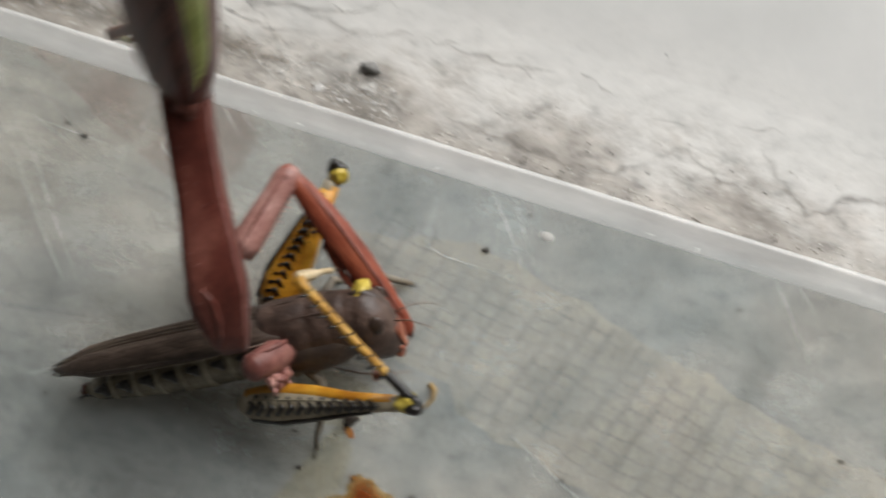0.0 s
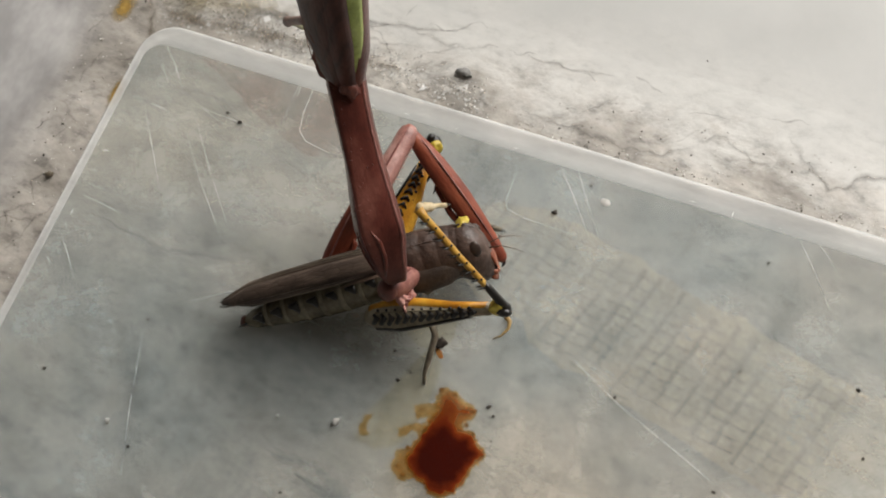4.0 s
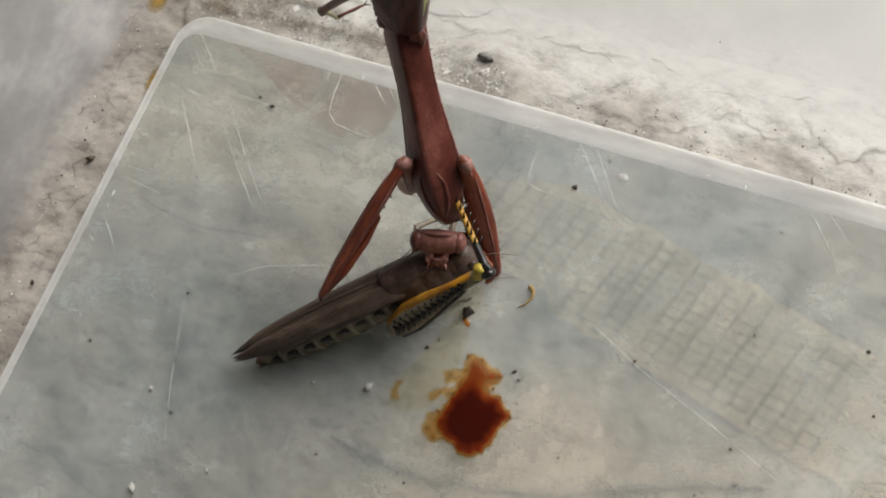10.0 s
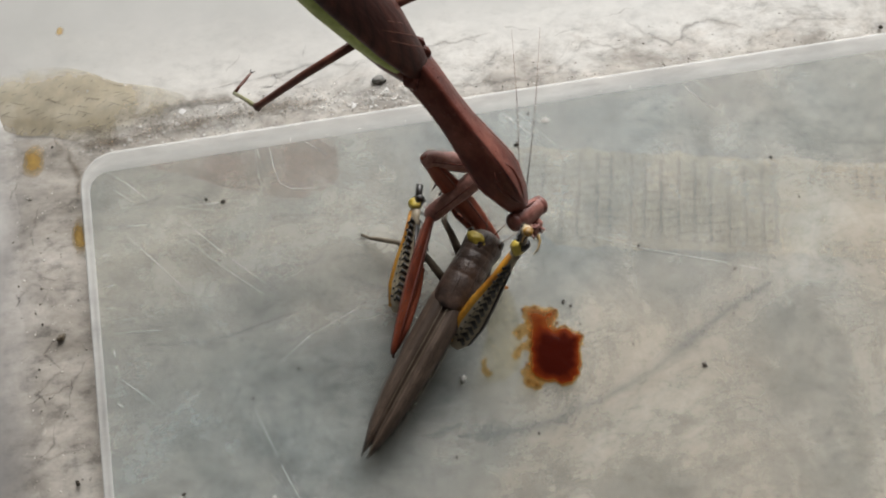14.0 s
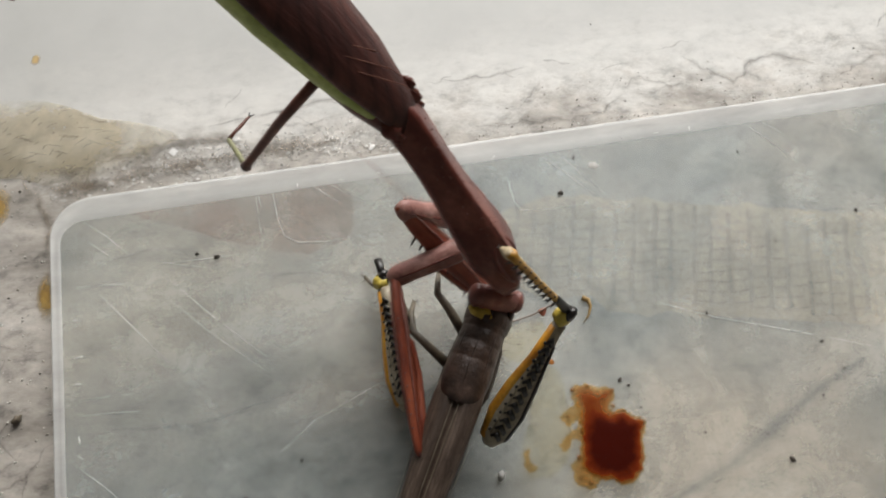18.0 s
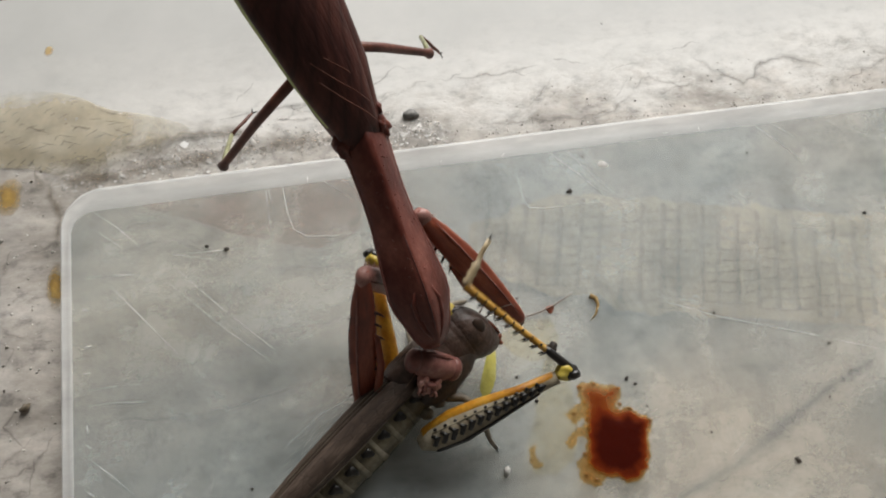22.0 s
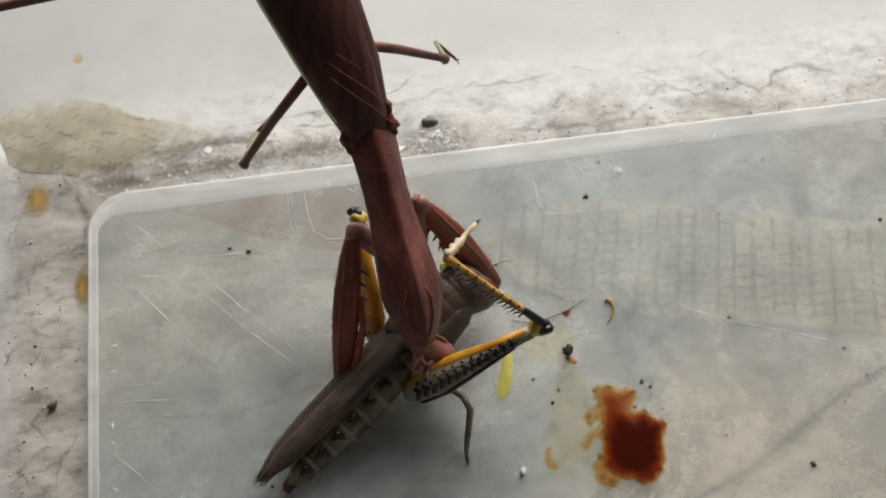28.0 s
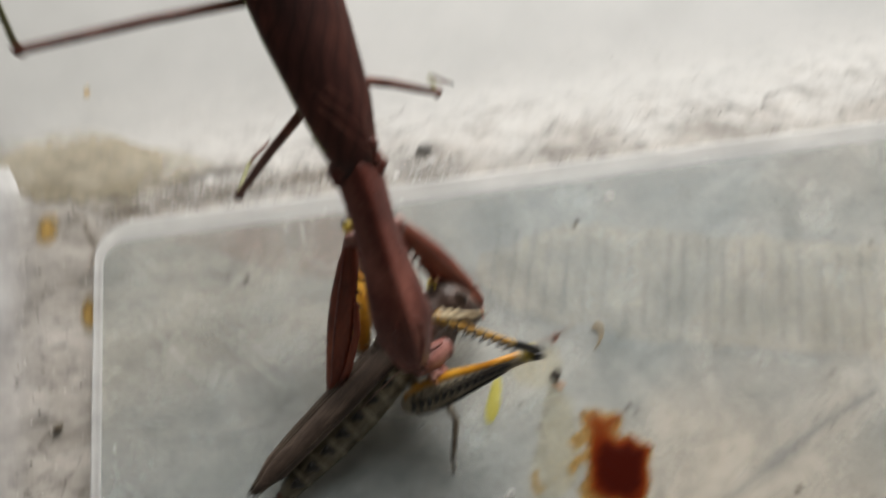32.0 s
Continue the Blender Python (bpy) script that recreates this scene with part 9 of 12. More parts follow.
    walk(limb['mid_tibia_r'], [
        (0, body[0].inverted() @ span((-19.5, 47.2, 43.8), (-6.9, 57.6, 38.9), (0.00, 0.00, 1.00))),
        (1, body[1].inverted() @ span((-19.5, 47.2, 43.8), (-6.9, 57.6, 38.9), (0.00, 0.00, 1.00))),
        (2, body[2].inverted() @ span((-19.5, 47.2, 43.8), (-6.9, 57.6, 38.9), (0.00, 0.00, 1.00))),
        (3, body[3].inverted() @ span((-19.5, 47.2, 43.8), (-6.9, 57.6, 38.9), (0.00, 0.00, 1.00))),
        (4, body[4].inverted() @ span((-19.5, 47.2, 43.8), (-6.9, 57.6, 38.9), (0.00, 0.00, 1.00))),
        (4.5, body[4.5].inverted() @ span((-19.5, 47.2, 43.8), (-6.9, 57.6, 38.9), (0.00, 0.00, 1.00))),
        (7, body[7].inverted() @ span((-18.0, 50.9, 42.8), (-1.8, 55.3, 45.4), (0.00, 0.00, 1.00))),
        (7.8, body[7.8].inverted() @ span((-18.0, 50.9, 42.8), (-1.8, 55.3, 45.4), (0.00, 0.00, 1.00))),
        (8, body[8].inverted() @ span((-18.0, 50.9, 42.8), (-1.8, 55.3, 45.4), (0.00, 0.00, 1.00))),
        (8.3, body[8.3].inverted() @ span((-18.0, 50.9, 42.8), (-1.8, 55.3, 45.4), (0.00, 0.00, 1.00))),
        (9, body[9].inverted() @ span((-18.0, 50.9, 42.8), (-1.8, 55.3, 45.4), (0.00, 0.00, 1.00))),
        (9.5, body[9.5].inverted() @ span((-18.0, 50.9, 42.8), (-1.8, 55.3, 45.4), (0.00, 0.00, 1.00))),
        (9.6, body[9.6].inverted() @ span((-18.0, 50.9, 42.8), (-1.8, 55.3, 45.4), (0.00, 0.00, 1.00))),
        (9.7, body[9.7].inverted() @ span((-18.0, 50.9, 42.8), (-1.8, 55.3, 45.4), (0.00, 0.00, 1.00))),
        (10, body[10].inverted() @ span((-18.0, 50.9, 42.8), (-1.8, 55.3, 45.4), (0.00, 0.00, 1.00))),
        (11, body[11].inverted() @ span((-18.0, 50.9, 42.8), (-1.8, 55.3, 45.4), (0.00, 0.00, 1.00))),
        (11.6, body[11.6].inverted() @ span((-18.0, 50.9, 42.8), (-1.8, 55.3, 45.4), (0.00, 0.00, 1.00))),
        (12, body[12].inverted() @ span((-18.0, 50.9, 42.8), (-1.8, 55.3, 45.4), (0.00, 0.00, 1.00))),
        (12.5, body[12.5].inverted() @ span((-20.6, 52.2, 39.9), (-4.4, 56.0, 43.2), (0.00, 0.00, 1.00))),
        (12.8, body[12.8].inverted() @ span((-19.3, 52.0, 42.9), (-3.2, 54.8, 47.7), (0.00, 0.00, 1.00))),
        (13, body[13].inverted() @ span((-20.1, 49.2, 42.9), (-5.4, 57.3, 40.3), (0.00, 0.00, 1.00))),
        (13.5, body[13.5].inverted() @ span((-18.3, 46.2, 44.1), (-3.3, 53.9, 41.9), (0.00, 0.00, 1.00))),
        (14, body[14].inverted() @ span((-13.4, 49.9, 37.1), (-1.2, 60.4, 31.9), (0.00, 0.00, 1.00))),
        (14.5, body[14.5].inverted() @ span((-16.5, 50.6, 34.9), (-5.3, 61.3, 27.9), (0.00, 0.00, 1.00))),
        (16.5, body[16.5].inverted() @ span((-20.5, 53.3, 26.0), (-14.0, 59.8, 11.7), (0.00, 0.00, 1.00))),
        (17, body[17].inverted() @ span((-19.7, 44.3, 31.7), (-12.3, 52.0, 18.5), (0.00, 0.00, 1.00))),
        (17.5, body[17.5].inverted() @ span((-24.4, 35.0, 21.0), (-19.5, 34.1, 4.7), (0.00, 0.00, 1.00))),
        (18, body[18].inverted() @ span((-37.3, 45.6, 21.6), (-39.9, 59.2, 11.7), (0.00, 0.00, 1.00))),
        (19, body[19].inverted() @ span((-33.0, 47.7, 28.5), (-31.4, 59.2, 16.1), (0.00, 0.00, 1.00))),
        (19.5, body[19.5].inverted() @ span((-32.3, 52.4, 22.6), (-31.0, 64.2, 10.5), (0.00, 0.00, 1.00))),
        (20, body[20].inverted() @ span((-32.2, 51.5, 22.2), (-31.0, 63.3, 10.1), (0.00, 0.00, 1.00))),
        (20.5, body[20.5].inverted() @ span((-31.5, 51.4, 22.5), (-30.8, 63.3, 10.4), (0.00, 0.00, 1.00))),
        (20.8, body[20.8].inverted() @ span((-31.5, 51.4, 22.5), (-30.8, 63.3, 10.4), (0.00, 0.00, 1.00))),
        (20.9, body[20.9].inverted() @ span((-32.8, 49.3, 24.0), (-31.4, 61.4, 12.2), (0.00, 0.00, 1.00))),
        (21, body[21].inverted() @ span((-32.8, 49.3, 24.0), (-31.4, 61.4, 12.2), (0.00, 0.00, 1.00))),
        (21.5, body[21.5].inverted() @ span((-33.0, 48.2, 24.1), (-31.5, 60.4, 12.4), (0.00, 0.00, 1.00))),
        (22, body[22].inverted() @ span((-32.3, 48.4, 24.0), (-30.9, 60.8, 12.4), (0.00, 0.00, 1.00))),
        (23, body[23].inverted() @ span((-32.6, 49.2, 23.3), (-31.4, 61.8, 11.9), (0.00, 0.00, 1.00))),
        (24, body[24].inverted() @ span((-32.4, 49.3, 23.5), (-31.5, 61.8, 12.0), (0.00, 0.00, 1.00))),
        (25, body[25].inverted() @ span((-32.0, 48.9, 24.1), (-31.1, 61.5, 12.7), (0.00, 0.00, 1.00))),
        (25.5, body[25.5].inverted() @ span((-31.7, 49.1, 24.3), (-30.7, 61.8, 13.0), (0.00, 0.00, 1.00))),
        (28, body[28].inverted() @ span((-32.9, 48.4, 24.5), (-31.8, 60.9, 13.1), (0.00, 0.00, 1.00))),
        (29, body[29].inverted() @ span((-34.0, 45.6, 27.0), (-32.8, 58.5, 16.1), (0.00, 0.00, 1.00))),
        (30, body[30].inverted() @ span((-34.3, 45.2, 28.0), (-32.9, 58.1, 17.1), (0.00, 0.00, 1.00))),
        (31, body[31].inverted() @ span((-33.0, 47.7, 23.8), (-32.0, 60.7, 12.9), (0.00, 0.00, 1.00))),
        (31.8, body[31.8].inverted() @ span((-33.0, 47.7, 23.8), (-32.0, 60.7, 12.9), (0.00, 0.00, 1.00))),
        (31.9, body[31.9].inverted() @ span((-33.0, 47.7, 23.8), (-32.0, 60.7, 12.9), (0.00, 0.00, 1.00))),
        (32, body[32].inverted() @ span((-31.7, 49.6, 22.5), (-31.4, 62.0, 10.9), (0.00, 0.00, 1.00))),
    ])
    walk(limb['mid_tarsus_r'], [
        (0, body[0].inverted() @ span((-6.9, 57.6, 38.9), (-2.0, 61.7, 36.1), (0.00, 0.00, 1.00))),
        (1, body[1].inverted() @ span((-6.9, 57.6, 38.9), (-2.0, 61.7, 36.1), (0.00, 0.00, 1.00))),
        (2, body[2].inverted() @ span((-6.9, 57.6, 38.9), (-2.0, 61.7, 36.1), (0.00, 0.00, 1.00))),
        (3, body[3].inverted() @ span((-6.9, 57.6, 38.9), (-2.0, 61.7, 36.1), (0.00, 0.00, 1.00))),
        (4, body[4].inverted() @ span((-6.9, 57.6, 38.9), (-2.0, 61.7, 36.1), (0.00, 0.00, 1.00))),
        (4.5, body[4.5].inverted() @ span((-6.9, 57.6, 38.9), (-2.0, 61.7, 36.1), (0.00, 0.00, 1.00))),
        (7, body[7].inverted() @ span((-1.8, 55.3, 45.4), (5.1, 56.0, 46.1), (0.00, 0.00, 1.00))),
        (7.8, body[7.8].inverted() @ span((-1.8, 55.3, 45.4), (5.1, 56.0, 46.1), (0.00, 0.00, 1.00))),
        (8, body[8].inverted() @ span((-1.8, 55.3, 45.4), (5.1, 56.0, 46.1), (0.00, 0.00, 1.00))),
        (8.3, body[8.3].inverted() @ span((-1.8, 55.3, 45.4), (5.1, 56.0, 46.1), (0.00, 0.00, 1.00))),
        (9, body[9].inverted() @ span((-1.8, 55.3, 45.4), (5.1, 56.0, 46.1), (0.00, 0.00, 1.00))),
        (9.5, body[9.5].inverted() @ span((-1.8, 55.3, 45.4), (5.1, 56.0, 46.1), (0.00, 0.00, 1.00))),
        (9.6, body[9.6].inverted() @ span((-1.8, 55.3, 45.4), (5.1, 56.0, 46.1), (0.00, 0.00, 1.00))),
        (9.7, body[9.7].inverted() @ span((-1.8, 55.3, 45.4), (5.1, 56.0, 46.1), (0.00, 0.00, 1.00))),
        (10, body[10].inverted() @ span((-1.8, 55.3, 45.4), (5.1, 56.0, 46.1), (0.00, 0.00, 1.00))),
        (11, body[11].inverted() @ span((-1.8, 55.3, 45.4), (5.1, 56.0, 46.1), (0.00, 0.00, 1.00))),
        (11.6, body[11.6].inverted() @ span((-1.8, 55.3, 45.4), (5.1, 56.0, 46.1), (0.00, 0.00, 1.00))),
        (12, body[12].inverted() @ span((-1.8, 55.3, 45.4), (5.1, 56.0, 46.1), (0.00, 0.00, 1.00))),
        (12.5, body[12.5].inverted() @ span((-4.4, 56.0, 43.2), (2.5, 56.6, 44.3), (0.00, 0.00, 1.00))),
        (12.8, body[12.8].inverted() @ span((-3.2, 54.8, 47.7), (3.5, 55.3, 49.7), (0.00, 0.00, 1.00))),
        (13, body[13].inverted() @ span((-5.4, 57.3, 40.3), (1.1, 58.2, 42.8), (0.00, 0.00, 1.00))),
        (13.5, body[13.5].inverted() @ span((-3.3, 53.9, 41.9), (3.0, 56.8, 40.8), (0.00, 0.00, 1.00))),
        (14, body[14].inverted() @ span((-1.2, 60.4, 31.9), (4.6, 64.3, 31.2), (0.00, 0.00, 1.00))),
        (14.5, body[14.5].inverted() @ span((-5.3, 61.3, 27.9), (0.5, 64.7, 26.1), (0.00, 0.00, 1.00))),
        (16.5, body[16.5].inverted() @ span((-14.0, 59.8, 11.7), (-10.6, 61.2, 5.8), (0.00, 0.00, 1.00))),
        (17, body[17].inverted() @ span((-12.3, 52.0, 18.5), (-8.7, 54.0, 12.8), (0.00, 0.00, 1.00))),
        (17.5, body[17.5].inverted() @ span((-19.5, 34.1, 4.7), (-15.7, 28.3, 3.3), (0.00, 0.00, 1.00))),
        (18, body[18].inverted() @ span((-39.9, 59.2, 11.7), (-41.2, 64.9, 7.8), (0.00, 0.00, 1.00))),
        (19, body[19].inverted() @ span((-31.4, 59.2, 16.1), (-27.2, 57.9, 10.6), (0.00, 0.00, 1.00))),
        (19.5, body[19.5].inverted() @ span((-31.0, 64.2, 10.5), (-26.4, 61.6, 6.0), (0.00, 0.00, 1.00))),
        (20, body[20].inverted() @ span((-31.0, 63.3, 10.1), (-26.4, 60.7, 5.5), (0.00, 0.00, 1.00))),
        (20.5, body[20.5].inverted() @ span((-30.8, 63.3, 10.4), (-26.1, 60.7, 5.8), (0.00, 0.00, 1.00))),
        (20.8, body[20.8].inverted() @ span((-30.8, 63.3, 10.4), (-26.1, 60.7, 5.8), (0.00, 0.00, 1.00))),
        (20.9, body[20.9].inverted() @ span((-31.4, 61.4, 12.2), (-26.8, 60.2, 7.1), (0.00, 0.00, 1.00))),
        (21, body[21].inverted() @ span((-31.4, 61.4, 12.2), (-26.8, 60.2, 7.1), (0.00, 0.00, 1.00))),
        (21.5, body[21.5].inverted() @ span((-31.5, 60.4, 12.4), (-27.4, 59.9, 6.8), (0.00, 0.00, 1.00))),
        (22, body[22].inverted() @ span((-30.9, 60.8, 12.4), (-26.6, 60.3, 6.9), (0.00, 0.00, 1.00))),
        (23, body[23].inverted() @ span((-31.4, 61.8, 11.9), (-26.8, 60.3, 6.9), (0.00, 0.00, 1.00))),
        (24, body[24].inverted() @ span((-31.5, 61.8, 12.0), (-26.7, 60.3, 7.1), (0.00, 0.00, 1.00))),
        (25, body[25].inverted() @ span((-31.1, 61.5, 12.7), (-26.6, 59.9, 7.6), (0.00, 0.00, 1.00))),
        (25.5, body[25.5].inverted() @ span((-30.7, 61.8, 13.0), (-26.2, 60.2, 7.9), (0.00, 0.00, 1.00))),
        (28, body[28].inverted() @ span((-31.8, 60.9, 13.1), (-27.2, 59.7, 8.1), (0.00, 0.00, 1.00))),
        (29, body[29].inverted() @ span((-32.8, 58.5, 16.1), (-28.0, 57.4, 11.1), (0.00, 0.00, 1.00))),
        (30, body[30].inverted() @ span((-32.9, 58.1, 17.1), (-28.2, 56.7, 12.0), (0.00, 0.00, 1.00))),
        (31, body[31].inverted() @ span((-32.0, 60.7, 12.9), (-27.3, 59.4, 7.8), (0.00, 0.00, 1.00))),
        (31.8, body[31.8].inverted() @ span((-32.0, 60.7, 12.9), (-27.3, 59.4, 7.8), (0.00, 0.00, 1.00))),
        (31.9, body[31.9].inverted() @ span((-32.0, 60.7, 12.9), (-27.3, 59.4, 7.8), (0.00, 0.00, 1.00))),
        (32, body[32].inverted() @ span((-31.4, 62.0, 10.9), (-26.2, 62.7, 6.3), (0.00, 0.00, 1.00))),
    ])
    walk(limb['hind_femur_l'], [
        (0, body[0].inverted() @ span((-43.9, 40.4, 54.0), (-87.1, 46.0, 51.7), (0.00, 0.00, 1.00))),
        (1, body[1].inverted() @ span((-50.6, 47.7, 49.1), (-87.1, 46.0, 51.7), (0.00, 0.00, 1.00))),
        (2, body[2].inverted() @ span((-40.2, 34.4, 57.6), (-87.1, 46.0, 51.7), (0.00, 0.00, 1.00))),
        (3, body[3].inverted() @ span((-41.3, 33.4, 58.1), (-87.1, 46.0, 51.7), (0.00, 0.00, 1.00))),
        (4, body[4].inverted() @ span((-42.9, 37.0, 57.6), (-87.1, 46.0, 51.7), (0.00, 0.00, 1.00))),
        (4.5, body[4.5].inverted() @ span((-43.2, 38.2, 57.4), (-87.1, 46.0, 51.7), (0.00, 0.00, 1.00))),
        (7, body[7].inverted() @ span((-44.3, 38.7, 56.9), (-87.1, 46.0, 51.7), (0.00, 0.00, 1.00))),
        (7.8, body[7.8].inverted() @ span((-43.0, 38.0, 56.8), (-87.1, 46.0, 51.7), (0.00, 0.00, 1.00))),
        (8, body[8].inverted() @ span((-43.1, 38.2, 56.6), (-87.1, 46.0, 51.7), (0.00, 0.00, 1.00))),
        (8.3, body[8.3].inverted() @ span((-43.2, 37.5, 56.9), (-87.1, 46.0, 51.7), (0.00, 0.00, 1.00))),
        (9, body[9].inverted() @ span((-40.0, 32.4, 58.9), (-87.1, 46.0, 51.7), (0.00, 0.00, 1.00))),
        (9.5, body[9.5].inverted() @ span((-39.4, 33.0, 58.9), (-87.1, 46.0, 51.7), (0.00, 0.00, 1.00))),
        (9.6, body[9.6].inverted() @ span((-39.4, 33.0, 58.9), (-87.1, 46.0, 51.7), (0.00, 0.00, 1.00))),
        (9.7, body[9.7].inverted() @ span((-39.9, 37.5, 60.8), (-87.1, 46.0, 51.7), (0.00, 0.00, 1.00))),
        (10, body[10].inverted() @ span((-39.9, 37.5, 60.8), (-87.1, 46.0, 51.7), (0.00, 0.00, 1.00))),
        (11, body[11].inverted() @ span((-39.7, 36.7, 60.9), (-87.1, 46.0, 51.7), (0.00, 0.00, 1.00))),
        (11.6, body[11.6].inverted() @ span((-42.3, 40.3, 60.7), (-87.1, 46.0, 51.7), (0.00, 0.00, 1.00))),
        (12, body[12].inverted() @ span((-50.8, 52.0, 50.0), (-87.1, 46.0, 51.7), (0.00, 0.00, 1.00))),
        (12.5, body[12.5].inverted() @ span((-54.8, 54.3, 45.1), (-87.1, 46.0, 51.7), (0.00, 0.00, 1.00))),
        (12.8, body[12.8].inverted() @ span((-54.0, 54.2, 45.0), (-87.9, 52.5, 46.1), (0.00, 0.00, 1.00))),
        (13, body[13].inverted() @ span((-54.4, 52.4, 43.1), (-88.0, 49.2, 46.7), (0.00, 0.00, 1.00))),
        (13.5, body[13.5].inverted() @ span((-52.3, 50.1, 42.5), (-86.2, 52.6, 41.2), (0.00, 0.00, 1.00))),
        (14, body[14].inverted() @ span((-49.1, 43.1, 49.5), (-82.5, 45.9, 55.0), (0.00, 0.00, 1.00))),
        (14.5, body[14.5].inverted() @ span((-52.3, 44.5, 49.0), (-84.5, 51.3, 40.2), (0.00, 0.00, 1.00))),
        (16.5, body[16.5].inverted() @ span((-52.8, 46.8, 47.3), (-85.1, 55.4, 41.1), (0.00, 0.00, 1.00))),
        (17, body[17].inverted() @ span((-55.9, 46.5, 48.9), (-87.0, 56.2, 39.3), (0.00, 0.00, 1.00))),
        (17.5, body[17.5].inverted() @ span((-55.0, 47.1, 45.4), (-87.5, 55.5, 40.4), (0.00, 0.00, 1.00))),
        (18, body[18].inverted() @ span((-58.4, 41.6, 53.0), (-87.9, 54.0, 41.7), (0.00, 0.00, 1.00))),
        (19, body[19].inverted() @ span((-58.9, 41.7, 56.9), (-88.7, 52.1, 44.0), (0.00, 0.00, 1.00))),
        (19.5, body[19.5].inverted() @ span((-59.3, 47.1, 49.9), (-90.7, 55.5, 40.1), (0.00, 0.00, 1.00))),
        (20, body[20].inverted() @ span((-58.9, 46.2, 49.5), (-90.4, 54.7, 39.9), (0.00, 0.00, 1.00))),
        (20.5, body[20.5].inverted() @ span((-58.3, 45.8, 48.9), (-90.3, 53.6, 40.2), (0.00, 0.00, 1.00))),
        (20.8, body[20.8].inverted() @ span((-58.3, 45.8, 48.9), (-90.3, 53.6, 40.2), (0.00, 0.00, 1.00))),
        (20.9, body[20.9].inverted() @ span((-59.4, 47.7, 49.6), (-92.3, 51.9, 42.1), (0.00, 0.00, 1.00))),
        (21, body[21].inverted() @ span((-59.4, 47.7, 49.6), (-92.3, 51.9, 42.1), (0.00, 0.00, 1.00))),
        (21.5, body[21.5].inverted() @ span((-59.5, 46.6, 49.9), (-92.9, 49.6, 43.9), (0.00, 0.00, 1.00))),
        (22, body[22].inverted() @ span((-59.2, 47.3, 49.4), (-92.9, 49.0, 45.0), (0.00, 0.00, 1.00))),
        (23, body[23].inverted() @ span((-59.3, 49.1, 49.0), (-93.0, 45.2, 50.0), (0.00, 0.00, 1.00))),
        (24, body[24].inverted() @ span((-59.6, 49.3, 48.6), (-93.3, 44.8, 50.9), (0.00, 0.00, 1.00))),
        (25, body[25].inverted() @ span((-59.2, 48.4, 49.1), (-92.9, 44.0, 50.7), (0.00, 0.00, 1.00))),
        (25.5, body[25.5].inverted() @ span((-59.0, 48.8, 49.4), (-92.6, 44.1, 50.9), (0.00, 0.00, 1.00))),
        (28, body[28].inverted() @ span((-59.6, 48.8, 50.6), (-91.3, 38.2, 56.6), (0.00, 0.00, 1.00))),
        (29, body[29].inverted() @ span((-59.8, 45.9, 53.7), (-93.6, 42.3, 51.1), (0.00, 0.00, 1.00))),
        (30, body[30].inverted() @ span((-60.2, 45.1, 54.9), (-93.8, 42.1, 51.1), (0.00, 0.00, 1.00))),
        (31, body[31].inverted() @ span((-59.0, 48.3, 49.5), (-90.8, 38.1, 56.0), (0.00, 0.00, 1.00))),
        (31.8, body[31.8].inverted() @ span((-59.0, 48.3, 49.5), (-90.8, 38.1, 56.0), (0.00, 0.00, 1.00))),
        (31.9, body[31.9].inverted() @ span((-59.0, 48.3, 49.5), (-90.8, 38.1, 56.0), (0.00, 0.00, 1.00))),
        (32, body[32].inverted() @ span((-56.8, 52.3, 47.3), (-88.4, 41.9, 53.8), (0.00, 0.00, 1.00))),
    ])
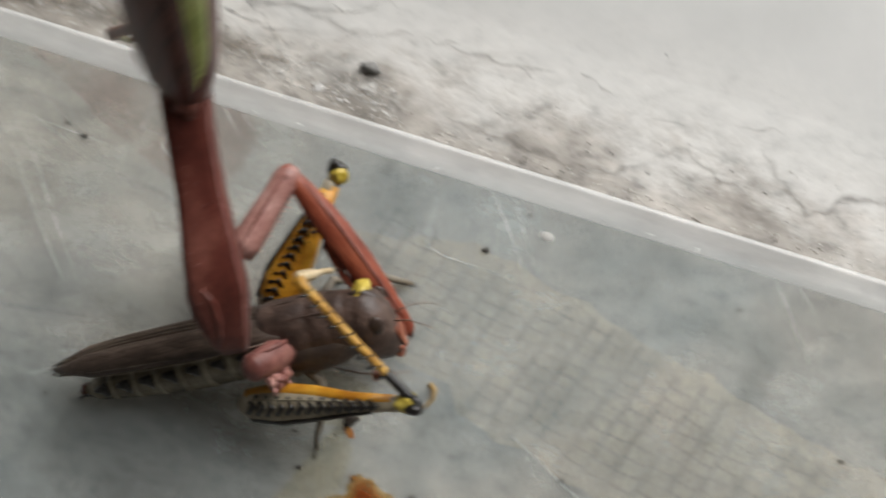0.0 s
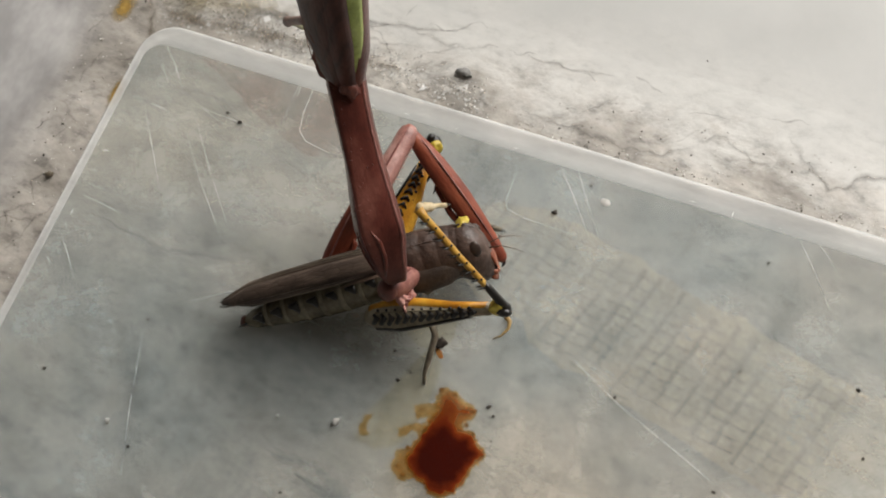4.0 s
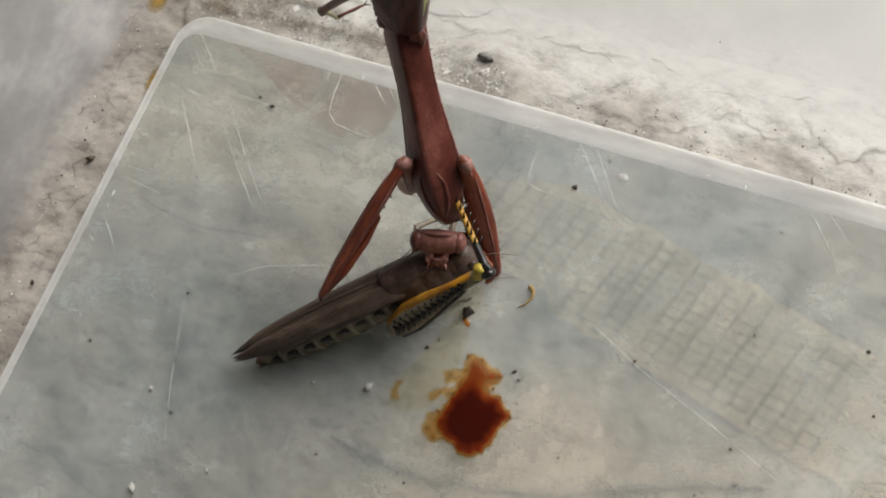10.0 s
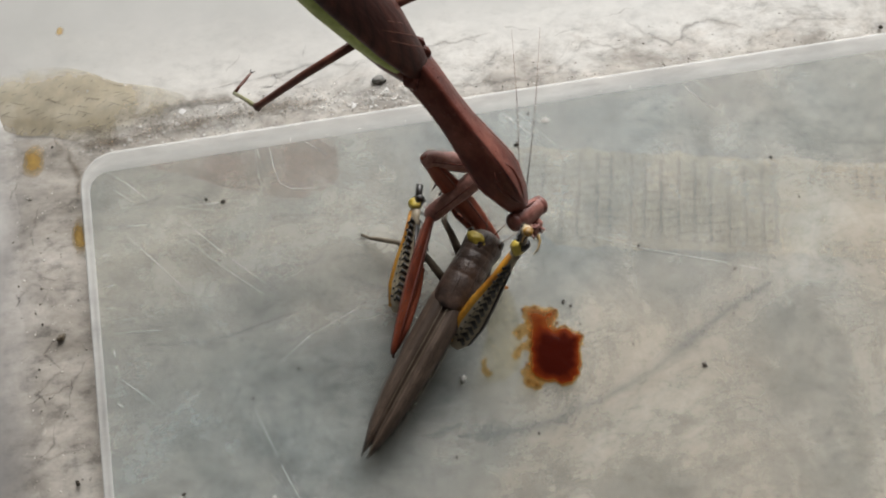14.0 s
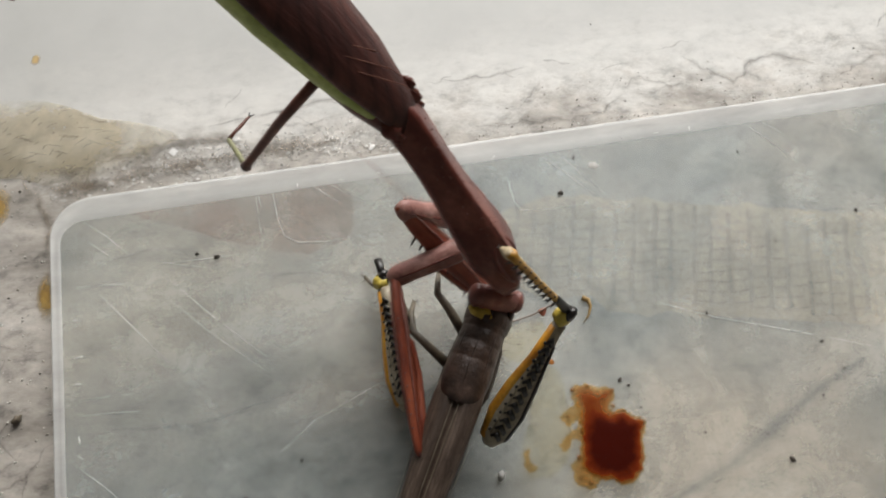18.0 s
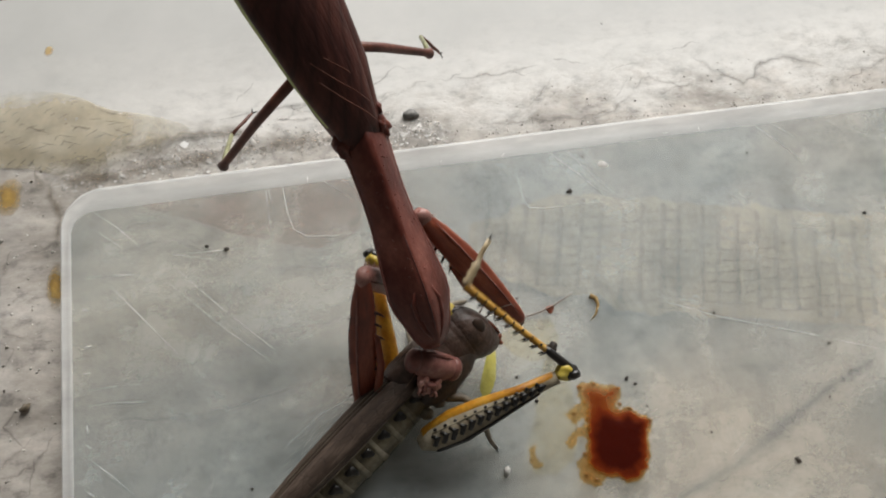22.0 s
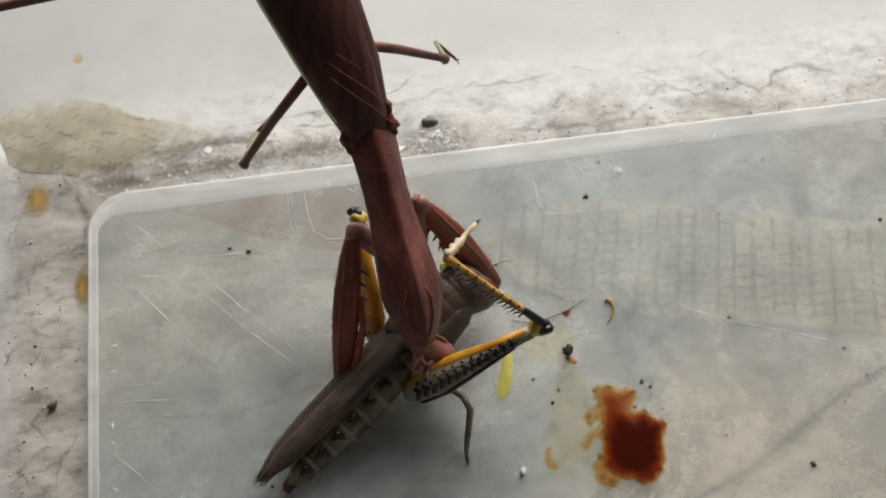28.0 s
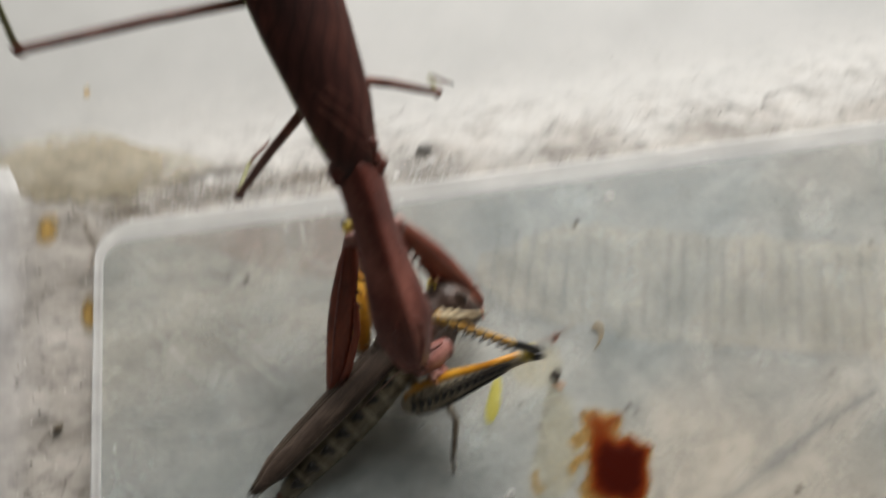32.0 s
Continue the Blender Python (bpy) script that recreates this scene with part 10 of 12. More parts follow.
    walk(limb['hind_tibia_l'], [
        (0, body[0].inverted() @ span((-87.1, 46.0, 51.7), (-90.0, 60.5, 65.2), (0.00, 0.00, 1.00))),
        (1, body[1].inverted() @ span((-87.1, 46.0, 51.7), (-90.0, 60.5, 65.2), (0.00, 0.00, 1.00))),
        (2, body[2].inverted() @ span((-87.1, 46.0, 51.7), (-90.0, 60.5, 65.2), (0.00, 0.00, 1.00))),
        (3, body[3].inverted() @ span((-87.1, 46.0, 51.7), (-90.0, 60.5, 65.2), (0.00, 0.00, 1.00))),
        (4, body[4].inverted() @ span((-87.1, 46.0, 51.7), (-90.0, 60.5, 65.2), (0.00, 0.00, 1.00))),
        (4.5, body[4.5].inverted() @ span((-87.1, 46.0, 51.7), (-90.0, 60.5, 65.2), (0.00, 0.00, 1.00))),
        (7, body[7].inverted() @ span((-87.1, 46.0, 51.7), (-90.0, 60.5, 65.2), (0.00, 0.00, 1.00))),
        (7.8, body[7.8].inverted() @ span((-87.1, 46.0, 51.7), (-90.0, 60.5, 65.2), (0.00, 0.00, 1.00))),
        (8, body[8].inverted() @ span((-87.1, 46.0, 51.7), (-90.0, 60.5, 65.2), (0.00, 0.00, 1.00))),
        (8.3, body[8.3].inverted() @ span((-87.1, 46.0, 51.7), (-90.0, 60.5, 65.2), (0.00, 0.00, 1.00))),
        (9, body[9].inverted() @ span((-87.1, 46.0, 51.7), (-90.0, 60.5, 65.2), (0.00, 0.00, 1.00))),
        (9.5, body[9.5].inverted() @ span((-87.1, 46.0, 51.7), (-90.0, 60.5, 65.2), (0.00, 0.00, 1.00))),
        (9.6, body[9.6].inverted() @ span((-87.1, 46.0, 51.7), (-90.0, 60.5, 65.2), (0.00, 0.00, 1.00))),
        (9.7, body[9.7].inverted() @ span((-87.1, 46.0, 51.7), (-90.0, 60.5, 65.2), (0.00, 0.00, 1.00))),
        (10, body[10].inverted() @ span((-87.1, 46.0, 51.7), (-90.0, 60.5, 65.2), (0.00, 0.00, 1.00))),
        (11, body[11].inverted() @ span((-87.1, 46.0, 51.7), (-90.0, 60.5, 65.2), (0.00, 0.00, 1.00))),
        (11.6, body[11.6].inverted() @ span((-87.1, 46.0, 51.7), (-90.0, 60.5, 65.2), (0.00, 0.00, 1.00))),
        (12, body[12].inverted() @ span((-87.1, 46.0, 51.7), (-90.0, 60.5, 65.2), (0.00, 0.00, 1.00))),
        (12.5, body[12.5].inverted() @ span((-87.1, 46.0, 51.7), (-90.0, 60.5, 65.2), (0.00, 0.00, 1.00))),
        (12.8, body[12.8].inverted() @ span((-87.9, 52.5, 46.1), (-90.8, 66.9, 59.6), (0.00, 0.00, 1.00))),
        (13, body[13].inverted() @ span((-88.0, 49.2, 46.7), (-90.9, 63.7, 60.2), (0.00, 0.00, 1.00))),
        (13.5, body[13.5].inverted() @ span((-86.2, 52.6, 41.2), (-89.1, 67.1, 54.7), (0.00, 0.00, 1.00))),
        (14, body[14].inverted() @ span((-82.5, 45.9, 55.0), (-85.4, 60.3, 68.5), (0.00, 0.00, 1.00))),
        (14.5, body[14.5].inverted() @ span((-84.5, 51.3, 40.2), (-87.4, 65.8, 53.7), (0.00, 0.00, 1.00))),
        (16.5, body[16.5].inverted() @ span((-85.1, 55.4, 41.1), (-88.0, 69.8, 54.6), (0.00, 0.00, 1.00))),
        (17, body[17].inverted() @ span((-87.0, 56.2, 39.3), (-89.9, 70.7, 52.8), (0.00, 0.00, 1.00))),
        (17.5, body[17.5].inverted() @ span((-87.5, 55.5, 40.4), (-90.4, 70.0, 53.9), (0.00, 0.00, 1.00))),
        (18, body[18].inverted() @ span((-87.9, 54.0, 41.7), (-90.8, 68.5, 55.2), (0.00, 0.00, 1.00))),
        (19, body[19].inverted() @ span((-88.7, 52.1, 44.0), (-91.5, 66.5, 57.5), (0.00, 0.00, 1.00))),
        (19.5, body[19.5].inverted() @ span((-90.7, 55.5, 40.1), (-93.6, 70.0, 53.6), (0.00, 0.00, 1.00))),
        (20, body[20].inverted() @ span((-90.4, 54.7, 39.9), (-93.3, 69.1, 53.4), (0.00, 0.00, 1.00))),
        (20.5, body[20.5].inverted() @ span((-90.3, 53.6, 40.2), (-93.2, 68.1, 53.7), (0.00, 0.00, 1.00))),
        (20.8, body[20.8].inverted() @ span((-90.3, 53.6, 40.2), (-93.2, 68.1, 53.7), (0.00, 0.00, 1.00))),
        (20.9, body[20.9].inverted() @ span((-92.3, 51.9, 42.1), (-95.2, 66.4, 55.6), (0.00, 0.00, 1.00))),
        (21, body[21].inverted() @ span((-92.3, 51.9, 42.1), (-95.2, 66.4, 55.6), (0.00, 0.00, 1.00))),
        (21.5, body[21.5].inverted() @ span((-92.9, 49.6, 43.9), (-95.8, 64.1, 57.4), (0.00, 0.00, 1.00))),
        (22, body[22].inverted() @ span((-92.9, 49.0, 45.0), (-95.8, 63.4, 58.5), (0.00, 0.00, 1.00))),
        (23, body[23].inverted() @ span((-93.0, 45.2, 50.0), (-95.9, 59.7, 63.5), (0.00, 0.00, 1.00))),
        (24, body[24].inverted() @ span((-93.3, 44.8, 50.9), (-96.1, 59.2, 64.4), (0.00, 0.00, 1.00))),
        (25, body[25].inverted() @ span((-92.9, 44.0, 50.7), (-95.8, 58.5, 64.2), (0.00, 0.00, 1.00))),
        (25.5, body[25.5].inverted() @ span((-92.6, 44.1, 50.9), (-95.5, 58.5, 64.4), (0.00, 0.00, 1.00))),
        (28, body[28].inverted() @ span((-91.3, 38.2, 56.6), (-94.2, 52.7, 70.1), (0.00, 0.00, 1.00))),
        (29, body[29].inverted() @ span((-93.6, 42.3, 51.1), (-96.4, 56.8, 64.6), (0.00, 0.00, 1.00))),
        (30, body[30].inverted() @ span((-93.8, 42.1, 51.1), (-96.7, 56.5, 64.6), (0.00, 0.00, 1.00))),
        (31, body[31].inverted() @ span((-90.8, 38.1, 56.0), (-93.7, 52.6, 69.5), (0.00, 0.00, 1.00))),
        (31.8, body[31.8].inverted() @ span((-90.8, 38.1, 56.0), (-93.7, 52.6, 69.5), (0.00, 0.00, 1.00))),
        (31.9, body[31.9].inverted() @ span((-90.8, 38.1, 56.0), (-93.7, 52.6, 69.5), (0.00, 0.00, 1.00))),
        (32, body[32].inverted() @ span((-88.4, 41.9, 53.8), (-91.3, 56.3, 67.3), (0.00, 0.00, 1.00))),
    ])
    hopper_rows = [
        (0, span((-27.1, 12.2, 8.1), (-16.4, 17.7, 9.5), (-0.33, 0.64, 0.70))),
        (1, span((-28.1, 11.2, 8.1), (-17.1, 15.8, 9.5), (-0.28, 0.66, 0.70))),
        (2, span((-27.2, 12.8, 8.1), (-17.1, 19.0, 9.5), (-0.38, 0.61, 0.70))),
        (3, span((-27.0, 13.4, 8.1), (-17.0, 19.9, 9.5), (-0.39, 0.60, 0.70))),
        (4, span((-25.7, 13.4, 8.1), (-15.5, 19.5, 9.5), (-0.37, 0.61, 0.70))),
        (4.5, span((-26.6, 12.9, 8.1), (-16.5, 19.3, 9.5), (-0.38, 0.61, 0.70))),
        (7, span((-27.7, 12.8, 8.0), (-17.5, 19.0, 9.5), (-0.37, 0.61, 0.70))),
        (7.8, span((-27.6, 12.5, 8.1), (-17.2, 18.4, 9.5), (-0.35, 0.62, 0.70))),
        (8, span((-27.7, 12.5, 8.0), (-17.3, 18.3, 9.5), (-0.35, 0.63, 0.70))),
        (8.3, span((-27.6, 12.4, 8.1), (-17.2, 18.2, 9.5), (-0.35, 0.63, 0.70))),
        (9, span((-27.5, 12.3, 8.1), (-17.1, 18.1, 9.5), (-0.35, 0.63, 0.70))),
        (9.5, span((-26.2, 11.3, 8.1), (-15.6, 16.8, 9.5), (-0.33, 0.64, 0.70))),
        (9.6, span((-26.2, 11.3, 8.1), (-15.6, 16.8, 9.5), (-0.33, 0.64, 0.70))),
        (9.7, span((-27.5, 3.6, 8.0), (-18.5, 11.5, 9.5), (-0.20, 0.23, 0.95))),
        (10, span((-27.5, 3.6, 8.0), (-18.5, 11.5, 9.5), (-0.20, 0.23, 0.95))),
        (11, span((-27.5, 1.7, 8.0), (-19.4, 10.4, 9.5), (-0.22, 0.21, 0.95))),
        (11.6, span((-28.5, 3.7, 8.1), (-20.1, 12.2, 9.5), (-0.22, 0.21, 0.95))),
        (12, span((-28.2, 1.4, 8.1), (-20.1, 10.1, 9.5), (-0.22, 0.21, 0.95))),
        (12.5, span((-31.7, -0.2, 8.1), (-22.4, 7.4, 9.5), (-0.19, 0.24, 0.95))),
        (12.8, span((-31.0, 0.2, 8.1), (-21.5, 7.4, 9.5), (-0.18, 0.25, 0.95))),
        (13, span((-31.9, -2.0, 8.1), (-21.9, 4.5, 9.5), (-0.17, 0.26, 0.95))),
        (13.5, span((-30.4, -5.0, 8.0), (-21.5, 2.9, 9.5), (-0.20, 0.23, 0.95))),
        (14, span((-27.8, -0.0, 8.1), (-20.0, 9.0, 9.5), (-0.05, 0.05, 1.00))),
        (14.5, span((-31.3, 1.0, 7.9), (-23.8, 10.2, 9.5), (-0.05, 0.04, 1.00))),
        (16.5, span((-31.9, -1.3, 8.0), (-24.6, 8.1, 9.5), (-0.05, 0.04, 1.00))),
        (17, span((-32.2, -1.4, 7.9), (-25.6, 8.5, 9.5), (-0.06, 0.04, 1.00))),
        (17.5, span((-32.1, 0.4, 8.0), (-25.7, 10.4, 9.5), (-0.06, 0.04, 1.00))),
        (18, span((-32.8, -0.6, 7.9), (-26.5, 9.5, 9.5), (-0.06, 0.04, 1.00))),
        (19, span((-35.1, -3.6, 7.9), (-27.6, 5.7, 9.5), (-0.05, 0.04, 1.00))),
        (19.5, span((-35.1, -4.2, 8.0), (-26.4, 4.0, 9.5), (-0.14, 0.15, 0.98))),
        (20, span((-35.7, -5.8, 8.0), (-26.3, 1.5, 9.5), (-0.13, 0.16, 0.98))),
        (20.5, span((-35.6, -6.9, 8.0), (-25.9, 0.1, 9.5), (-0.20, 0.28, 0.94))),
        (20.8, span((-35.6, -6.9, 8.0), (-25.9, 0.1, 9.5), (-0.20, 0.28, 0.94))),
        (20.9, span((-38.4, -0.0, 7.9), (-28.8, 6.9, 9.5), (-0.42, 0.58, 0.70))),
        (21, span((-38.4, -0.0, 7.9), (-28.8, 6.9, 9.5), (-0.42, 0.58, 0.70))),
        (21.5, span((-40.4, -0.3, 7.9), (-30.7, 6.5, 9.5), (-0.41, 0.59, 0.70))),
        (22, span((-40.9, 0.6, 7.9), (-31.1, 7.3, 9.5), (-0.40, 0.59, 0.70))),
        (23, span((-40.9, 3.1, 8.0), (-31.2, 9.9, 9.5), (-0.41, 0.59, 0.70))),
        (24, span((-40.8, 3.4, 7.9), (-31.3, 10.5, 9.5), (-0.43, 0.57, 0.70))),
        (25, span((-40.3, 5.5, 8.0), (-30.7, 12.7, 9.5), (-0.43, 0.57, 0.70))),
        (25.5, span((-40.1, 7.1, 8.1), (-30.5, 14.2, 9.5), (-0.43, 0.58, 0.70))),
        (28, span((-42.5, 8.9, 8.1), (-32.7, 15.8, 9.5), (-0.41, 0.59, 0.70))),
        (29, span((-44.2, 9.2, 8.1), (-35.0, 16.8, 9.5), (-0.46, 0.55, 0.70))),
        (30, span((-44.4, 9.7, 8.1), (-35.2, 17.2, 9.5), (-0.45, 0.55, 0.70))),
        (31, span((-43.9, 9.7, 8.1), (-34.5, 17.0, 9.5), (-0.44, 0.57, 0.70))),
        (31.8, span((-43.9, 9.7, 8.1), (-34.5, 17.0, 9.5), (-0.44, 0.57, 0.70))),
        (31.9, span((-43.9, 9.7, 8.1), (-34.5, 17.0, 9.5), (-0.44, 0.57, 0.70))),
        (32, span((-42.5, 10.5, 8.1), (-32.8, 17.4, 9.5), (-0.42, 0.58, 0.70))),
    ]
    walk(hopper, hopper_rows)
    prey = dict(hopper_rows)

    def held(t):
        """The prey's pose between two of its rows."""
        (a, m), (b, n) = [x for x in hopper_rows if x[0] <= t][-1], [x for x in hopper_rows if x[0] >= t][0]
        return m.lerp(n, (t - a) / (b - a)) if b > a else m

    walk(limb['nfemur'], [
        (0, prey[0].inverted() @ span((-31.0, 0.4, 6.0), (-9.1, 7.7, 15.7), (-0.31, 0.95, -0.01))),
        (1, prey[1].inverted() @ span((-32.4, -0.0, 6.0), (-8.5, 3.7, 12.4), (-0.16, 0.99, 0.01))),
        (2, prey[2].inverted() @ span((-29.4, 1.3, 6.0), (-8.5, 8.0, 17.9), (-0.39, 0.90, 0.18))),
        (3, prey[3].inverted() @ span((-29.5, 2.1, 6.0), (-7.9, 9.5, 16.2), (-0.41, 0.89, 0.21))),
        (4, prey[4].inverted() @ span((-29.5, 2.0, 6.0), (-7.7, 8.9, 16.3), (-0.39, 0.89, 0.22))),
        (4.5, prey[4.5].inverted() @ span((-29.9, 1.8, 6.0), (-7.8, 9.7, 14.6), (-0.40, 0.89, 0.23))),
        (7, prey[7].inverted() @ span((-30.5, 1.9, 6.0), (-7.9, 7.6, 15.1), (-0.32, 0.92, 0.23))),
        (7.7, held(7.7).inverted() @ span((-30.4, 1.2, 6.0), (-6.4, 6.4, 10.6), (-0.29, 0.93, 0.22))),
        (7.8, held(7.8).inverted() @ span((-30.4, 1.1, 6.0), (-6.4, 8.0, 6.9), (-0.28, 0.93, 0.22))),
        (7.9, held(7.9).inverted() @ span((-30.4, 1.0, 6.0), (-6.5, 8.0, 5.0), (-0.28, 0.94, 0.22))),
        (8, prey[8].inverted() @ span((-30.5, 1.0, 6.0), (-7.1, 6.2, 13.1), (-0.27, 0.94, 0.22))),
        (8.1, held(8.1).inverted() @ span((-30.6, 1.0, 6.0), (-8.2, 7.3, 15.3), (-0.27, 0.94, 0.22))),
        (8.2, held(8.2).inverted() @ span((-30.6, 1.1, 6.0), (-8.3, 7.1, 15.5), (-0.27, 0.93, 0.22))),
        (8.3, prey[8.3].inverted() @ span((-30.7, 1.1, 6.0), (-7.4, 6.1, 13.5), (-0.27, 0.93, 0.22))),
        (9, prey[9].inverted() @ span((-30.8, 1.3, 6.0), (-8.3, 5.7, 15.9), (-0.28, 0.93, 0.23))),
        (9.5, prey[9.5].inverted() @ span((-30.1, 0.9, 6.0), (-8.8, 6.2, 17.9), (-0.36, 0.90, 0.25))),
        (9.6, prey[9.6].inverted() @ span((-30.1, 0.9, 6.0), (-8.8, 6.2, 17.9), (-0.36, 0.90, 0.25))),
        (9.7, prey[9.7].inverted() @ span((-28.0, -5.3, 6.0), (-13.6, 5.6, 23.3), (-0.76, 0.59, 0.27))),
        (10, prey[10].inverted() @ span((-28.0, -5.3, 6.0), (-13.6, 5.6, 23.3), (-0.76, 0.59, 0.27))),
        (11, prey[11].inverted() @ span((-28.4, -5.5, 6.0), (-14.3, 5.6, 23.4), (-0.78, 0.57, 0.27))),
        (11.6, prey[11.6].inverted() @ span((-29.9, -4.5, 6.0), (-15.4, 7.5, 22.4), (-0.78, 0.56, 0.28))),
        (12, prey[12].inverted() @ span((-29.5, -7.4, 6.0), (-15.0, 6.1, 21.3), (-0.79, 0.56, 0.25))),
        (12.5, prey[12.5].inverted() @ span((-33.9, -10.2, 6.0), (-17.9, 2.3, 20.6), (-0.72, 0.65, 0.24))),
        (12.8, prey[12.8].inverted() @ span((-33.3, -9.6, 6.0), (-18.3, 1.5, 22.6), (-0.70, 0.69, 0.18))),
        (13, prey[13].inverted() @ span((-36.2, -12.6, 6.0), (-19.1, -1.5, 20.5), (-0.62, 0.77, 0.14))),
        (13.5, prey[13.5].inverted() @ span((-33.9, -16.1, 6.0), (-19.9, -5.4, 23.7), (-0.68, 0.73, 0.10))),
        (14, prey[14].inverted() @ span((-30.2, -10.0, 6.0), (-17.7, 1.2, 24.6), (-0.70, 0.71, 0.05))),
        (14.5, prey[14.5].inverted() @ span((-31.5, -7.3, 6.0), (-20.7, 1.7, 26.7), (-0.70, 0.71, 0.06))),
        (16.5, prey[16.5].inverted() @ span((-31.0, -12.3, 6.0), (-18.1, -0.1, 23.5), (-0.67, 0.74, -0.02))),
        (17, prey[17].inverted() @ span((-31.7, -11.2, 6.0), (-19.3, 1.3, 23.8), (-0.70, 0.71, -0.01))),
        (17.5, prey[17.5].inverted() @ span((-30.2, -10.9, 6.0), (-19.0, 1.6, 24.6), (-0.72, 0.69, -0.03))),
        (18, prey[18].inverted() @ span((-31.2, -11.0, 6.0), (-19.2, 1.9, 23.7), (-0.72, 0.69, -0.02))),
        (19, prey[19].inverted() @ span((-35.4, -14.9, 6.0), (-20.3, -2.0, 21.3), (-0.65, 0.76, 0.00))),
        (19.5, prey[19.5].inverted() @ span((-38.1, -15.5, 6.0), (-20.5, -10.3, 23.0), (-0.34, 0.94, 0.06))),
        (20, prey[20].inverted() @ span((-40.2, -16.7, 6.0), (-19.9, -17.2, 20.5), (-0.04, 0.99, 0.10))),
        (20.5, prey[20.5].inverted() @ span((-38.7, -16.8, 6.0), (-17.0, -13.3, 17.9), (-0.20, 0.98, 0.08))),
        (20.8, prey[20.8].inverted() @ span((-38.7, -16.8, 6.0), (-17.0, -13.3, 17.9), (-0.20, 0.98, 0.08))),
        (20.9, prey[20.9].inverted() @ span((-42.1, -11.3, 6.0), (-18.3, -9.5, 13.3), (-0.12, 0.98, 0.13))),
        (21, prey[21].inverted() @ span((-42.1, -11.3, 6.0), (-18.3, -9.5, 13.3), (-0.12, 0.98, 0.13))),
        (21.2, held(21.2).inverted() @ span((-42.4, -11.3, 6.0), (-18.6, -9.8, 13.4), (-0.15, 0.98, 0.13))),
        (21.4, held(21.4).inverted() @ span((-42.7, -11.4, 6.0), (-19.0, -9.1, 13.6), (-0.18, 0.97, 0.14))),
        (21.5, prey[21.5].inverted() @ span((-42.9, -11.4, 6.0), (-19.3, -7.7, 13.5), (-0.20, 0.97, 0.14))),
        (21.6, held(21.6).inverted() @ span((-42.8, -11.2, 6.0), (-19.3, -7.3, 13.7), (-0.21, 0.97, 0.14))),
        (21.8, held(21.8).inverted() @ span((-42.6, -10.7, 6.0), (-19.2, -6.6, 13.9), (-0.24, 0.96, 0.13))),
        (22, prey[22].inverted() @ span((-42.4, -10.2, 6.0), (-19.3, -4.9, 14.0), (-0.26, 0.96, 0.13))),
        (22.2, held(22.2).inverted() @ span((-42.4, -9.6, 6.0), (-19.3, -4.4, 13.9), (-0.27, 0.96, 0.13))),
        (22.4, held(22.4).inverted() @ span((-42.5, -9.0, 6.0), (-19.4, -3.6, 14.1), (-0.28, 0.95, 0.14))),
        (22.6, held(22.6).inverted() @ span((-42.5, -8.4, 6.0), (-19.6, -3.0, 14.3), (-0.30, 0.95, 0.14))),
        (22.8, held(22.8).inverted() @ span((-42.6, -7.8, 6.0), (-19.7, -2.1, 14.2), (-0.31, 0.94, 0.15))),
        (23, prey[23].inverted() @ span((-42.6, -7.2, 6.0), (-21.8, -2.3, 19.1), (-0.32, 0.94, 0.15))),
        (23.2, held(23.2).inverted() @ span((-42.4, -6.9, 6.0), (-19.9, -0.3, 14.7), (-0.35, 0.93, 0.15))),
        (23.4, held(23.4).inverted() @ span((-42.2, -6.5, 6.0), (-19.4, -0.4, 14.3), (-0.38, 0.91, 0.15))),
        (23.6, held(23.6).inverted() @ span((-41.9, -6.2, 6.0), (-20.3, 2.5, 15.0), (-0.41, 0.90, 0.14))),
        (23.8, held(23.8).inverted() @ span((-41.7, -5.8, 6.0), (-21.3, 5.0, 15.4), (-0.44, 0.88, 0.14))),
        (24, prey[24].inverted() @ span((-41.5, -5.5, 6.0), (-23.1, 2.1, 21.0), (-0.47, 0.87, 0.14))),
        (24.2, held(24.2).inverted() @ span((-41.7, -5.6, 6.0), (-20.2, 3.2, 15.2), (-0.38, 0.89, 0.15))),
        (24.4, held(24.4).inverted() @ span((-42.0, -5.7, 6.0), (-21.9, 5.8, 15.5), (-0.29, 0.91, 0.16))),
        (24.6, held(24.6).inverted() @ span((-42.2, -5.8, 6.0), (-22.9, 6.7, 15.7), (-0.20, 0.94, 0.18))),
        (25, prey[25].inverted() @ span((-42.7, -6.0, 6.0), (-21.5, -8.2, 19.0), (-0.02, 0.98, 0.20))),
        (25.2, held(25.2).inverted() @ span((-42.8, -5.4, 6.0), (-20.4, -9.7, 16.3), (-0.14, 0.96, 0.19))),
        (25.4, held(25.4).inverted() @ span((-42.9, -4.9, 6.0), (-20.3, 1.4, 14.6), (-0.25, 0.94, 0.18))),
        (25.5, prey[25.5].inverted() @ span((-43.0, -4.6, 6.0), (-20.3, 1.5, 14.4), (-0.31, 0.93, 0.17))),
        (28, prey[28].inverted() @ span((-46.1, -1.9, 6.0), (-25.7, 1.7, 20.0), (-0.31, 0.93, 0.20))),
        (28.2, held(28.2).inverted() @ span((-46.4, -1.9, 6.0), (-23.4, 4.0, 13.9), (-0.27, 0.94, 0.21))),
        (28.6, held(28.6).inverted() @ span((-46.9, -2.0, 6.0), (-23.8, 3.3, 13.7), (-0.18, 0.95, 0.22))),
        (28.8, held(28.8).inverted() @ span((-47.2, -2.1, 6.0), (-24.9, -2.1, 17.2), (-0.14, 0.96, 0.22))),
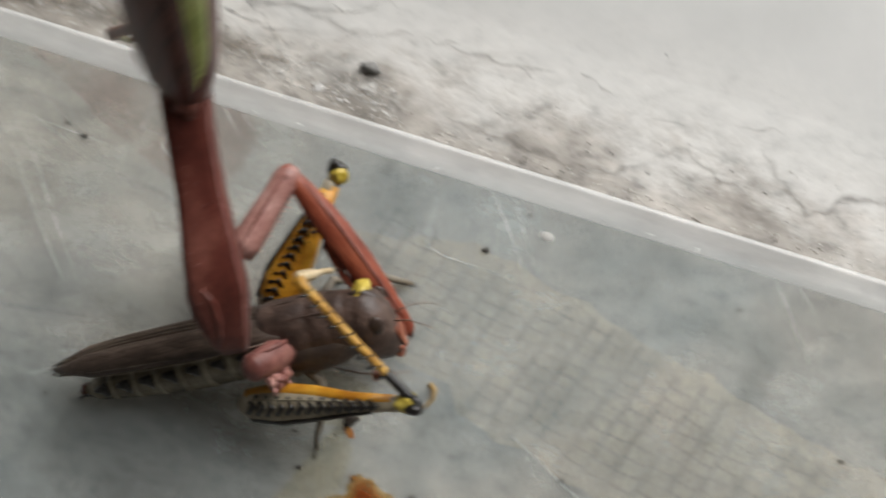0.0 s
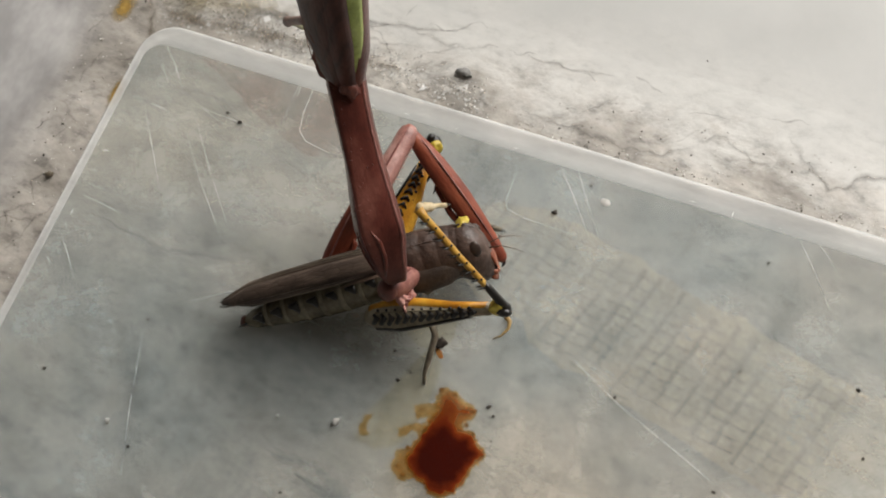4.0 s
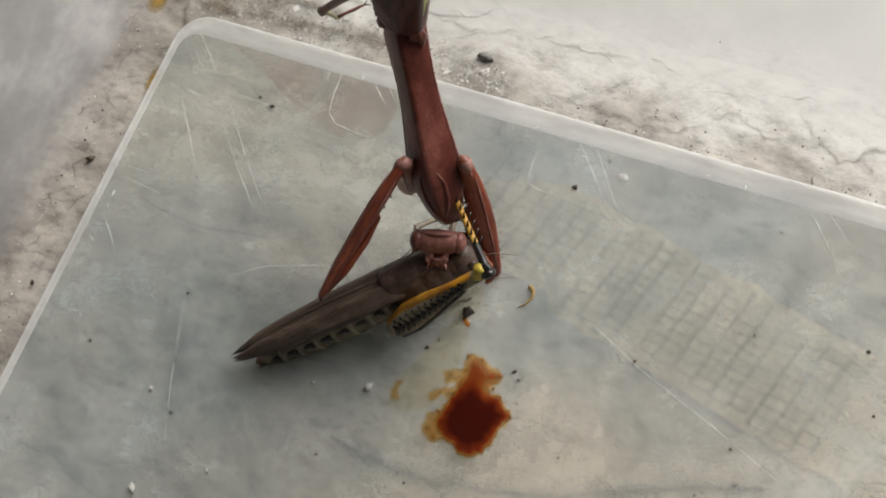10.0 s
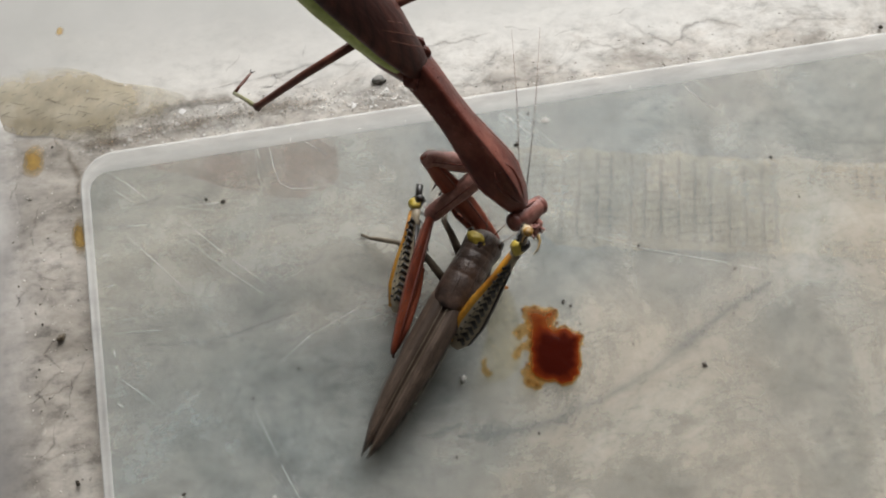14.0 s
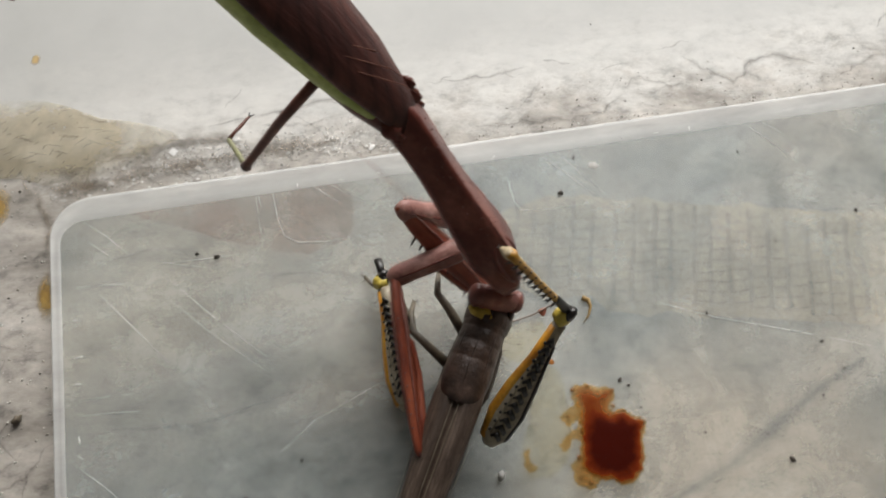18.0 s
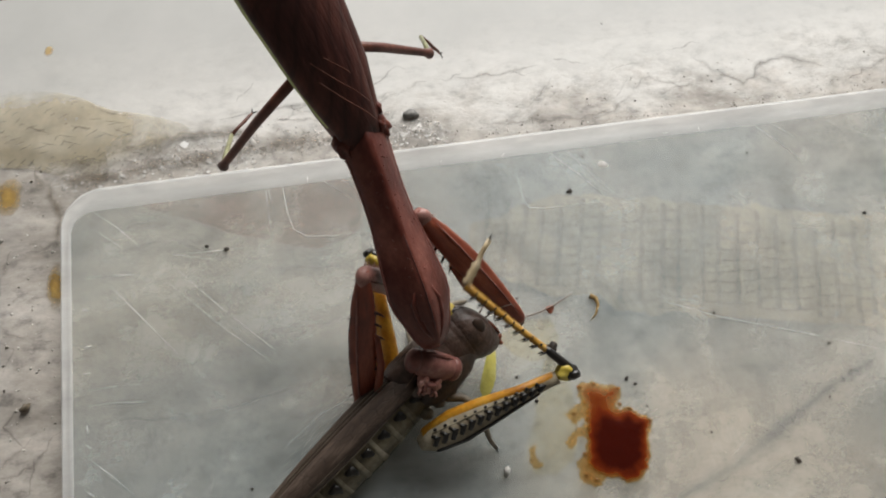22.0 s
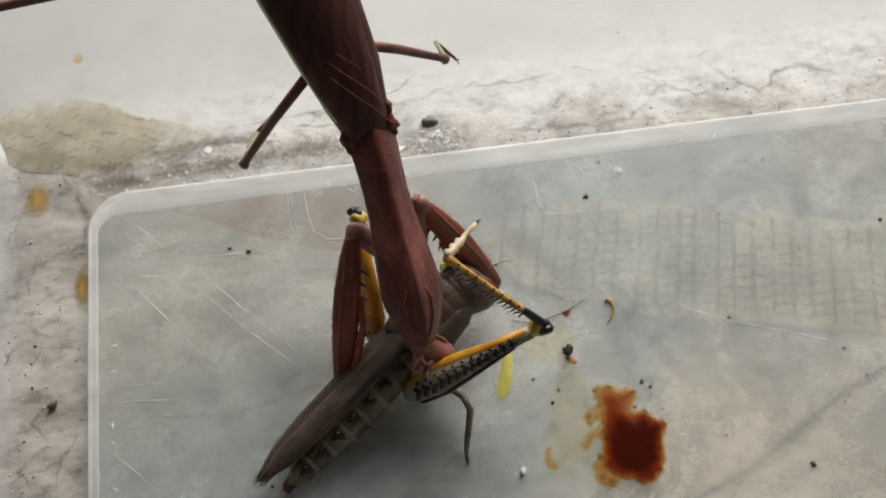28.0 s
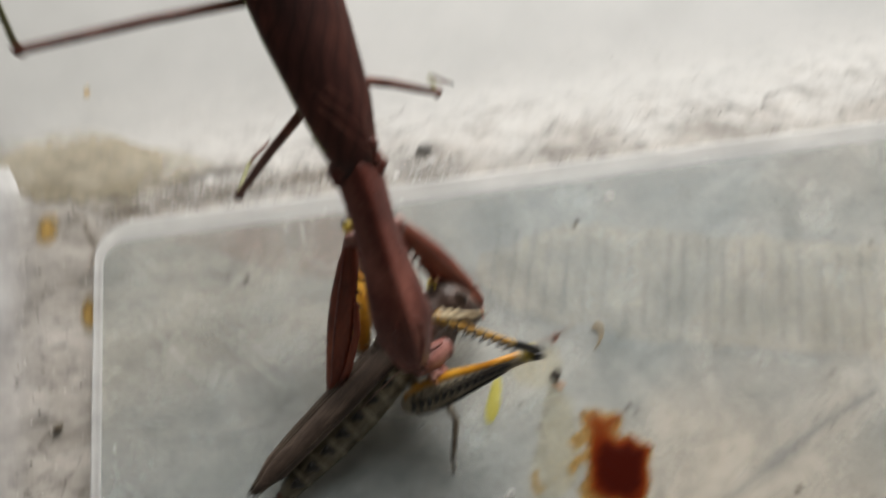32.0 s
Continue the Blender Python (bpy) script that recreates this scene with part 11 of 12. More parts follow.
        (29, prey[29].inverted() @ span((-47.5, -2.1, 6.0), (-25.5, -2.6, 18.0), (-0.10, 0.97, 0.23))),
        (30, prey[30].inverted() @ span((-47.6, -1.3, 6.0), (-25.0, -0.2, 16.7), (-0.16, 0.96, 0.23))),
        (31, prey[31].inverted() @ span((-47.1, -0.2, 6.0), (-23.8, 0.0, 15.1), (-0.10, 0.96, 0.24))),
        (31.8, prey[31.8].inverted() @ span((-47.1, -0.2, 6.0), (-23.8, 0.0, 15.1), (-0.10, 0.96, 0.24))),
        (31.9, prey[31.9].inverted() @ span((-47.1, -0.2, 6.0), (-23.8, 0.0, 15.1), (-0.10, 0.96, 0.24))),
        (32, prey[32].inverted() @ span((-44.3, 0.1, 6.0), (-24.3, 1.5, 20.9), (-0.23, 0.95, 0.22))),
    ])
    walk(limb['ntibia'], [
        (0, prey[0].inverted() @ span((-9.1, 7.7, 15.7), (-26.9, 17.3, 21.3), (-0.46, -0.88, 0.05))),
        (1, prey[1].inverted() @ span((-8.5, 3.7, 12.4), (-24.8, 15.9, 17.5), (-0.60, -0.80, 0.02))),
        (2, prey[2].inverted() @ span((-8.5, 8.0, 17.9), (-22.4, 20.5, 27.4), (-0.68, -0.73, -0.04))),
        (3, prey[3].inverted() @ span((-7.9, 9.5, 16.2), (-25.5, 18.3, 23.5), (-0.48, -0.87, -0.12))),
        (4, prey[4].inverted() @ span((-7.7, 8.9, 16.3), (-23.2, 15.9, 28.7), (-0.49, -0.86, -0.12))),
        (4.5, prey[4.5].inverted() @ span((-7.8, 9.7, 14.6), (-25.9, 17.5, 21.9), (-0.43, -0.89, -0.13))),
        (7, prey[7].inverted() @ span((-7.9, 7.6, 15.1), (-24.7, 14.3, 25.8), (-0.44, -0.89, -0.13))),
        (7.7, held(7.7).inverted() @ span((-6.4, 6.4, 10.6), (-21.9, 18.4, 18.2), (-0.68, -0.59, -0.44))),
        (7.8, held(7.8).inverted() @ span((-6.4, 8.0, 6.9), (-5.8, 27.7, 14.1), (-1.00, 0.00, 0.07))),
        (7.9, held(7.9).inverted() @ span((-6.5, 8.0, 5.0), (-1.7, 27.3, 12.0), (-0.96, 0.16, 0.21))),
        (8, prey[8].inverted() @ span((-7.1, 6.2, 13.1), (-9.9, 22.0, 26.7), (-0.97, -0.23, 0.06))),
        (8.1, held(8.1).inverted() @ span((-8.2, 7.3, 15.3), (-16.8, 20.1, 29.6), (-0.91, -0.23, -0.35))),
        (8.2, held(8.2).inverted() @ span((-8.3, 7.1, 15.5), (-21.2, 20.2, 25.5), (-0.78, -0.39, -0.50))),
        (8.3, prey[8.3].inverted() @ span((-7.4, 6.1, 13.5), (-23.4, 14.7, 24.0), (-0.52, -0.84, -0.11))),
        (9, prey[9].inverted() @ span((-8.3, 5.7, 15.9), (-21.8, 11.5, 30.8), (-0.51, -0.85, -0.13))),
        (9.5, prey[9.5].inverted() @ span((-8.8, 6.2, 17.9), (-23.9, 14.5, 29.9), (-0.55, -0.83, -0.12))),
        (9.6, prey[9.6].inverted() @ span((-8.8, 6.2, 17.9), (-23.9, 14.5, 29.9), (-0.55, -0.83, -0.12))),
        (9.7, prey[9.7].inverted() @ span((-13.6, 5.6, 23.3), (-27.5, 20.5, 18.1), (0.43, 0.63, 0.64))),
        (10, prey[10].inverted() @ span((-13.6, 5.6, 23.3), (-27.4, 20.5, 18.1), (0.44, 0.63, 0.64))),
        (11, prey[11].inverted() @ span((-14.3, 5.6, 23.4), (-28.2, 20.5, 18.3), (0.43, 0.63, 0.65))),
        (11.6, prey[11.6].inverted() @ span((-15.4, 7.5, 22.4), (-29.4, 22.8, 18.7), (0.41, 0.55, 0.72))),
        (12, prey[12].inverted() @ span((-15.0, 6.1, 21.3), (-28.7, 21.9, 19.7), (0.43, 0.45, 0.78))),
        (12.5, prey[12.5].inverted() @ span((-17.9, 2.3, 20.6), (-29.0, 20.1, 20.6), (0.58, 0.36, 0.73))),
        (12.8, prey[12.8].inverted() @ span((-18.3, 1.5, 22.6), (-22.8, 19.4, 12.7), (0.92, 0.35, 0.21))),
        (13, prey[13].inverted() @ span((-19.1, -1.5, 20.5), (-21.4, 16.6, 10.0), (0.95, 0.24, 0.21))),
        (13.5, prey[13.5].inverted() @ span((-19.9, -5.4, 23.7), (-19.4, 12.9, 13.4), (0.96, 0.12, 0.26))),
        (14, prey[14].inverted() @ span((-17.7, 1.2, 24.6), (-21.6, -3.8, 44.6), (-0.78, 0.63, 0.00))),
        (14.5, prey[14.5].inverted() @ span((-20.7, 1.7, 26.7), (-24.5, -3.3, 46.7), (-0.78, 0.63, 0.01))),
        (16.5, prey[16.5].inverted() @ span((-18.1, -0.1, 23.5), (-24.9, -0.6, 43.4), (-0.94, -0.11, -0.32))),
        (17, prey[17].inverted() @ span((-19.3, 1.3, 23.8), (-28.9, 4.2, 42.2), (-0.84, -0.40, -0.37))),
        (17.5, prey[17.5].inverted() @ span((-19.0, 1.6, 24.6), (-25.5, -0.1, 44.5), (-0.95, -0.07, -0.31))),
        (18, prey[18].inverted() @ span((-19.2, 1.9, 23.7), (-29.6, 5.0, 41.6), (-0.79, -0.47, -0.38))),
        (19, prey[19].inverted() @ span((-20.3, -2.0, 21.3), (-32.9, 4.1, 37.0), (-0.73, -0.59, -0.35))),
        (19.5, prey[19.5].inverted() @ span((-20.5, -10.3, 23.0), (-33.4, -1.4, 37.0), (-0.75, -0.58, -0.33))),
        (20, prey[20].inverted() @ span((-19.9, -17.2, 20.5), (-32.7, -6.6, 33.3), (-0.77, -0.57, -0.29))),
        (20.5, prey[20.5].inverted() @ span((-17.0, -13.3, 17.9), (-35.2, -4.3, 23.1), (-0.49, -0.83, -0.28))),
        (20.8, prey[20.8].inverted() @ span((-17.0, -13.3, 17.9), (-35.2, -4.3, 23.1), (-0.49, -0.83, -0.28))),
        (20.9, prey[20.9].inverted() @ span((-18.3, -9.5, 13.3), (-22.1, 10.1, 19.6), (-0.95, -0.09, -0.29))),
        (21, prey[21].inverted() @ span((-18.3, -9.5, 13.3), (-22.1, 10.1, 19.6), (-0.95, -0.09, -0.29))),
        (21.2, held(21.2).inverted() @ span((-18.6, -9.8, 13.4), (-24.3, 9.5, 19.3), (-0.93, -0.17, -0.33))),
        (21.4, held(21.4).inverted() @ span((-19.0, -9.1, 13.6), (-31.1, 7.7, 17.1), (-0.78, -0.47, -0.41))),
        (21.5, prey[21.5].inverted() @ span((-19.3, -7.7, 13.5), (-32.6, 8.2, 17.1), (-0.76, -0.56, -0.33))),
        (21.6, held(21.6).inverted() @ span((-19.3, -7.3, 13.7), (-34.6, 6.9, 16.3), (-0.65, -0.62, -0.45))),
        (21.8, held(21.8).inverted() @ span((-19.2, -6.6, 13.9), (-31.5, 10.0, 17.7), (-0.78, -0.48, -0.41))),
        (22, prey[22].inverted() @ span((-19.3, -4.9, 14.0), (-33.7, 9.0, 20.2), (-0.73, -0.60, -0.34))),
        (22.2, held(22.2).inverted() @ span((-19.3, -4.4, 13.9), (-38.0, 3.1, 19.7), (-0.45, -0.60, -0.67))),
        (22.4, held(22.4).inverted() @ span((-19.4, -3.6, 14.1), (-31.5, 13.0, 18.5), (-0.79, -0.47, -0.40))),
        (22.6, held(22.6).inverted() @ span((-19.6, -3.0, 14.3), (-34.7, 11.2, 17.1), (-0.65, -0.61, -0.45))),
        (22.8, held(22.8).inverted() @ span((-19.7, -2.1, 14.2), (-27.6, 16.3, 20.8), (-0.90, -0.27, -0.34))),
        (23, prey[23].inverted() @ span((-21.8, -2.3, 19.1), (-36.5, 9.7, 28.2), (-0.72, -0.60, -0.36))),
        (23.2, held(23.2).inverted() @ span((-19.9, -0.3, 14.7), (-35.8, 10.0, 23.5), (-0.65, -0.51, -0.57))),
        (23.4, held(23.4).inverted() @ span((-19.4, -0.4, 14.3), (-37.5, 3.4, 24.3), (-0.50, -0.43, -0.75))),
        (23.6, held(23.6).inverted() @ span((-20.3, 2.5, 15.0), (-31.8, 19.1, 21.0), (-0.82, -0.42, -0.39))),
        (23.8, held(23.8).inverted() @ span((-21.3, 5.0, 15.4), (-36.7, 18.7, 19.2), (-0.66, -0.62, -0.44))),
        (24, prey[24].inverted() @ span((-23.1, 2.1, 21.0), (-37.0, 17.1, 25.8), (-0.73, -0.56, -0.38))),
        (24.2, held(24.2).inverted() @ span((-20.2, 3.2, 15.2), (-36.9, 10.6, 25.6), (-0.60, -0.53, -0.60))),
        (24.4, held(24.4).inverted() @ span((-21.9, 5.8, 15.5), (-36.9, 7.9, 30.1), (-0.64, -0.50, -0.58))),
        (24.6, held(24.6).inverted() @ span((-22.9, 6.7, 15.7), (-36.9, 6.8, 31.4), (-0.64, -0.51, -0.57))),
        (25, prey[25].inverted() @ span((-21.5, -8.2, 19.0), (-38.5, -0.2, 28.3), (-0.54, -0.78, -0.32))),
        (25.2, held(25.2).inverted() @ span((-20.4, -9.7, 16.3), (-38.1, 1.6, 17.4), (-0.36, -0.48, -0.80))),
        (25.4, held(25.4).inverted() @ span((-20.3, 1.4, 14.6), (-37.2, 10.9, 22.7), (-0.59, -0.54, -0.60))),
        (25.5, prey[25.5].inverted() @ span((-20.3, 1.5, 14.4), (-36.6, 14.4, 17.2), (-0.62, -0.70, -0.37))),
        (28, prey[28].inverted() @ span((-25.7, 1.7, 20.0), (-40.2, 9.3, 33.1), (-0.67, -0.65, -0.36))),
        (28.2, held(28.2).inverted() @ span((-23.4, 4.0, 13.9), (-39.1, 10.9, 26.0), (-0.66, -0.42, -0.62))),
        (28.6, held(28.6).inverted() @ span((-23.8, 3.3, 13.7), (-38.6, 9.1, 27.4), (-0.71, -0.35, -0.62))),
        (28.8, held(28.8).inverted() @ span((-24.9, -2.1, 17.2), (-40.8, 4.4, 29.3), (-0.63, -0.14, -0.76))),
        (29, prey[29].inverted() @ span((-25.5, -2.6, 18.0), (-41.3, 4.9, 29.7), (-0.60, -0.73, -0.34))),
        (30, prey[30].inverted() @ span((-25.0, -0.2, 16.7), (-42.0, 6.1, 27.2), (-0.51, -0.78, -0.36))),
        (31, prey[31].inverted() @ span((-23.8, 0.0, 15.1), (-40.2, 7.1, 26.2), (-0.56, -0.75, -0.35))),
        (31.8, prey[31.8].inverted() @ span((-23.8, 0.0, 15.1), (-40.2, 7.1, 26.2), (-0.56, -0.75, -0.35))),
        (31.9, prey[31.9].inverted() @ span((-23.8, 0.0, 15.1), (-40.2, 7.1, 26.2), (-0.56, -0.75, -0.35))),
        (32, prey[32].inverted() @ span((-24.3, 1.5, 20.9), (-39.7, 4.6, 34.8), (-0.46, -0.83, -0.33))),
    ])
    walk(limb['ntarsus'], [
        (0, prey[0].inverted() @ span((-26.9, 17.3, 21.3), (-24.6, 20.2, 14.2), (-0.48, 0.86, 0.19))),
        (1, prey[1].inverted() @ span((-24.8, 15.9, 17.5), (-19.5, 18.0, 11.9), (-0.21, 0.97, 0.15))),
        (2, prey[2].inverted() @ span((-22.4, 20.5, 27.4), (-16.3, 23.1, 23.1), (-0.17, 0.93, 0.32))),
        (3, prey[3].inverted() @ span((-25.5, 18.3, 23.5), (-19.4, 21.0, 19.1), (-0.19, 0.93, 0.31))),
        (4, prey[4].inverted() @ span((-23.2, 15.9, 28.7), (-21.0, 19.7, 22.0), (-0.39, 0.85, 0.35))),
        (4.5, prey[4.5].inverted() @ span((-25.9, 17.5, 21.9), (-21.7, 20.0, 15.6), (-0.12, 0.95, 0.30))),
        (7, prey[7].inverted() @ span((-24.7, 14.3, 25.8), (-25.7, 19.4, 19.7), (-0.93, 0.19, 0.31))),
        (7.7, held(7.7).inverted() @ span((-21.9, 18.4, 18.2), (-15.7, 17.7, 23.2), (-0.93, 0.19, 0.30))),
        (7.8, held(7.8).inverted() @ span((-5.8, 27.7, 14.1), (0.2, 24.1, 17.9), (-0.93, 0.19, 0.30))),
        (7.9, held(7.9).inverted() @ span((-1.7, 27.3, 12.0), (3.5, 23.4, 16.6), (-0.51, 0.56, 0.33))),
        (8, prey[8].inverted() @ span((-9.9, 22.0, 26.7), (-6.3, 24.9, 20.2), (-0.10, 0.93, 0.35))),
        (8.1, held(8.1).inverted() @ span((-16.8, 20.1, 29.6), (-10.5, 22.1, 25.1), (-0.37, 0.72, 0.34))),
        (8.2, held(8.2).inverted() @ span((-21.2, 20.2, 25.5), (-16.4, 22.4, 19.6), (-0.63, 0.50, 0.33))),
        (8.3, prey[8.3].inverted() @ span((-23.4, 14.7, 24.0), (-23.8, 20.0, 18.1), (-0.90, 0.29, 0.32))),
        (9, prey[9].inverted() @ span((-21.8, 11.5, 30.8), (-23.2, 16.8, 25.0), (-0.97, 0.02, 0.25))),
        (9.5, prey[9.5].inverted() @ span((-23.9, 14.5, 29.9), (-24.5, 20.5, 24.7), (-0.94, 0.16, 0.31))),
        (9.6, prey[9.6].inverted() @ span((-23.9, 14.5, 29.9), (-24.5, 20.5, 24.7), (-0.94, 0.16, 0.31))),
        (9.7, prey[9.7].inverted() @ span((-27.5, 20.5, 18.1), (-31.1, 27.3, 17.3), (0.20, 0.20, 0.95))),
        (10, prey[10].inverted() @ span((-27.4, 20.5, 18.1), (-31.0, 27.3, 17.3), (0.20, 0.20, 0.95))),
        (11, prey[11].inverted() @ span((-28.2, 20.5, 18.3), (-31.8, 27.3, 17.5), (0.20, 0.20, 0.95))),
        (11.6, prey[11.6].inverted() @ span((-29.4, 22.8, 18.7), (-33.0, 29.6, 17.9), (0.20, 0.20, 0.95))),
        (12, prey[12].inverted() @ span((-28.7, 21.9, 19.7), (-32.3, 28.7, 18.9), (0.20, 0.20, 0.95))),
        (12.5, prey[12.5].inverted() @ span((-29.0, 20.1, 20.6), (-32.6, 26.9, 19.8), (0.20, 0.20, 0.95))),
        (12.8, prey[12.8].inverted() @ span((-22.8, 19.4, 12.7), (-26.4, 26.2, 11.9), (0.20, 0.20, 0.95))),
        (13, prey[13].inverted() @ span((-21.4, 16.6, 10.0), (-25.0, 23.4, 9.2), (0.20, 0.20, 0.95))),
        (13.5, prey[13.5].inverted() @ span((-19.4, 12.9, 13.4), (-23.0, 19.7, 12.6), (0.20, 0.20, 0.95))),
        (14, prey[14].inverted() @ span((-21.6, -3.8, 44.6), (-19.9, -0.4, 37.6), (-0.93, -0.19, -0.31))),
        (14.5, prey[14.5].inverted() @ span((-24.5, -3.3, 46.7), (-22.0, -2.2, 39.2), (0.89, 0.30, 0.33))),
        (16.5, prey[16.5].inverted() @ span((-24.9, -0.6, 43.4), (-23.5, 2.8, 36.4), (-0.80, -0.46, -0.39))),
        (17, prey[17].inverted() @ span((-28.9, 4.2, 42.2), (-28.2, 8.2, 35.4), (-0.71, -0.58, -0.40))),
        (17.5, prey[17.5].inverted() @ span((-25.5, -0.1, 44.5), (-23.8, 3.1, 37.4), (-0.79, -0.47, -0.40))),
        (18, prey[18].inverted() @ span((-29.6, 5.0, 41.6), (-28.8, 8.7, 34.6), (-0.67, -0.62, -0.41))),
        (19, prey[19].inverted() @ span((-32.9, 4.1, 37.0), (-33.0, 7.9, 29.9), (-0.60, -0.71, -0.37))),
        (19.5, prey[19.5].inverted() @ span((-33.4, -1.4, 37.0), (-33.3, 1.5, 29.5), (-0.39, -0.86, -0.34))),
        (20, prey[20].inverted() @ span((-32.7, -6.6, 33.3), (-32.9, -3.7, 25.8), (-0.52, -0.81, -0.29))),
        (20.5, prey[20.5].inverted() @ span((-35.2, -4.3, 23.1), (-35.6, -1.7, 15.6), (-0.40, -0.87, -0.28))),
        (20.8, prey[20.8].inverted() @ span((-35.2, -4.3, 23.1), (-35.6, -1.7, 15.6), (-0.40, -0.87, -0.28))),
        (20.9, prey[20.9].inverted() @ span((-22.1, 10.1, 19.6), (-15.4, 14.1, 21.3), (-0.52, 0.84, 0.16))),
        (21, prey[21].inverted() @ span((-22.1, 10.1, 19.6), (-15.4, 14.1, 21.3), (-0.52, 0.84, 0.16))),
        (21.2, held(21.2).inverted() @ span((-24.3, 9.5, 19.3), (-17.2, 11.5, 22.4), (-0.67, 0.68, 0.10))),
        (21.4, held(21.4).inverted() @ span((-31.1, 7.7, 17.1), (-24.8, 9.7, 21.6), (-0.82, 0.52, 0.03))),
        (21.5, prey[21.5].inverted() @ span((-32.6, 8.2, 17.1), (-29.4, 14.6, 20.5), (-0.90, 0.44, -0.00))),
        (21.6, held(21.6).inverted() @ span((-34.6, 6.9, 16.3), (-30.0, 8.6, 22.6), (-0.88, 0.47, 0.02))),
        (21.8, held(21.8).inverted() @ span((-31.5, 10.0, 17.7), (-26.8, 15.5, 21.2), (-0.83, 0.54, 0.05))),
        (22, prey[22].inverted() @ span((-33.7, 9.0, 20.2), (-29.1, 14.6, 23.6), (-0.79, 0.61, 0.08))),
        (22.2, held(22.2).inverted() @ span((-38.0, 3.1, 19.7), (-32.3, 2.3, 25.2), (-0.82, 0.56, 0.06))),
        (22.4, held(22.4).inverted() @ span((-31.5, 13.0, 18.5), (-29.5, 18.2, 24.3), (-0.85, 0.50, 0.04))),
        (22.6, held(22.6).inverted() @ span((-34.7, 11.2, 17.1), (-33.1, 18.3, 20.5), (-0.88, 0.45, 0.02))),
        (22.8, held(22.8).inverted() @ span((-27.6, 16.3, 20.8), (-22.6, 21.2, 24.7), (-0.91, 0.39, -0.00))),
        (23, prey[23].inverted() @ span((-36.5, 9.7, 28.2), (-34.0, 16.5, 31.5), (-0.94, 0.34, -0.02))),
        (23.2, held(23.2).inverted() @ span((-35.8, 10.0, 23.5), (-35.0, 14.4, 30.2), (-0.95, 0.28, -0.04))),
        (23.4, held(23.4).inverted() @ span((-37.5, 3.4, 24.3), (-32.0, 3.2, 30.2), (-0.96, 0.23, -0.07))),
        (23.6, held(23.6).inverted() @ span((-31.8, 19.1, 21.0), (-27.0, 21.3, 27.0), (-0.97, 0.17, -0.09))),
        (23.8, held(23.8).inverted() @ span((-36.7, 18.7, 19.2), (-33.5, 25.0, 23.1), (-0.98, 0.12, -0.12))),
        (24, prey[24].inverted() @ span((-37.0, 17.1, 25.8), (-36.4, 25.0, 24.4), (-0.99, 0.06, -0.14))),
        (24.2, held(24.2).inverted() @ span((-36.9, 10.6, 25.6), (-35.4, 18.4, 24.4), (-0.85, 0.23, -0.06))),
        (24.4, held(24.4).inverted() @ span((-36.9, 7.9, 30.1), (-34.7, 15.5, 28.5), (-0.71, 0.40, 0.01))),
        (24.6, held(24.6).inverted() @ span((-36.9, 6.8, 31.4), (-35.6, 14.5, 29.5), (-0.58, 0.58, 0.09))),
        (25, prey[25].inverted() @ span((-38.5, -0.2, 28.3), (-33.3, 2.8, 23.1), (-0.30, 0.92, 0.24))),
        (25.2, held(25.2).inverted() @ span((-38.1, 1.6, 17.4), (-33.6, 0.0, 23.7), (-0.39, 0.88, 0.24))),
        (25.4, held(25.4).inverted() @ span((-37.2, 10.9, 22.7), (-33.9, 17.2, 19.1), (-0.48, 0.83, 0.25))),
        (25.5, prey[25.5].inverted() @ span((-36.6, 14.4, 17.2), (-30.6, 19.1, 14.7), (-0.53, 0.81, 0.25))),
        (28, prey[28].inverted() @ span((-40.2, 9.3, 33.1), (-34.6, 14.7, 31.1), (-0.63, 0.74, 0.22))),
        (28.2, held(28.2).inverted() @ span((-39.1, 10.9, 26.0), (-33.3, 12.1, 31.4), (-0.52, 0.78, 0.24))),
        (28.6, held(28.6).inverted() @ span((-38.6, 9.1, 27.4), (-32.2, 13.1, 25.0), (-0.29, 0.86, 0.29))),
        (28.8, held(28.8).inverted() @ span((-40.8, 4.4, 29.3), (-33.2, 5.7, 27.4), (-0.18, 0.90, 0.32))),
        (29, prey[29].inverted() @ span((-41.3, 4.9, 29.7), (-34.9, 6.9, 25.4), (-0.07, 0.94, 0.34))),
        (30, prey[30].inverted() @ span((-42.0, 6.1, 27.2), (-34.2, 4.9, 28.4), (0.09, 0.93, 0.36))),
        (31, prey[31].inverted() @ span((-40.2, 7.1, 26.2), (-32.5, 5.2, 27.1), (0.19, 0.91, 0.37))),
        (31.8, prey[31.8].inverted() @ span((-40.2, 7.1, 26.2), (-32.5, 5.2, 27.1), (0.19, 0.91, 0.37))),
        (31.9, prey[31.9].inverted() @ span((-40.2, 7.1, 26.2), (-32.5, 5.2, 27.1), (0.19, 0.91, 0.37))),
        (32, prey[32].inverted() @ span((-39.7, 4.6, 34.8), (-33.0, 5.1, 30.4), (0.15, 0.93, 0.34))),
    ])
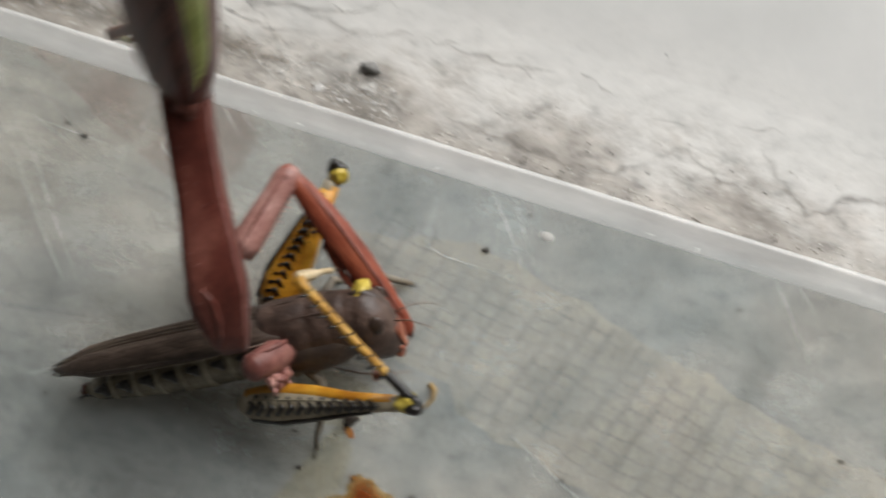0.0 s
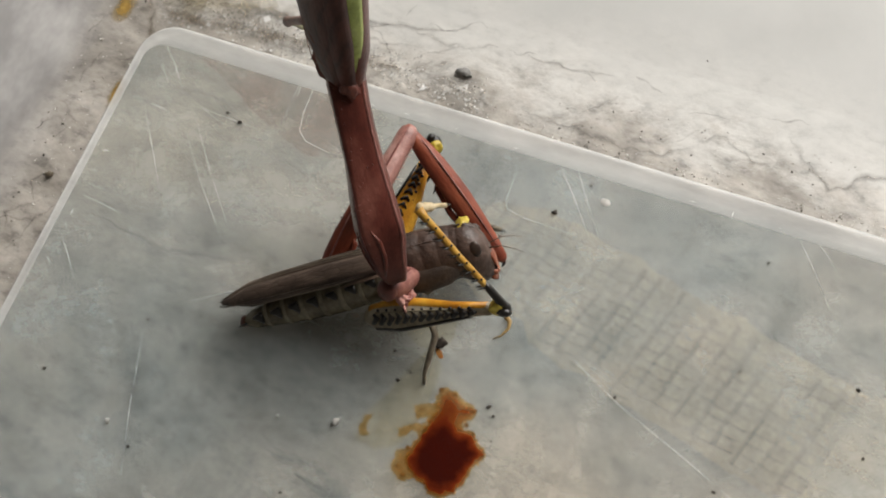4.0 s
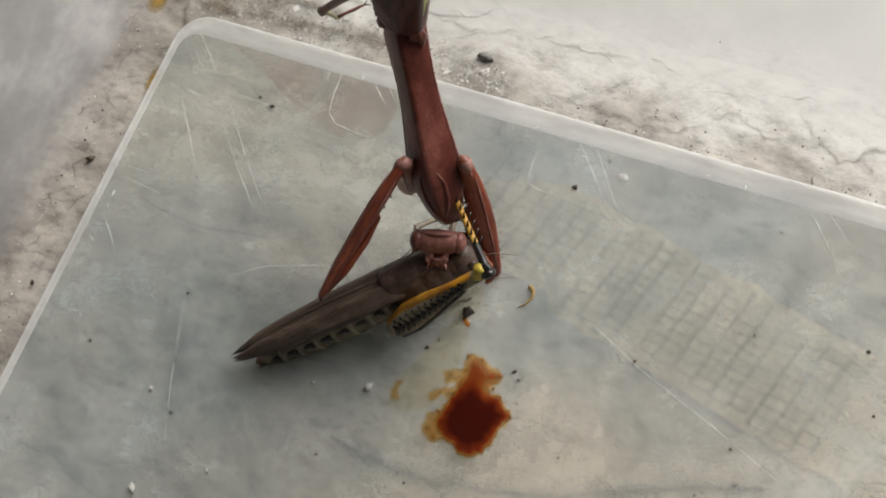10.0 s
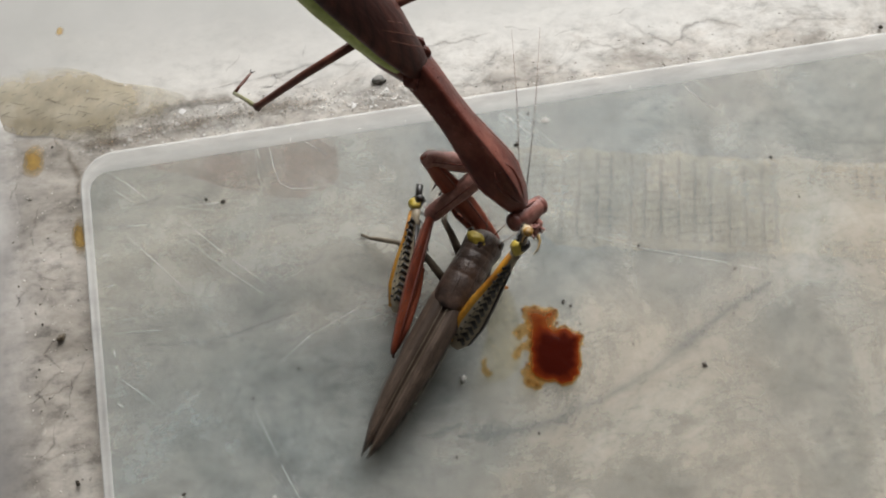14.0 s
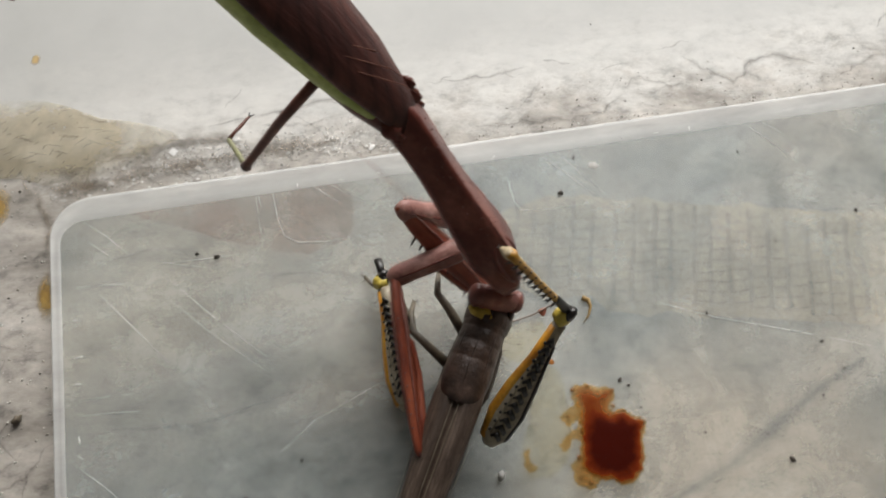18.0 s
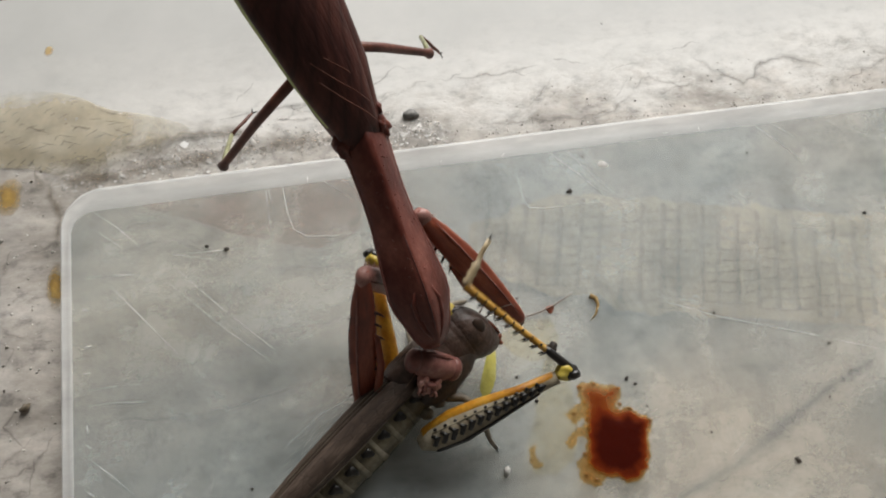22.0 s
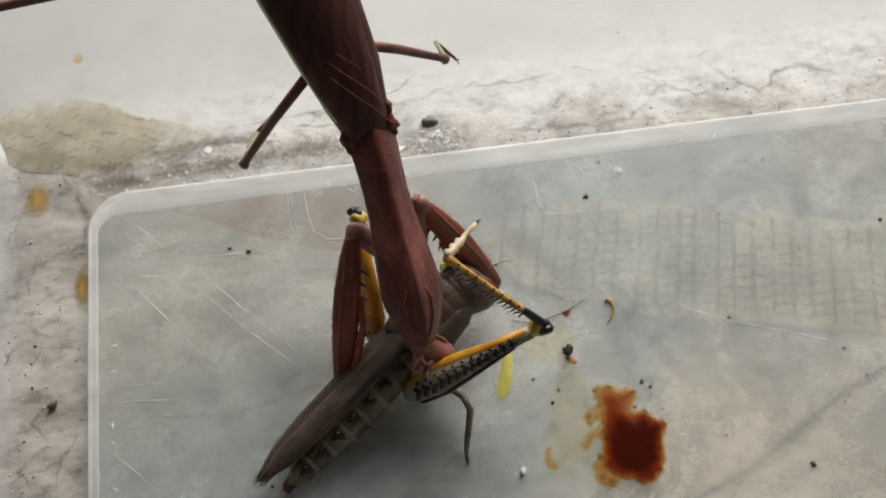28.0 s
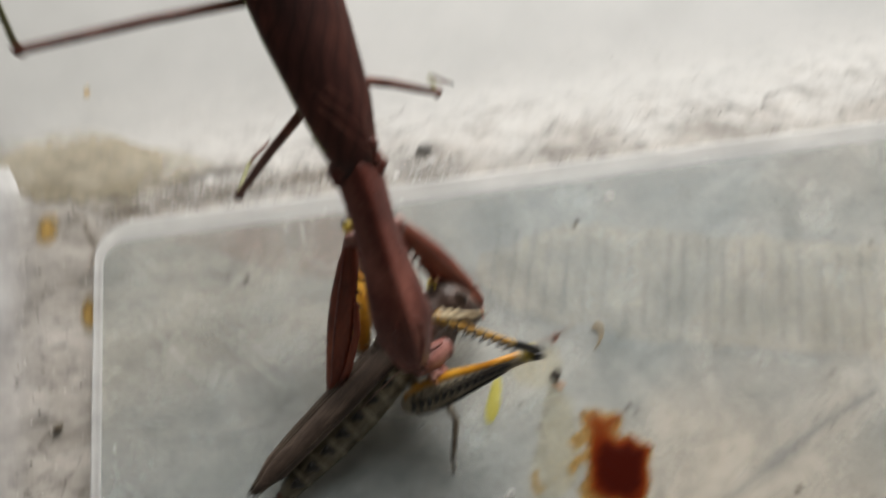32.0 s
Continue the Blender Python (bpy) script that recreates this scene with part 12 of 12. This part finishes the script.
    walk(limb['ffemur'], [
        (0, prey[0].inverted() @ span((-33.6, 13.6, 3.0), (-29.9, 34.5, 8.4), (0.96, -0.11, -0.26))),
        (1, prey[1].inverted() @ span((-34.6, 13.5, 3.0), (-29.8, 33.7, 10.4), (0.96, -0.13, -0.25))),
        (2, prey[2].inverted() @ span((-33.6, 13.2, 3.0), (-31.0, 34.7, 7.0), (0.96, 0.02, -0.27))),
        (3, prey[3].inverted() @ span((-33.2, 13.4, 3.0), (-30.3, 34.8, 7.4), (0.96, -0.01, -0.26))),
        (4, prey[4].inverted() @ span((-32.7, 13.2, 3.0), (-30.4, 34.4, 8.6), (0.97, 0.04, -0.26))),
        (4.5, prey[4.5].inverted() @ span((-33.3, 13.2, 3.0), (-30.0, 34.0, 9.5), (0.96, -0.00, -0.27))),
        (7, prey[7].inverted() @ span((-32.5, 13.9, 3.0), (-29.5, 34.1, 11.0), (0.96, 0.01, -0.27))),
        (7.8, prey[7.8].inverted() @ span((-30.9, 13.4, 3.0), (-30.3, 35.0, 7.3), (0.97, 0.06, -0.25))),
        (8, prey[8].inverted() @ span((-30.9, 13.4, 3.0), (-30.5, 35.0, 7.2), (0.97, 0.06, -0.25))),
        (8.3, prey[8.3].inverted() @ span((-30.8, 13.7, 3.0), (-30.4, 35.2, 7.6), (0.97, 0.07, -0.24))),
        (9, prey[9].inverted() @ span((-31.0, 13.9, 3.0), (-30.5, 35.5, 6.7), (0.97, 0.07, -0.23))),
        (9.5, prey[9.5].inverted() @ span((-32.6, 13.8, 3.0), (-30.7, 35.4, 6.8), (0.97, 0.06, -0.24))),
        (9.6, prey[9.6].inverted() @ span((-32.6, 13.8, 3.0), (-30.7, 35.4, 6.8), (0.97, 0.06, -0.24))),
        (9.7, prey[9.7].inverted() @ span((-29.0, 2.3, 3.0), (-47.0, -13.6, 3.0), (-0.66, 0.75, 0.15))),
        (10, prey[10].inverted() @ span((-29.0, 2.3, 3.0), (-47.0, -13.6, 3.0), (-0.66, 0.75, 0.15))),
        (11, prey[11].inverted() @ span((-28.9, 0.2, 3.0), (-45.2, -17.3, 3.0), (-0.73, 0.68, 0.15))),
        (11.6, prey[11.6].inverted() @ span((-29.9, 2.3, 3.0), (-46.8, -14.8, 3.0), (-0.71, 0.70, 0.15))),
        (12, prey[12].inverted() @ span((-29.6, -0.1, 3.0), (-45.9, -17.6, 3.0), (-0.73, 0.68, 0.15))),
        (12.5, prey[12.5].inverted() @ span((-33.2, -1.5, 3.0), (-51.8, -16.7, 3.0), (-0.63, 0.77, 0.15))),
        (12.8, prey[12.8].inverted() @ span((-32.6, -1.0, 3.0), (-51.7, -15.5, 3.0), (-0.60, 0.80, 0.15))),
        (13, prey[13].inverted() @ span((-33.6, -3.1, 3.0), (-53.7, -16.2, 3.0), (-0.54, 0.84, 0.15))),
        (13.5, prey[13.5].inverted() @ span((-31.9, -6.3, 3.0), (-49.8, -22.3, 3.0), (-0.66, 0.75, 0.15))),
        (14, prey[14].inverted() @ span((-39.8, -0.7, 4.0), (-31.0, 22.4, 7.4), (-0.68, 0.44, -0.59))),
        (14.5, prey[14.5].inverted() @ span((-41.0, 1.2, 4.0), (-35.5, 25.6, 4.4), (-0.71, 0.33, -0.62))),
        (16.5, prey[16.5].inverted() @ span((-40.4, -2.2, 4.0), (-38.2, 22.7, 4.0), (-0.71, 0.19, -0.68))),
        (17, prey[17].inverted() @ span((-41.7, -1.9, 4.0), (-40.7, 23.0, 4.0), (-0.72, 0.16, -0.67))),
        (17.5, prey[17.5].inverted() @ span((-41.3, -2.0, 4.0), (-41.3, 23.0, 4.0), (-0.72, 0.13, -0.68))),
        (18, prey[18].inverted() @ span((-42.9, -2.9, 4.0), (-43.3, 22.1, 4.0), (-0.73, 0.12, -0.68))),
        (19, prey[19].inverted() @ span((-45.8, -4.1, 4.0), (-46.5, 20.8, 4.0), (-0.75, 0.10, -0.66))),
        (19.5, prey[19.5].inverted() @ span((-46.0, -6.2, 4.0), (-46.3, 18.7, 4.0), (-0.74, 0.10, -0.66))),
        (20, prey[20].inverted() @ span((-47.7, -9.8, 4.0), (-46.4, 13.6, 12.7), (-0.75, 0.15, -0.65))),
        (20.5, prey[20.5].inverted() @ span((-46.1, -10.0, 4.0), (-44.5, 13.4, 12.8), (-1.00, 0.07, 0.06))),
        (20.8, prey[20.8].inverted() @ span((-46.1, -10.0, 4.0), (-44.5, 13.4, 12.8), (-0.19, -0.14, 0.97))),
        (20.9, prey[20.9].inverted() @ span((-46.1, -1.1, 3.0), (-46.6, 12.0, 20.5), (0.30, -0.21, 0.93))),
        (21, prey[21].inverted() @ span((-46.1, -1.1, 3.0), (-46.6, 12.0, 20.5), (0.30, -0.21, 0.93))),
        (21.5, prey[21.5].inverted() @ span((-46.9, -1.4, 3.0), (-47.2, 13.6, 18.9), (0.32, -0.22, 0.92))),
        (22, prey[22].inverted() @ span((-46.5, -0.6, 3.0), (-46.3, 18.5, 13.5), (0.36, -0.22, 0.91))),
        (23, prey[23].inverted() @ span((-47.3, 0.0, 8.0), (-47.0, 21.5, 13.3), (0.37, -0.23, 0.90))),
        (24, prey[24].inverted() @ span((-46.8, 1.8, 6.0), (-47.3, 23.1, 12.3), (0.36, -0.23, 0.90))),
        (25, prey[25].inverted() @ span((-46.6, 3.5, 3.0), (-47.7, 23.5, 12.0), (0.36, -0.23, 0.90))),
        (25.5, prey[25.5].inverted() @ span((-47.4, 3.6, 8.0), (-47.9, 25.1, 12.0), (0.36, -0.24, 0.90))),
        (28, prey[28].inverted() @ span((-50.6, 8.9, 3.0), (-51.0, 25.4, 17.3), (0.37, -0.28, 0.89))),
        (29, prey[29].inverted() @ span((-51.9, 9.1, 3.0), (-53.4, 23.6, 19.3), (0.36, -0.26, 0.89))),
        (30, prey[30].inverted() @ span((-52.0, 10.0, 3.0), (-53.2, 25.3, 18.6), (0.36, -0.28, 0.89))),
        (31, prey[31].inverted() @ span((-51.7, 10.8, 3.0), (-51.9, 28.6, 15.7), (0.39, -0.29, 0.88))),
        (31.8, prey[31.8].inverted() @ span((-51.7, 10.8, 3.0), (-52.0, 28.6, 15.7), (0.39, -0.29, 0.88))),
        (31.9, prey[31.9].inverted() @ span((-51.7, 10.8, 3.0), (-51.9, 28.4, 15.9), (0.39, -0.29, 0.88))),
        (32, prey[32].inverted() @ span((-51.1, 10.6, 6.0), (-50.2, 31.6, 13.0), (0.44, -0.29, 0.85))),
    ])
    walk(limb['ftibia'], [
        (0, prey[0].inverted() @ span((-29.9, 34.5, 8.4), (-33.4, 15.0, 2.4), (0.96, -0.08, -0.25))),
        (1, prey[1].inverted() @ span((-29.8, 33.7, 10.4), (-34.3, 14.9, 2.5), (0.97, -0.09, -0.24))),
        (2, prey[2].inverted() @ span((-31.0, 34.7, 7.0), (-33.4, 14.7, 2.3), (0.97, 0.09, -0.24))),
        (3, prey[3].inverted() @ span((-30.3, 34.8, 7.4), (-33.0, 14.9, 2.3), (0.97, 0.06, -0.24))),
        (4, prey[4].inverted() @ span((-30.4, 34.4, 8.6), (-32.6, 14.7, 2.4), (0.97, 0.11, -0.23))),
        (4.5, prey[4.5].inverted() @ span((-30.0, 34.0, 9.5), (-33.1, 14.6, 2.4), (0.97, 0.07, -0.25))),
        (7, prey[7].inverted() @ span((-29.5, 34.1, 11.0), (-32.3, 15.3, 2.5), (0.97, 0.07, -0.25))),
        (7.8, prey[7.8].inverted() @ span((-30.3, 35.0, 7.3), (-30.9, 14.9, 2.3), (0.97, 0.13, -0.22))),
        (8, prey[8].inverted() @ span((-30.5, 35.0, 7.2), (-30.9, 14.9, 2.3), (0.97, 0.13, -0.22))),
        (8.3, prey[8.3].inverted() @ span((-30.4, 35.2, 7.6), (-30.8, 15.1, 2.3), (0.97, 0.14, -0.22))),
        (9, prey[9].inverted() @ span((-30.5, 35.5, 6.7), (-31.0, 15.3, 2.3), (0.97, 0.14, -0.20))),
        (9.5, prey[9.5].inverted() @ span((-30.7, 35.4, 6.8), (-32.4, 15.2, 2.3), (0.97, 0.14, -0.21))),
        (9.6, prey[9.6].inverted() @ span((-30.7, 35.4, 6.8), (-32.4, 15.2, 2.3), (0.97, 0.14, -0.21))),
        (9.7, prey[9.7].inverted() @ span((-47.0, -13.6, 3.3), (-29.0, 2.3, 3.3), (0.00, 0.00, 1.00))),
        (10, prey[10].inverted() @ span((-47.0, -13.6, 3.3), (-29.0, 2.3, 3.3), (0.00, 0.00, 1.00))),
        (11, prey[11].inverted() @ span((-45.2, -17.3, 3.3), (-28.9, 0.2, 3.3), (0.00, 0.00, 1.00))),
        (11.6, prey[11.6].inverted() @ span((-46.8, -14.8, 3.3), (-29.9, 2.3, 3.3), (0.00, 0.00, 1.00))),
        (12, prey[12].inverted() @ span((-45.9, -17.6, 3.3), (-29.6, -0.1, 3.3), (0.00, 0.00, 1.00))),
        (12.5, prey[12.5].inverted() @ span((-51.8, -16.7, 3.3), (-33.2, -1.5, 3.3), (0.00, 0.00, 1.00))),
        (12.8, prey[12.8].inverted() @ span((-51.7, -15.5, 3.3), (-32.6, -1.0, 3.3), (0.00, 0.00, 1.00))),
        (13, prey[13].inverted() @ span((-53.7, -16.2, 3.3), (-33.6, -3.1, 3.3), (0.00, 0.00, 1.00))),
        (13.5, prey[13.5].inverted() @ span((-49.8, -22.3, 3.3), (-31.9, -6.3, 3.3), (0.00, 0.00, 1.00))),
        (14, prey[14].inverted() @ span((-31.0, 22.4, 7.4), (-37.1, 2.7, 3.5), (0.95, -0.30, 0.00))),
        (14.5, prey[14.5].inverted() @ span((-35.5, 25.6, 4.4), (-38.7, 4.9, 3.2), (0.99, -0.15, 0.04))),
        (16.5, prey[16.5].inverted() @ span((-38.2, 22.7, 4.0), (-38.7, 1.7, 3.1), (0.99, -0.03, 0.10))),
        (17, prey[17].inverted() @ span((-40.7, 23.0, 4.0), (-40.1, 2.1, 3.1), (0.99, 0.02, 0.10))),
        (17.5, prey[17.5].inverted() @ span((-41.3, 23.0, 4.0), (-39.9, 2.1, 3.1), (0.99, 0.06, 0.11))),
        (18, prey[18].inverted() @ span((-43.3, 22.1, 4.0), (-41.5, 1.2, 3.1), (0.99, 0.08, 0.10))),
        (19, prey[19].inverted() @ span((-46.5, 20.8, 4.0), (-44.6, -0.0, 3.1), (0.99, 0.09, 0.07))),
        (19.5, prey[19.5].inverted() @ span((-46.3, 18.7, 4.0), (-44.7, -2.2, 3.1), (0.99, 0.07, 0.08))),
        (20, prey[20].inverted() @ span((-46.4, 13.6, 12.7), (-46.5, -7.1, 9.4), (1.00, -0.01, 0.05))),
        (20.5, prey[20.5].inverted() @ span((-44.5, 13.4, 12.8), (-44.9, -7.3, 9.4), (1.00, -0.03, 0.06))),
        (20.8, prey[20.8].inverted() @ span((-44.5, 13.4, 12.8), (-44.9, -7.3, 9.4), (1.00, -0.03, 0.06))),
        (20.9, prey[20.9].inverted() @ span((-46.6, 12.0, 20.5), (-46.0, 0.2, 2.0), (1.00, 0.06, 0.07))),
        (21, prey[21].inverted() @ span((-46.6, 12.0, 20.5), (-46.0, 0.2, 2.0), (1.00, 0.06, 0.07))),
        (21.5, prey[21.5].inverted() @ span((-47.2, 13.6, 18.9), (-46.8, -0.0, 1.9), (1.00, 0.04, 0.07))),
        (22, prey[22].inverted() @ span((-46.3, 18.5, 13.5), (-46.4, 1.0, 1.5), (1.00, 0.03, 0.07))),
        (23, prey[23].inverted() @ span((-47.0, 21.5, 13.3), (-47.2, 2.1, 6.3), (1.00, 0.04, 0.08))),
        (24, prey[24].inverted() @ span((-47.3, 23.1, 12.3), (-46.7, 4.0, 4.3), (0.99, 0.07, 0.09))),
        (25, prey[25].inverted() @ span((-47.7, 23.5, 12.0), (-46.6, 5.4, 1.5), (0.99, 0.09, 0.09))),
        (25.5, prey[25.5].inverted() @ span((-47.9, 25.1, 12.0), (-47.3, 5.6, 6.1), (0.99, 0.08, 0.09))),
        (28, prey[28].inverted() @ span((-51.0, 25.4, 17.3), (-50.5, 10.6, 1.8), (1.00, 0.07, 0.06))),
        (29, prey[29].inverted() @ span((-53.4, 23.6, 19.3), (-52.0, 10.7, 1.9), (0.99, 0.13, 0.07))),
        (30, prey[30].inverted() @ span((-53.2, 25.3, 18.6), (-52.0, 11.6, 1.9), (0.99, 0.11, 0.07))),
        (31, prey[31].inverted() @ span((-51.9, 28.6, 15.7), (-51.7, 12.6, 1.7), (1.00, 0.07, 0.05))),
        (31.8, prey[31.8].inverted() @ span((-52.0, 28.6, 15.7), (-51.7, 12.6, 1.7), (1.00, 0.07, 0.05))),
        (31.9, prey[31.9].inverted() @ span((-51.9, 28.4, 15.9), (-51.7, 12.6, 1.7), (1.00, 0.07, 0.05))),
        (32, prey[32].inverted() @ span((-50.2, 31.6, 13.0), (-51.1, 12.9, 4.4), (1.00, 0.04, -0.01))),
    ])
    walk(limb['midleg'], [
        (0, prey[0].inverted() @ span((-26.1, 7.8, 6.9), (-21.1, -2.9, 0.4), (0.88, 0.36, 0.25))),
        (1, prey[1].inverted() @ span((-26.2, 3.8, 5.6), (-21.1, -7.5, 0.4), (0.88, 0.36, 0.25))),
        (2, prey[2].inverted() @ span((-24.4, 5.7, 5.6), (-18.3, -5.1, 0.4), (0.88, 0.36, 0.25))),
        (3, prey[3].inverted() @ span((-24.8, 7.7, 6.2), (-18.5, -2.7, 0.4), (0.88, 0.36, 0.25))),
        (4, prey[4].inverted() @ span((-23.3, 6.2, 5.7), (-18.1, -5.1, 0.4), (0.88, 0.36, 0.25))),
        (4.5, prey[4.5].inverted() @ span((-23.8, 5.7, 5.6), (-18.0, -5.3, 0.4), (0.88, 0.36, 0.25))),
        (7, prey[7].inverted() @ span((-24.9, 6.1, 5.7), (-18.4, -4.5, 0.4), (0.88, 0.36, 0.25))),
        (7.8, prey[7.8].inverted() @ span((-25.1, 6.2, 5.8), (-18.3, -4.1, 0.4), (0.88, 0.36, 0.25))),
        (8, prey[8].inverted() @ span((-25.2, 6.0, 5.8), (-18.3, -4.3, 0.4), (0.88, 0.36, 0.25))),
        (8.3, prey[8.3].inverted() @ span((-25.1, 5.9, 5.8), (-18.3, -4.5, 0.4), (0.88, 0.36, 0.25))),
        (9, prey[9].inverted() @ span((-24.9, 5.6, 5.7), (-18.2, -4.9, 0.4), (0.88, 0.36, 0.25))),
        (9.5, prey[9.5].inverted() @ span((-24.5, 5.8, 6.3), (-18.2, -4.6, 0.4), (0.88, 0.36, 0.25))),
        (9.6, prey[9.6].inverted() @ span((-24.5, 5.8, 6.3), (-18.2, -4.6, 0.4), (0.88, 0.36, 0.25))),
        (9.7, prey[9.7].inverted() @ span((-28.9, -0.4, 7.3), (-18.5, 4.7, 0.4), (0.30, -0.91, 0.30))),
        (10, prey[10].inverted() @ span((-28.9, -0.4, 7.3), (-18.5, 4.7, 0.4), (0.30, -0.91, 0.30))),
        (11, prey[11].inverted() @ span((-30.1, 0.2, 11.0), (-22.2, -2.3, 0.4), (-0.33, -0.82, 0.48))),
        (11.6, prey[11.6].inverted() @ span((-28.4, 2.4, 6.7), (-20.8, -6.8, 0.4), (-0.65, -0.57, 0.50))),
        (12, prey[12].inverted() @ span((-25.4, -5.1, 4.4), (-20.5, -17.0, 0.4), (-0.77, -0.35, 0.54))),
        (12.5, prey[12.5].inverted() @ span((-28.2, -6.2, 4.5), (-20.2, -16.3, 0.4), (-0.70, -0.55, 0.45))),
        (12.8, prey[12.8].inverted() @ span((-27.9, -4.6, 4.7), (-18.2, -12.9, 0.4), (-0.64, -0.68, 0.36))),
        (13, prey[13].inverted() @ span((-30.7, -5.7, 5.4), (-22.6, -15.3, 0.4), (-0.75, -0.56, 0.36))),
        (13.5, prey[13.5].inverted() @ span((-29.6, -6.9, 6.1), (-26.6, -18.7, 0.4), (-0.91, -0.18, 0.36))),
        (14, prey[14].inverted() @ span((-35.4, 7.0, 3.1), (-44.0, 17.0, 0.4), (0.55, 0.53, 0.65))),
        (14.5, prey[14.5].inverted() @ span((-38.9, 8.1, 3.0), (-47.3, 18.4, 0.4), (0.57, 0.52, 0.64))),
        (16.5, prey[16.5].inverted() @ span((-39.4, 9.3, 2.7), (-45.7, 21.1, 0.4), (0.68, 0.40, 0.61))),
        (17, prey[17].inverted() @ span((-41.8, 9.4, 2.6), (-47.3, 21.6, 0.4), (0.71, 0.36, 0.60))),
        (17.5, prey[17.5].inverted() @ span((-39.7, 10.1, 2.8), (-46.4, 21.6, 0.4), (0.66, 0.42, 0.62))),
        (18, prey[18].inverted() @ span((-41.1, 8.8, 2.7), (-45.9, 21.2, 0.4), (0.74, 0.31, 0.60))),
        (19, prey[19].inverted() @ span((-37.1, -3.1, 4.6), (-43.7, 7.9, 0.4), (0.65, 0.45, 0.61))),
        (19.5, prey[19.5].inverted() @ span((-37.1, -3.2, 4.2), (-43.9, 7.9, 0.4), (0.64, 0.46, 0.61))),
        (20, prey[20].inverted() @ span((-37.7, -4.5, 4.2), (-43.3, 7.1, 0.4), (0.70, 0.39, 0.60))),
        (20.5, prey[20.5].inverted() @ span((-37.3, -5.5, 4.0), (-42.2, 6.6, 0.4), (0.73, 0.34, 0.60))),
        (20.8, prey[20.8].inverted() @ span((-37.3, -5.5, 4.0), (-42.2, 6.6, 0.4), (0.73, 0.34, 0.60))),
        (20.9, prey[20.9].inverted() @ span((-37.4, -6.0, 6.0), (-38.1, -18.3, 0.4), (0.85, -0.09, 0.52))),
        (21, prey[21].inverted() @ span((-37.4, -6.0, 6.0), (-38.1, -18.3, 0.4), (0.85, -0.09, 0.52))),
        (21.5, prey[21.5].inverted() @ span((-39.3, -4.5, 6.7), (-39.0, -16.5, 0.4), (0.85, -0.02, 0.53))),
        (22, prey[22].inverted() @ span((-39.1, -3.8, 6.5), (-30.9, -12.6, 0.4), (0.63, 0.48, 0.61))),
        (23, prey[23].inverted() @ span((-40.0, 0.3, 7.7), (-38.2, -10.9, 0.4), (0.83, 0.06, 0.55))),
        (24, prey[24].inverted() @ span((-39.7, 0.9, 7.8), (-38.7, -10.4, 0.4), (0.84, 0.01, 0.55))),
        (25, prey[25].inverted() @ span((-38.8, -3.9, 5.1), (-38.3, -16.6, 0.4), (0.85, -0.00, 0.53))),
        (25.5, prey[25.5].inverted() @ span((-38.6, -2.6, 5.0), (-37.9, -15.3, 0.4), (0.85, 0.01, 0.53))),
        (28, prey[28].inverted() @ span((-40.5, -0.9, 5.0), (-38.7, -13.5, 0.4), (0.84, 0.08, 0.54))),
        (29, prey[29].inverted() @ span((-41.4, -0.6, 5.0), (-38.7, -13.0, 0.4), (0.83, 0.14, 0.55))),
        (30, prey[30].inverted() @ span((-41.7, 0.2, 5.0), (-38.8, -12.1, 0.4), (0.82, 0.15, 0.55))),
        (31, prey[31].inverted() @ span((-41.5, 0.6, 5.1), (-39.0, -11.8, 0.4), (0.83, 0.12, 0.54))),
        (31.8, prey[31.8].inverted() @ span((-41.5, 0.6, 5.1), (-39.0, -11.8, 0.4), (0.83, 0.12, 0.54))),
        (31.9, prey[31.9].inverted() @ span((-41.5, 0.6, 5.1), (-39.0, -11.8, 0.4), (0.83, 0.12, 0.54))),
        (32, prey[32].inverted() @ span((-40.5, 1.4, 5.2), (-38.4, -11.1, 0.4), (0.85, 0.11, 0.51))),
    ])

    # the feelers: laid over the prey, raised, thrown back, laid over the prey again
    for q, key in ((-1, "antenna_l"), (1, "antenna_r")):
        rows = []
        for t, m in head_rows:
            root = (body[t] @ m @ Vector((q * 0.0007, 0.0006, 0.0022))) * 1000
            if 12.4 < t < 17.7:
                way = Vector((0.10 + 0.14 * q, 0.62, 0.75)) if t > 14.2 else Vector((0.18 + 0.07 * q, 0.90, 0.45))
            elif 17.7 < t < 20.6:
                way = Vector((-0.60 - 0.05 * q, 0.78, 0.20 + 0.1 * q))
            else:
                way = (prey[t] @ Vector((-0.02, 0.0004 * q, -0.002)) * 1000 - root).normalized()
            rows.append((t, body[t].inverted() @ span(root, root + way, (0.1, -0.5, 0.86))))
        walk(limb[key], rows)
    # the yellow drop rides inside the prey until it falls on the lid
    inside = pose(-0.006, 0, -0.0016)
    walk(yellow_drop, [(t, m @ inside) for t, m in hopper_rows if t < 20.7] + [(t, pose(-0.0297, -0.0001, 0.0001, 0, 0, 68)) for t in (20.8, 21, 32)])


motions()
